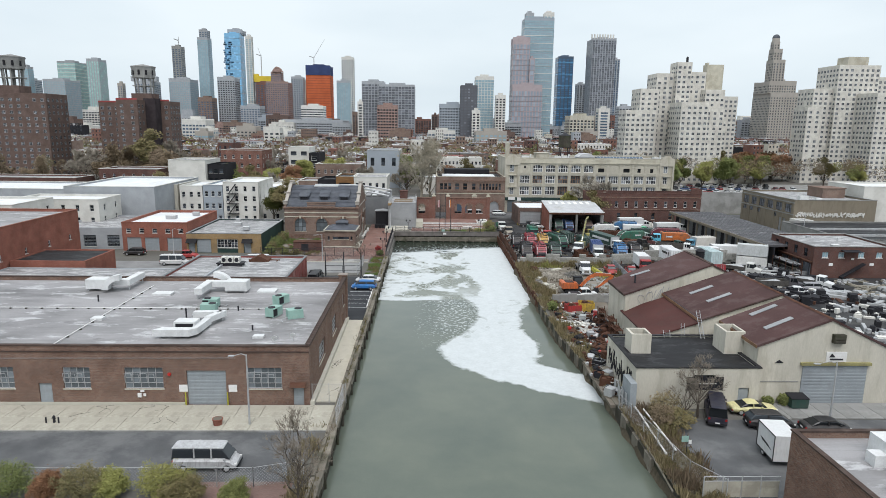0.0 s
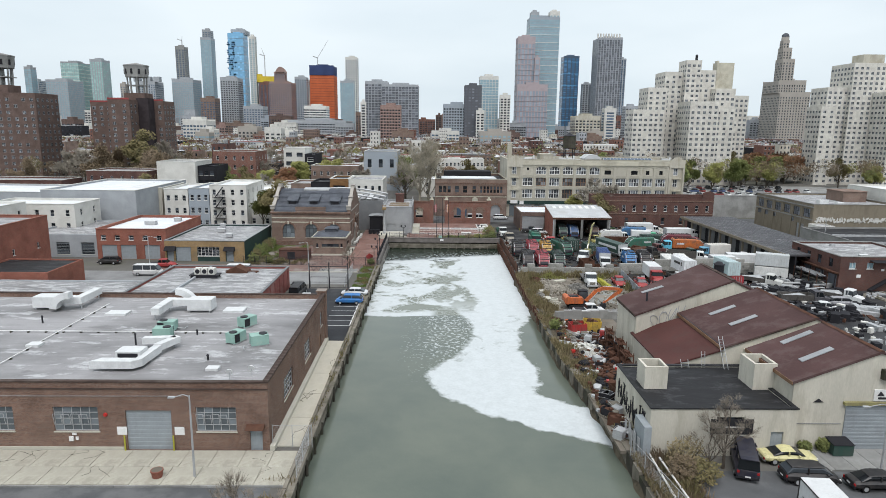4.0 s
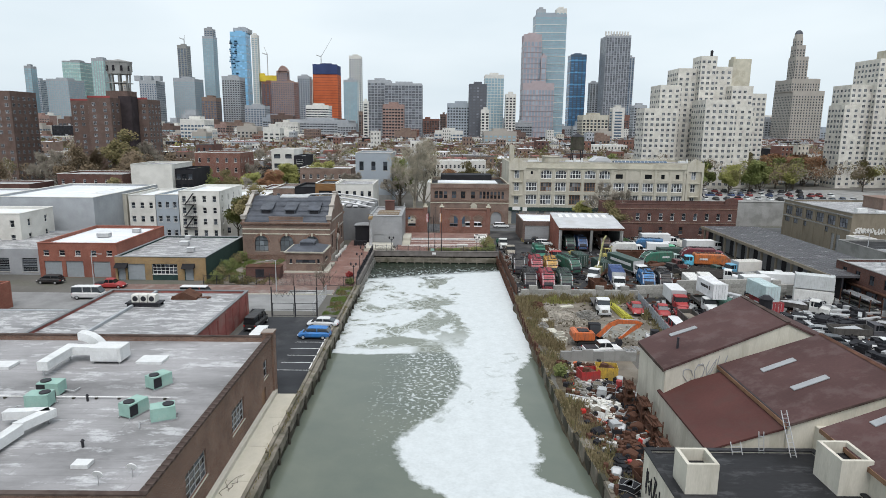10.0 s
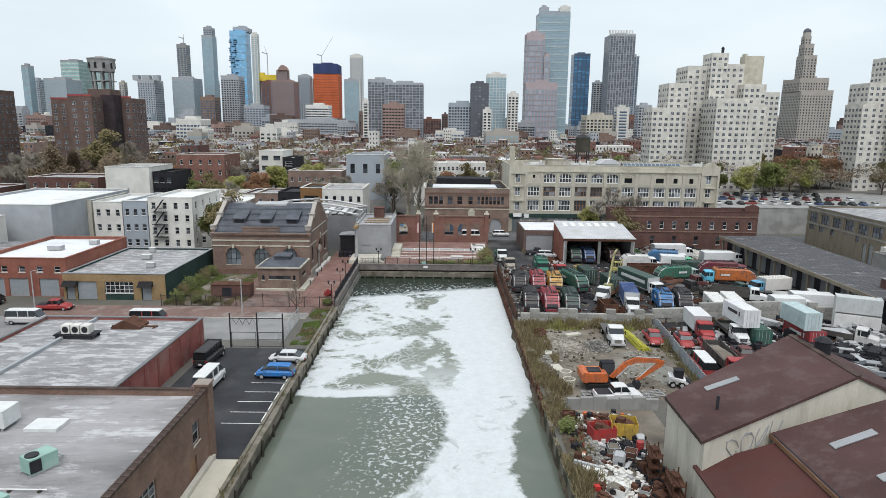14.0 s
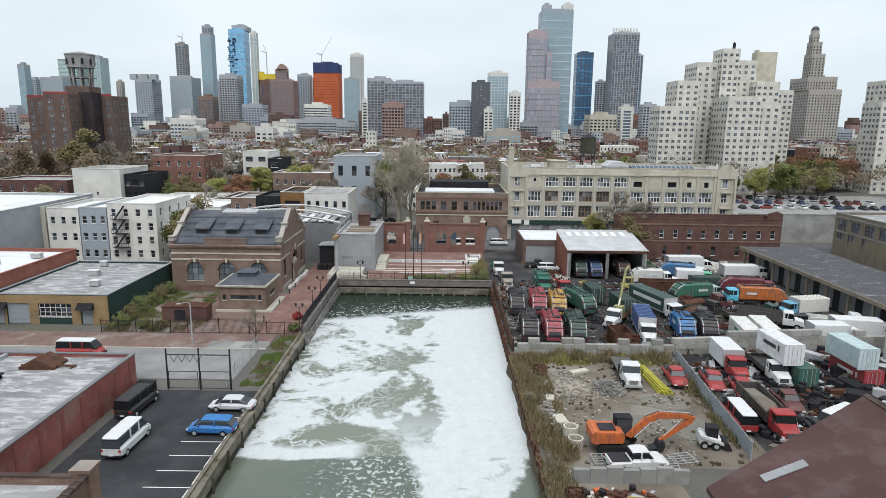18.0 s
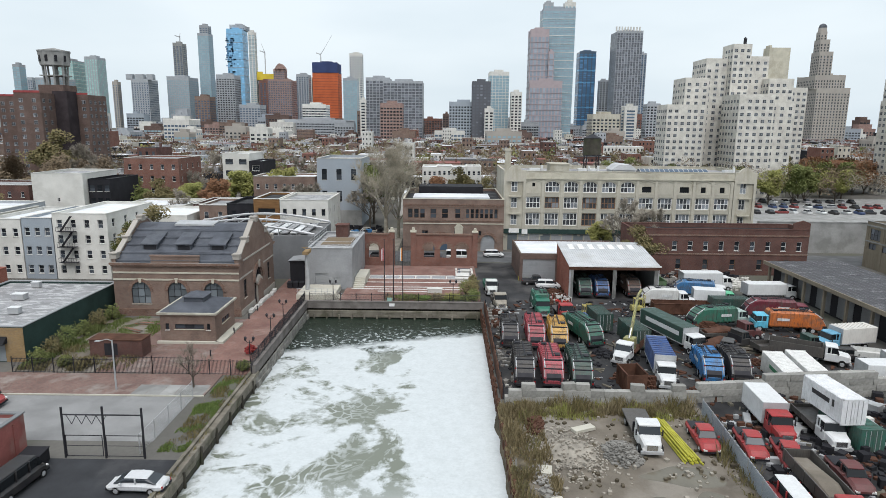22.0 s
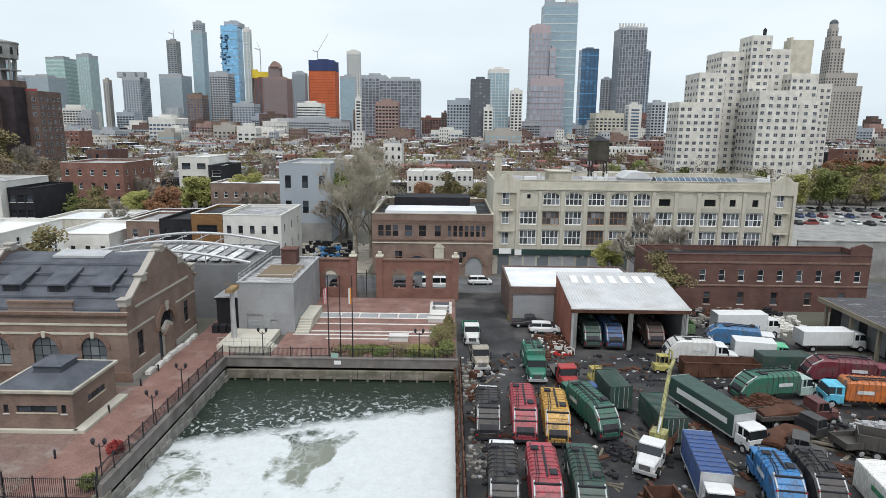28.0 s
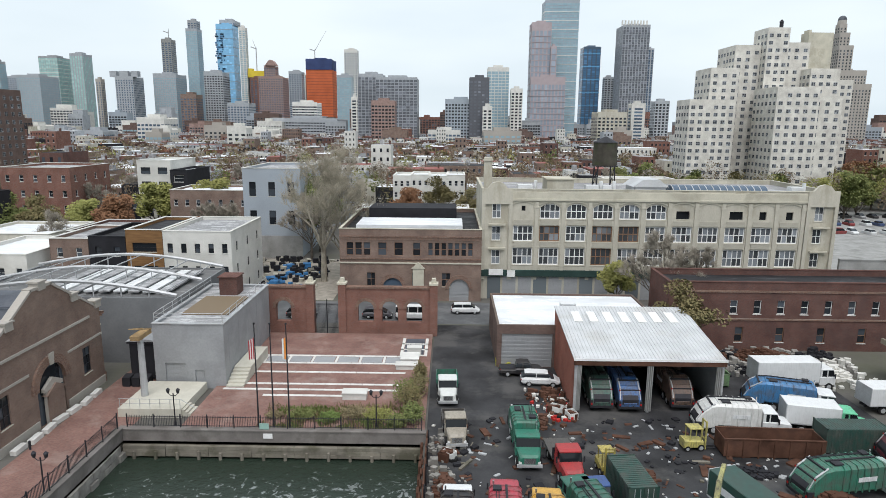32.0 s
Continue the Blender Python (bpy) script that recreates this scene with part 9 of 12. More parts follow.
solo("far_sills", far_sill, "stone_white", "window sills of distant houses", "window sills", kind="stuff")


# ---- skyline ----
def tower(name, label, x0, x1, y, h, wall, glass, floor=3.6, bay=4.0, fill=(0.6, 0.55), depth=None, z0=0.0, parent=None, group="skyline towers", edges=None):
    """A tall building whose windows stand on its front and flanks as panes slightly proud of the wall."""
    d = depth or (x1 - x0) * 0.8
    # x0 and x1 span the building's outline, flank included
    lean = min((x1 - x0) * 0.4, abs((x0 if x0 > 0 else x1) - 9) * d / (y - 50))
    x0, x1 = (x0 + lean, x1) if x0 > 0 else (x0, x1 - lean) if x1 < 0 else (x0, x1)
    root = parent or thing(name, (x0 + x1) / 2, y, 0, label, "tower", group)
    ox, oy = ((x0 + x1) / 2 - root.location.x, y - root.location.y)
    w = (x1 - x0) / 2
    part("wall", Mb().box(ox - w, ox + w, oy, oy + d, z0, h), wall, root)
    m = Mb()
    nf, nb, ns = max(1, int((h - z0 - 2) / floor)), max(1, int(2 * w / bay)), max(1, int(d / bay))
    bw, sw = 2 * w / nb, d / ns
    e = 0.12
    for i in range(nf):
        a = z0 + 1.2 + floor * i
        b = a + floor * fill[1]
        for k in range(nb):
            u = ox - w + bw * (k + 0.5)
            m.quad((u - bw * fill[0] / 2, oy - e, a), (u + bw * fill[0] / 2, oy - e, a), (u + bw * fill[0] / 2, oy - e, b), (u - bw * fill[0] / 2, oy - e, b))
        for k in range(ns):
            u = oy + sw * (k + 0.5)
            for sx in (ox + w + e, ox - w - e):
                q = [(sx, u - sw * fill[0] / 2, a), (sx, u + sw * fill[0] / 2, a), (sx, u + sw * fill[0] / 2, b), (sx, u - sw * fill[0] / 2, b)]
                m.quad(*(q if sx > ox else q[::-1]))
    part("glazing", m, glass, root, kind="stuff")
    part("parapet", Mb().box(ox - w, ox + w, oy, oy + 0.6, h, h + 1.2).box(ox - w, ox + w, oy + d - 0.6, oy + d, h, h + 1.2).cbox(ox, oy + d / 2, h, w * 0.9, d * 0.5, 4.0), wall, root)
    if edges:
        k = Mb()
        for i in range(0, nf, edges[1]):
            a = z0 + 1.2 + floor * i
            k.box(ox - w - 0.3, ox + w + 0.3, oy - 0.4, oy + d, a - 0.75, a - 0.05)
        part("slab_edge", k, edges[0], root, kind="stuff")
    return root


GL = (0.86, 0.82)
mint = tower("glass_tower", "wide pale green glass office tower in two parts", -721, -664, 1269, 143, "zinc", "glass_mint", fill=GL, edges=("stucco_white", 2))
tower("glass_tower", "", -668, -629, 1275, 149, "stucco_grey", "glass_mint", fill=(0.6, 0.86), parent=mint)
tower("glass_tower", "", -712, -676, 1262, 96, "stucco_white", "glass_mint", fill=(0.9, 0.5), parent=mint)
tower("office_tower", "low grey-green stepped office block", -665, -603, 1120, 100, "stucco_grey", "glass_pale")
tower("office_tower", "plain grey tower far behind", -803, -773, 1300, 110, "stucco_grey", "glass_dark")
tower("slim_tower", "slim concrete tower under construction", -512, -486, 1300, 178, "concrete_grey", "glass_dark", bay=5)
tower("apartment_tower", "pale glass and concrete apartment tower", -463, -410, 1150, 106, "stucco_grey", "glass_pale", bay=3.4)
slim = tower("slim_tower", "slim silver glass tower with a grey crown", -431, -404, 1213, 184, "stucco_grey", "glass_pale", fill=GL, bay=3)
tower("slim_tower", "", -428, -407, 1216, 198, "zinc", "glass_dark", z0=184, parent=slim)
blue = tower("glass_tower", "bright blue glass tower with dark scattered panes and a white flank", -390, -352, 1242, 196, "glass_sky", "glass_sky", fill=(0.9, 0.8), edges=("stucco_blue", 4))
tower("glass_tower", "", -352, -337, 1246, 192, "stucco_white", "glass_pale", parent=blue, bay=5, edges=("stucco_white", 2))
ck, rc = Mb(), random.Random(8)
for i in range(120):
    x, z = rc.uniform(-18.5, -2), 60 + 3.6 * rc.randrange(34)
    w = rc.choice((2.0, 3.5))
    ck.box(x, x + w, -0.6, -0.1, z, z + 2.6)
part("dark_pane", ck, "navy_pane", blue, "scattered dark panes", kind="stuff")
tower("glass_tower", "", -386, -350, 1250, 204, "stucco_grey", "glass_dark", z0=196, parent=blue)
tower("apartment_tower", "grey apartment tower with a regular grid", -362, -323, 1100, 106, "stucco_grey", "glass", bay=4)
site = tower("construction_tower", "concrete frame wrapped in bright yellow netting at the top", -338, -298, 1250, 112, "brick_red", "glass_dark", bay=6)
part("netting", Mb().box(-20, 20, -1.0, 26, 109, 120).box(-18, -10, -0.6, 10, 120, 124), "yellow_net", site, "bright yellow safety netting")
tower("apartment_tower", "red concrete frame under yellow netting", -322, -298, 1200, 104, "brick_red", "glass_dark", bay=6)
pinktower = tower("apartment_tower", "brown-pink brick tower with an arched crown", -293, -245, 1150, 103, "brick_pink", "glass_dark", bay=3.6)
tower("apartment_tower", "", -285, -262, 1156, 120, "brick_pink", "glass_dark", z0=103, bay=3.6, parent=pinktower)
part("crown_arch", Mb().prism([(-9 + 18 * i / 10, 121 + 9 * math.sin(math.pi * i / 10)) for i in range(11)], "y", 3.5, 18), "brick_pink", pinktower, "round-arched crown")
tower("apartment_tower", "slim pale tower", -269, -242, 1250, 119, "stucco_grey", "glass_dark")
orange = tower("construction_tower", "concrete frame wrapped in orange netting, dark blue at the top", -252, -196, 1312, 128, "orange_net", "orange_dark", floor=5, bay=7, fill=(0.92, 0.22))
tower("construction_tower", "", -252, -196, 1311, 146, "navy_net", "navy_net", z0=128, parent=orange, bay=60, fill=(1.0, 0.1))
tower("construction_tower", "white flank tower beside the orange netting", -262, -251, 1310, 118, "stucco_white", "glass_pale")
tower("slim_tower", "slim white gridded tower", -176, -150, 1283, 160, "stucco_white", "glass_dark", bay=4.5, floor=4.2)
tower("apartment_tower", "pale blue glass apartment tower", -172, -145, 1180, 108, "stucco_grey", "glass_pale", fill=GL)
tower("apartment_tower", "dark grey apartment slab with pale balconies", -99, -65, 910, 90, "stucco_grey", "pane_dim", bay=4, fill=(0.8, 0.75))
tower("apartment_tower", "dark slab with a pale frame and balcony bands", -73, -22, 880, 84, "stucco_grey", "pane_dim", bay=4.2, floor=3.4, fill=(0.84, 0.78))
tower("office_block", "white office block with ribbon windows", -203, -163, 1000, 58, "stucco_white", "glass_flat", fill=(0.95, 0.5))
tower("office_block", "long low pale building", -221, -120, 950, 36, "stucco_grey", "glass", fill=(0.8, 0.4))
tower("apartment_block", "red and white apartment block", -69, -42, 800, 54, "brick_pink", "glass_car", bay=3.5, fill=(0.7, 0.5))
tower("apartment_block", "pale narrow apartment block", -100, -92, 860, 60, "stucco_white", "glass")
tower("apartment_block", "grey-blue stepped block with a pointed top", 10, 46, 850, 58, "stucco_blue", "glass", bay=3.4)
tower("apartment_tower", "dark grey tower", 37, 60, 844, 82, "slate_clad", "pane_dim")
tower("apartment_tower", "white and pale glass stepped tower", 60, 87, 900, 98, "stucco_white", "glass_pale", fill=GL)
tower("apartment_tower", "narrow white tower with grey top", 87, 102, 880, 72, "stucco_white", "glass")
tower("office_block", "small white block", 52, 63, 830, 50, "stucco_white", "glass")
hub = tower("glass_tower", "tallest pale glass tower with a brown gridded wing", 132, 180, 960, 187, "stucco_blue", "glass_pale", fill=(0.86, 0.78), bay=3, depth=30, edges=("stucco_white", 3))
tower("glass_tower", "", 115, 143, 944, 157, "lilac_frame", "pane_haze", parent=hub, bay=4.2, floor=7.4, fill=(0.62, 0.84), depth=24, edges=("lilac_frame", 1))
tower("glass_tower", "", 117, 162, 936, 90, "lilac_frame", "pane_haze", parent=hub, bay=4.2, floor=7.4, fill=(0.62, 0.84), depth=8, edges=("lilac_frame", 1))
tower("glass_tower", "", 141, 150, 940, 128, "lilac_frame", "pane_haze", parent=hub, bay=4.2, floor=7.4, fill=(0.62, 0.84), depth=10, edges=("lilac_frame", 1))
tower("glass_tower", "", 136, 150, 962, 194, "stucco_grey", "glass_pale", parent=hub, z0=187)
tower("glass_tower", "", 163, 180, 962, 195, "stucco_white", "glass_pale", parent=hub, z0=187)
tower("glass_tower", "dark blue glass tower", 237, 272, 1233, 162, "glass_dark", "navy_pane", fill=(0.7, 0.75), bay=6, edges=("glass_blue", 6))
tower("slim_tower", "pale grey tower between two darker ones", 270, 289, 1200, 110, "stucco_grey", "glass")
ash = tower("apartment_tower", "dark violet-grey tower with pale vertical ribs", 266, 317, 1110, 180, "stucco_grey", "pane_dim", bay=4.4, fill=(0.74, 0.86))
for k in range(9):
    part("crown_fin", Mb().box(-23 + k * 4.6, -21 + k * 4.6, -0.4, 2, 180, 187), "stucco_white", ash)
tower("apartment_tower", "", 308, 326, 1113, 146, "stucco_grey", "glass_dark", parent=ash, bay=4.4, fill=(0.6, 0.86))
tower("office_block", "long cream low block", 168, 206, 800, 44, "cream_wall", "glass", bay=4)
tower("office_block", "white blank low block", 212, 231, 820, 54, "stucco_white", "glass_dark", bay=9)
tower("office_block", "grey low block", 261, 284, 900, 60, "stucco_grey", "glass")
tower("apartment_block", "dark brown block", -379, -347, 1050, 70, "brick_tan", "glass_dark")
tower("apartment_block", "dark block with ribbon windows", -311, -270, 1050, 58, "stucco_grey", "glass_dark")
tower("office_block", "dark glass block far to one side", 640, 700, 900, 66, "dark_clad", "glass_dark")

# the old bank tower: stepped limestone shaft with a dome
bank = tower("bank_tower", "stepped tan stone tower with a small dark dome", 450, 519, 889, 81, "limestone", "glass_flat", bay=3.6, depth=50, fill=(0.4, 0.55))
for x0, x1, y, z0, z1 in ((452, 513, 892, 81, 97), (468.6, 496, 896, 97, 126), (472, 492, 899, 126, 141), (475.2, 488.8, 902, 141, 151)):
    tower("bank_tower", "", x0, x1, y, z1, "limestone", "glass_flat", parent=bank, z0=z0, bay=3.4, depth=(x1 - x0) * 0.7, fill=(0.4, 0.62))
BX, BY = 485 - bank.location.x, 907 - bank.location.y
part("drum", Mb().cyl((BX, BY, 151), (BX, BY, 157), 5.2, 4.8, 14), "limestone", bank)
b = Mb()
for i in range(5):
    a0, a1 = math.pi / 10 * i, math.pi / 10 * (i + 1)
    b.cyl((BX, BY, 157 + 5.5 * math.sin(a0)), (BX, BY, 157 + 5.5 * math.sin(a1)), 4.6 * math.cos(a0) + 0.3, 4.6 * math.cos(a1) + 0.3, 14)
part("dome", b, "slate", bank, "dark ribbed dome")

# lower blocks along the foot of the skyline
tower("glass_tower", "slim glass tower with a dark edge", -687, -668, 1100, 119, "zinc", "glass_pale", fill=GL)
crown = tower("office_tower", "grey stone office tower with a castellated crown", -499, -456, 1100, 98, "stucco_grey", "glass_dark", bay=3.6, fill=(0.45, 0.6))
for x0, x1 in ((-499, -489), (-484, -471), (-466, -456)):
    part("turret", Mb().box(x0 + 477.5, x1 + 477.5, 0.2, 10, 98, 106.5), "stucco_grey", crown)
tower("slim_tower", "old stone tower with a rounded top", -532, -518, 1105, 94, "limestone", "glass_dark", bay=3.4, fill=(0.4, 0.6))
tower("slim_tower", "far slender stone tower", -508, -501, 1500, 122, "stucco_grey", "glass_dark", bay=3, fill=(0.4, 0.6))
rk = random.Random(44)
for i in range(46):
    x, y = rk.uniform(-620, 420), rk.uniform(640, 900)
    w, h = rk.uniform(14, 40), rk.uniform(15, 27) + (12 if rk.random() < 0.15 else 0)
    wall = rk.choice(("stucco_white", "stucco_grey", "brick_tan", "limestone", "brick_umber", "stucco_grey", "limestone", "cream_wall"))
    tower("office_block", {"stucco_white": "white", "stucco_grey": "grey", "dark_clad": "dark"}.get(wall, "brownish") + " mid-rise block before the skyline", x, x + w, y, h, wall, rk.choice(("glass_flat", "glass_dark", "glass_pale")), bay=rk.uniform(3.2, 5), fill=(rk.uniform(0.45, 0.85), 0.5))

# the crowded foot of the skyline, joined by material
foot = {k: Mb() for k in ("stucco_white", "stucco_grey", "brick_tan", "brick_pink", "limestone", "brick_umber", "stucco_blue", "brick_red")}
foot_glass = Mb()
rf2 = random.Random(71)
x = -820.0
while x < 640:
    w, h, y = rf2.uniform(12, 36), rf2.choice((26, 30, 34, 38, 42, 47)) + rf2.uniform(-3, 3), rf2.uniform(925, 1090)
    k = rf2.choice(("stucco_white", "stucco_white", "stucco_grey", "stucco_grey", "brick_tan", "brick_pink", "limestone", "brick_umber", "stucco_blue", "brick_red"))
    foot[k].box(x, x + w, y, y + 18, 0, h).box(x + w * 0.3, x + w * 0.55, y + 4, y + 12, h, h + 4).box(x, x + w, y - 0.3, y, h - 0.2, h + 0.9)
    if rf2.random() < 0.4:
        foot[k].box(x + w * 0.2, x + w * 0.9, y + 5, y + 17, h, h + rf2.uniform(4, 9))
    nb, nf = max(2, int(w / rf2.uniform(3.2, 4.6))), int((h - 12) / 3.5)
    fu, fv = rf2.uniform(0.45, 0.85), rf2.uniform(1.5, 2.2)
    for i in range(nb):
        for f in range(nf):
            u, z = x + w * (i + 0.5) / nb, 11 + f * 3.5
            e = w / nb * fu / 2
            foot_glass.quad((u - e, y - 0.35, z), (u + e, y - 0.35, z), (u + e, y - 0.35, z + fv), (u - e, y - 0.35, z + fv))
    x += w * rf2.uniform(0.55, 1.05)
for k, m in foot.items():
    solo("far_blocks", m, k, "crowded distant mid-rise blocks below the skyline", "buildings", kind="stuff")
solo("far_block_windows", foot_glass, "glass_flat", "windows of the distant mid-rise blocks", "windows", kind="stuff")

# tower cranes on the skyline
for cx, cy, z0, z1, reach, lean in ((-236, 1318, 146, 176, 42, 58), (-500, 1306, 178, 204, 8, 80), (-326, 1256, 120, 172, 16, 110)):
    c = Mb()
    c.box(cx - 0.7, cx + 0.7, cy - 0.7, cy + 0.7, z0, z1 - 12)
    c.cyl((cx, cy, z1 - 14), (cx + reach * math.cos(radians(lean)), cy, z1 - 14 + reach * math.sin(radians(lean))), 0.6, 0.3, 4)
    c.cyl((cx, cy, z1 - 14), (cx - 9, cy, z1 - 11), 1.2, 1.2, 4)
    solo("tower_crane", c, "metal_grey", "luffing tower crane above a building site", "crane", "tower cranes")


# ---- housing slabs ----
def slab_block(root, x0, x1, y0, y1, h, wall, floors, bay, ww, wh, glass="glass", frame="white", sides="SEW"):
    """One wing of a housing block: wall, flat roof, and framed windows in rows on its visible faces."""
    ox, oy = root.location.x, root.location.y
    a, b, c, d = x0 - ox, x1 - ox, y0 - oy, y1 - oy
    part("wall", Mb().box(a, b, c, d, 0, h).box(a, b, c, c + 0.4, h, h + 0.9).box(a, b, d - 0.4, d, h, h + 0.9).box(a, a + 0.4, c + 0.4, d - 0.4, h, h + 0.9).box(b - 0.4, b, c + 0.4, d - 0.4, h, h + 0.9), wall, root)
    fr, gl = Mb(), Mb()
    pick = random.Random(int(x0 * 7 + h))
    fh = (h - 1.5) / floors
    for i in range(floors):
        z = 1.6 + fh * i
        runs = []
        if "S" in sides:
            n = max(1, int((b - a) / bay))
            runs += [((a + (b - a) * (k + 0.5) / n, c), (1, 0), (0, -1)) for k in range(n)]
        n = max(1, int((d - c) / bay))
        if "E" in sides:
            runs += [((b, c + (d - c) * (k + 0.5) / n), (0, 1), (1, 0)) for k in range(n)]
        if "W" in sides:
            runs += [((a, c + (d - c) * (k + 0.5) / n), (0, -1), (-1, 0)) for k in range(n)]
        for (px, py), (ux, uy), (nx, ny) in runs:
            if pick.random() < 0.07:
                continue
            q = lambda u, v, o: (px + ux * u + nx * o, py + uy * u + ny * o, z + v)
            gl.quad(q(-ww / 2, 0, 0.05), q(0, 0, 0.05), q(0, wh, 0.05), q(-ww / 2, wh, 0.05)).quad(q(0, 0, 0.05), q(ww / 2, 0, 0.05), q(ww / 2, wh, 0.05), q(0, wh, 0.05))
            fr.quad(q(-ww / 2 - 0.08, -0.08, 0.03), q(ww / 2 + 0.08, -0.08, 0.03), q(ww / 2 + 0.08, wh + 0.08, 0.03), q(-ww / 2 - 0.08, wh + 0.08, 0.03))
            fr.quad(q(-0.05, 0, 0.08), q(0.05, 0, 0.08), q(0.05, wh, 0.08), q(-0.05, wh, 0.08))
            fr.quad(q(-ww / 2, wh * 0.48, 0.08), q(ww / 2, wh * 0.48, 0.08), q(ww / 2, wh * 0.54, 0.08), q(-ww / 2, wh * 0.54, 0.08))
            if pick.random() < 0.3:
                s = pick.choice((-0.45, 0.2))
                fr.quad(q(ww * s, 0, 0.14), q(ww * s + 0.6, 0, 0.14), q(ww * s + 0.6, 0.42, 0.14), q(ww * s, 0.42, 0.14))
    part("glazing", gl, glass, root, kind="stuff")
    part("glazing_frame", fr, frame, root, kind="stuff")


estate = thing("housing_tower", 140, 352, 0, "cream brick housing tower with stepped wings and small windows", "tower", "cream housing towers")
def cream_wing(root, x0, x1, y0, y1, h):
    slab_block(root, x0, x1, y0, y1, h, "brick_cream", max(1, int(h / 2.75)), 2.75, 1.4, 1.2, "pane_mid", "stucco_grey")


for w in ((106.8, 124, 350, 364, 39.5), (117, 127.8, 358, 374, 51.8), (127.5, 137.5, 362.5, 379, 60.8), (137.6, 146, 358.5, 370, 66.8), (146.1, 156, 362, 378, 61.8), (153.6, 164.8, 355, 372, 51.5), (134.3, 149.6, 340, 358, 43.8), (150.2, 161, 345, 354.8, 41), (168, 181.8, 374, 382, 48.8)):
    cream_wing(estate, *w)
part("bulkhead", Mb().prism([(21, 21.1), (31, 21.1), (31, 27), (21, 27)], "z", 0, 68).box(21.5, 22.4, 22, 26, 68, 69.2), "cream_trim", estate, "bare stained stair shaft rising above the roof")
part("roof_tank", Mb().cyl((5, 12, 67.6), (5, 12, 70.5), 0.7, 0.7, 10).cyl((5, 12, 70.5), (5, 12, 71.4), 0.9, 0.2, 10), "metal_dark", estate)
estate2 = thing("housing_tower", 228, 350, 0, "cream brick housing tower with stepped wings and small windows", "tower", "cream housing towers")
for w in ((211, 219, 350, 364, 42.3), (217, 229, 356, 372, 53), (228, 252, 352.5, 373, 66), (240, 258, 335, 352, 50), (252, 270, 358, 374, 60)):
    cream_wing(estate2, *w)
part("bulkhead", Mb().box(8, 20, 8, 18, 66, 72), "cream_wall", estate2, "bare stair bulkhead on the roof")
BROWN = ("brick_umber", 14, 3.4, 1.35, 1.3, "glass_flat", "stucco_grey")
brown = thing("housing_slab", -148, 318, 0, "dark brown brick housing slab with a roof tank house", "tower", "brown housing slabs")
slab_block(brown, -172, -161.5, 318, 332, 39, *BROWN)
slab_block(brown, -157.5, -147.4, 306, 318, 40, *BROWN)
slab_block(brown, -149, -138, 322, 336, 40, *BROWN)
brown2 = thing("housing_slab", -205, 300, 0, "dark brown brick housing slab with a roof tank house", "tower", "brown housing slabs")
slab_block(brown2, -232, -206, 300, 318, 42, *BROWN)
slab_block(brown2, -206, -184, 294, 312, 42, *BROWN)
for hx, hy, hz, root in ((-150, 322, 40, brown), (-203, 302, 42, brown2)):
    x, y = hx - root.location.x, hy - root.location.y
    part("tank_base", Mb().box(x - 5, x + 5, y - 4.4, y + 5, hz, hz + 4.5), "brick_umber", root)
    for i in range(8):
        a = math.pi * (i + 0.5) / 4
        part("post", Mb().cyl((x + 4.0 * math.cos(a), y + 4.0 * math.sin(a), hz + 4.4), (x + 4.4 * math.cos(a), y + 4.4 * math.sin(a), hz + 12.3), 0.4, 0.4, 6), "concrete_grey", root)
    part("riser", Mb().cyl((x, y, hz + 4.4), (x, y, hz + 12.3), 0.9, 0.9, 8).box(x - 4.2, x + 4.2, y - 4.2, y + 4.2, hz + 8, hz + 8.4), "concrete_grey", root)
    part("tank_house", Mb().cyl((x, y, hz + 12.2), (x, y, hz + 17.4), 5.4, 5.9, 10), "concrete_grey", root, "faceted grey tank house")
    part("tank_roof", Mb().cyl((x, y, hz + 17.4), (x, y, hz + 17.9), 6.1, 6.1, 10).cyl((x, y, hz + 17.9), (x, y, hz + 19.0), 5.8, 0.6, 10), "concrete_grey", root)
    for i in range(10):
        a = math.pi * (i + 0.5) / 5
        part("slot_window", Mb().cbox(x + 5.45 * math.cos(a), y + 5.45 * math.sin(a), hz + 13.6, 0.3, 1.0, 2.4, math.degrees(a)), "dark_clad", root)
# roof barriers and a netted scaffold on the brown slabs
for x0, x1, y, z in ((-157.5, -147.4, 305.9, 40), (-149, -138, 321.9, 40), (-172, -161.5, 317.9, 39)):
    part("roof_barrier", Mb().box(x0 + 148, x1 + 148, y - 318, y - 317.9, z + 0.9, z + 1.7), "net_red", brown, "red safety netting on the roof edge")
part("scaffold", Mb().box(-0.2, 5.6, -3.0, 3.8, 0, 42).box(-13.4, -9.6, -2, 4, 0, 41), "net_dark", brown, "dark netted scaffold")


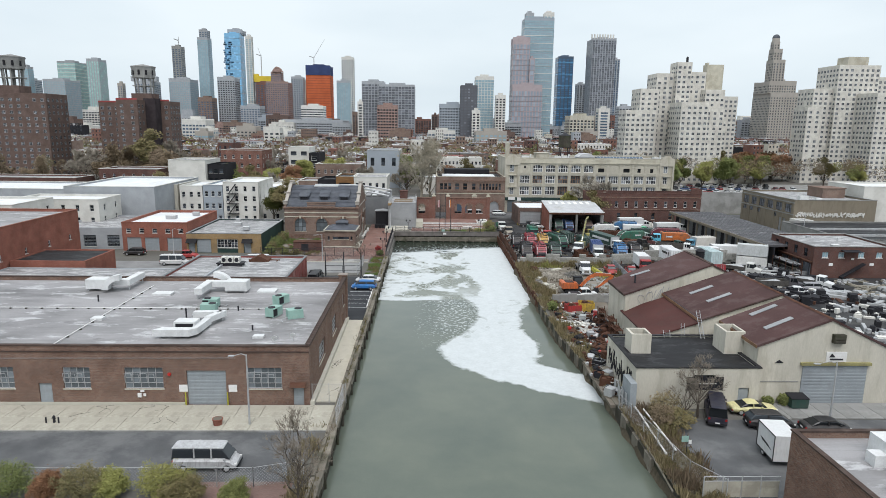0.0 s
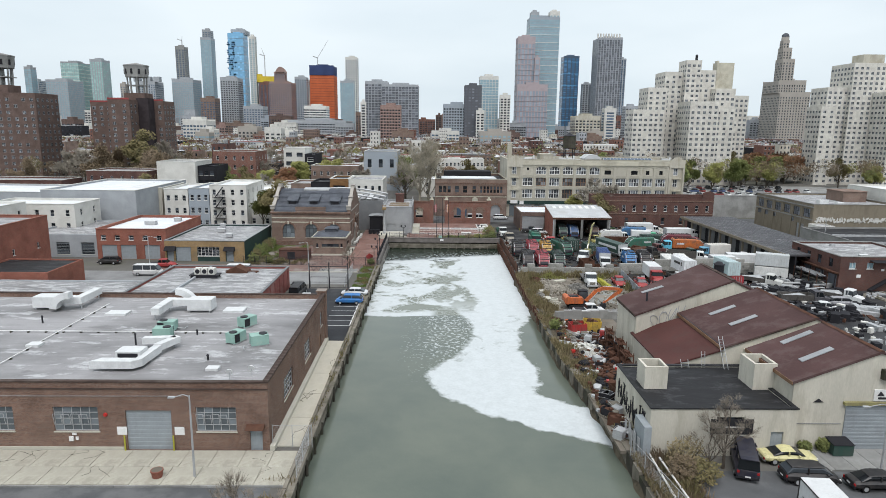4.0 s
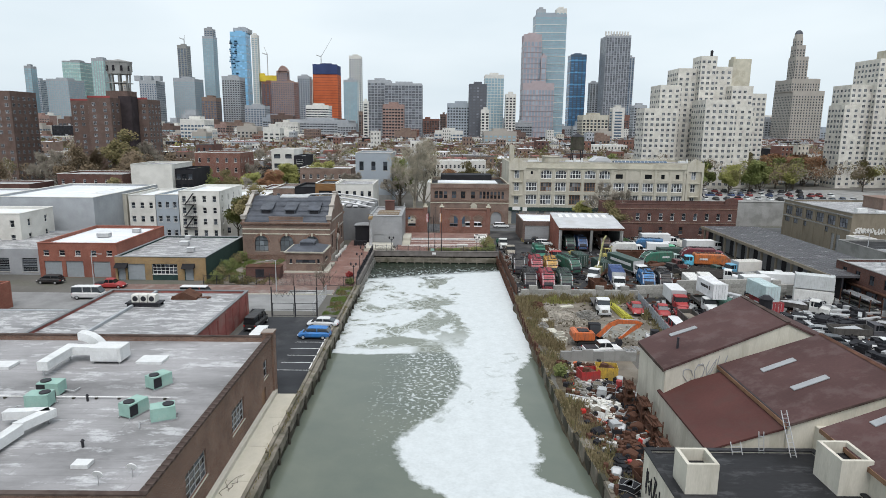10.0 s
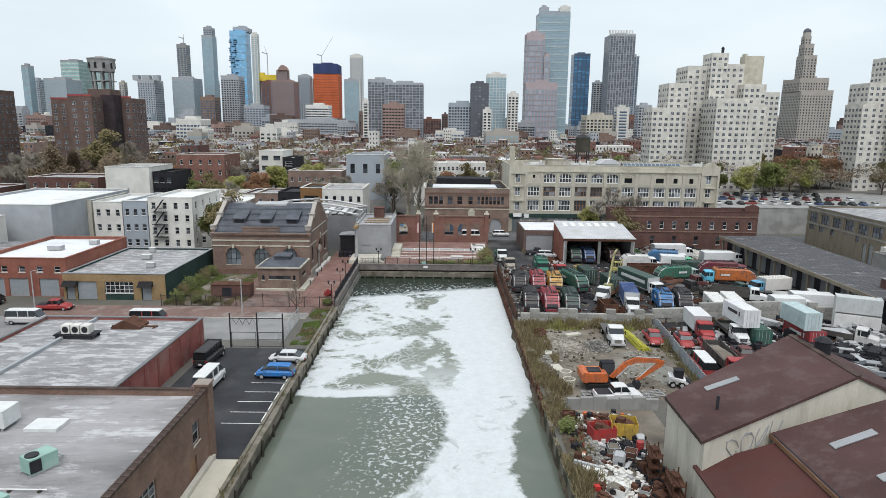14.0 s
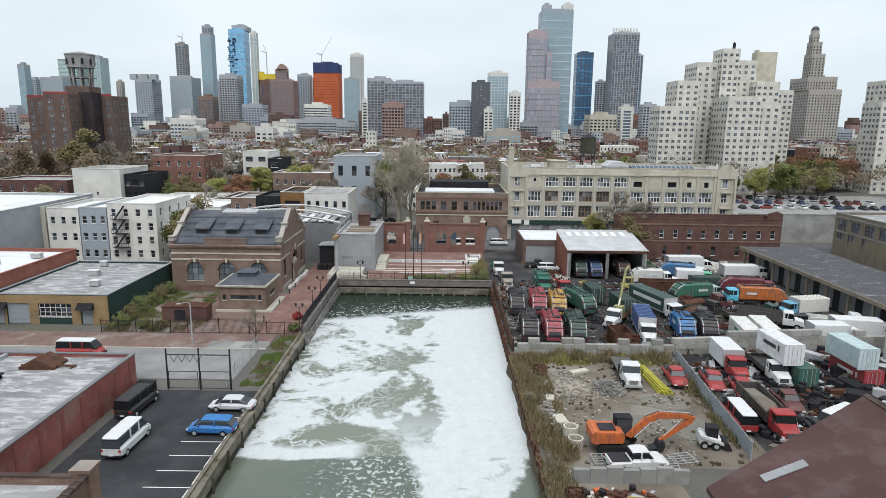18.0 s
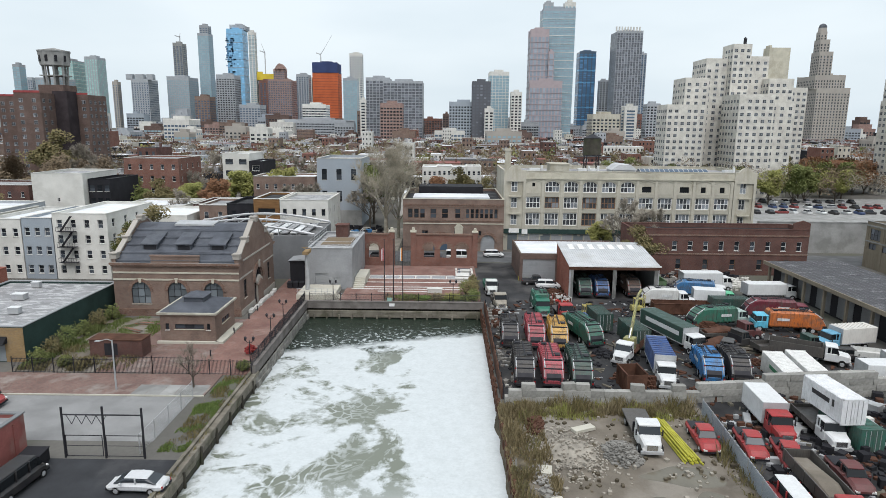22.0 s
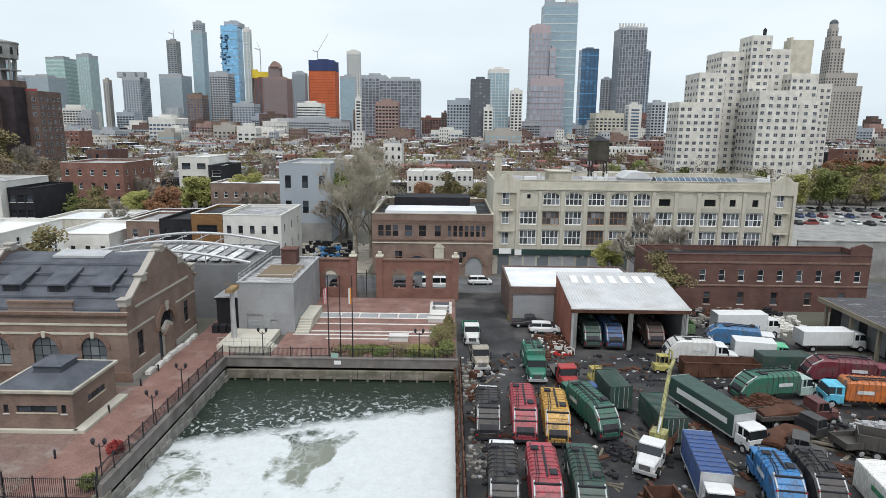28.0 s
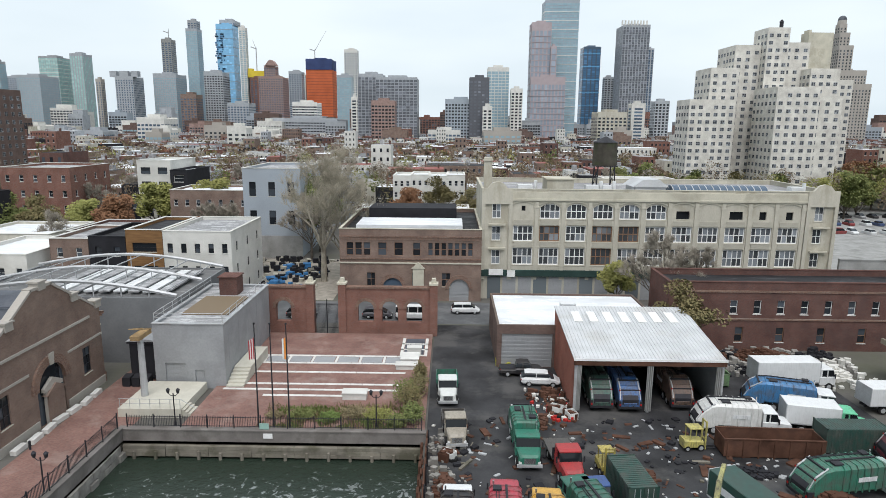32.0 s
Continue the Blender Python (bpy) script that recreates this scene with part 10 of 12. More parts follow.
# ---- canal edges ----
r6 = random.Random(21)
crib = thing("timber_bulkhead", CL, 0, 0, "weathered timber crib wall along the canal", "bulkhead", kind="structure")
for i in range(38):
    y0 = -20 + i * 4.0
    for k in range(4):
        if y0 > 129:
            continue
        j = r6.uniform(-0.06, 0.06)
        part("timber", Mb().box(-0.5 + j, 0.16 + j - 0.03 * k, y0 + 0.02, y0 + 3.98, 0.22 - 0.55 * (k + 1) + 0.02, 0.22 - 0.55 * k), "wood_old" if k < 2 else "timber_dark", crib)
    part("pile", Mb().cyl((0.22, y0 + 1.3, -2.2), (0.22, y0 + 1.3, r6.uniform(-0.3, 0.35)), 0.15, 0.13, 7), "timber_dark", crib)
    part("cap_timber", Mb().box(-0.75, -0.42, y0 + 0.02, y0 + 3.9, 0.02, 0.42 + r6.uniform(-0.05, 0.08)), "wood_old", crib)

par = thing("canal_parapet", CL, 131, 0, "dark weathered concrete parapet on rough stone along the walk", "parapet", kind="structure")
part("wall", Mb().box(-0.55, 0.0, 0, 29.0, -0.2, 1.2), "quay", par)
part("coping", Mb().box(-0.65, 0.08, 0, 29.0, 1.2, 1.32), "quay", par)
for i in range(24):
    part("stone", Mb().box(-0.2, 0.14 + r6.uniform(0, 0.25), i * 1.2 + 0.03, i * 1.2 + 1.17, -1.8, -0.95 + r6.uniform(-0.1, 0.1)), "rubble", par)
    part("stone", Mb().box(-0.2, 0.1 + r6.uniform(0, 0.15), i * 1.2 - 0.5, i * 1.2 + 0.62, -0.92, -0.22), "rubble", par)
head = thing("head_wall", 0, HEAD, 0, "dark stained concrete head wall over old timber piles", "head wall", kind="structure")
part("wall", Mb().box(CL - 0.5, CR + 0.2, 0.0, 0.6, -0.25, 1.1), "quay", head)
part("coping", Mb().box(CL - 0.5, CR + 0.2, -0.06, 0.68, 1.1, 1.22), "quay", head)
for k in range(3):
    for i in range(7):
        x0 = CL + 0.1 + i * 4.13
        part("timber", Mb().box(x0, x0 + 4.08, -0.42 + r6.uniform(0, 0.06), 0.0, -0.3 - 0.36 * (k + 1), -0.32 - 0.36 * k), "wood_old", head)
for i in range(14):
    x0 = CL + 1.2 + i * 2.08
    part("pile", Mb().cyl((x0, -0.5, -2.2), (x0, -0.5, -0.9 + r6.uniform(-0.15, 0.2)), 0.17, 0.15, 7), "wood_old", head)
part("notice_board", Mb().box(-1.0, -0.1, -0.1, -0.06, 0.45, 0.95), "white", head, "white notice board")
part("notice_board", Mb().box(-1.4, -0.5, 0.2, 0.25, 1.25, 1.85), "ac_green", head, "green notice board")

pilew = thing("sheet_pile_wall", CR, 40, 0, "rusty steel sheet pile wall", "sheet piling", kind="structure")
for i in range(128):
    y0 = i * 0.94 - 0.3
    d = 0.18 if i % 2 else 0.0
    if y0 > 52:
        e = edge(40 + y0) - CR
        part("sheet_pile", Mb().box(e - 0.1 - d, e + 0.12 - d, y0, y0 + 0.92, -2.4, 0.2 + r6.uniform(-0.3, 0.2)), "rust", pilew)
    elif i % 2:
        e = edge(40 + y0) - CR
        part("timber", Mb().box(e - 0.35, e + 0.05, y0 - 0.9, y0 + 0.9, -2.2, 0.1 + r6.uniform(-0.35, 0.2)), "wood_old" if i % 4 == 1 else "timber_dark", pilew)
# a weedy soil slope in front of the bank's edge
bank_m = Mb()
cols, rows_ = 6, 150
for i in range(rows_):
    y = 24 + i * 100 / (rows_ - 1)
    for k in range(cols):
        w = noise.noise(Vector((k * 0.7, y * 0.35, 4.0)))
        x = edge(y) - 0.55 + k * 0.42 + 0.45 * w + 0.35 * noise.noise(Vector((1.0, y * 0.12, 9.0)))
        z = (-1.85, -0.75, -0.1, 0.1, 0.16, -0.05)[k] + (0.28 * w if 0 < k < 5 else 0)
        bank_m.v.append((x, y, z))
for i in range(rows_ - 1):
    for k in range(cols - 1):
        a = i * cols + k
        bank_m.f.append((a, a + 1, a + cols + 1, a + cols))
solo("canal_bank", bank_m, "bank_soil", "dark overgrown soil bank at the water's edge", "bank", kind="structure")
rf = thing("rusty_fence", CR + 0.35, 125, 0, "tall rusty corrugated fence along the truck yard", "fence")
for i in range(29):
    part("panel", Mb().box(-0.05, 0.05 + 0.04 * (i % 2), i * 1.2, i * 1.2 + 1.16, 0, 1.7 + r6.uniform(-0.25, 0.25)), "rust", rf)
for i in range(12):
    part("post", Mb().box(0.07, 0.2, i * 3.1, i * 3.1 + 0.12, 0, 2.0), "metal_dark", rf)


# ---- fences, gates, lamps ----
def iron_fence(label, pts, h=1.9, z=0.0, step=0.16, post=2.6, name="iron_fence"):
    """Black bar fence along a line of points."""
    root = thing(name, pts[0][0], pts[0][1], z, label, "fence")
    ox, oy = pts[0][:2]
    for a, b in zip(pts, pts[1:]):
        L = math.dist(a, b)
        ux, uy = (b[0] - a[0]) / L, (b[1] - a[1]) / L
        bars = Mb()
        n = int(L / step)
        for i in range(n):
            x, y = a[0] - ox + ux * L * i / n, a[1] - oy + uy * L * i / n
            bars.cbox(x, y, 0.12, 0.028, 0.028, h - 0.14)
        part("bar_panel", bars, "metal_dark", root, kind="stuff")
        for zz in (0.2, h - 0.15):
            part("rail", Mb().cyl((a[0] - ox, a[1] - oy, zz), (b[0] - ox, b[1] - oy, zz), 0.03, 0.03, 5), "metal_dark", root)
        k = max(1, round(L / post))
        for i in range(k + 1):
            part("post", Mb().cbox(a[0] - ox + ux * L * i / k, a[1] - oy + uy * L * i / k, 0, 0.09, 0.09, h + 0.12), "metal_dark", root)


def wire_fence(label, pts, h=2.0, post=3.0, z=0.0, name="chain_link_fence", step=0.28):
    """Posts, rails and a net of thin slanting wires."""
    root = thing(name, pts[0][0], pts[0][1], z, label, "fence")
    ox, oy = pts[0][:2]
    for a, b in zip(pts, pts[1:]):
        L = math.dist(a, b)
        ux, uy = (b[0] - a[0]) / L, (b[1] - a[1]) / L
        q = lambda u, zz: (a[0] - ox + ux * u, a[1] - oy + uy * u, zz)
        net = Mb()
        u = -h
        while u < L:
            for s in (0, 1):
                u0, u1 = max(0, u), min(L, u + h)
                z0, z1 = (u0 - u, u1 - u) if s == 0 else (h - (u0 - u), h - (u1 - u))
                if u1 - u0 > 0.05:
                    net.cyl(q(u0, z0), q(u1, z1), 0.006, 0.006, 3, False)
            u += step
        part("netting", net, "metal_grey", root, kind="stuff")
        k = max(1, round(L / post))
        for i in range(k + 1):
            part("post", Mb().cyl(q(L * i / k, 0), q(L * i / k, h + 0.1), 0.04, 0.04, 6), "metal_grey", root)
        part("rail", Mb().cyl(q(0, h), q(L, h), 0.025, 0.025, 5), "metal_grey", root)
    return root


iron_fence("black iron fence on the street before the pump house", [(-44, 130.9), (-31.5, 130.9)], 2.0)
iron_fence("black iron fence by the pump house gate", [(-22.6, 130.9), (-15.0, 130.9)], 2.0)
iron_fence("black iron gate leaves of the pump house yard", [(-31.5, 130.95), (-27.0, 130.95), (-22.6, 130.95)], 2.3, post=4.5, name="iron_gate")
iron_fence("black iron fence on the canal parapet", [(CL - 0.3, 131), (CL - 0.3, 159.8)], 1.5, 1.3)
iron_fence("black iron railing above the head wall", [(CL + 0.3, 160.45), (CR - 0.2, 160.45)], 1.25, 1.22)
wire_fence("chain-link fence across the canal strip", [(-18.0, 51.6), (-14.3, 51.6)], 2.2, 1.8)
wire_fence("chain-link fence along the street end", [(-14.6, 51.5), (-14.6, 46)], 2.0, 2.4)
mud_fence = wire_fence("chain-link fence with a grey privacy screen in the muddy yard", [(35.6, 121.5), (33.8, 97.0)], 1.9, 3.0)
part("privacy_screen", Mb().prism([(0.04, 0), (0.07, 0), (-1.73, -24.4), (-1.76, -24.4)], "z", 0.12, 1.75), "stucco_blue", mud_fence, "blue-grey privacy screen")
wire_fence("low chain-link fence on the bank", [(15.6, 50), (17.6, 36), (19.5, 33)], 1.8, 2.6)
wire_fence("chain-link fence along the west pavement", [(-60, 35.2), (-20, 35.0), (-16, 36.2)], 1.8, 3.0)
wire_fence("chain-link fence beside the wooded verge", [(-19.6, 112.2), (-19.6, 124.5)], 1.9, 3.0)

gate = thing("steel_gate", -25.96, 111.4, 0, "tall black steel gate frame at the lot entrance", "gate")
for i, x in enumerate((0.0, 3.68, 7.2)):
    part("post", Mb().cyl((x, 0, 0), (x, 0, 4.9 if i != 1 else 5.0), 0.1, 0.1, 8), "metal_dark", gate)
part("beam", Mb().cyl((0, 0, 4.2), (7.2, 0, 4.2), 0.07, 0.07, 6), "metal_dark", gate)
part("lattice", Mb().tube([(0.4 + i * 0.45, 0, 3.3 if i % 2 else 4.15) for i in range(9)], 0.03), "metal_dark", gate)
for x0 in (0.15, 3.8):
    part("leaf", Mb().tube([(x0, 0, 0.2), (x0 + 3.3, 0, 0.2), (x0 + 3.3, 0, 2.2), (x0, 0, 2.2), (x0, 0, 0.2)], 0.04).cyl((x0, 0, 1.2), (x0 + 3.3, 0, 1.2), 0.03, 0.03, 5), "metal_dark", gate)


def street_lamp(x, y, h, reach, turn, label):
    root = thing("street_lamp", x, y, 0, label, "street lamp", "street lamps", turn)
    part("pole", Mb().cyl((0, 0, 0), (0, 0, h), 0.11, 0.07, 8), "metal_grey", root)
    part("arm", Mb().tube([(0, 0, h - 0.1), (reach * 0.4, 0, h + 0.1), (reach, 0, h - 0.15)], 0.04), "metal_grey", root)
    part("head", loft(Mb(), [(-0.14, 0.3, -0.05, 0.06), (0.14, 0.3, -0.05, 0.06)], 0.04), "metal_grey", root).matrix_basis = pose(reach + 0.2, 0, h - 0.15)
    return root


street_lamp(-23.4, 46.2, 7.6, 1.3, 180, "grey steel street lamp on the pavement")
street_lamp(36.8, 46.6, 6.8, 1.9, 180, "grey steel street lamp with curved arm")
street_lamp(-29.0, 126.2, 6.0, 1.4, 180, "grey street lamp with a paper notice")
street_lamp(-62, 126.0, 7.0, 1.4, 0, "grey street lamp before the garages")
street_lamp(96, 152, 8, 2.2, 180, "grey street lamp by the old factory")


def lantern(x, y, z=0.0):
    root = thing("twin_lantern", x, y, z, "black twin-headed lantern on a fluted post", "street lamp", "twin lanterns")
    part("post", Mb().cyl((0, 0, 0), (0, 0, 0.6), 0.16, 0.1, 8).cyl((0, 0, 0.6), (0, 0, 3.6), 0.07, 0.055, 8), "metal_dark", root)
    part("arm", Mb().tube([(-0.5, 0, 3.6), (-0.25, 0, 3.35), (0.25, 0, 3.35), (0.5, 0, 3.6)], 0.035), "metal_dark", root)
    for sx in (-0.5, 0.5):
        part("lamp", Mb().cyl((sx, 0, 3.6), (sx, 0, 3.95), 0.12, 0.19, 8).cyl((sx, 0, 3.95), (sx, 0, 4.15), 0.21, 0.03, 8), "metal_dark", root)


for x, y in ((-15.9, 133.4), (-16.0, 143.2), (-16.1, 150.4), (-10.8, 163.0), (9.6, 162.4)):
    lantern(x, y, 0.35 if x > -9 else 0)
for y in (137.2, 146.5, 153.5, 158.0):
    bo = thing("bollard", -22.3, y, 0.02, "short black bollard light on the walk", "bollard", "bollards")
    part("post", Mb().cyl((0, 0, 0), (0, 0, 0.75), 0.1, 0.1, 8), "metal_dark", bo)
    part("cap", Mb().cyl((0, 0, 0.75), (0, 0, 0.9), 0.13, 0.05, 8), "metal_dark", bo)

for i, (x, y) in enumerate(((-1.9, 161.6), (-0.4, 161.6), (1.15, 161.6))):
    fp = thing("flagpole", x, y, 0.35, "tall dark flagpole" + (" with a furled striped flag", " standing bare", " with a white and orange flag")[i], "flagpole", "flagpoles")
    part("pole", Mb().cyl((0, 0, 0), (0, 0, 11.0), 0.09, 0.05, 8).cyl((0, 0, 11), (0, 0, 11.15), 0.1, 0.1, 8), "metal_dark", fp)
    for k in range((5, 0, 2)[i]):
        c = (RED, WHITE)[k % 2] if i == 0 else (0.03, 0.05, 0.2) if i == 1 else ((0.7, 0.25, 0.03), WHITE, (0.05, 0.09, 0.3))[k]
        m = Mb()
        u = -0.08 - k * (0.11 if i == 0 else 0.2)
        w = 0.1 if i == 0 else 0.16
        t0, b0 = 9.7 - k * 0.07, 7.5 - k * 0.02
        m.prism([(u, b0), (u, t0), (u - w, t0 - 0.12), (u - w, b0 + 0.05)], "y", -0.03 + 0.05 * (k % 2), 0.03 + 0.05 * (k % 2))
        part("stripe", m, paint(c, 0.1), fp)

# ---- pavements ----
walk1 = thing("pavement_south", -50, 48, 0, "cracked pale concrete pavement slabs", "pavement", kind="structure")
part("bed", Mb().box(-62, 35.6, -3.15, 2.85, -0.2, 0.05), "concrete_grey", walk1)
slab = Mb().box(-1.29, 1.29, -1.43, 1.43, 0, 0.11).data("slab", "concrete_pale")
for i in range(25):
    for k in range(2):
        o = part("slab", slab, None, walk1)
        o.matrix_basis = pose(-29.6 + i * 2.62 + 0.4 * k, -1.6 + k * 2.88, 0.02 + r6.uniform(0, 0.012), r6.uniform(-0.3, 0.3), r6.uniform(-0.3, 0.3), 0)
for _ in range(16):
    x, y, pts = r6.uniform(-28, 34), r6.uniform(-3, 2), []
    for k in range(5):
        pts.append((x, y, 0.136))
        x, y = x + r6.uniform(-0.8, 0.8), min(2.7, y + r6.uniform(0.1, 0.7))
    part("crack", Mb().tube(pts, 0.018, 4), "timber_dark", walk1)
for i in range(36):
    part("kerb", Mb().box(-30 + i * 1.8, -30 + i * 1.8 + 1.77, -3.3, -3.14, -0.1, 0.15), "concrete_grey", walk1)
strip = thing("canal_strip", -16.0, 66, 0, "cracked concrete strip between warehouse and canal", "pavement", kind="structure")
big = Mb().box(-1.62, 1.42, -2.98, 2.98, 0, 0.12).data("slab", "concrete_cream")
for i in range(5):
    o = part("slab", big, None, strip)
    o.matrix_basis = pose(0.0, -11.4 + i * 6.0, 0.01 + r6.uniform(0, 0.02), r6.uniform(-0.2, 0.2), r6.uniform(-0.3, 0.3), 0)
for _ in range(9):
    x, y, pts = r6.uniform(-1.4, 1.0), r6.uniform(-14, 14), []
    for k in range(6):
        pts.append((x, y, 0.145))
        x, y = max(-1.5, min(1.3, x + r6.uniform(-0.5, 0.5))), y + r6.uniform(0.1, 0.8)
    part("crack", Mb().tube(pts, 0.02, 4), "timber_dark", strip)
walk2 = thing("pavement_north", -32, 128, 0, "worn grey pavement before the pump house", "pavement", kind="structure")
part("bed", Mb().box(-30, 13.5, -3.2, 2.85, -0.2, 0.12), "worn_pavers", walk2)
for i in range(5):
    part("slab", Mb().box(5.2 + i * 1.62, 6.78 + i * 1.62, -3.15, -0.4, 0.1, 0.135), "concrete_grey", walk2)
part("kerb", Mb().box(-30, 13.5, -3.35, -3.2, -0.2, 0.15), "concrete", walk2)
walk3 = thing("pavement_east", 40, 49.5, 0, "worn pale concrete pavement before the workshops", "pavement", kind="structure")
for i in range(26):
    o = part("slab", Mb().box(0, 1.96, -1.9, 1.9, 0, 0.1).data("slab", "concrete_grey"), None, walk3)
    o.location = (-8.5 + i * 2, 0, 0.015)

# parking stall lines and wheel stops
lot = thing("stall_marking", -17.4, 95, 0.018, "white painted stall lines", "road marking", kind="structure")
for i in range(7):
    part("line", Mb().box(-2.2, 2.0, -6.1 + i * 2.6, -6.0 + i * 2.6, 0, 0.004), "white", lot)
for i in range(6):
    ws = thing("wheel_stop", -15.55, 90.2 + i * 2.6, 0.02, "white concrete wheel stop", "wheel stop", "wheel stops")
    part("bar", Mb().prism([(-0.13, 0), (0.13, 0), (0.08, 0.14), (-0.08, 0.14)], "y", -0.85, 0.85), "white", ws)

# ---- plaza ----
band = thing("plaza_bands", 2, 176, 0.355, "pale stone bands set in the brick plaza", "paving", kind="structure")
for y0, x0, x1, n in ((3.6, -9, 9.5, 13), (6.2, -9, 9.5, 13), (0.6, -10, 9.5, 13), (-3.0, -11, 9.0, 14), (-4.6, -11, 9.0, 14), (-6.2, -6, 3, 6)):
    w = (x1 - x0) / n
    for i in range(n):
        part("stone", Mb().box(x0 + i * w + 0.02, x0 + (i + 1) * w - 0.02, y0, y0 + 0.45, 0, 0.03), "stone_white", band)
for i in range(6):
    part("panel", Mb().box(-8.6 + i * 3.05, -8.6 + i * 3.05 + 2.6, 4.15, 6.1, 0, 0.02), "zinc", band)
    part("stone", Mb().box(-8.95 + i * 3.05, -8.65 + i * 3.05, 4.1, 6.15, 0, 0.03), "stone_white", band)
for k in range(3):
    part("panel", Mb().box(8.8, 11.4, 7.2 + k * 2.2, 9.0 + k * 2.2, 0, 0.02), "slate", band)
    part("stone", Mb().box(8.3, 11.9, 6.7 + k * 2.2, 7.1 + k * 2.2, 0, 0.03), "stone_white", band)
part("stone", Mb().box(8.3, 8.7, 7.1, 13.6, 0, 0.03), "stone_white", band)
part("stone", Mb().box(11.5, 11.9, 7.1, 13.6, 0, 0.03), "stone_white", band)
for i, (x, y, w, d, h) in enumerate(((11.5, 178.5, 2.6, 1.2, 0.5), (11.8, 181.0, 2.2, 2.4, 0.6), (6.4, 169.6, 2.6, 1.3, 0.7), (12.2, 183.6, 1.8, 1.0, 0.9))):
    b = thing("stone_bench", x, y, 0.36, "pale stone block seat on the plaza", "bench", "stone seats")
    part("block", Mb().box(-w / 2, w / 2, -d / 2, d / 2, 0, h).box(-w / 2 - 0.08, w / 2 + 0.08, -d / 2 - 0.08, d / 2 + 0.08, h, h + 0.12), "stone_white", b)
st = thing("stone_steps", -8.0, 178, 0.36, "pale stone steps beside the grey box", "steps")
for i in range(6):
    part("step", Mb().box(-0.8, 1.2, -6 + i * 0.6, 4, i * 0.22, i * 0.22 + 0.22), "concrete", st)
dk = thing("concrete_dock", -14.2, 167.5, 0, "raised concrete platform with steel rail and steps", "loading dock")
part("deck", Mb().box(-3.4, 3.2, -2.6, 4.6, 0, 0.95), "concrete", dk)
rl = Mb()
for i in range(7):
    rl.cyl((-3.2 + i * 1.05, -2.5, 0.95), (-3.2 + i * 1.05, -2.5, 2.0), 0.03, 0.03, 5)
rl.cyl((-3.3, -2.5, 2.0), (3.2, -2.5, 2.0), 0.03, 0.03, 5).cyl((-3.3, -2.5, 1.5), (3.2, -2.5, 1.5), 0.025, 0.025, 5).tube([(3.2, -2.5, 2.0), (4.8, -2.5, 1.0)], 0.03)
part("rail", rl, "metal_grey", dk)
for i in range(4):
    part("step", Mb().box(3.2 + i * 0.32, 3.52 + i * 0.32, -2.4, -0.6, 0, 0.8 - i * 0.2), "concrete", dk)
jib = thing("jib_crane", -16.3, 168.2, 0.95, "grey column hoist with a yellow head", "hoist")
part("column", Mb().cyl((0, 0, 0), (0, 0, 6.6), 0.4, 0.32, 10), "metal_grey", jib)
part("head", Mb().box(-0.5, 0.5, -1.2, 1.6, 6.6, 7.1).tube([(-0.5, 1.6, 7.1), (-0.5, -1.2, 7.9), (0.5, -1.2, 7.9), (0.5, 1.6, 7.1)], 0.06), "brick_yellow", jib, "yellow lifting head")
ctn = thing("waste_bins", -19.6, 173.0, 0.03, "dark wheeled bins beside the cabin", "bins")
for i in range(3):
    part("bin", loft(Mb(), [(-0.5, 0.45, 0.0, 1.1), (0.5, 0.5, 0.0, 1.25)], 0.06), "dark_clad", ctn).matrix_basis = pose(-1 + i * 1.1, 0, 0)
for i in range(7):
    cs = thing("curb_stone", -22.9, 157.6 + i * 2.1, 0.03, "loose pale stone block along the pump house", "stone", "loose kerb stones")
    part("block", Mb().cbox(r6.uniform(-0.2, 0.2), 0, 0, 0.6, 1.7, 0.45, r6.uniform(-8, 8)), "stone_white", cs)
sr = thing("site_trailer", -34.2, 137.6, 0.03, "rusty red storage container inside the fence", "container")
part("shell", Mb().box(-3.4, 3.4, -1.2, 1.2, 0.0, 2.3), "brick_dark", sr)
part("roof", Mb().box(-3.5, 3.5, -1.3, 1.3, 2.3, 2.4), "rust", sr)
part("door", Mb().box(-1.5, 0.2, -1.24, -1.2, 0.3, 1.9), "metal_dark", sr)

for k, (x, y, a) in enumerate(((-37.6, 147.4, 62), (-39.2, 143.6, 48), (-36.4, 150.4, 84))):
    lb = thing("timber_stack", x, y, 0.03, "loose stack of weathered boards in the weeds", "timber", "timber stacks", a)
    for i in range(6):
        part("board", Mb().cbox(0.28 * (i % 3) - 0.3, r6.uniform(-0.3, 0.3), 0.12 * (i // 3), 0.24, 3.6 + r6.uniform(-0.5, 0.5), 0.1, r6.uniform(-4, 4)), "wood_old" if i % 2 else "brick_orange", lb)

# ---- roof gear of the warehouse ----
def ac_unit(x, y, z, turn, label="pale green rooftop air conditioner with a round fan"):
    root = thing("ac_unit", x, y, z, label, "air conditioner", "rooftop units", turn)
    part("case", Mb().box(-0.95, 0.95, -0.65, 0.65, 0.15, 1.25), "ac_green", root)
    part("condenser", Mb().box(-0.96, -0.2, -0.68, -0.6, 0.25, 1.15), "metal_dark", root)
    part("fan", Mb().cyl((-0.45, 0, 1.25), (-0.45, 0, 1.34), 0.45, 0.45, 14), "metal_dark", root)
    part("skid", Mb().box(-1.1, 1.1, -0.6, -0.5, 0, 0.15).box(-1.1, 1.1, 0.5, 0.6, 0, 0.15), "metal_grey", root)
    part("pipe", Mb().tube([(0.9, 0.3, 0.3), (1.8, 0.3, 0.2), (1.8, 1.2, 0.12)], 0.05), "metal_grey", root)


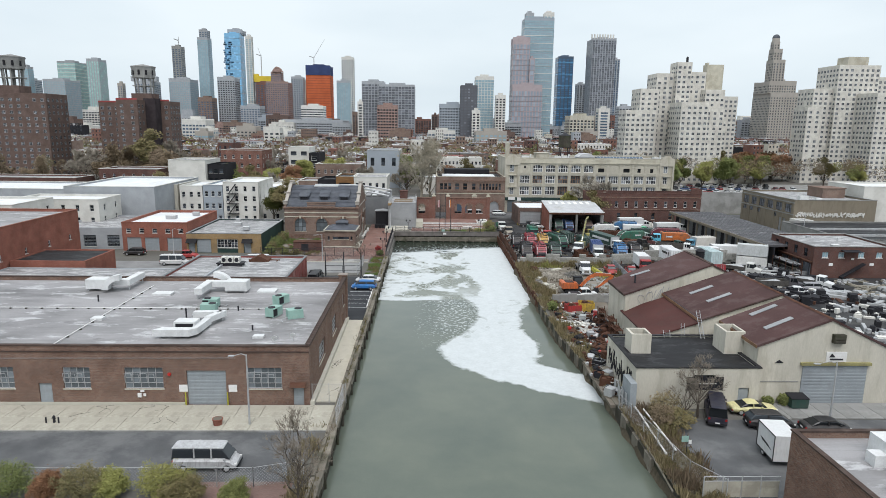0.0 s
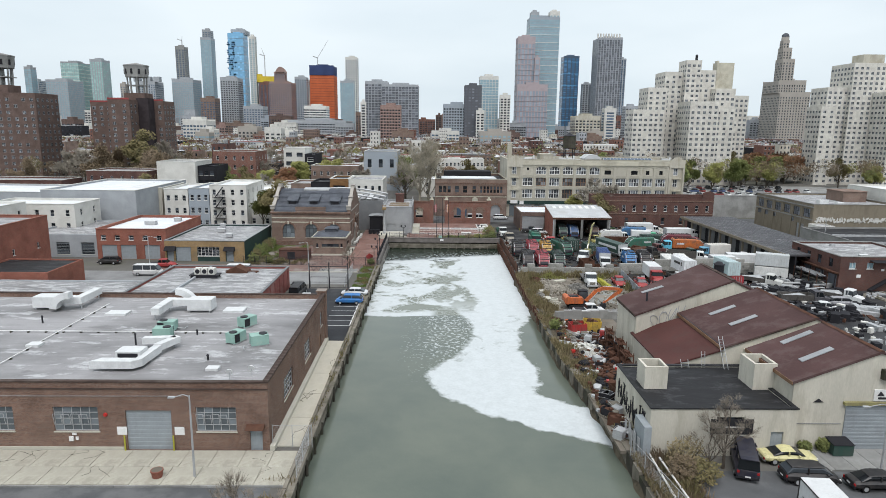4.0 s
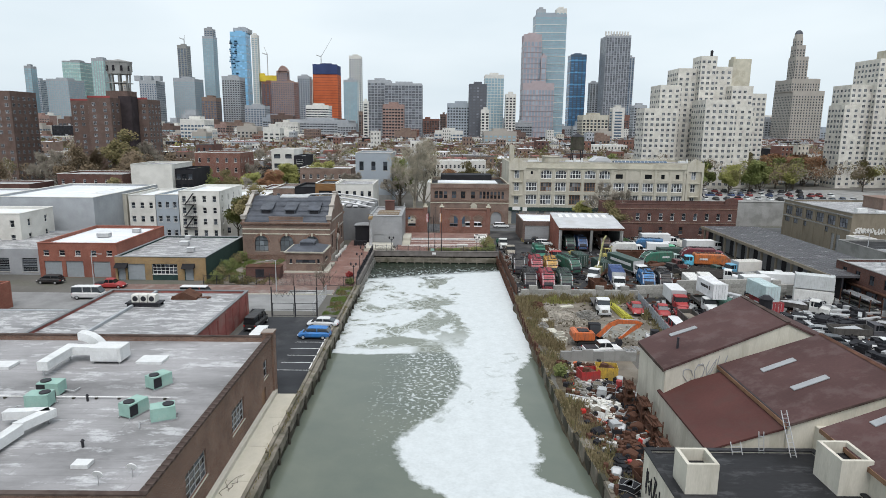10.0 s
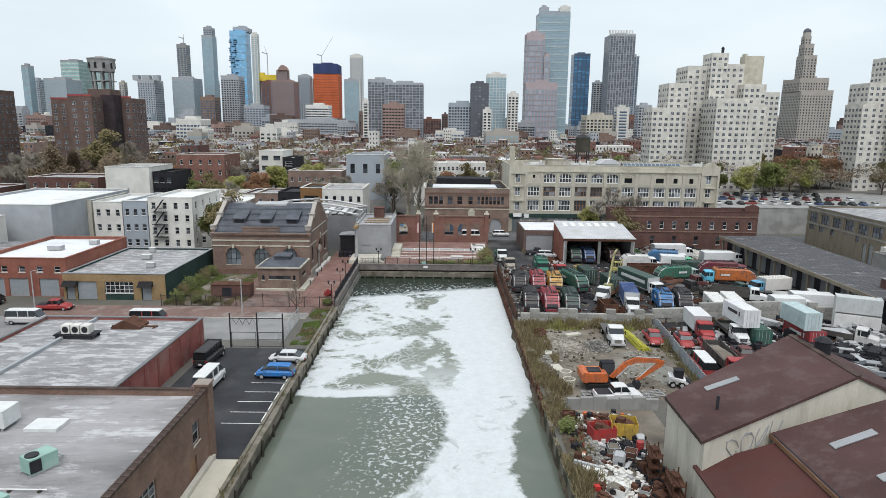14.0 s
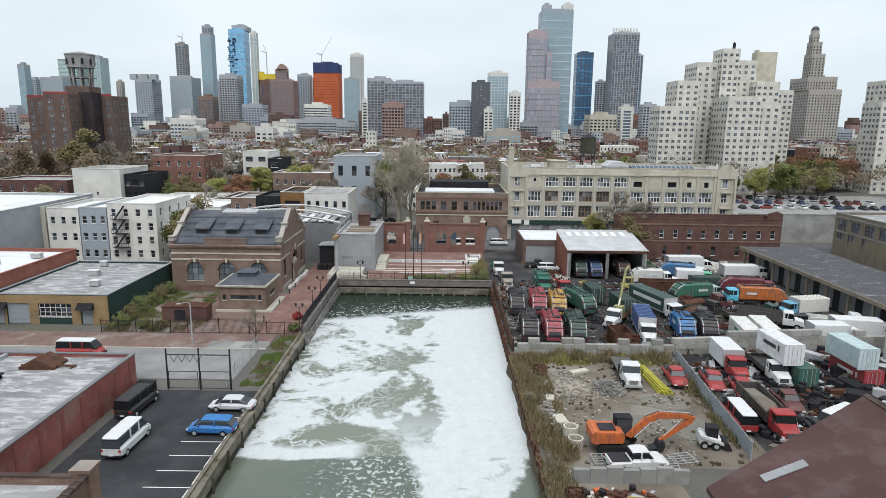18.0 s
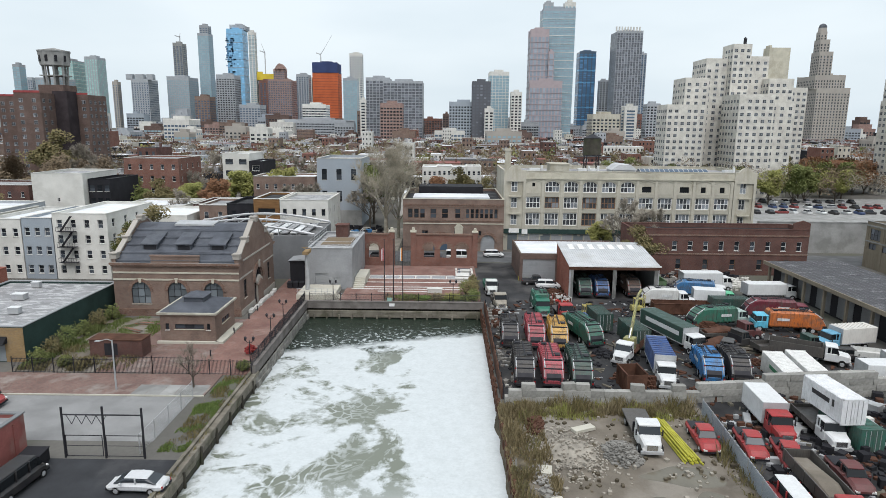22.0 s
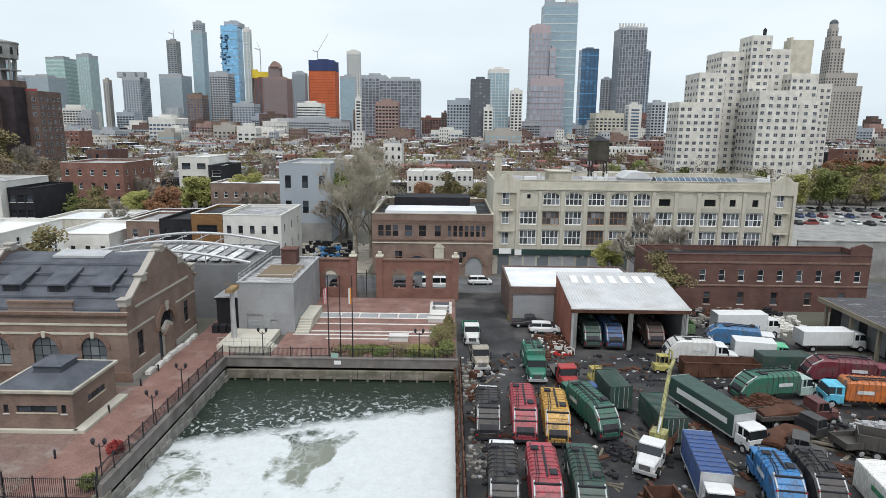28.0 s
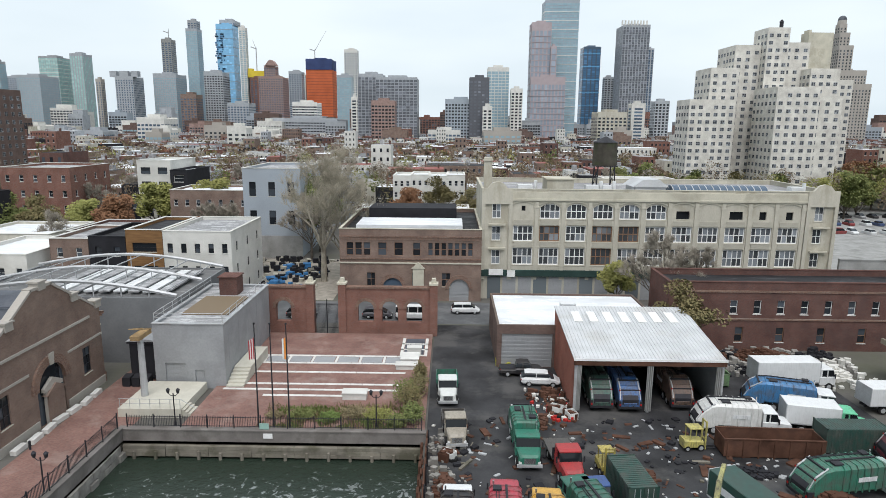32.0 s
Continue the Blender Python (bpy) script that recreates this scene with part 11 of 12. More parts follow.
RW = 6.23
for x, y, a in ((-24.8, 63.6, 68), (-22.0, 62.7, 205), (-33.4, 64.9, 185), (-33.9, 67.4, 0), (-25.2, 69.3, 60)):
    ac_unit(x, y, RW, a)


def ducting(name, label, x, y, turn, arch=False):
    root = thing(name, x, y, RW, label, "ductwork", "roof ducts", turn)
    if not arch:
        root.scale = (0.8, 0.86, 0.86)
    part("unit", Mb().box(-1.2, 1.9, -1.0, 1.0, 0.3, 1.7), "duct", root)
    part("louvre", Mb().box(-0.9, 1.6, -1.03, -0.99, 0.45, 1.5), "metal_dark" if not arch else "duct", root)
    if arch:
        part("duct", Mb().box(-3.2, -1.2, -0.5, 0.5, 0.75, 1.6), "duct", root)
        part("duct", Mb().box(-4.2, -3.2, -4.6, 0.6, 0.75, 1.6), "duct", root)
    if arch:
        m = Mb()
        for i in range(6):
            a0, a1 = math.pi / 2 * i / 6, math.pi / 2 * (i + 1) / 6
            m.prism([(-3.4 + 2.6 * math.sin(a0), 0.4 + 2.2 * math.cos(a0)), (-3.4 + 2.6 * math.sin(a1), 0.4 + 2.2 * math.cos(a1)), (-3.4 + 1.7 * math.sin(a1), 0.4 + 1.4 * math.cos(a1)), (-3.4 + 1.7 * math.sin(a0), 0.4 + 1.4 * math.cos(a0))], "y", 1.0, 2.0)
        part("elbow", m, "duct", root, "curved sheet metal elbow")
    else:
        part("duct", Mb().prism([(-3.4, -2.9), (-2.4, -1.7), (1.7, -1.7), (1.7, -2.9)], "z", 0.35, 1.25), "duct", root)
        part("duct", Mb().prism([(1.7, -2.9), (2.6, -2.0), (2.9, 2.6), (1.9, 2.6), (1.7, -1.7)], "z", 0.35, 1.25), "duct", root)
        part("duct", Mb().prism([(1.9, 2.6), (2.9, 2.6), (4.2, 5.6), (3.2, 5.9)], "z", 0.6, 1.4), "duct", root)
        part("duct", Mb().prism([(3.2, 5.9), (3.9, 5.1), (-0.6, 4.6), (-0.6, 5.5)], "z", 0.6, 1.4), "duct", root)
    for sx, sy in ((-1, -0.8), (1.6, -0.8), (-1, 0.8), (1.6, 0.8)) + (((-3.9, -4.2), (-3.9, 0.2)) if arch else ((-2.2, -2.2), (3.4, 5.4))):
        part("stand", Mb().box(sx - 0.06, sx + 0.06, sy - 0.06, sy + 0.06, 0, 0.8), "metal_grey", root)


ducting("roof_duct", "rectangular sheet metal duct loop with a fan case", -33.6, 57.2, 0)
ducting("roof_duct", "white roof unit with a curved duct", -33.2, 75.6, 0, True)
ducting("roof_duct", "white roof unit with long ducts", -52.6, 76.4, 180, True)
ducting("roof_duct", "rectangular sheet metal duct loop", -66, 60, 0)
for x, y, w, d in ((-28.6, 75.6, 2.6, 1.9), (-42.8, 73.8, 2.6, 1.7), (-24.6, 55.4, 1.2, 0.9), (-46, 62, 1.4, 1.2)):
    ht2 = thing("roof_hatch", x, y, RW, "flat pale roof hatch cover", "roof hatch", "roof hatches")
    part("lid", Mb().box(-w / 2, w / 2, -d / 2, d / 2, 0, 0.28), "duct", ht2)
pp = thing("roof_pipe", -40, 66.5, RW, "long white conduit on blocks across the roof", "pipe")
part("pipe", Mb().cyl((-32, 0, 0.18), (17, 0, 0.18), 0.05, 0.05, 6), "white", pp)
for i in range(25):
    part("block", Mb().cbox(-31.5 + i * 2, 0, 0, 0.18, 0.28, 0.14), "timber_dark", pp)
pp2 = thing("roof_pipe", -46, 60, RW, "white conduit crossing the roof", "pipe")
part("pipe", Mb().cyl((0, -8, 0.18), (0, 18, 0.18), 0.05, 0.05, 6), "white", pp2)
for i in range(10):
    part("block", Mb().cbox(0, -7.5 + i * 2.7, 0, 0.28, 0.18, 0.14), "timber_dark", pp2)
for x, y in ((-22.2, 53.0), (-20.4, 54.0)):
    ds = thing("satellite_dish", x, y, RW, "small white satellite dish on the roof", "satellite dish", "satellite dishes")
    part("mast", Mb().cyl((0, 0, 0), (0, 0, 0.7), 0.03, 0.03, 5), "metal_grey", ds)
    part("dish", Mb().cyl((0, -0.05, 0.75), (0, 0.05, 0.8), 0.36, 0.3, 12), "white", ds)
for x, y, h in ((-35.4, 62.5, 1.2), (-30, 66, 0.5), (-26, 58, 0.5), (-50, 70, 0.8)):
    vp = thing("vent_pipe", x, y, RW, "dark vent pipe on the roof", "vent pipe", "vent pipes")
    part("pipe", Mb().cyl((0, 0, 0), (0, 0, h), 0.1, 0.1, 8).cyl((0, 0, h), (0, 0, h + 0.15), 0.16, 0.05, 8), "metal_dark", vp)
ra = thing("condenser_bank", -42.8, 104.5, 3.67, "white condenser bank on a rusty steel frame", "air conditioner")
for i in range(3):
    part("case", Mb().box(-1.6 + i * 1.2, -0.55 + i * 1.2, -0.6, 0.6, 0.6, 1.7), "stucco_white", ra)
    part("fan", Mb().cyl((-1.07 + i * 1.2, -0.62, 1.15), (-1.07 + i * 1.2, -0.6, 1.15), 0.4, 0.4, 12), "metal_dark", ra)
part("frame", Mb().box(-2.2, 2.4, -0.9, -0.75, 0, 0.6).box(-2.2, 2.4, 0.75, 0.9, 0, 0.6).box(-2.4, 2.6, -1, 1, 0.45, 0.6), "metal_dark", ra)
rb2 = thing("roof_beam", -37.4, 108.4, 3.67, "rusty steel beam lying on the roof", "beam")
part("beam", Mb().box(-3, 3, -0.1, 0.1, 0.15, 0.35).box(-2.6, -2.4, -0.3, 0.3, 0, 0.15).box(2.4, 2.6, -0.3, 0.3, 0, 0.15), "rust", rb2)
dv = thing("roof_divider", -44.2, 98, 3.67, "low parapet across the workshop roof", "parapet")
part("wall", Mb().box(-0.18, 0.18, -13.7, 13.7, 0, 0.35), "stucco_grey", dv)
for bx, by, bz, w in ((-70, 146, 6.32, 2.4), (-66, 152, 6.32, 1.6), (-54, 148, 4.32, 1.8), (-50, 141, 4.32, 1.4), (-56, 155, 4.32, 1.2), (33, 188, 5.37, 2.0), (80, 114, 5.82, 1.6)):
    ru = thing("roof_unit", bx, by, bz, "small grey rooftop unit", "rooftop unit", "rooftop units")
    part("case", Mb().box(-w / 2, w / 2, -w / 3, w / 3, 0.1, 0.9), "metal_grey", ru)
    part("cap", Mb().box(-w / 2 - 0.05, w / 2 + 0.05, -w / 3 - 0.05, w / 3 + 0.05, 0.9, 0.97), "duct", ru)

# ladders and scraps on the black roof
for x, y0, z0, y1, z1, w in ((28.9, 60.2, 4.45, 62.4, 7.6, 0.45), (26.6, 60.8, 4.45, 61.2, 6.3, 0.4), (24.6, 60.6, 4.45, 61.2, 5.4, 0.8)):
    ld = thing("ladder", x, y0, z0, "aluminium ladder leaning against the workshop wall", "ladder", "ladders")
    dy, dz = y1 - y0, z1 - z0
    for sx in (-w / 2, w / 2):
        part("rail", Mb().cyl((sx, 0, 0), (sx, dy, dz), 0.035, 0.035, 4), "metal_grey", ld)
    n = int(math.hypot(dy, dz) / 0.32)
    for i in range(1, n):
        part("rung", Mb().cyl((-w / 2, dy * i / n, dz * i / n), (w / 2, dy * i / n, dz * i / n), 0.022, 0.022, 4), "metal_grey", ld)
for x, y, w, d, a in ((22.4, 59.6, 1.2, 0.7, 20), (25.2, 57.4, 0.9, 1.8, 15), (23.6, 60.3, 1.0, 0.5, 70)):
    sc = thing("sheet_scrap", x, y, 4.46, "crumpled pale sheet on the tar roof", "scrap", "roof scraps")
    part("sheet", Mb().cbox(0, 0, 0, w, d, 0.05, a).cbox(0.2, 0.1, 0.05, w * 0.5, d * 0.6, 0.06, a + 30), "metal_grey", sc)

# ---- yards: block walls, mud, scrap ----
bw = thing("block_wall_south", 15, 124.4, 0, "stacked grey concrete block wall between the yards", "block wall", kind="structure")
blk_m = Mb().prism([(0.01, 0.03), (0.04, 0.0), (1.46, 0.0), (1.49, 0.03), (1.49, 0.70), (1.45, 0.74), (0.05, 0.74), (0.01, 0.70)], "y", -0.36, 0.36).data("block", "block")
for i in range(14):
    for k in range(2):
        o = part("block", blk_m, None, bw)
        o.matrix_basis = pose(i * 1.5 + (0.4 if k else 0), r6.uniform(-0.05, 0.05), k * 0.75, 0, 0, r6.uniform(-1, 1))
for i in range(13):
    for k in range(4 if i > 4 else 3):
        o = part("block", blk_m, None, bw)
        o.matrix_basis = pose(21.3 + i * 1.49 + (0.3 if k % 2 else 0), 0.6 + i * 0.17 + r6.uniform(-0.06, 0.06), k * 0.75, 0, 0, 6)
for i in range(9):
    for k in range(3 if i % 4 else 4):
        o = part("block", blk_m, None, bw)
        o.matrix_basis = pose(40.6 + i * 1.5 + (0.4 if k % 2 else 0), 2.9 - i * 0.05 + r6.uniform(-0.08, 0.08), k * 0.75, 0, 0, r6.uniform(-2, 2))
for i in (1, 4, 5, 9, 12):
    o = part("block", blk_m, None, bw)
    o.matrix_basis = pose(i * 1.5 + 0.3, r6.uniform(-0.1, 0.1), 1.5, 0, 0, r6.uniform(-12, 12))
lw = thing("low_wall", 21.6, 93.2, 0, "long grey concrete low wall behind the junk yard", "wall", kind="structure")
for i in range(7):
    part("slab", Mb().box(-4.9 + i * 1.42, -3.5 + i * 1.42, -0.22, 0.22, 0, 1.25 + 0.12 * (i % 3)), "concrete_grey", lw)
for x, y in ((18.1, 101.6), (18.1, 99.2)):
    cr2 = thing("concrete_ring", x, y, 0.02, "pale precast concrete ring", "concrete ring", "concrete rings")
    m = Mb()
    for i in range(16):
        a, b = 2 * math.pi * i / 16, 2 * math.pi * (i + 1) / 16
        m.prism([(0.75 * math.cos(a), 0.75 * math.sin(a)), (0.75 * math.cos(b), 0.75 * math.sin(b)), (0.58 * math.cos(b), 0.58 * math.sin(b)), (0.58 * math.cos(a), 0.58 * math.sin(a))], "z", 0, 1.0)
    part("ring", m, "concrete", cr2)
PZ = 0.02
for x, y, sx, sy in ((29.6, 109.4, 3.4, 1.5), (30.5, 103.4, 2.4, 3.2), (26.0, 104.2, 2.6, 1.8)):
    pd = Mb()
    pts = [(x + sx * math.cos(a) * (1 + 0.25 * math.sin(3 * a + x)), y + sy * math.sin(a) * (1 + 0.2 * math.cos(2 * a + y))) for a in [2 * math.pi * i / 28 for i in range(28)]]
    PZ += 0.004
    pd.add([(px, py, PZ) for px, py in pts], [tuple(range(28))])
    solo("puddle", pd, "puddle", "shallow muddy puddle reflecting the sky", "puddle", kind="structure")


def heap(name, label, x, y, rx, ry, h, material, count, size, category="heap", z=0.0):
    """A pile of many loose lumps."""
    m = Mb()
    for _ in range(count):
        a, d = r6.uniform(0, 2 * math.pi), math.sqrt(r6.random())
        px, py = rx * d * math.cos(a), ry * d * math.sin(a)
        s = size * r6.uniform(0.5, 1.5)
        m.cbox(px, py, max(-0.05, h * (1 - d) * r6.uniform(0.6, 1.0) - s * 0.3), s, s * r6.uniform(0.6, 1.2), s * r6.uniform(0.5, 0.9), r6.uniform(0, 90))
    m.cyl((0, 0, -0.02), (0, 0, h * 0.75), min(rx, ry) * 0.85, 0.2, 10)
    ob = solo(name, m, material, label, category, kind="stuff")
    ob.location = (x, y, z)


heap("rubble_heap", "heap of grey broken concrete rubble", 25.0, 113.2, 1.9, 2.6, 1.0, "rubble", 420, 0.22)
heap("gravel_heap", "pale heap of sand and gravel", 20.0, 113.5, 3.6, 5.5, 0.8, "gravel", 500, 0.16)
heap("rubble_heap", "small heap of stones on the bank", 17.0, 107, 0.9, 5.0, 0.5, "rubble", 160, 0.3)
pile = thing("pipe_stack", 30.6, 116.0, 0.02, "stack of long yellow plastic pipes", "pipes")
for i in range(26):
    k = r6.choice((0, 0, 1, 1, 2))
    x = r6.uniform(-1.0, 1.0) * (1 - k * 0.25)
    part("pipe", Mb().cyl((x + 0.35, -4.2 + r6.uniform(-0.5, 0.5), 0.1 + k * 0.19), (x * 0.8 + r6.uniform(-0.2, 0.2) - 0.2, 3.8, 0.1 + k * 0.19), 0.09, 0.09, 6), "pipe_yellow", pile)
for x, y, w, d, a in ((22.3, 117.8, 2.4, 0.9, 25), (17.6, 104.6, 1.2, 2.0, 10), (17.4, 109.8, 0.9, 1.4, -10)):
    sl = thing("concrete_slab", x, y, 0.02, "broken concrete slab lying in the mud", "slab", "broken slabs")
    part("slab", Mb().cbox(0, 0, 0.05, w, d, 0.3, a), "concrete", sl)

# salvage along the east bank
COL = {"red": paint((0.40, 0.03, 0.03), 0.4), "white": paint((0.66, 0.66, 0.64), 0.4), "blue": paint((0.03, 0.10, 0.25), 0.4), "orange": paint((0.55, 0.15, 0.03), 0.4), "grey": "metal_grey", "rust": "rust", "dark": "dark_clad", "wood": "wood_old", "yellow": paint((0.55, 0.36, 0.05), 0.4)}


def salvage(kind, x, y, z, turn, c, s=1.0):
    m = COL[c]
    word = {"grey": "galvanised", "rust": "rusty", "dark": "black", "wood": "grey timber"}.get(c, c)
    if kind == "drum":
        t = thing("drum", x, y, z, f"{word} steel drum in the salvage yard", "drum", "drums", turn)
        part("barrel", Mb().cyl((0, 0, 0), (0, 0, 0.9 * s), 0.3 * s, 0.3 * s, 12).cyl((0, 0, 0.28 * s), (0, 0, 0.33 * s), 0.32 * s, 0.32 * s, 12).cyl((0, 0, 0.58 * s), (0, 0, 0.63 * s), 0.32 * s, 0.32 * s, 12), m, t)
    elif kind == "tote":
        t = thing("liquid_tote", x, y, z, f"{word} plastic tank in a wire cage", "tank", "liquid totes", turn)
        part("tank", loft(Mb(), [(-0.5, 0.5, 0.16, 1.1), (0.5, 0.5, 0.16, 1.1)], 0.1), m, t)
        part("pallet", Mb().box(-0.55, 0.55, -0.55, 0.55, 0, 0.14), "wood_old", t)
        part("cage", Mb().tube([(-0.54, -0.54, 0.6), (0.54, -0.54, 0.6), (0.54, 0.54, 0.6), (-0.54, 0.54, 0.6), (-0.54, -0.54, 0.6)], 0.02, 4).tube([(-0.54, -0.54, 1.1), (0.54, -0.54, 1.1), (0.54, 0.54, 1.1), (-0.54, 0.54, 1.1), (-0.54, -0.54, 1.1)], 0.02, 4), "metal_grey", t)
    elif kind == "crate":
        t = thing("crate", x, y, z, f"open {word} crate full of salvage", "crate", "crates", turn)
        w, d, h = 1.3 * s, 1.0 * s, 0.8 * s
        part("floor", Mb().box(-w / 2, w / 2, -d / 2, d / 2, 0, 0.08), m, t)
        for q in ((-w / 2, w / 2, -d / 2, -d / 2 + 0.05), (-w / 2, w / 2, d / 2 - 0.05, d / 2), (-w / 2, -w / 2 + 0.05, -d / 2 + 0.05, d / 2 - 0.05), (w / 2 - 0.05, w / 2, -d / 2 + 0.05, d / 2 - 0.05)):
            part("side", Mb().box(*q, 0.08, h), m, t)
        part("content", Mb().cbox(0.1, 0, 0.08, w * 0.6, d * 0.6, h * 0.8, 20).cbox(-0.25, 0.1, 0.08, w * 0.25, d * 0.4, h * 1.05, 60), "rust", t)
    elif kind == "tyre":
        t = thing("tyre", x, y, z, "worn black tyre lying on the ground", "tyre", "loose tyres", turn)
        q = Mb()
        for i in range(14):
            a, b = 2 * math.pi * i / 14, 2 * math.pi * (i + 1) / 14
            q.prism([(0.48 * math.cos(a), 0.48 * math.sin(a)), (0.48 * math.cos(b), 0.48 * math.sin(b)), (0.26 * math.cos(b), 0.26 * math.sin(b)), (0.26 * math.cos(a), 0.26 * math.sin(a))], "z", 0, 0.24)
        part("ring", q, "rubber", t)
    elif kind == "pallet":
        t = thing("pallet", x, y, z, "grey timber pallet with boards", "pallet", "pallets", turn)
        for i in range(5):
            part("board", Mb().box(-0.6, 0.6, -0.5 + i * 0.225, -0.36 + i * 0.225, 0.1, 0.13), "wood_old", t)
        for i in range(3):
            part("bearer", Mb().box(-0.6 + i * 0.55, -0.5 + i * 0.55, -0.5, 0.5, 0, 0.1), "wood_old", t)
    elif kind == "machine":
        t = thing("engine_part", x, y, z, f"{word} machine part among salvage", "machine part", "machine parts", turn)
        part("block", loft(Mb(), [(-0.6 * s, 0.4 * s, 0, 0.7 * s), (0.1, 0.5 * s, 0, 0.9 * s), (0.6 * s, 0.35 * s, 0, 0.6 * s)], 0.08), m, t)
        part("shaft", Mb().cyl((-0.7 * s, 0, 0.45 * s), (0.7 * s, 0, 0.45 * s), 0.09, 0.09, 7), "rust", t)
        part("flange", Mb().cyl((-0.62 * s, 0.1, 0.5 * s), (-0.52 * s, 0.1, 0.5 * s), 0.25 * s, 0.25 * s, 10), "metal_dark", t)
    else:
        t = thing("steel_rack", x, y, z, f"{word} steel rack stacked with iron", "rack", "steel racks", turn)
        for sx in (-1.1, 1.1):
            for sy in (-0.5, 0.5):
                part("upright", Mb().box(sx - 0.05, sx + 0.05, sy - 0.05, sy + 0.05, 0, 2.6 * s), m, t)
        for k in range(3):
            part("shelf", Mb().box(-1.15, 1.15, -0.55, 0.55, 0.5 + 0.85 * k * s, 0.58 + 0.85 * k * s), m, t)
            part("stock", Mb().tube([(-1.3, -0.3 + 0.1 * k, 0.66 + 0.85 * k * s), (1.3, -0.2, 0.66 + 0.85 * k * s)], 0.07).tube([(-1.2, 0.2, 0.66 + 0.85 * k * s), (1.4, 0.3, 0.66 + 0.85 * k * s)], 0.07).cbox(0.2, 0, 0.58 + 0.85 * k * s, 0.8, 0.5, 0.3, 15), "rust", t)


for i in range(84):
    y = r6.uniform(53, 91)
    lim = 16.9 if y < 61 else 21.6 if y < 76 else 22.6
    x = r6.uniform(16.1 if y > 61 else 15.4, lim)
    kind = r6.choice(("drum", "tote", "crate", "crate", "tyre", "pallet", "machine", "machine", "machine"))
    salvage(kind, x, y, 0.02, r6.uniform(0, 180), r6.choice(("red", "white", "white", "grey", "grey", "grey", "rust", "rust", "dark", "dark", "dark", "wood")), r6.uniform(0.7, 1.2))
for x, y, a in ((21.6, 79.5, 80), (21.9, 75.2, 85), (21.4, 70.8, 90), (20.8, 66.2, 84)):
    salvage("rack", x, y, 0.02, a, "rust", 1.1)
salvage("crate", 18.8, 86.5, 0.02, 10, "red", 1.8)
salvage("crate", 21.2, 87.4, 0.02, -8, "yellow", 2.0)
salvage("crate", 19.0, 60.8, 0.02, 4, "orange", 1.7)
salvage("crate", 18.6, 63.4, 0.02, 8, "rust", 1.7)
for i in range(36):
    salvage(r6.choice(("machine", "crate", "drum", "tyre", "pallet", "machine")), r6.uniform(20, 60), r6.uniform(127.5, 129), 0.02, r6.uniform(0, 180), r6.choice(("rust", "dark", "grey", "rust", "red")), r6.uniform(0.6, 1.0)) if i < 10 else salvage(r6.choice(("machine", "crate", "drum", "tyre", "pallet")), *((r6.uniform(27.5, 30), r6.uniform(166, 171)) if i < 20 else (r6.uniform(15.6, 18.4), r6.uniform(155, 168)) if i < 29 else (r6.uniform(46, 60), r6.uniform(182, 186))), 0.02, r6.uniform(0, 180), r6.choice(("rust", "dark", "grey", "red", "white", "yellow")), r6.uniform(0.6, 1.1))
heap("scrap_heap", "tangled heap of rusty scrap metal", 47.4, 150.6, 4.0, 1.6, 1.5, "rust", 260, 0.45, z=0.02)
heap("scrap_heap", "heap of dark scrap by the trucks", 33.0, 129.6, 1.8, 1.2, 1.3, "rust", 120, 0.4, z=0.02)
heap("scrap_heap", "heap of mixed scrap before the brick row", 58.0, 184.4, 5.5, 1.8, 1.4, "rust", 220, 0.5, z=0.02)
heap("bag_heap", "heap of white bagged refuse by the dock", 63.5, 178.6, 3.0, 2.0, 1.6, "stucco_white", 180, 0.5, z=0.02)
heap("scrap_heap", "heap of dark salvage in the east yard", 62.0, 108.0, 5.0, 8.0, 1.4, "dark_clad", 420, 0.55, z=0.02)
heap("scrap_heap", "heap of steel sections in the east yard", 66.0, 120.0, 4.0, 5.0, 1.4, "metal_grey", 200, 0.5, z=0.02)
beams = thing("beam_stack", 50.6, 141.2, 0.02, "stack of long weathered beams on the ground", "beams", "", 62)
for i in range(12):
    part("beam", Mb().cbox(r6.uniform(-1.4, 1.4), r6.uniform(-0.6, 0.6), 0.02 + 0.22 * (i % 3), 0.25, 6.5 + r6.uniform(-1, 1), 0.2, r6.uniform(-5, 5)), "wood_old", beams)
planks = thing("plank_stack", 53.4, 116.4, 0.02, "leaning stack of brown planks by the containers", "planks")
for i in range(9):
    part("plank", Mb().prism([(0, 0), (0.14, 0), (2.0, 3.6), (1.86, 3.6)], "y", -1.2 + i * 0.28, -1.0 + i * 0.28), "wood_old", planks)

def scatter(label, x0, x1, y0, y1, count, material, size, seed, z=0.02, long=1.0, high=0.35):
    """Loose boards, sheets and lumps strewn over the ground in uneven patches."""
    r = random.Random(seed)
    m = Mb()
    while count > 0:
        x, y = r.uniform(x0, x1), r.uniform(y0, y1)
        if noise.noise(Vector((x * 0.22, y * 0.22, seed * 3.1))) < r.uniform(-0.35, 0.35):
            count -= 0.5
            continue
        count -= 1
        s = size * r.uniform(0.35, 1.4)
        m.cbox(x, y, z - 0.01, s * r.uniform(0.5, 1.0), s * r.uniform(0.6, 1.0) * (long if r.random() < 0.5 else 1), s * high * r.uniform(0.3, 1.2), r.uniform(0, 180))
    solo("debris", m, material, label, "debris", kind="stuff")


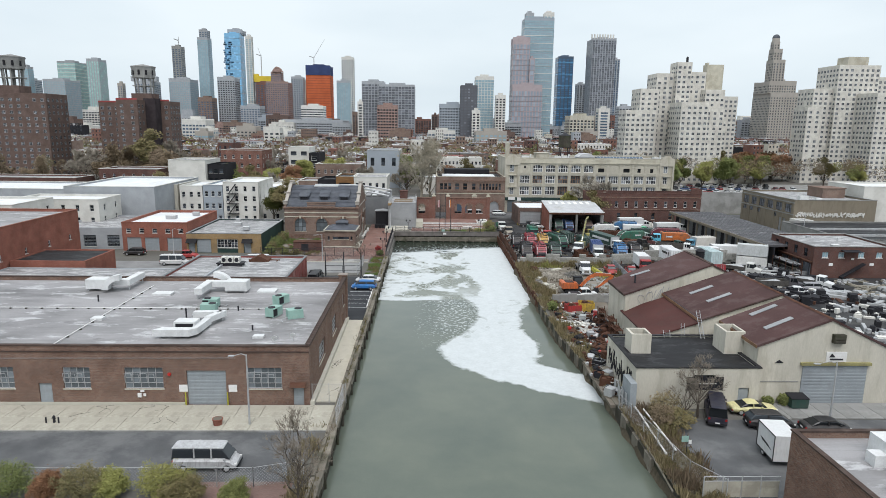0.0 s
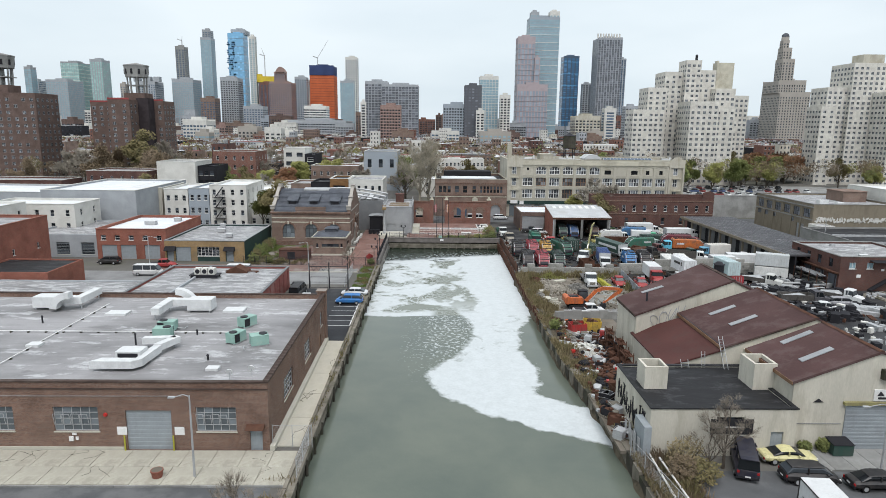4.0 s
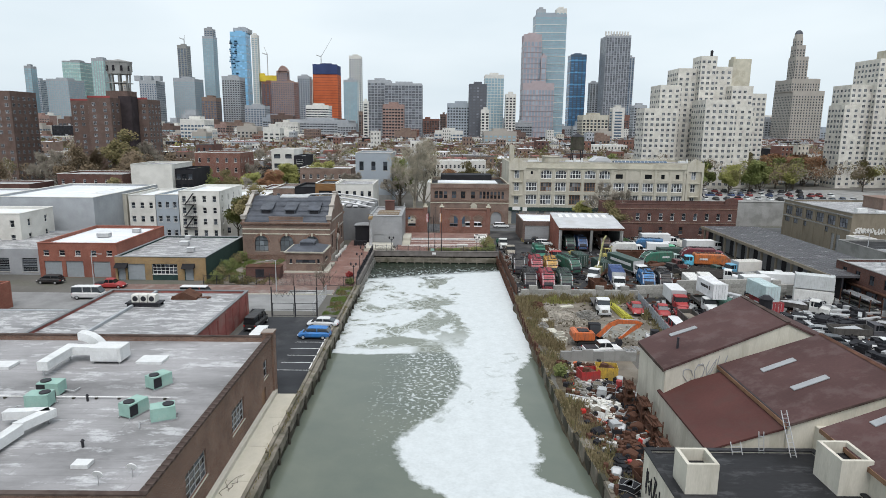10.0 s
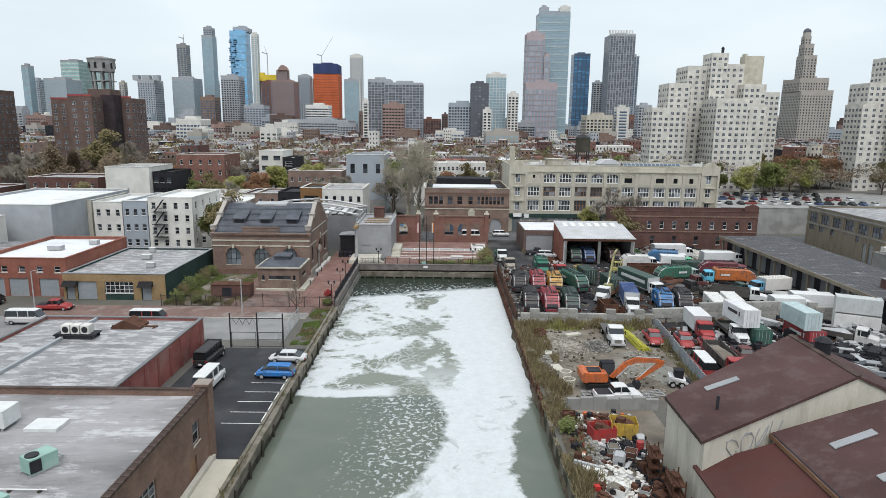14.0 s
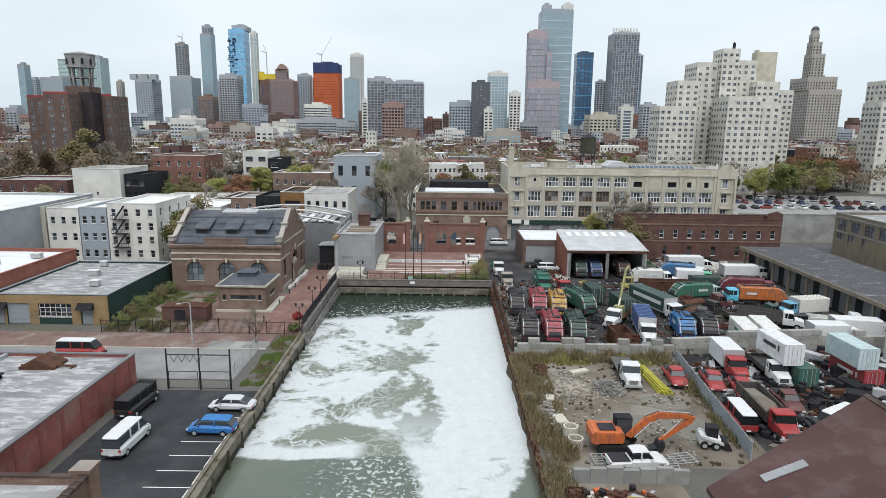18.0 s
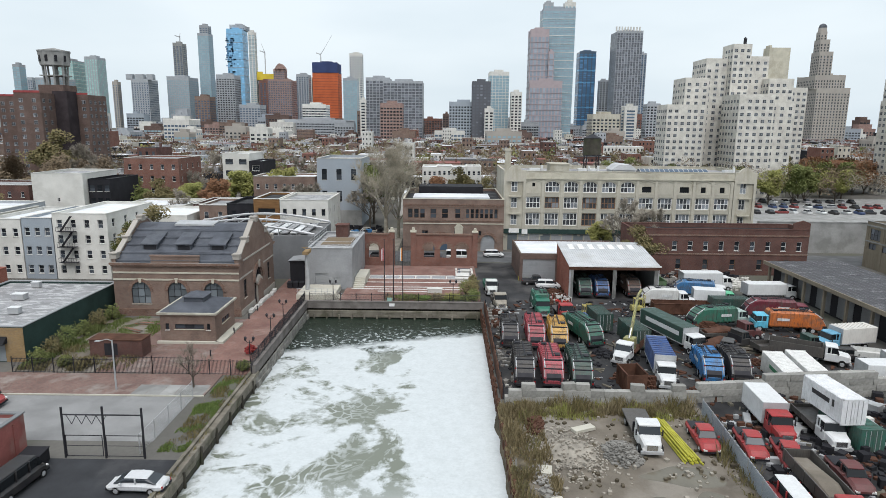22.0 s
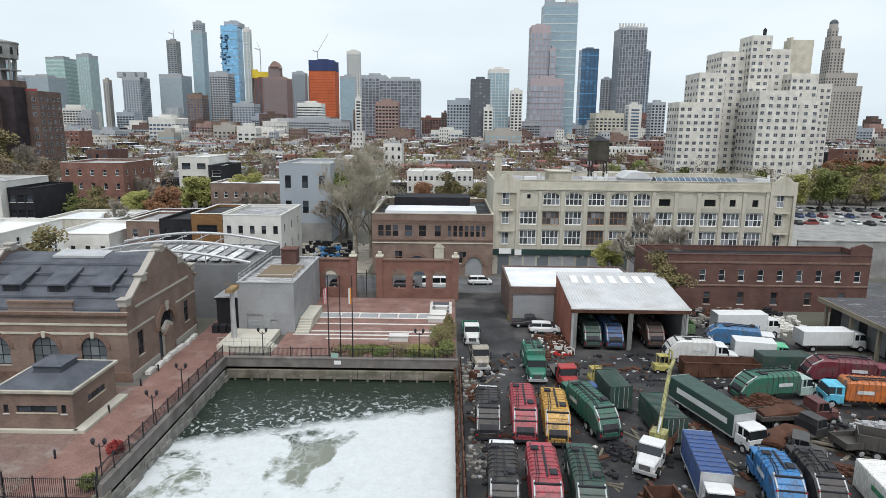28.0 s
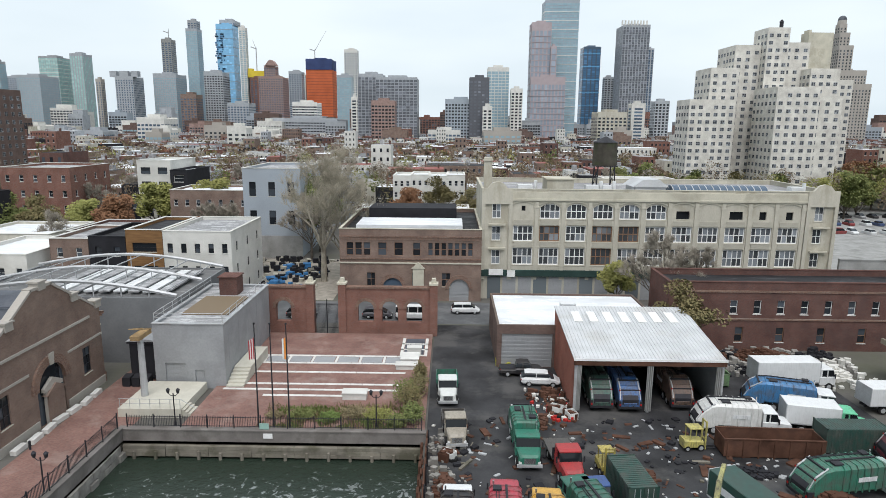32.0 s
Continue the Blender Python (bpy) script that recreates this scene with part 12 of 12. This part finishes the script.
scatter("steel racks and offcuts behind the sheds", 50, 73, 96, 124, 520, "metal_grey", 0.9, 33, long=5, high=0.9)
scatter("white goods behind the sheds", 50, 73, 96, 122, 130, "stucco_white", 0.8, 34, long=2, high=0.9)
scatter("dark machine parts behind the sheds", 50, 74, 92, 122, 620, "dark_clad", 1.1, 35, long=2, high=0.9)
scatter("rusty girders behind the sheds", 50, 74, 92, 122, 260, "rust", 0.9, 36, long=6, high=0.5)
scatter("parts strewn over the far lot", 74, 96, 86, 110, 420, "metal_grey", 0.8, 37, long=3, high=0.6)
scatter("timber strewn over the far lot", 74, 96, 86, 110, 260, "wood_old", 0.7, 38, long=5)
scatter("white parts strewn over the yard behind the sheds", 51, 84, 58, 92, 130, "stucco_white", 0.8, 39, long=2, high=0.8)
scatter("grey parts strewn over the yard behind the sheds", 51, 90, 56, 92, 380, "metal_grey", 0.7, 40, long=4, high=0.7)
scatter("dark parts strewn over the yard behind the sheds", 51, 90, 56, 92, 380, "dark_clad", 0.9, 41, long=2, high=0.8)
YARD = (15.2, 66, 127, 166)
scatter("rusty scraps strewn between the lorries", *YARD, 700, "rust", 0.5, 1, long=3)
scatter("grey metal scraps strewn between the lorries", *YARD, 420, "metal_grey", 0.35, 2, long=3)
scatter("weathered boards strewn between the lorries", *YARD, 320, "wood_old", 0.35, 3, long=6)
scatter("dark rubbish strewn between the lorries", *YARD, 700, "dark_clad", 0.6, 4)
scatter("white rubbish strewn between the lorries", *YARD, 160, "stucco_white", 0.3, 5)
scatter("scraps and litter along the canal fence", 15.0, 18.6, 128, 172, 380, "rubble", 0.5, 6, high=0.8)
scatter("mixed scrap before the hangar", 25.6, 30.2, 164, 173, 200, "rust", 0.5, 7, high=0.9)
scatter("white scraps before the hangar", 25.6, 30.2, 165, 173, 70, "stucco_white", 0.4, 8, high=0.8)
scatter("red scraps before the hangar", 25.6, 29.8, 165, 172, 40, "red", 0.4, 9, high=0.9)
scatter("yellow gas bottles and scraps by the garage", 22.9, 24.4, 180, 186, 60, "pipe_yellow", 0.5, 10, high=1.6)
scatter("rubbish before the brick row", 47, 68, 178, 187, 520, "rubble", 0.6, 11, high=0.9)
scatter("dark rubbish before the brick row", 47, 68, 178, 187, 360, "dark_clad", 0.7, 12, high=0.9)
scatter("pale bags before the brick row", 56, 69, 174, 184, 260, "stucco_white", 0.7, 13, high=0.8)
scatter("scrap in the east yard", 37, 72, 96, 126, 900, "rust", 0.6, 14, high=0.8)
scatter("grey scrap in the east yard", 37, 72, 96, 126, 700, "metal_grey", 0.5, 15, long=4, high=0.7)
scatter("dark scrap in the east yard", 37, 72, 96, 126, 900, "dark_clad", 0.8, 16, high=0.8)
scatter("boards in the east yard", 37, 72, 96, 126, 260, "wood_old", 0.5, 17, long=6)
scatter("stones in the muddy yard", 16, 35, 96, 123, 500, "gravel", 0.3, 18, high=0.7)
scatter("dark clods in the muddy yard", 18, 35, 96, 123, 420, "bank_soil", 0.35, 19, high=0.6)
scatter("rusty parts on the salvage strip", 15.6, 22.8, 53, 92, 520, "rust", 0.5, 20, high=0.9)
scatter("dark parts on the salvage strip", 15.6, 22.8, 53, 92, 520, "dark_clad", 0.5, 21, high=0.9)
scatter("white parts on the salvage strip", 16, 22.6, 53, 92, 200, "stucco_white", 0.45, 22, high=0.9)
scatter("grey steel on the salvage strip", 16, 22.8, 53, 92, 300, "metal_grey", 0.4, 23, long=5, high=0.8)
scatter("red parts on the salvage strip", 16, 22.6, 55, 92, 90, "red", 0.5, 24, high=0.9)
scatter("orange parts on the salvage strip", 16, 22.6, 55, 92, 40, "orange_net", 0.5, 25, high=0.9)
# the back lot behind the arcade
sheet("back_lot", -34, -3.5, 210.2, 244, 0.02, "gravel", "pale gravel back lot behind the arcade", "yard")
scatter("stored goods in the back lot", -26, -8, 213, 243, 260, "dark_clad", 1.0, 26, high=0.9)
scatter("pale goods in the back lot", -26, -8, 214, 243, 150, "concrete_pale", 1.0, 27, high=0.7)
scatter("blue tarpaulins in the back lot", -19, -9, 219, 236, 46, "blue_tarp", 1.6, 28, high=0.5)
solo("lot_wall", Mb().box(-28.3, -28.0, 224.5, 246, 0, 4.2).box(-28.0, -16.8, 245.4, 245.8, 0, 5.0), "concrete_grey", "grey concrete wall round the back lot", "wall", kind="structure")

# ---- weeds ----
def weeds(label, x0, x1, y0, y1, count, h, material, seed, z=0.0, name="weeds"):
    r = random.Random(seed)
    m = Mb()
    for _ in range(count):
        y = r.uniform(y0, y1)
        x = r.uniform(x0 + (edge(y) - CR if abs(x0 - CR) < 0.5 else 0), x1)
        hh = h * r.uniform(0.25, 1.25) * (0.62 + 2.0 * noise.noise(Vector((x * 0.5, y * 0.35, seed))))
        if hh < 0.12:
            continue
        a, w = r.uniform(0, 2 * math.pi), r.uniform(0.02, 0.075)
        lx, ly = r.uniform(-0.4, 0.4) * hh, r.uniform(-0.4, 0.4) * hh
        c, s = math.cos(a) * w, math.sin(a) * w
        m.quad((x - c, y - s, z), (x + c, y + s, z), (x + c * 0.7 + lx * 0.5, y + s * 0.7 + ly * 0.5, z + hh * 0.6), (x + lx, y + ly, z + hh))
    solo(name, m, material, label, "weeds", kind="stuff")


weeds("dry brown weeds on the canal bank", CR - 0.35, 16.6, 53, 96, 9000, 0.7, "weeds", 1)
weeds("dry brown weeds on the bank of the muddy yard", CR - 0.3, 18.2, 95, 123, 9500, 0.8, "weeds", 2)
weeds("green weeds among the dry stems", CR - 0.2, 17.4, 54, 123, 5200, 0.8, "leaf_olive", 3)
weeds("dry weeds under the block wall", 16, 35, 121.2, 123.8, 5000, 0.9, "weeds", 4)
weeds("green weeds under the block wall", 16, 35, 120.6, 123.7, 5200, 0.8, "leaf_olive", 24)
weeds("yellowing weeds under the block wall", 16, 35, 120.0, 123.7, 3200, 0.6, "leaf_lime", 25)
weeds("scrubby growth along the garage wall", -44.4, -42.0, 132, 156, 6000, 0.5, "leaf_green", 29)
weeds("dark brambles behind the iron fence", -44, -33, 131.6, 134.4, 5200, 0.45, "leaf_olive", 30)
weeds("rank weeds beside the wire fence", 33.4, 35.6, 99, 120, 1700, 0.9, "leaf_olive", 5)
weeds("dry reeds on the southern bank", CR - 0.2, 19.4, 31, 50, 9000, 0.7, "weeds", 6)
weeds("green weeds on the southern bank", CR - 0.1, 19.6, 31, 50, 5200, 0.6, "leaf_olive", 31)
weeds("withered brambles on the southern bank", CR - 0.1, 20.2, 34, 50.5, 5200, 0.9, "leaf_brown", 32)
weeds("bright grass verge beside the lot", -18.2, -15.6, 112.5, 130, 11000, 0.24, "leaf_grass", 7)
weeds("rank grass beside the timber wall", -18.0, -15.5, 113, 130.5, 3000, 0.3, "leaf_olive", 27)
weeds("scrubby grass behind the pump house fence", -44.5, -33.5, 138, 154, 12000, 0.34, "leaf_grass", 8)
weeds("dry grass behind the pump house fence", -44, -31, 132, 141, 5000, 0.4, "leaf_olive", 28)
weeds("weedy planting in the plaza bed", -2.5, 13.6, 162, 167.5, 2600, 0.5, "leaf_olive", 9, 0.36)
weeds("fresh grass in the plaza bed", -1.0, 13.6, 162, 167, 6000, 0.35, "leaf_grass", 10, 0.36)
weeds("brown weeds on the southern west bank", -17.5, CL, 22, 46, 2600, 0.8, "weeds", 11)
weeds("weeds rooted in the timber wall", CL - 0.6, CL - 0.1, 20, 130, 1400, 0.4, "leaf_olive", 12, 0.2)


def shrub(label, x, y, rx, ry, h, leaf, count, seed, z=0.0, leaf_size=1.0):
    """A dense shrub: short stems and many leaf cards."""
    root = thing("shrub", x, y, z, label, "shrub", "shrubs")
    rr2 = random.Random(seed)
    s = Mb()
    for _ in range(14):
        a = rr2.uniform(0, 2 * math.pi)
        s.cyl((0, 0, 0), (rx * 0.7 * math.cos(a), ry * 0.7 * math.sin(a), h * rr2.uniform(0.5, 0.9)), 0.04, 0.012, 4, False)
    part("stems", s, "bark", root)
    m = Mb()
    for _ in range(count):
        while True:
            d = Vector((rr2.uniform(-1, 1), rr2.uniform(-1, 1), rr2.uniform(-0.6, 1)))
            if 0.3 < d.length < 0.8 + 0.45 * noise.noise(d * 2.2 + Vector((seed, 0, 0))) + 0.25 * rr2.random() ** 3:
                break
        p = Vector((d.x * rx, d.y * ry, h * (0.45 + 0.5 * d.z)))
        a = Vector((rr2.uniform(-1, 1), rr2.uniform(-1, 1), rr2.uniform(-0.6, 0.6))).normalized() * rr2.uniform(0.08, 0.18) * leaf_size
        b = a.orthogonal().normalized() * rr2.uniform(0.03, 0.07) * leaf_size
        m.quad(tuple(p - a), tuple(p + b), tuple(p + a), tuple(p - b))
    part("foliage", m, leaf, root)


for i, (x, y, rx, h, leaf, word) in enumerate(((-39.6, 33.6, 2.6, 3.4, "leaf_green", "bright green"), (-45, 33, 2.8, 3.2, "leaf_green", "green"), (-36.2, 33.4, 1.2, 2.6, "leaf_rust", "red-brown"), (-33.4, 33.2, 2.2, 3.2, "leaf_olive", "olive"), (-31.2, 33.6, 1.4, 2.6, "leaf_lime", "lime green"), (-26.6, 33.3, 2.5, 3.4, "leaf_lime", "yellowing"), (-25.0, 32.6, 1.9, 2.9, "leaf_olive", "olive"), (-20.8, 32.4, 1.2, 2.4, "leaf_green", "dark green"), (-50, 33.4, 2.6, 3.2, "leaf_olive", "olive"))):
    shrub(f"{word} overgrown feathery shrub along the street fence", x, y, rx, 1.7, h, leaf, 7500, 40 + i, 0, 0.62)
solo("paved_strip", Mb().box(-25.4, -16.8, 28, 35.8, -0.1, 0.022), "worn_pavers", "reddish paved strip behind the street fence", "pavement", kind="structure")
for i, (x, y, rx, h, leaf) in enumerate(((20.0, 48.0, 1.8, 3.2, "weeds"), (18.9, 46.2, 1.4, 2.4, "leaf_brown"), (20.6, 45.6, 1.6, 2.2, "leaf_olive"), (34.4, 51.0, 0.7, 1.5, "leaf_green"), (32.6, 51.0, 0.6, 1.2, "leaf_green"), (12.8, 166.2, 1.4, 3.4, "leaf_olive"), (12.0, 168.6, 1.5, 3.0, "leaf_green"), (13.4, 170.5, 1.2, 3.0, "leaf_olive"), (13.2, 163.6, 1.2, 2.6, "leaf_green"), (13.4, 175.0, 0.9, 2.6, "leaf_olive"), (15.6, 87.5, 0.9, 2.0, "leaf_green"), (-16.6, 132.6, 0.9, 1.4, "leaf_green"), (-17.4, 138.4, 0.8, 1.3, "berry"), (-43.2, 152.5, 1.2, 2.6, "leaf_green"), (-43.2, 148.6, 1.3, 3.0, "leaf_olive"), (-43.0, 144.6, 1.3, 2.6, "leaf_green"), (-43.1, 140.8, 1.3, 3.2, "leaf_green"), (-42.8, 137.0, 1.2, 2.8, "leaf_olive"), (-42.6, 133.6, 1.2, 2.4, "leaf_green"), (-39.0, 133.2, 1.0, 1.6, "leaf_green"), (-36.4, 133.0, 0.9, 1.5, "leaf_olive"))):
    shrub("rough shrub with sparse autumn leaves", x, y, rx, rx, h, leaf, 1100, 60 + i, 0.3 if 11 < x < 14 and y > 160 else 0)


for i, (x, y, rx, h, leaf) in enumerate(((1.6, 164.4, 1.5, 1.1, "leaf_green"), (4.6, 164.0, 1.3, 1.0, "leaf_grass"), (7.0, 165.0, 1.5, 1.2, "weeds"), (9.6, 164.2, 1.6, 1.5, "leaf_lime"), (11.6, 162.6, 1.1, 1.6, "leaf_green"), (-1.2, 164.6, 0.9, 0.7, "weeds"))):
    shrub("low clipped shrub in the plaza bed", x, y, rx, rx * 0.8, h, leaf, 1500, 90 + i, 0.35, 0.8)


# ---- small things on the street ends ----
hy = thing("fire_hydrant", -43.2, 46.6, 0.13, "black fire hydrant on the pavement", "hydrant")
part("barrel", Mb().cyl((0, 0, 0), (0, 0, 0.62), 0.13, 0.12, 10).cyl((0, 0, 0.62), (0, 0, 0.8), 0.15, 0.05, 10), "metal_dark", hy)
part("outlet", Mb().cyl((-0.22, 0, 0.48), (0.22, 0, 0.48), 0.06, 0.06, 8), "metal_dark", hy)
for sx in (-0.75, 0.5):
    bo = thing("bollard", -43.2 + sx, 46.5, 0.13, "short black steel bollard beside the hydrant", "bollard", "hydrant bollards")
    part("post", Mb().cyl((0, 0, 0), (0, 0, 0.6), 0.08, 0.08, 8).cyl((0, 0, 0.6), (0, 0, 0.66), 0.08, 0.03, 8), "metal_dark", bo)
tub = thing("planter_tub", -26.6, 46.2, 0.13, "round terracotta tub on the pavement", "planter")
part("tub", Mb().cyl((0, 0, 0), (0, 0, 0.62), 0.42, 0.5, 16).cyl((0, 0, 0.56), (0, 0, 0.66), 0.54, 0.54, 16), "brick_orange", tub, "brown terracotta tub")
part("soil", Mb().cyl((0, 0, 0.6), (0, 0, 0.67), 0.46, 0.46, 14), "soil", tub)
for k, (a, b) in enumerate((((17.2, 49.5, 0.55), (16.9, 39.5, 0.5)), ((17.8, 48.6, 0.7), (18.0, 40.0, 0.6)), ((16.3, 50.0, 0.2), (15.4, 34.0, 0.1)))):
    rl = thing("timber_rail", a[0], a[1], 0.0, "pale weathered timber rail on the bank", "rail", "bank rails")
    part("beam", Mb().cyl((0, 0, a[2]), (b[0] - a[0], b[1] - a[1], b[2]), 0.09, 0.09, 6), "stone_white" if k < 2 else "wood_old", rl)
    for i in range(4):
        t = (i + 0.3) / 4
        part("post", Mb().cyl(((b[0] - a[0]) * t, (b[1] - a[1]) * t, -0.05), ((b[0] - a[0]) * t, (b[1] - a[1]) * t, a[2] + 0.15), 0.07, 0.07, 6), "wood_old", rl)
sg = thing("street_sign", 18.6, 39.2, 0, "green street sign on a thin post", "sign")
part("post", Mb().cyl((0, 0, 0), (0, 0, 2.6), 0.035, 0.035, 6), "metal_dark", sg)
part("board", Mb().box(-0.55, 0.1, -0.04, -0.03, 1.9, 2.5), "ac_green", sg)
part("board", Mb().box(0.12, 0.4, -0.04, -0.03, 1.7, 2.1), "white", sg)
# loose scrap between the lorries
for i, (x, y, rx, ry, m) in enumerate(((30.2, 131.0, 1.4, 2.2, "rust"), (29.6, 140.0, 1.2, 1.6, "dark_clad"), (37.6, 139.2, 1.6, 1.2, "rust"), (44.6, 147.5, 2.4, 1.4, "dark_clad"), (33.6, 154.6, 1.6, 1.0, "rust"), (52.0, 146.0, 2.8, 1.2, "dark_clad"), (57.5, 145.6, 2.6, 1.2, "metal_grey"), (48.6, 137.0, 2.2, 1.0, "rust"), (43.5, 155.5, 2.4, 0.9, "dark_clad"), (16.4, 152.4, 0.9, 3.0, "rust"), (63.0, 139.0, 2.2, 1.4, "dark_clad"), (38.5, 127.6, 3.5, 0.6, "rust"), (53.0, 127.8, 4.0, 0.6, "dark_clad"), (31.0, 128.0, 1.2, 0.7, "dark_clad"), (58.0, 180.5, 5.0, 1.6, "dark_clad"), (51.8, 116.0, 1.6, 2.2, "rust"), (50.5, 108.5, 2.2, 2.0, "dark_clad"), (59.0, 110.0, 2.0, 3.0, "metal_grey"), (45.4, 112.0, 0.8, 2.2, "dark_clad"), (17.4, 119.0, 1.0, 2.5, "rust"))):
    heap("scrap_heap", "low heap of loose scrap between parked lorries", x, y, rx, ry, 0.55, m, 130, 0.3, z=0.02)
for i, (x, y, rx, ry, m, label) in enumerate(((18.0, 56.5, 1.2, 2.6, "rubble", "grey salvage"), (17.2, 66.0, 0.9, 4.0, "dark_clad", "black salvage"), (19.6, 71.5, 1.4, 3.0, "rust", "rusty salvage"), (18.4, 78.5, 1.6, 3.5, "stucco_white", "pale bagged salvage"), (20.6, 83.5, 1.6, 2.6, "dark_clad", "black salvage"), (17.6, 84.0, 1.0, 3.0, "rubble", "grey salvage"), (21.0, 90.2, 2.4, 1.6, "rust", "rusty salvage"), (18.6, 63.0, 1.4, 2.0, "stucco_white", "pale bagged salvage"), (16.6, 74.0, 0.7, 5.0, "rust", "rusty salvage"))):
    heap("scrap_heap", f"low heap of {label} on the canal bank", x, y, rx, ry, 0.7, m, 170, 0.28, z=0.02)
solo("retaining_wall", Mb().box(84.7, 124, 212.6, 213.1, 0, 7.6).box(84.7, 124, 212.5, 213.2, 7.6, 7.8), "concrete_grey", "long pale blank concrete wall beside the loft building", "wall", kind="structure")

gt = thing("yard_gate", 17.6, 33.2, 0, "pale grey panelled gate with a wire top across the street end", "gate")
for i in range(4):
    part("panel", Mb().box(0.05 + i * 1.6, 1.55 + i * 1.6, -0.03, 0.03, 0.1, 1.5), "concrete_pale", gt)
    part("post", Mb().cyl((i * 1.6, 0, 0), (i * 1.6, 0, 2.0), 0.05, 0.05, 6), "metal_grey", gt)
part("rail", Mb().cyl((0, 0, 1.95), (6.4, 0, 1.95), 0.03, 0.03, 6).cyl((0, 0, 1.55), (6.4, 0, 1.55), 0.03, 0.03, 6), "metal_grey", gt)
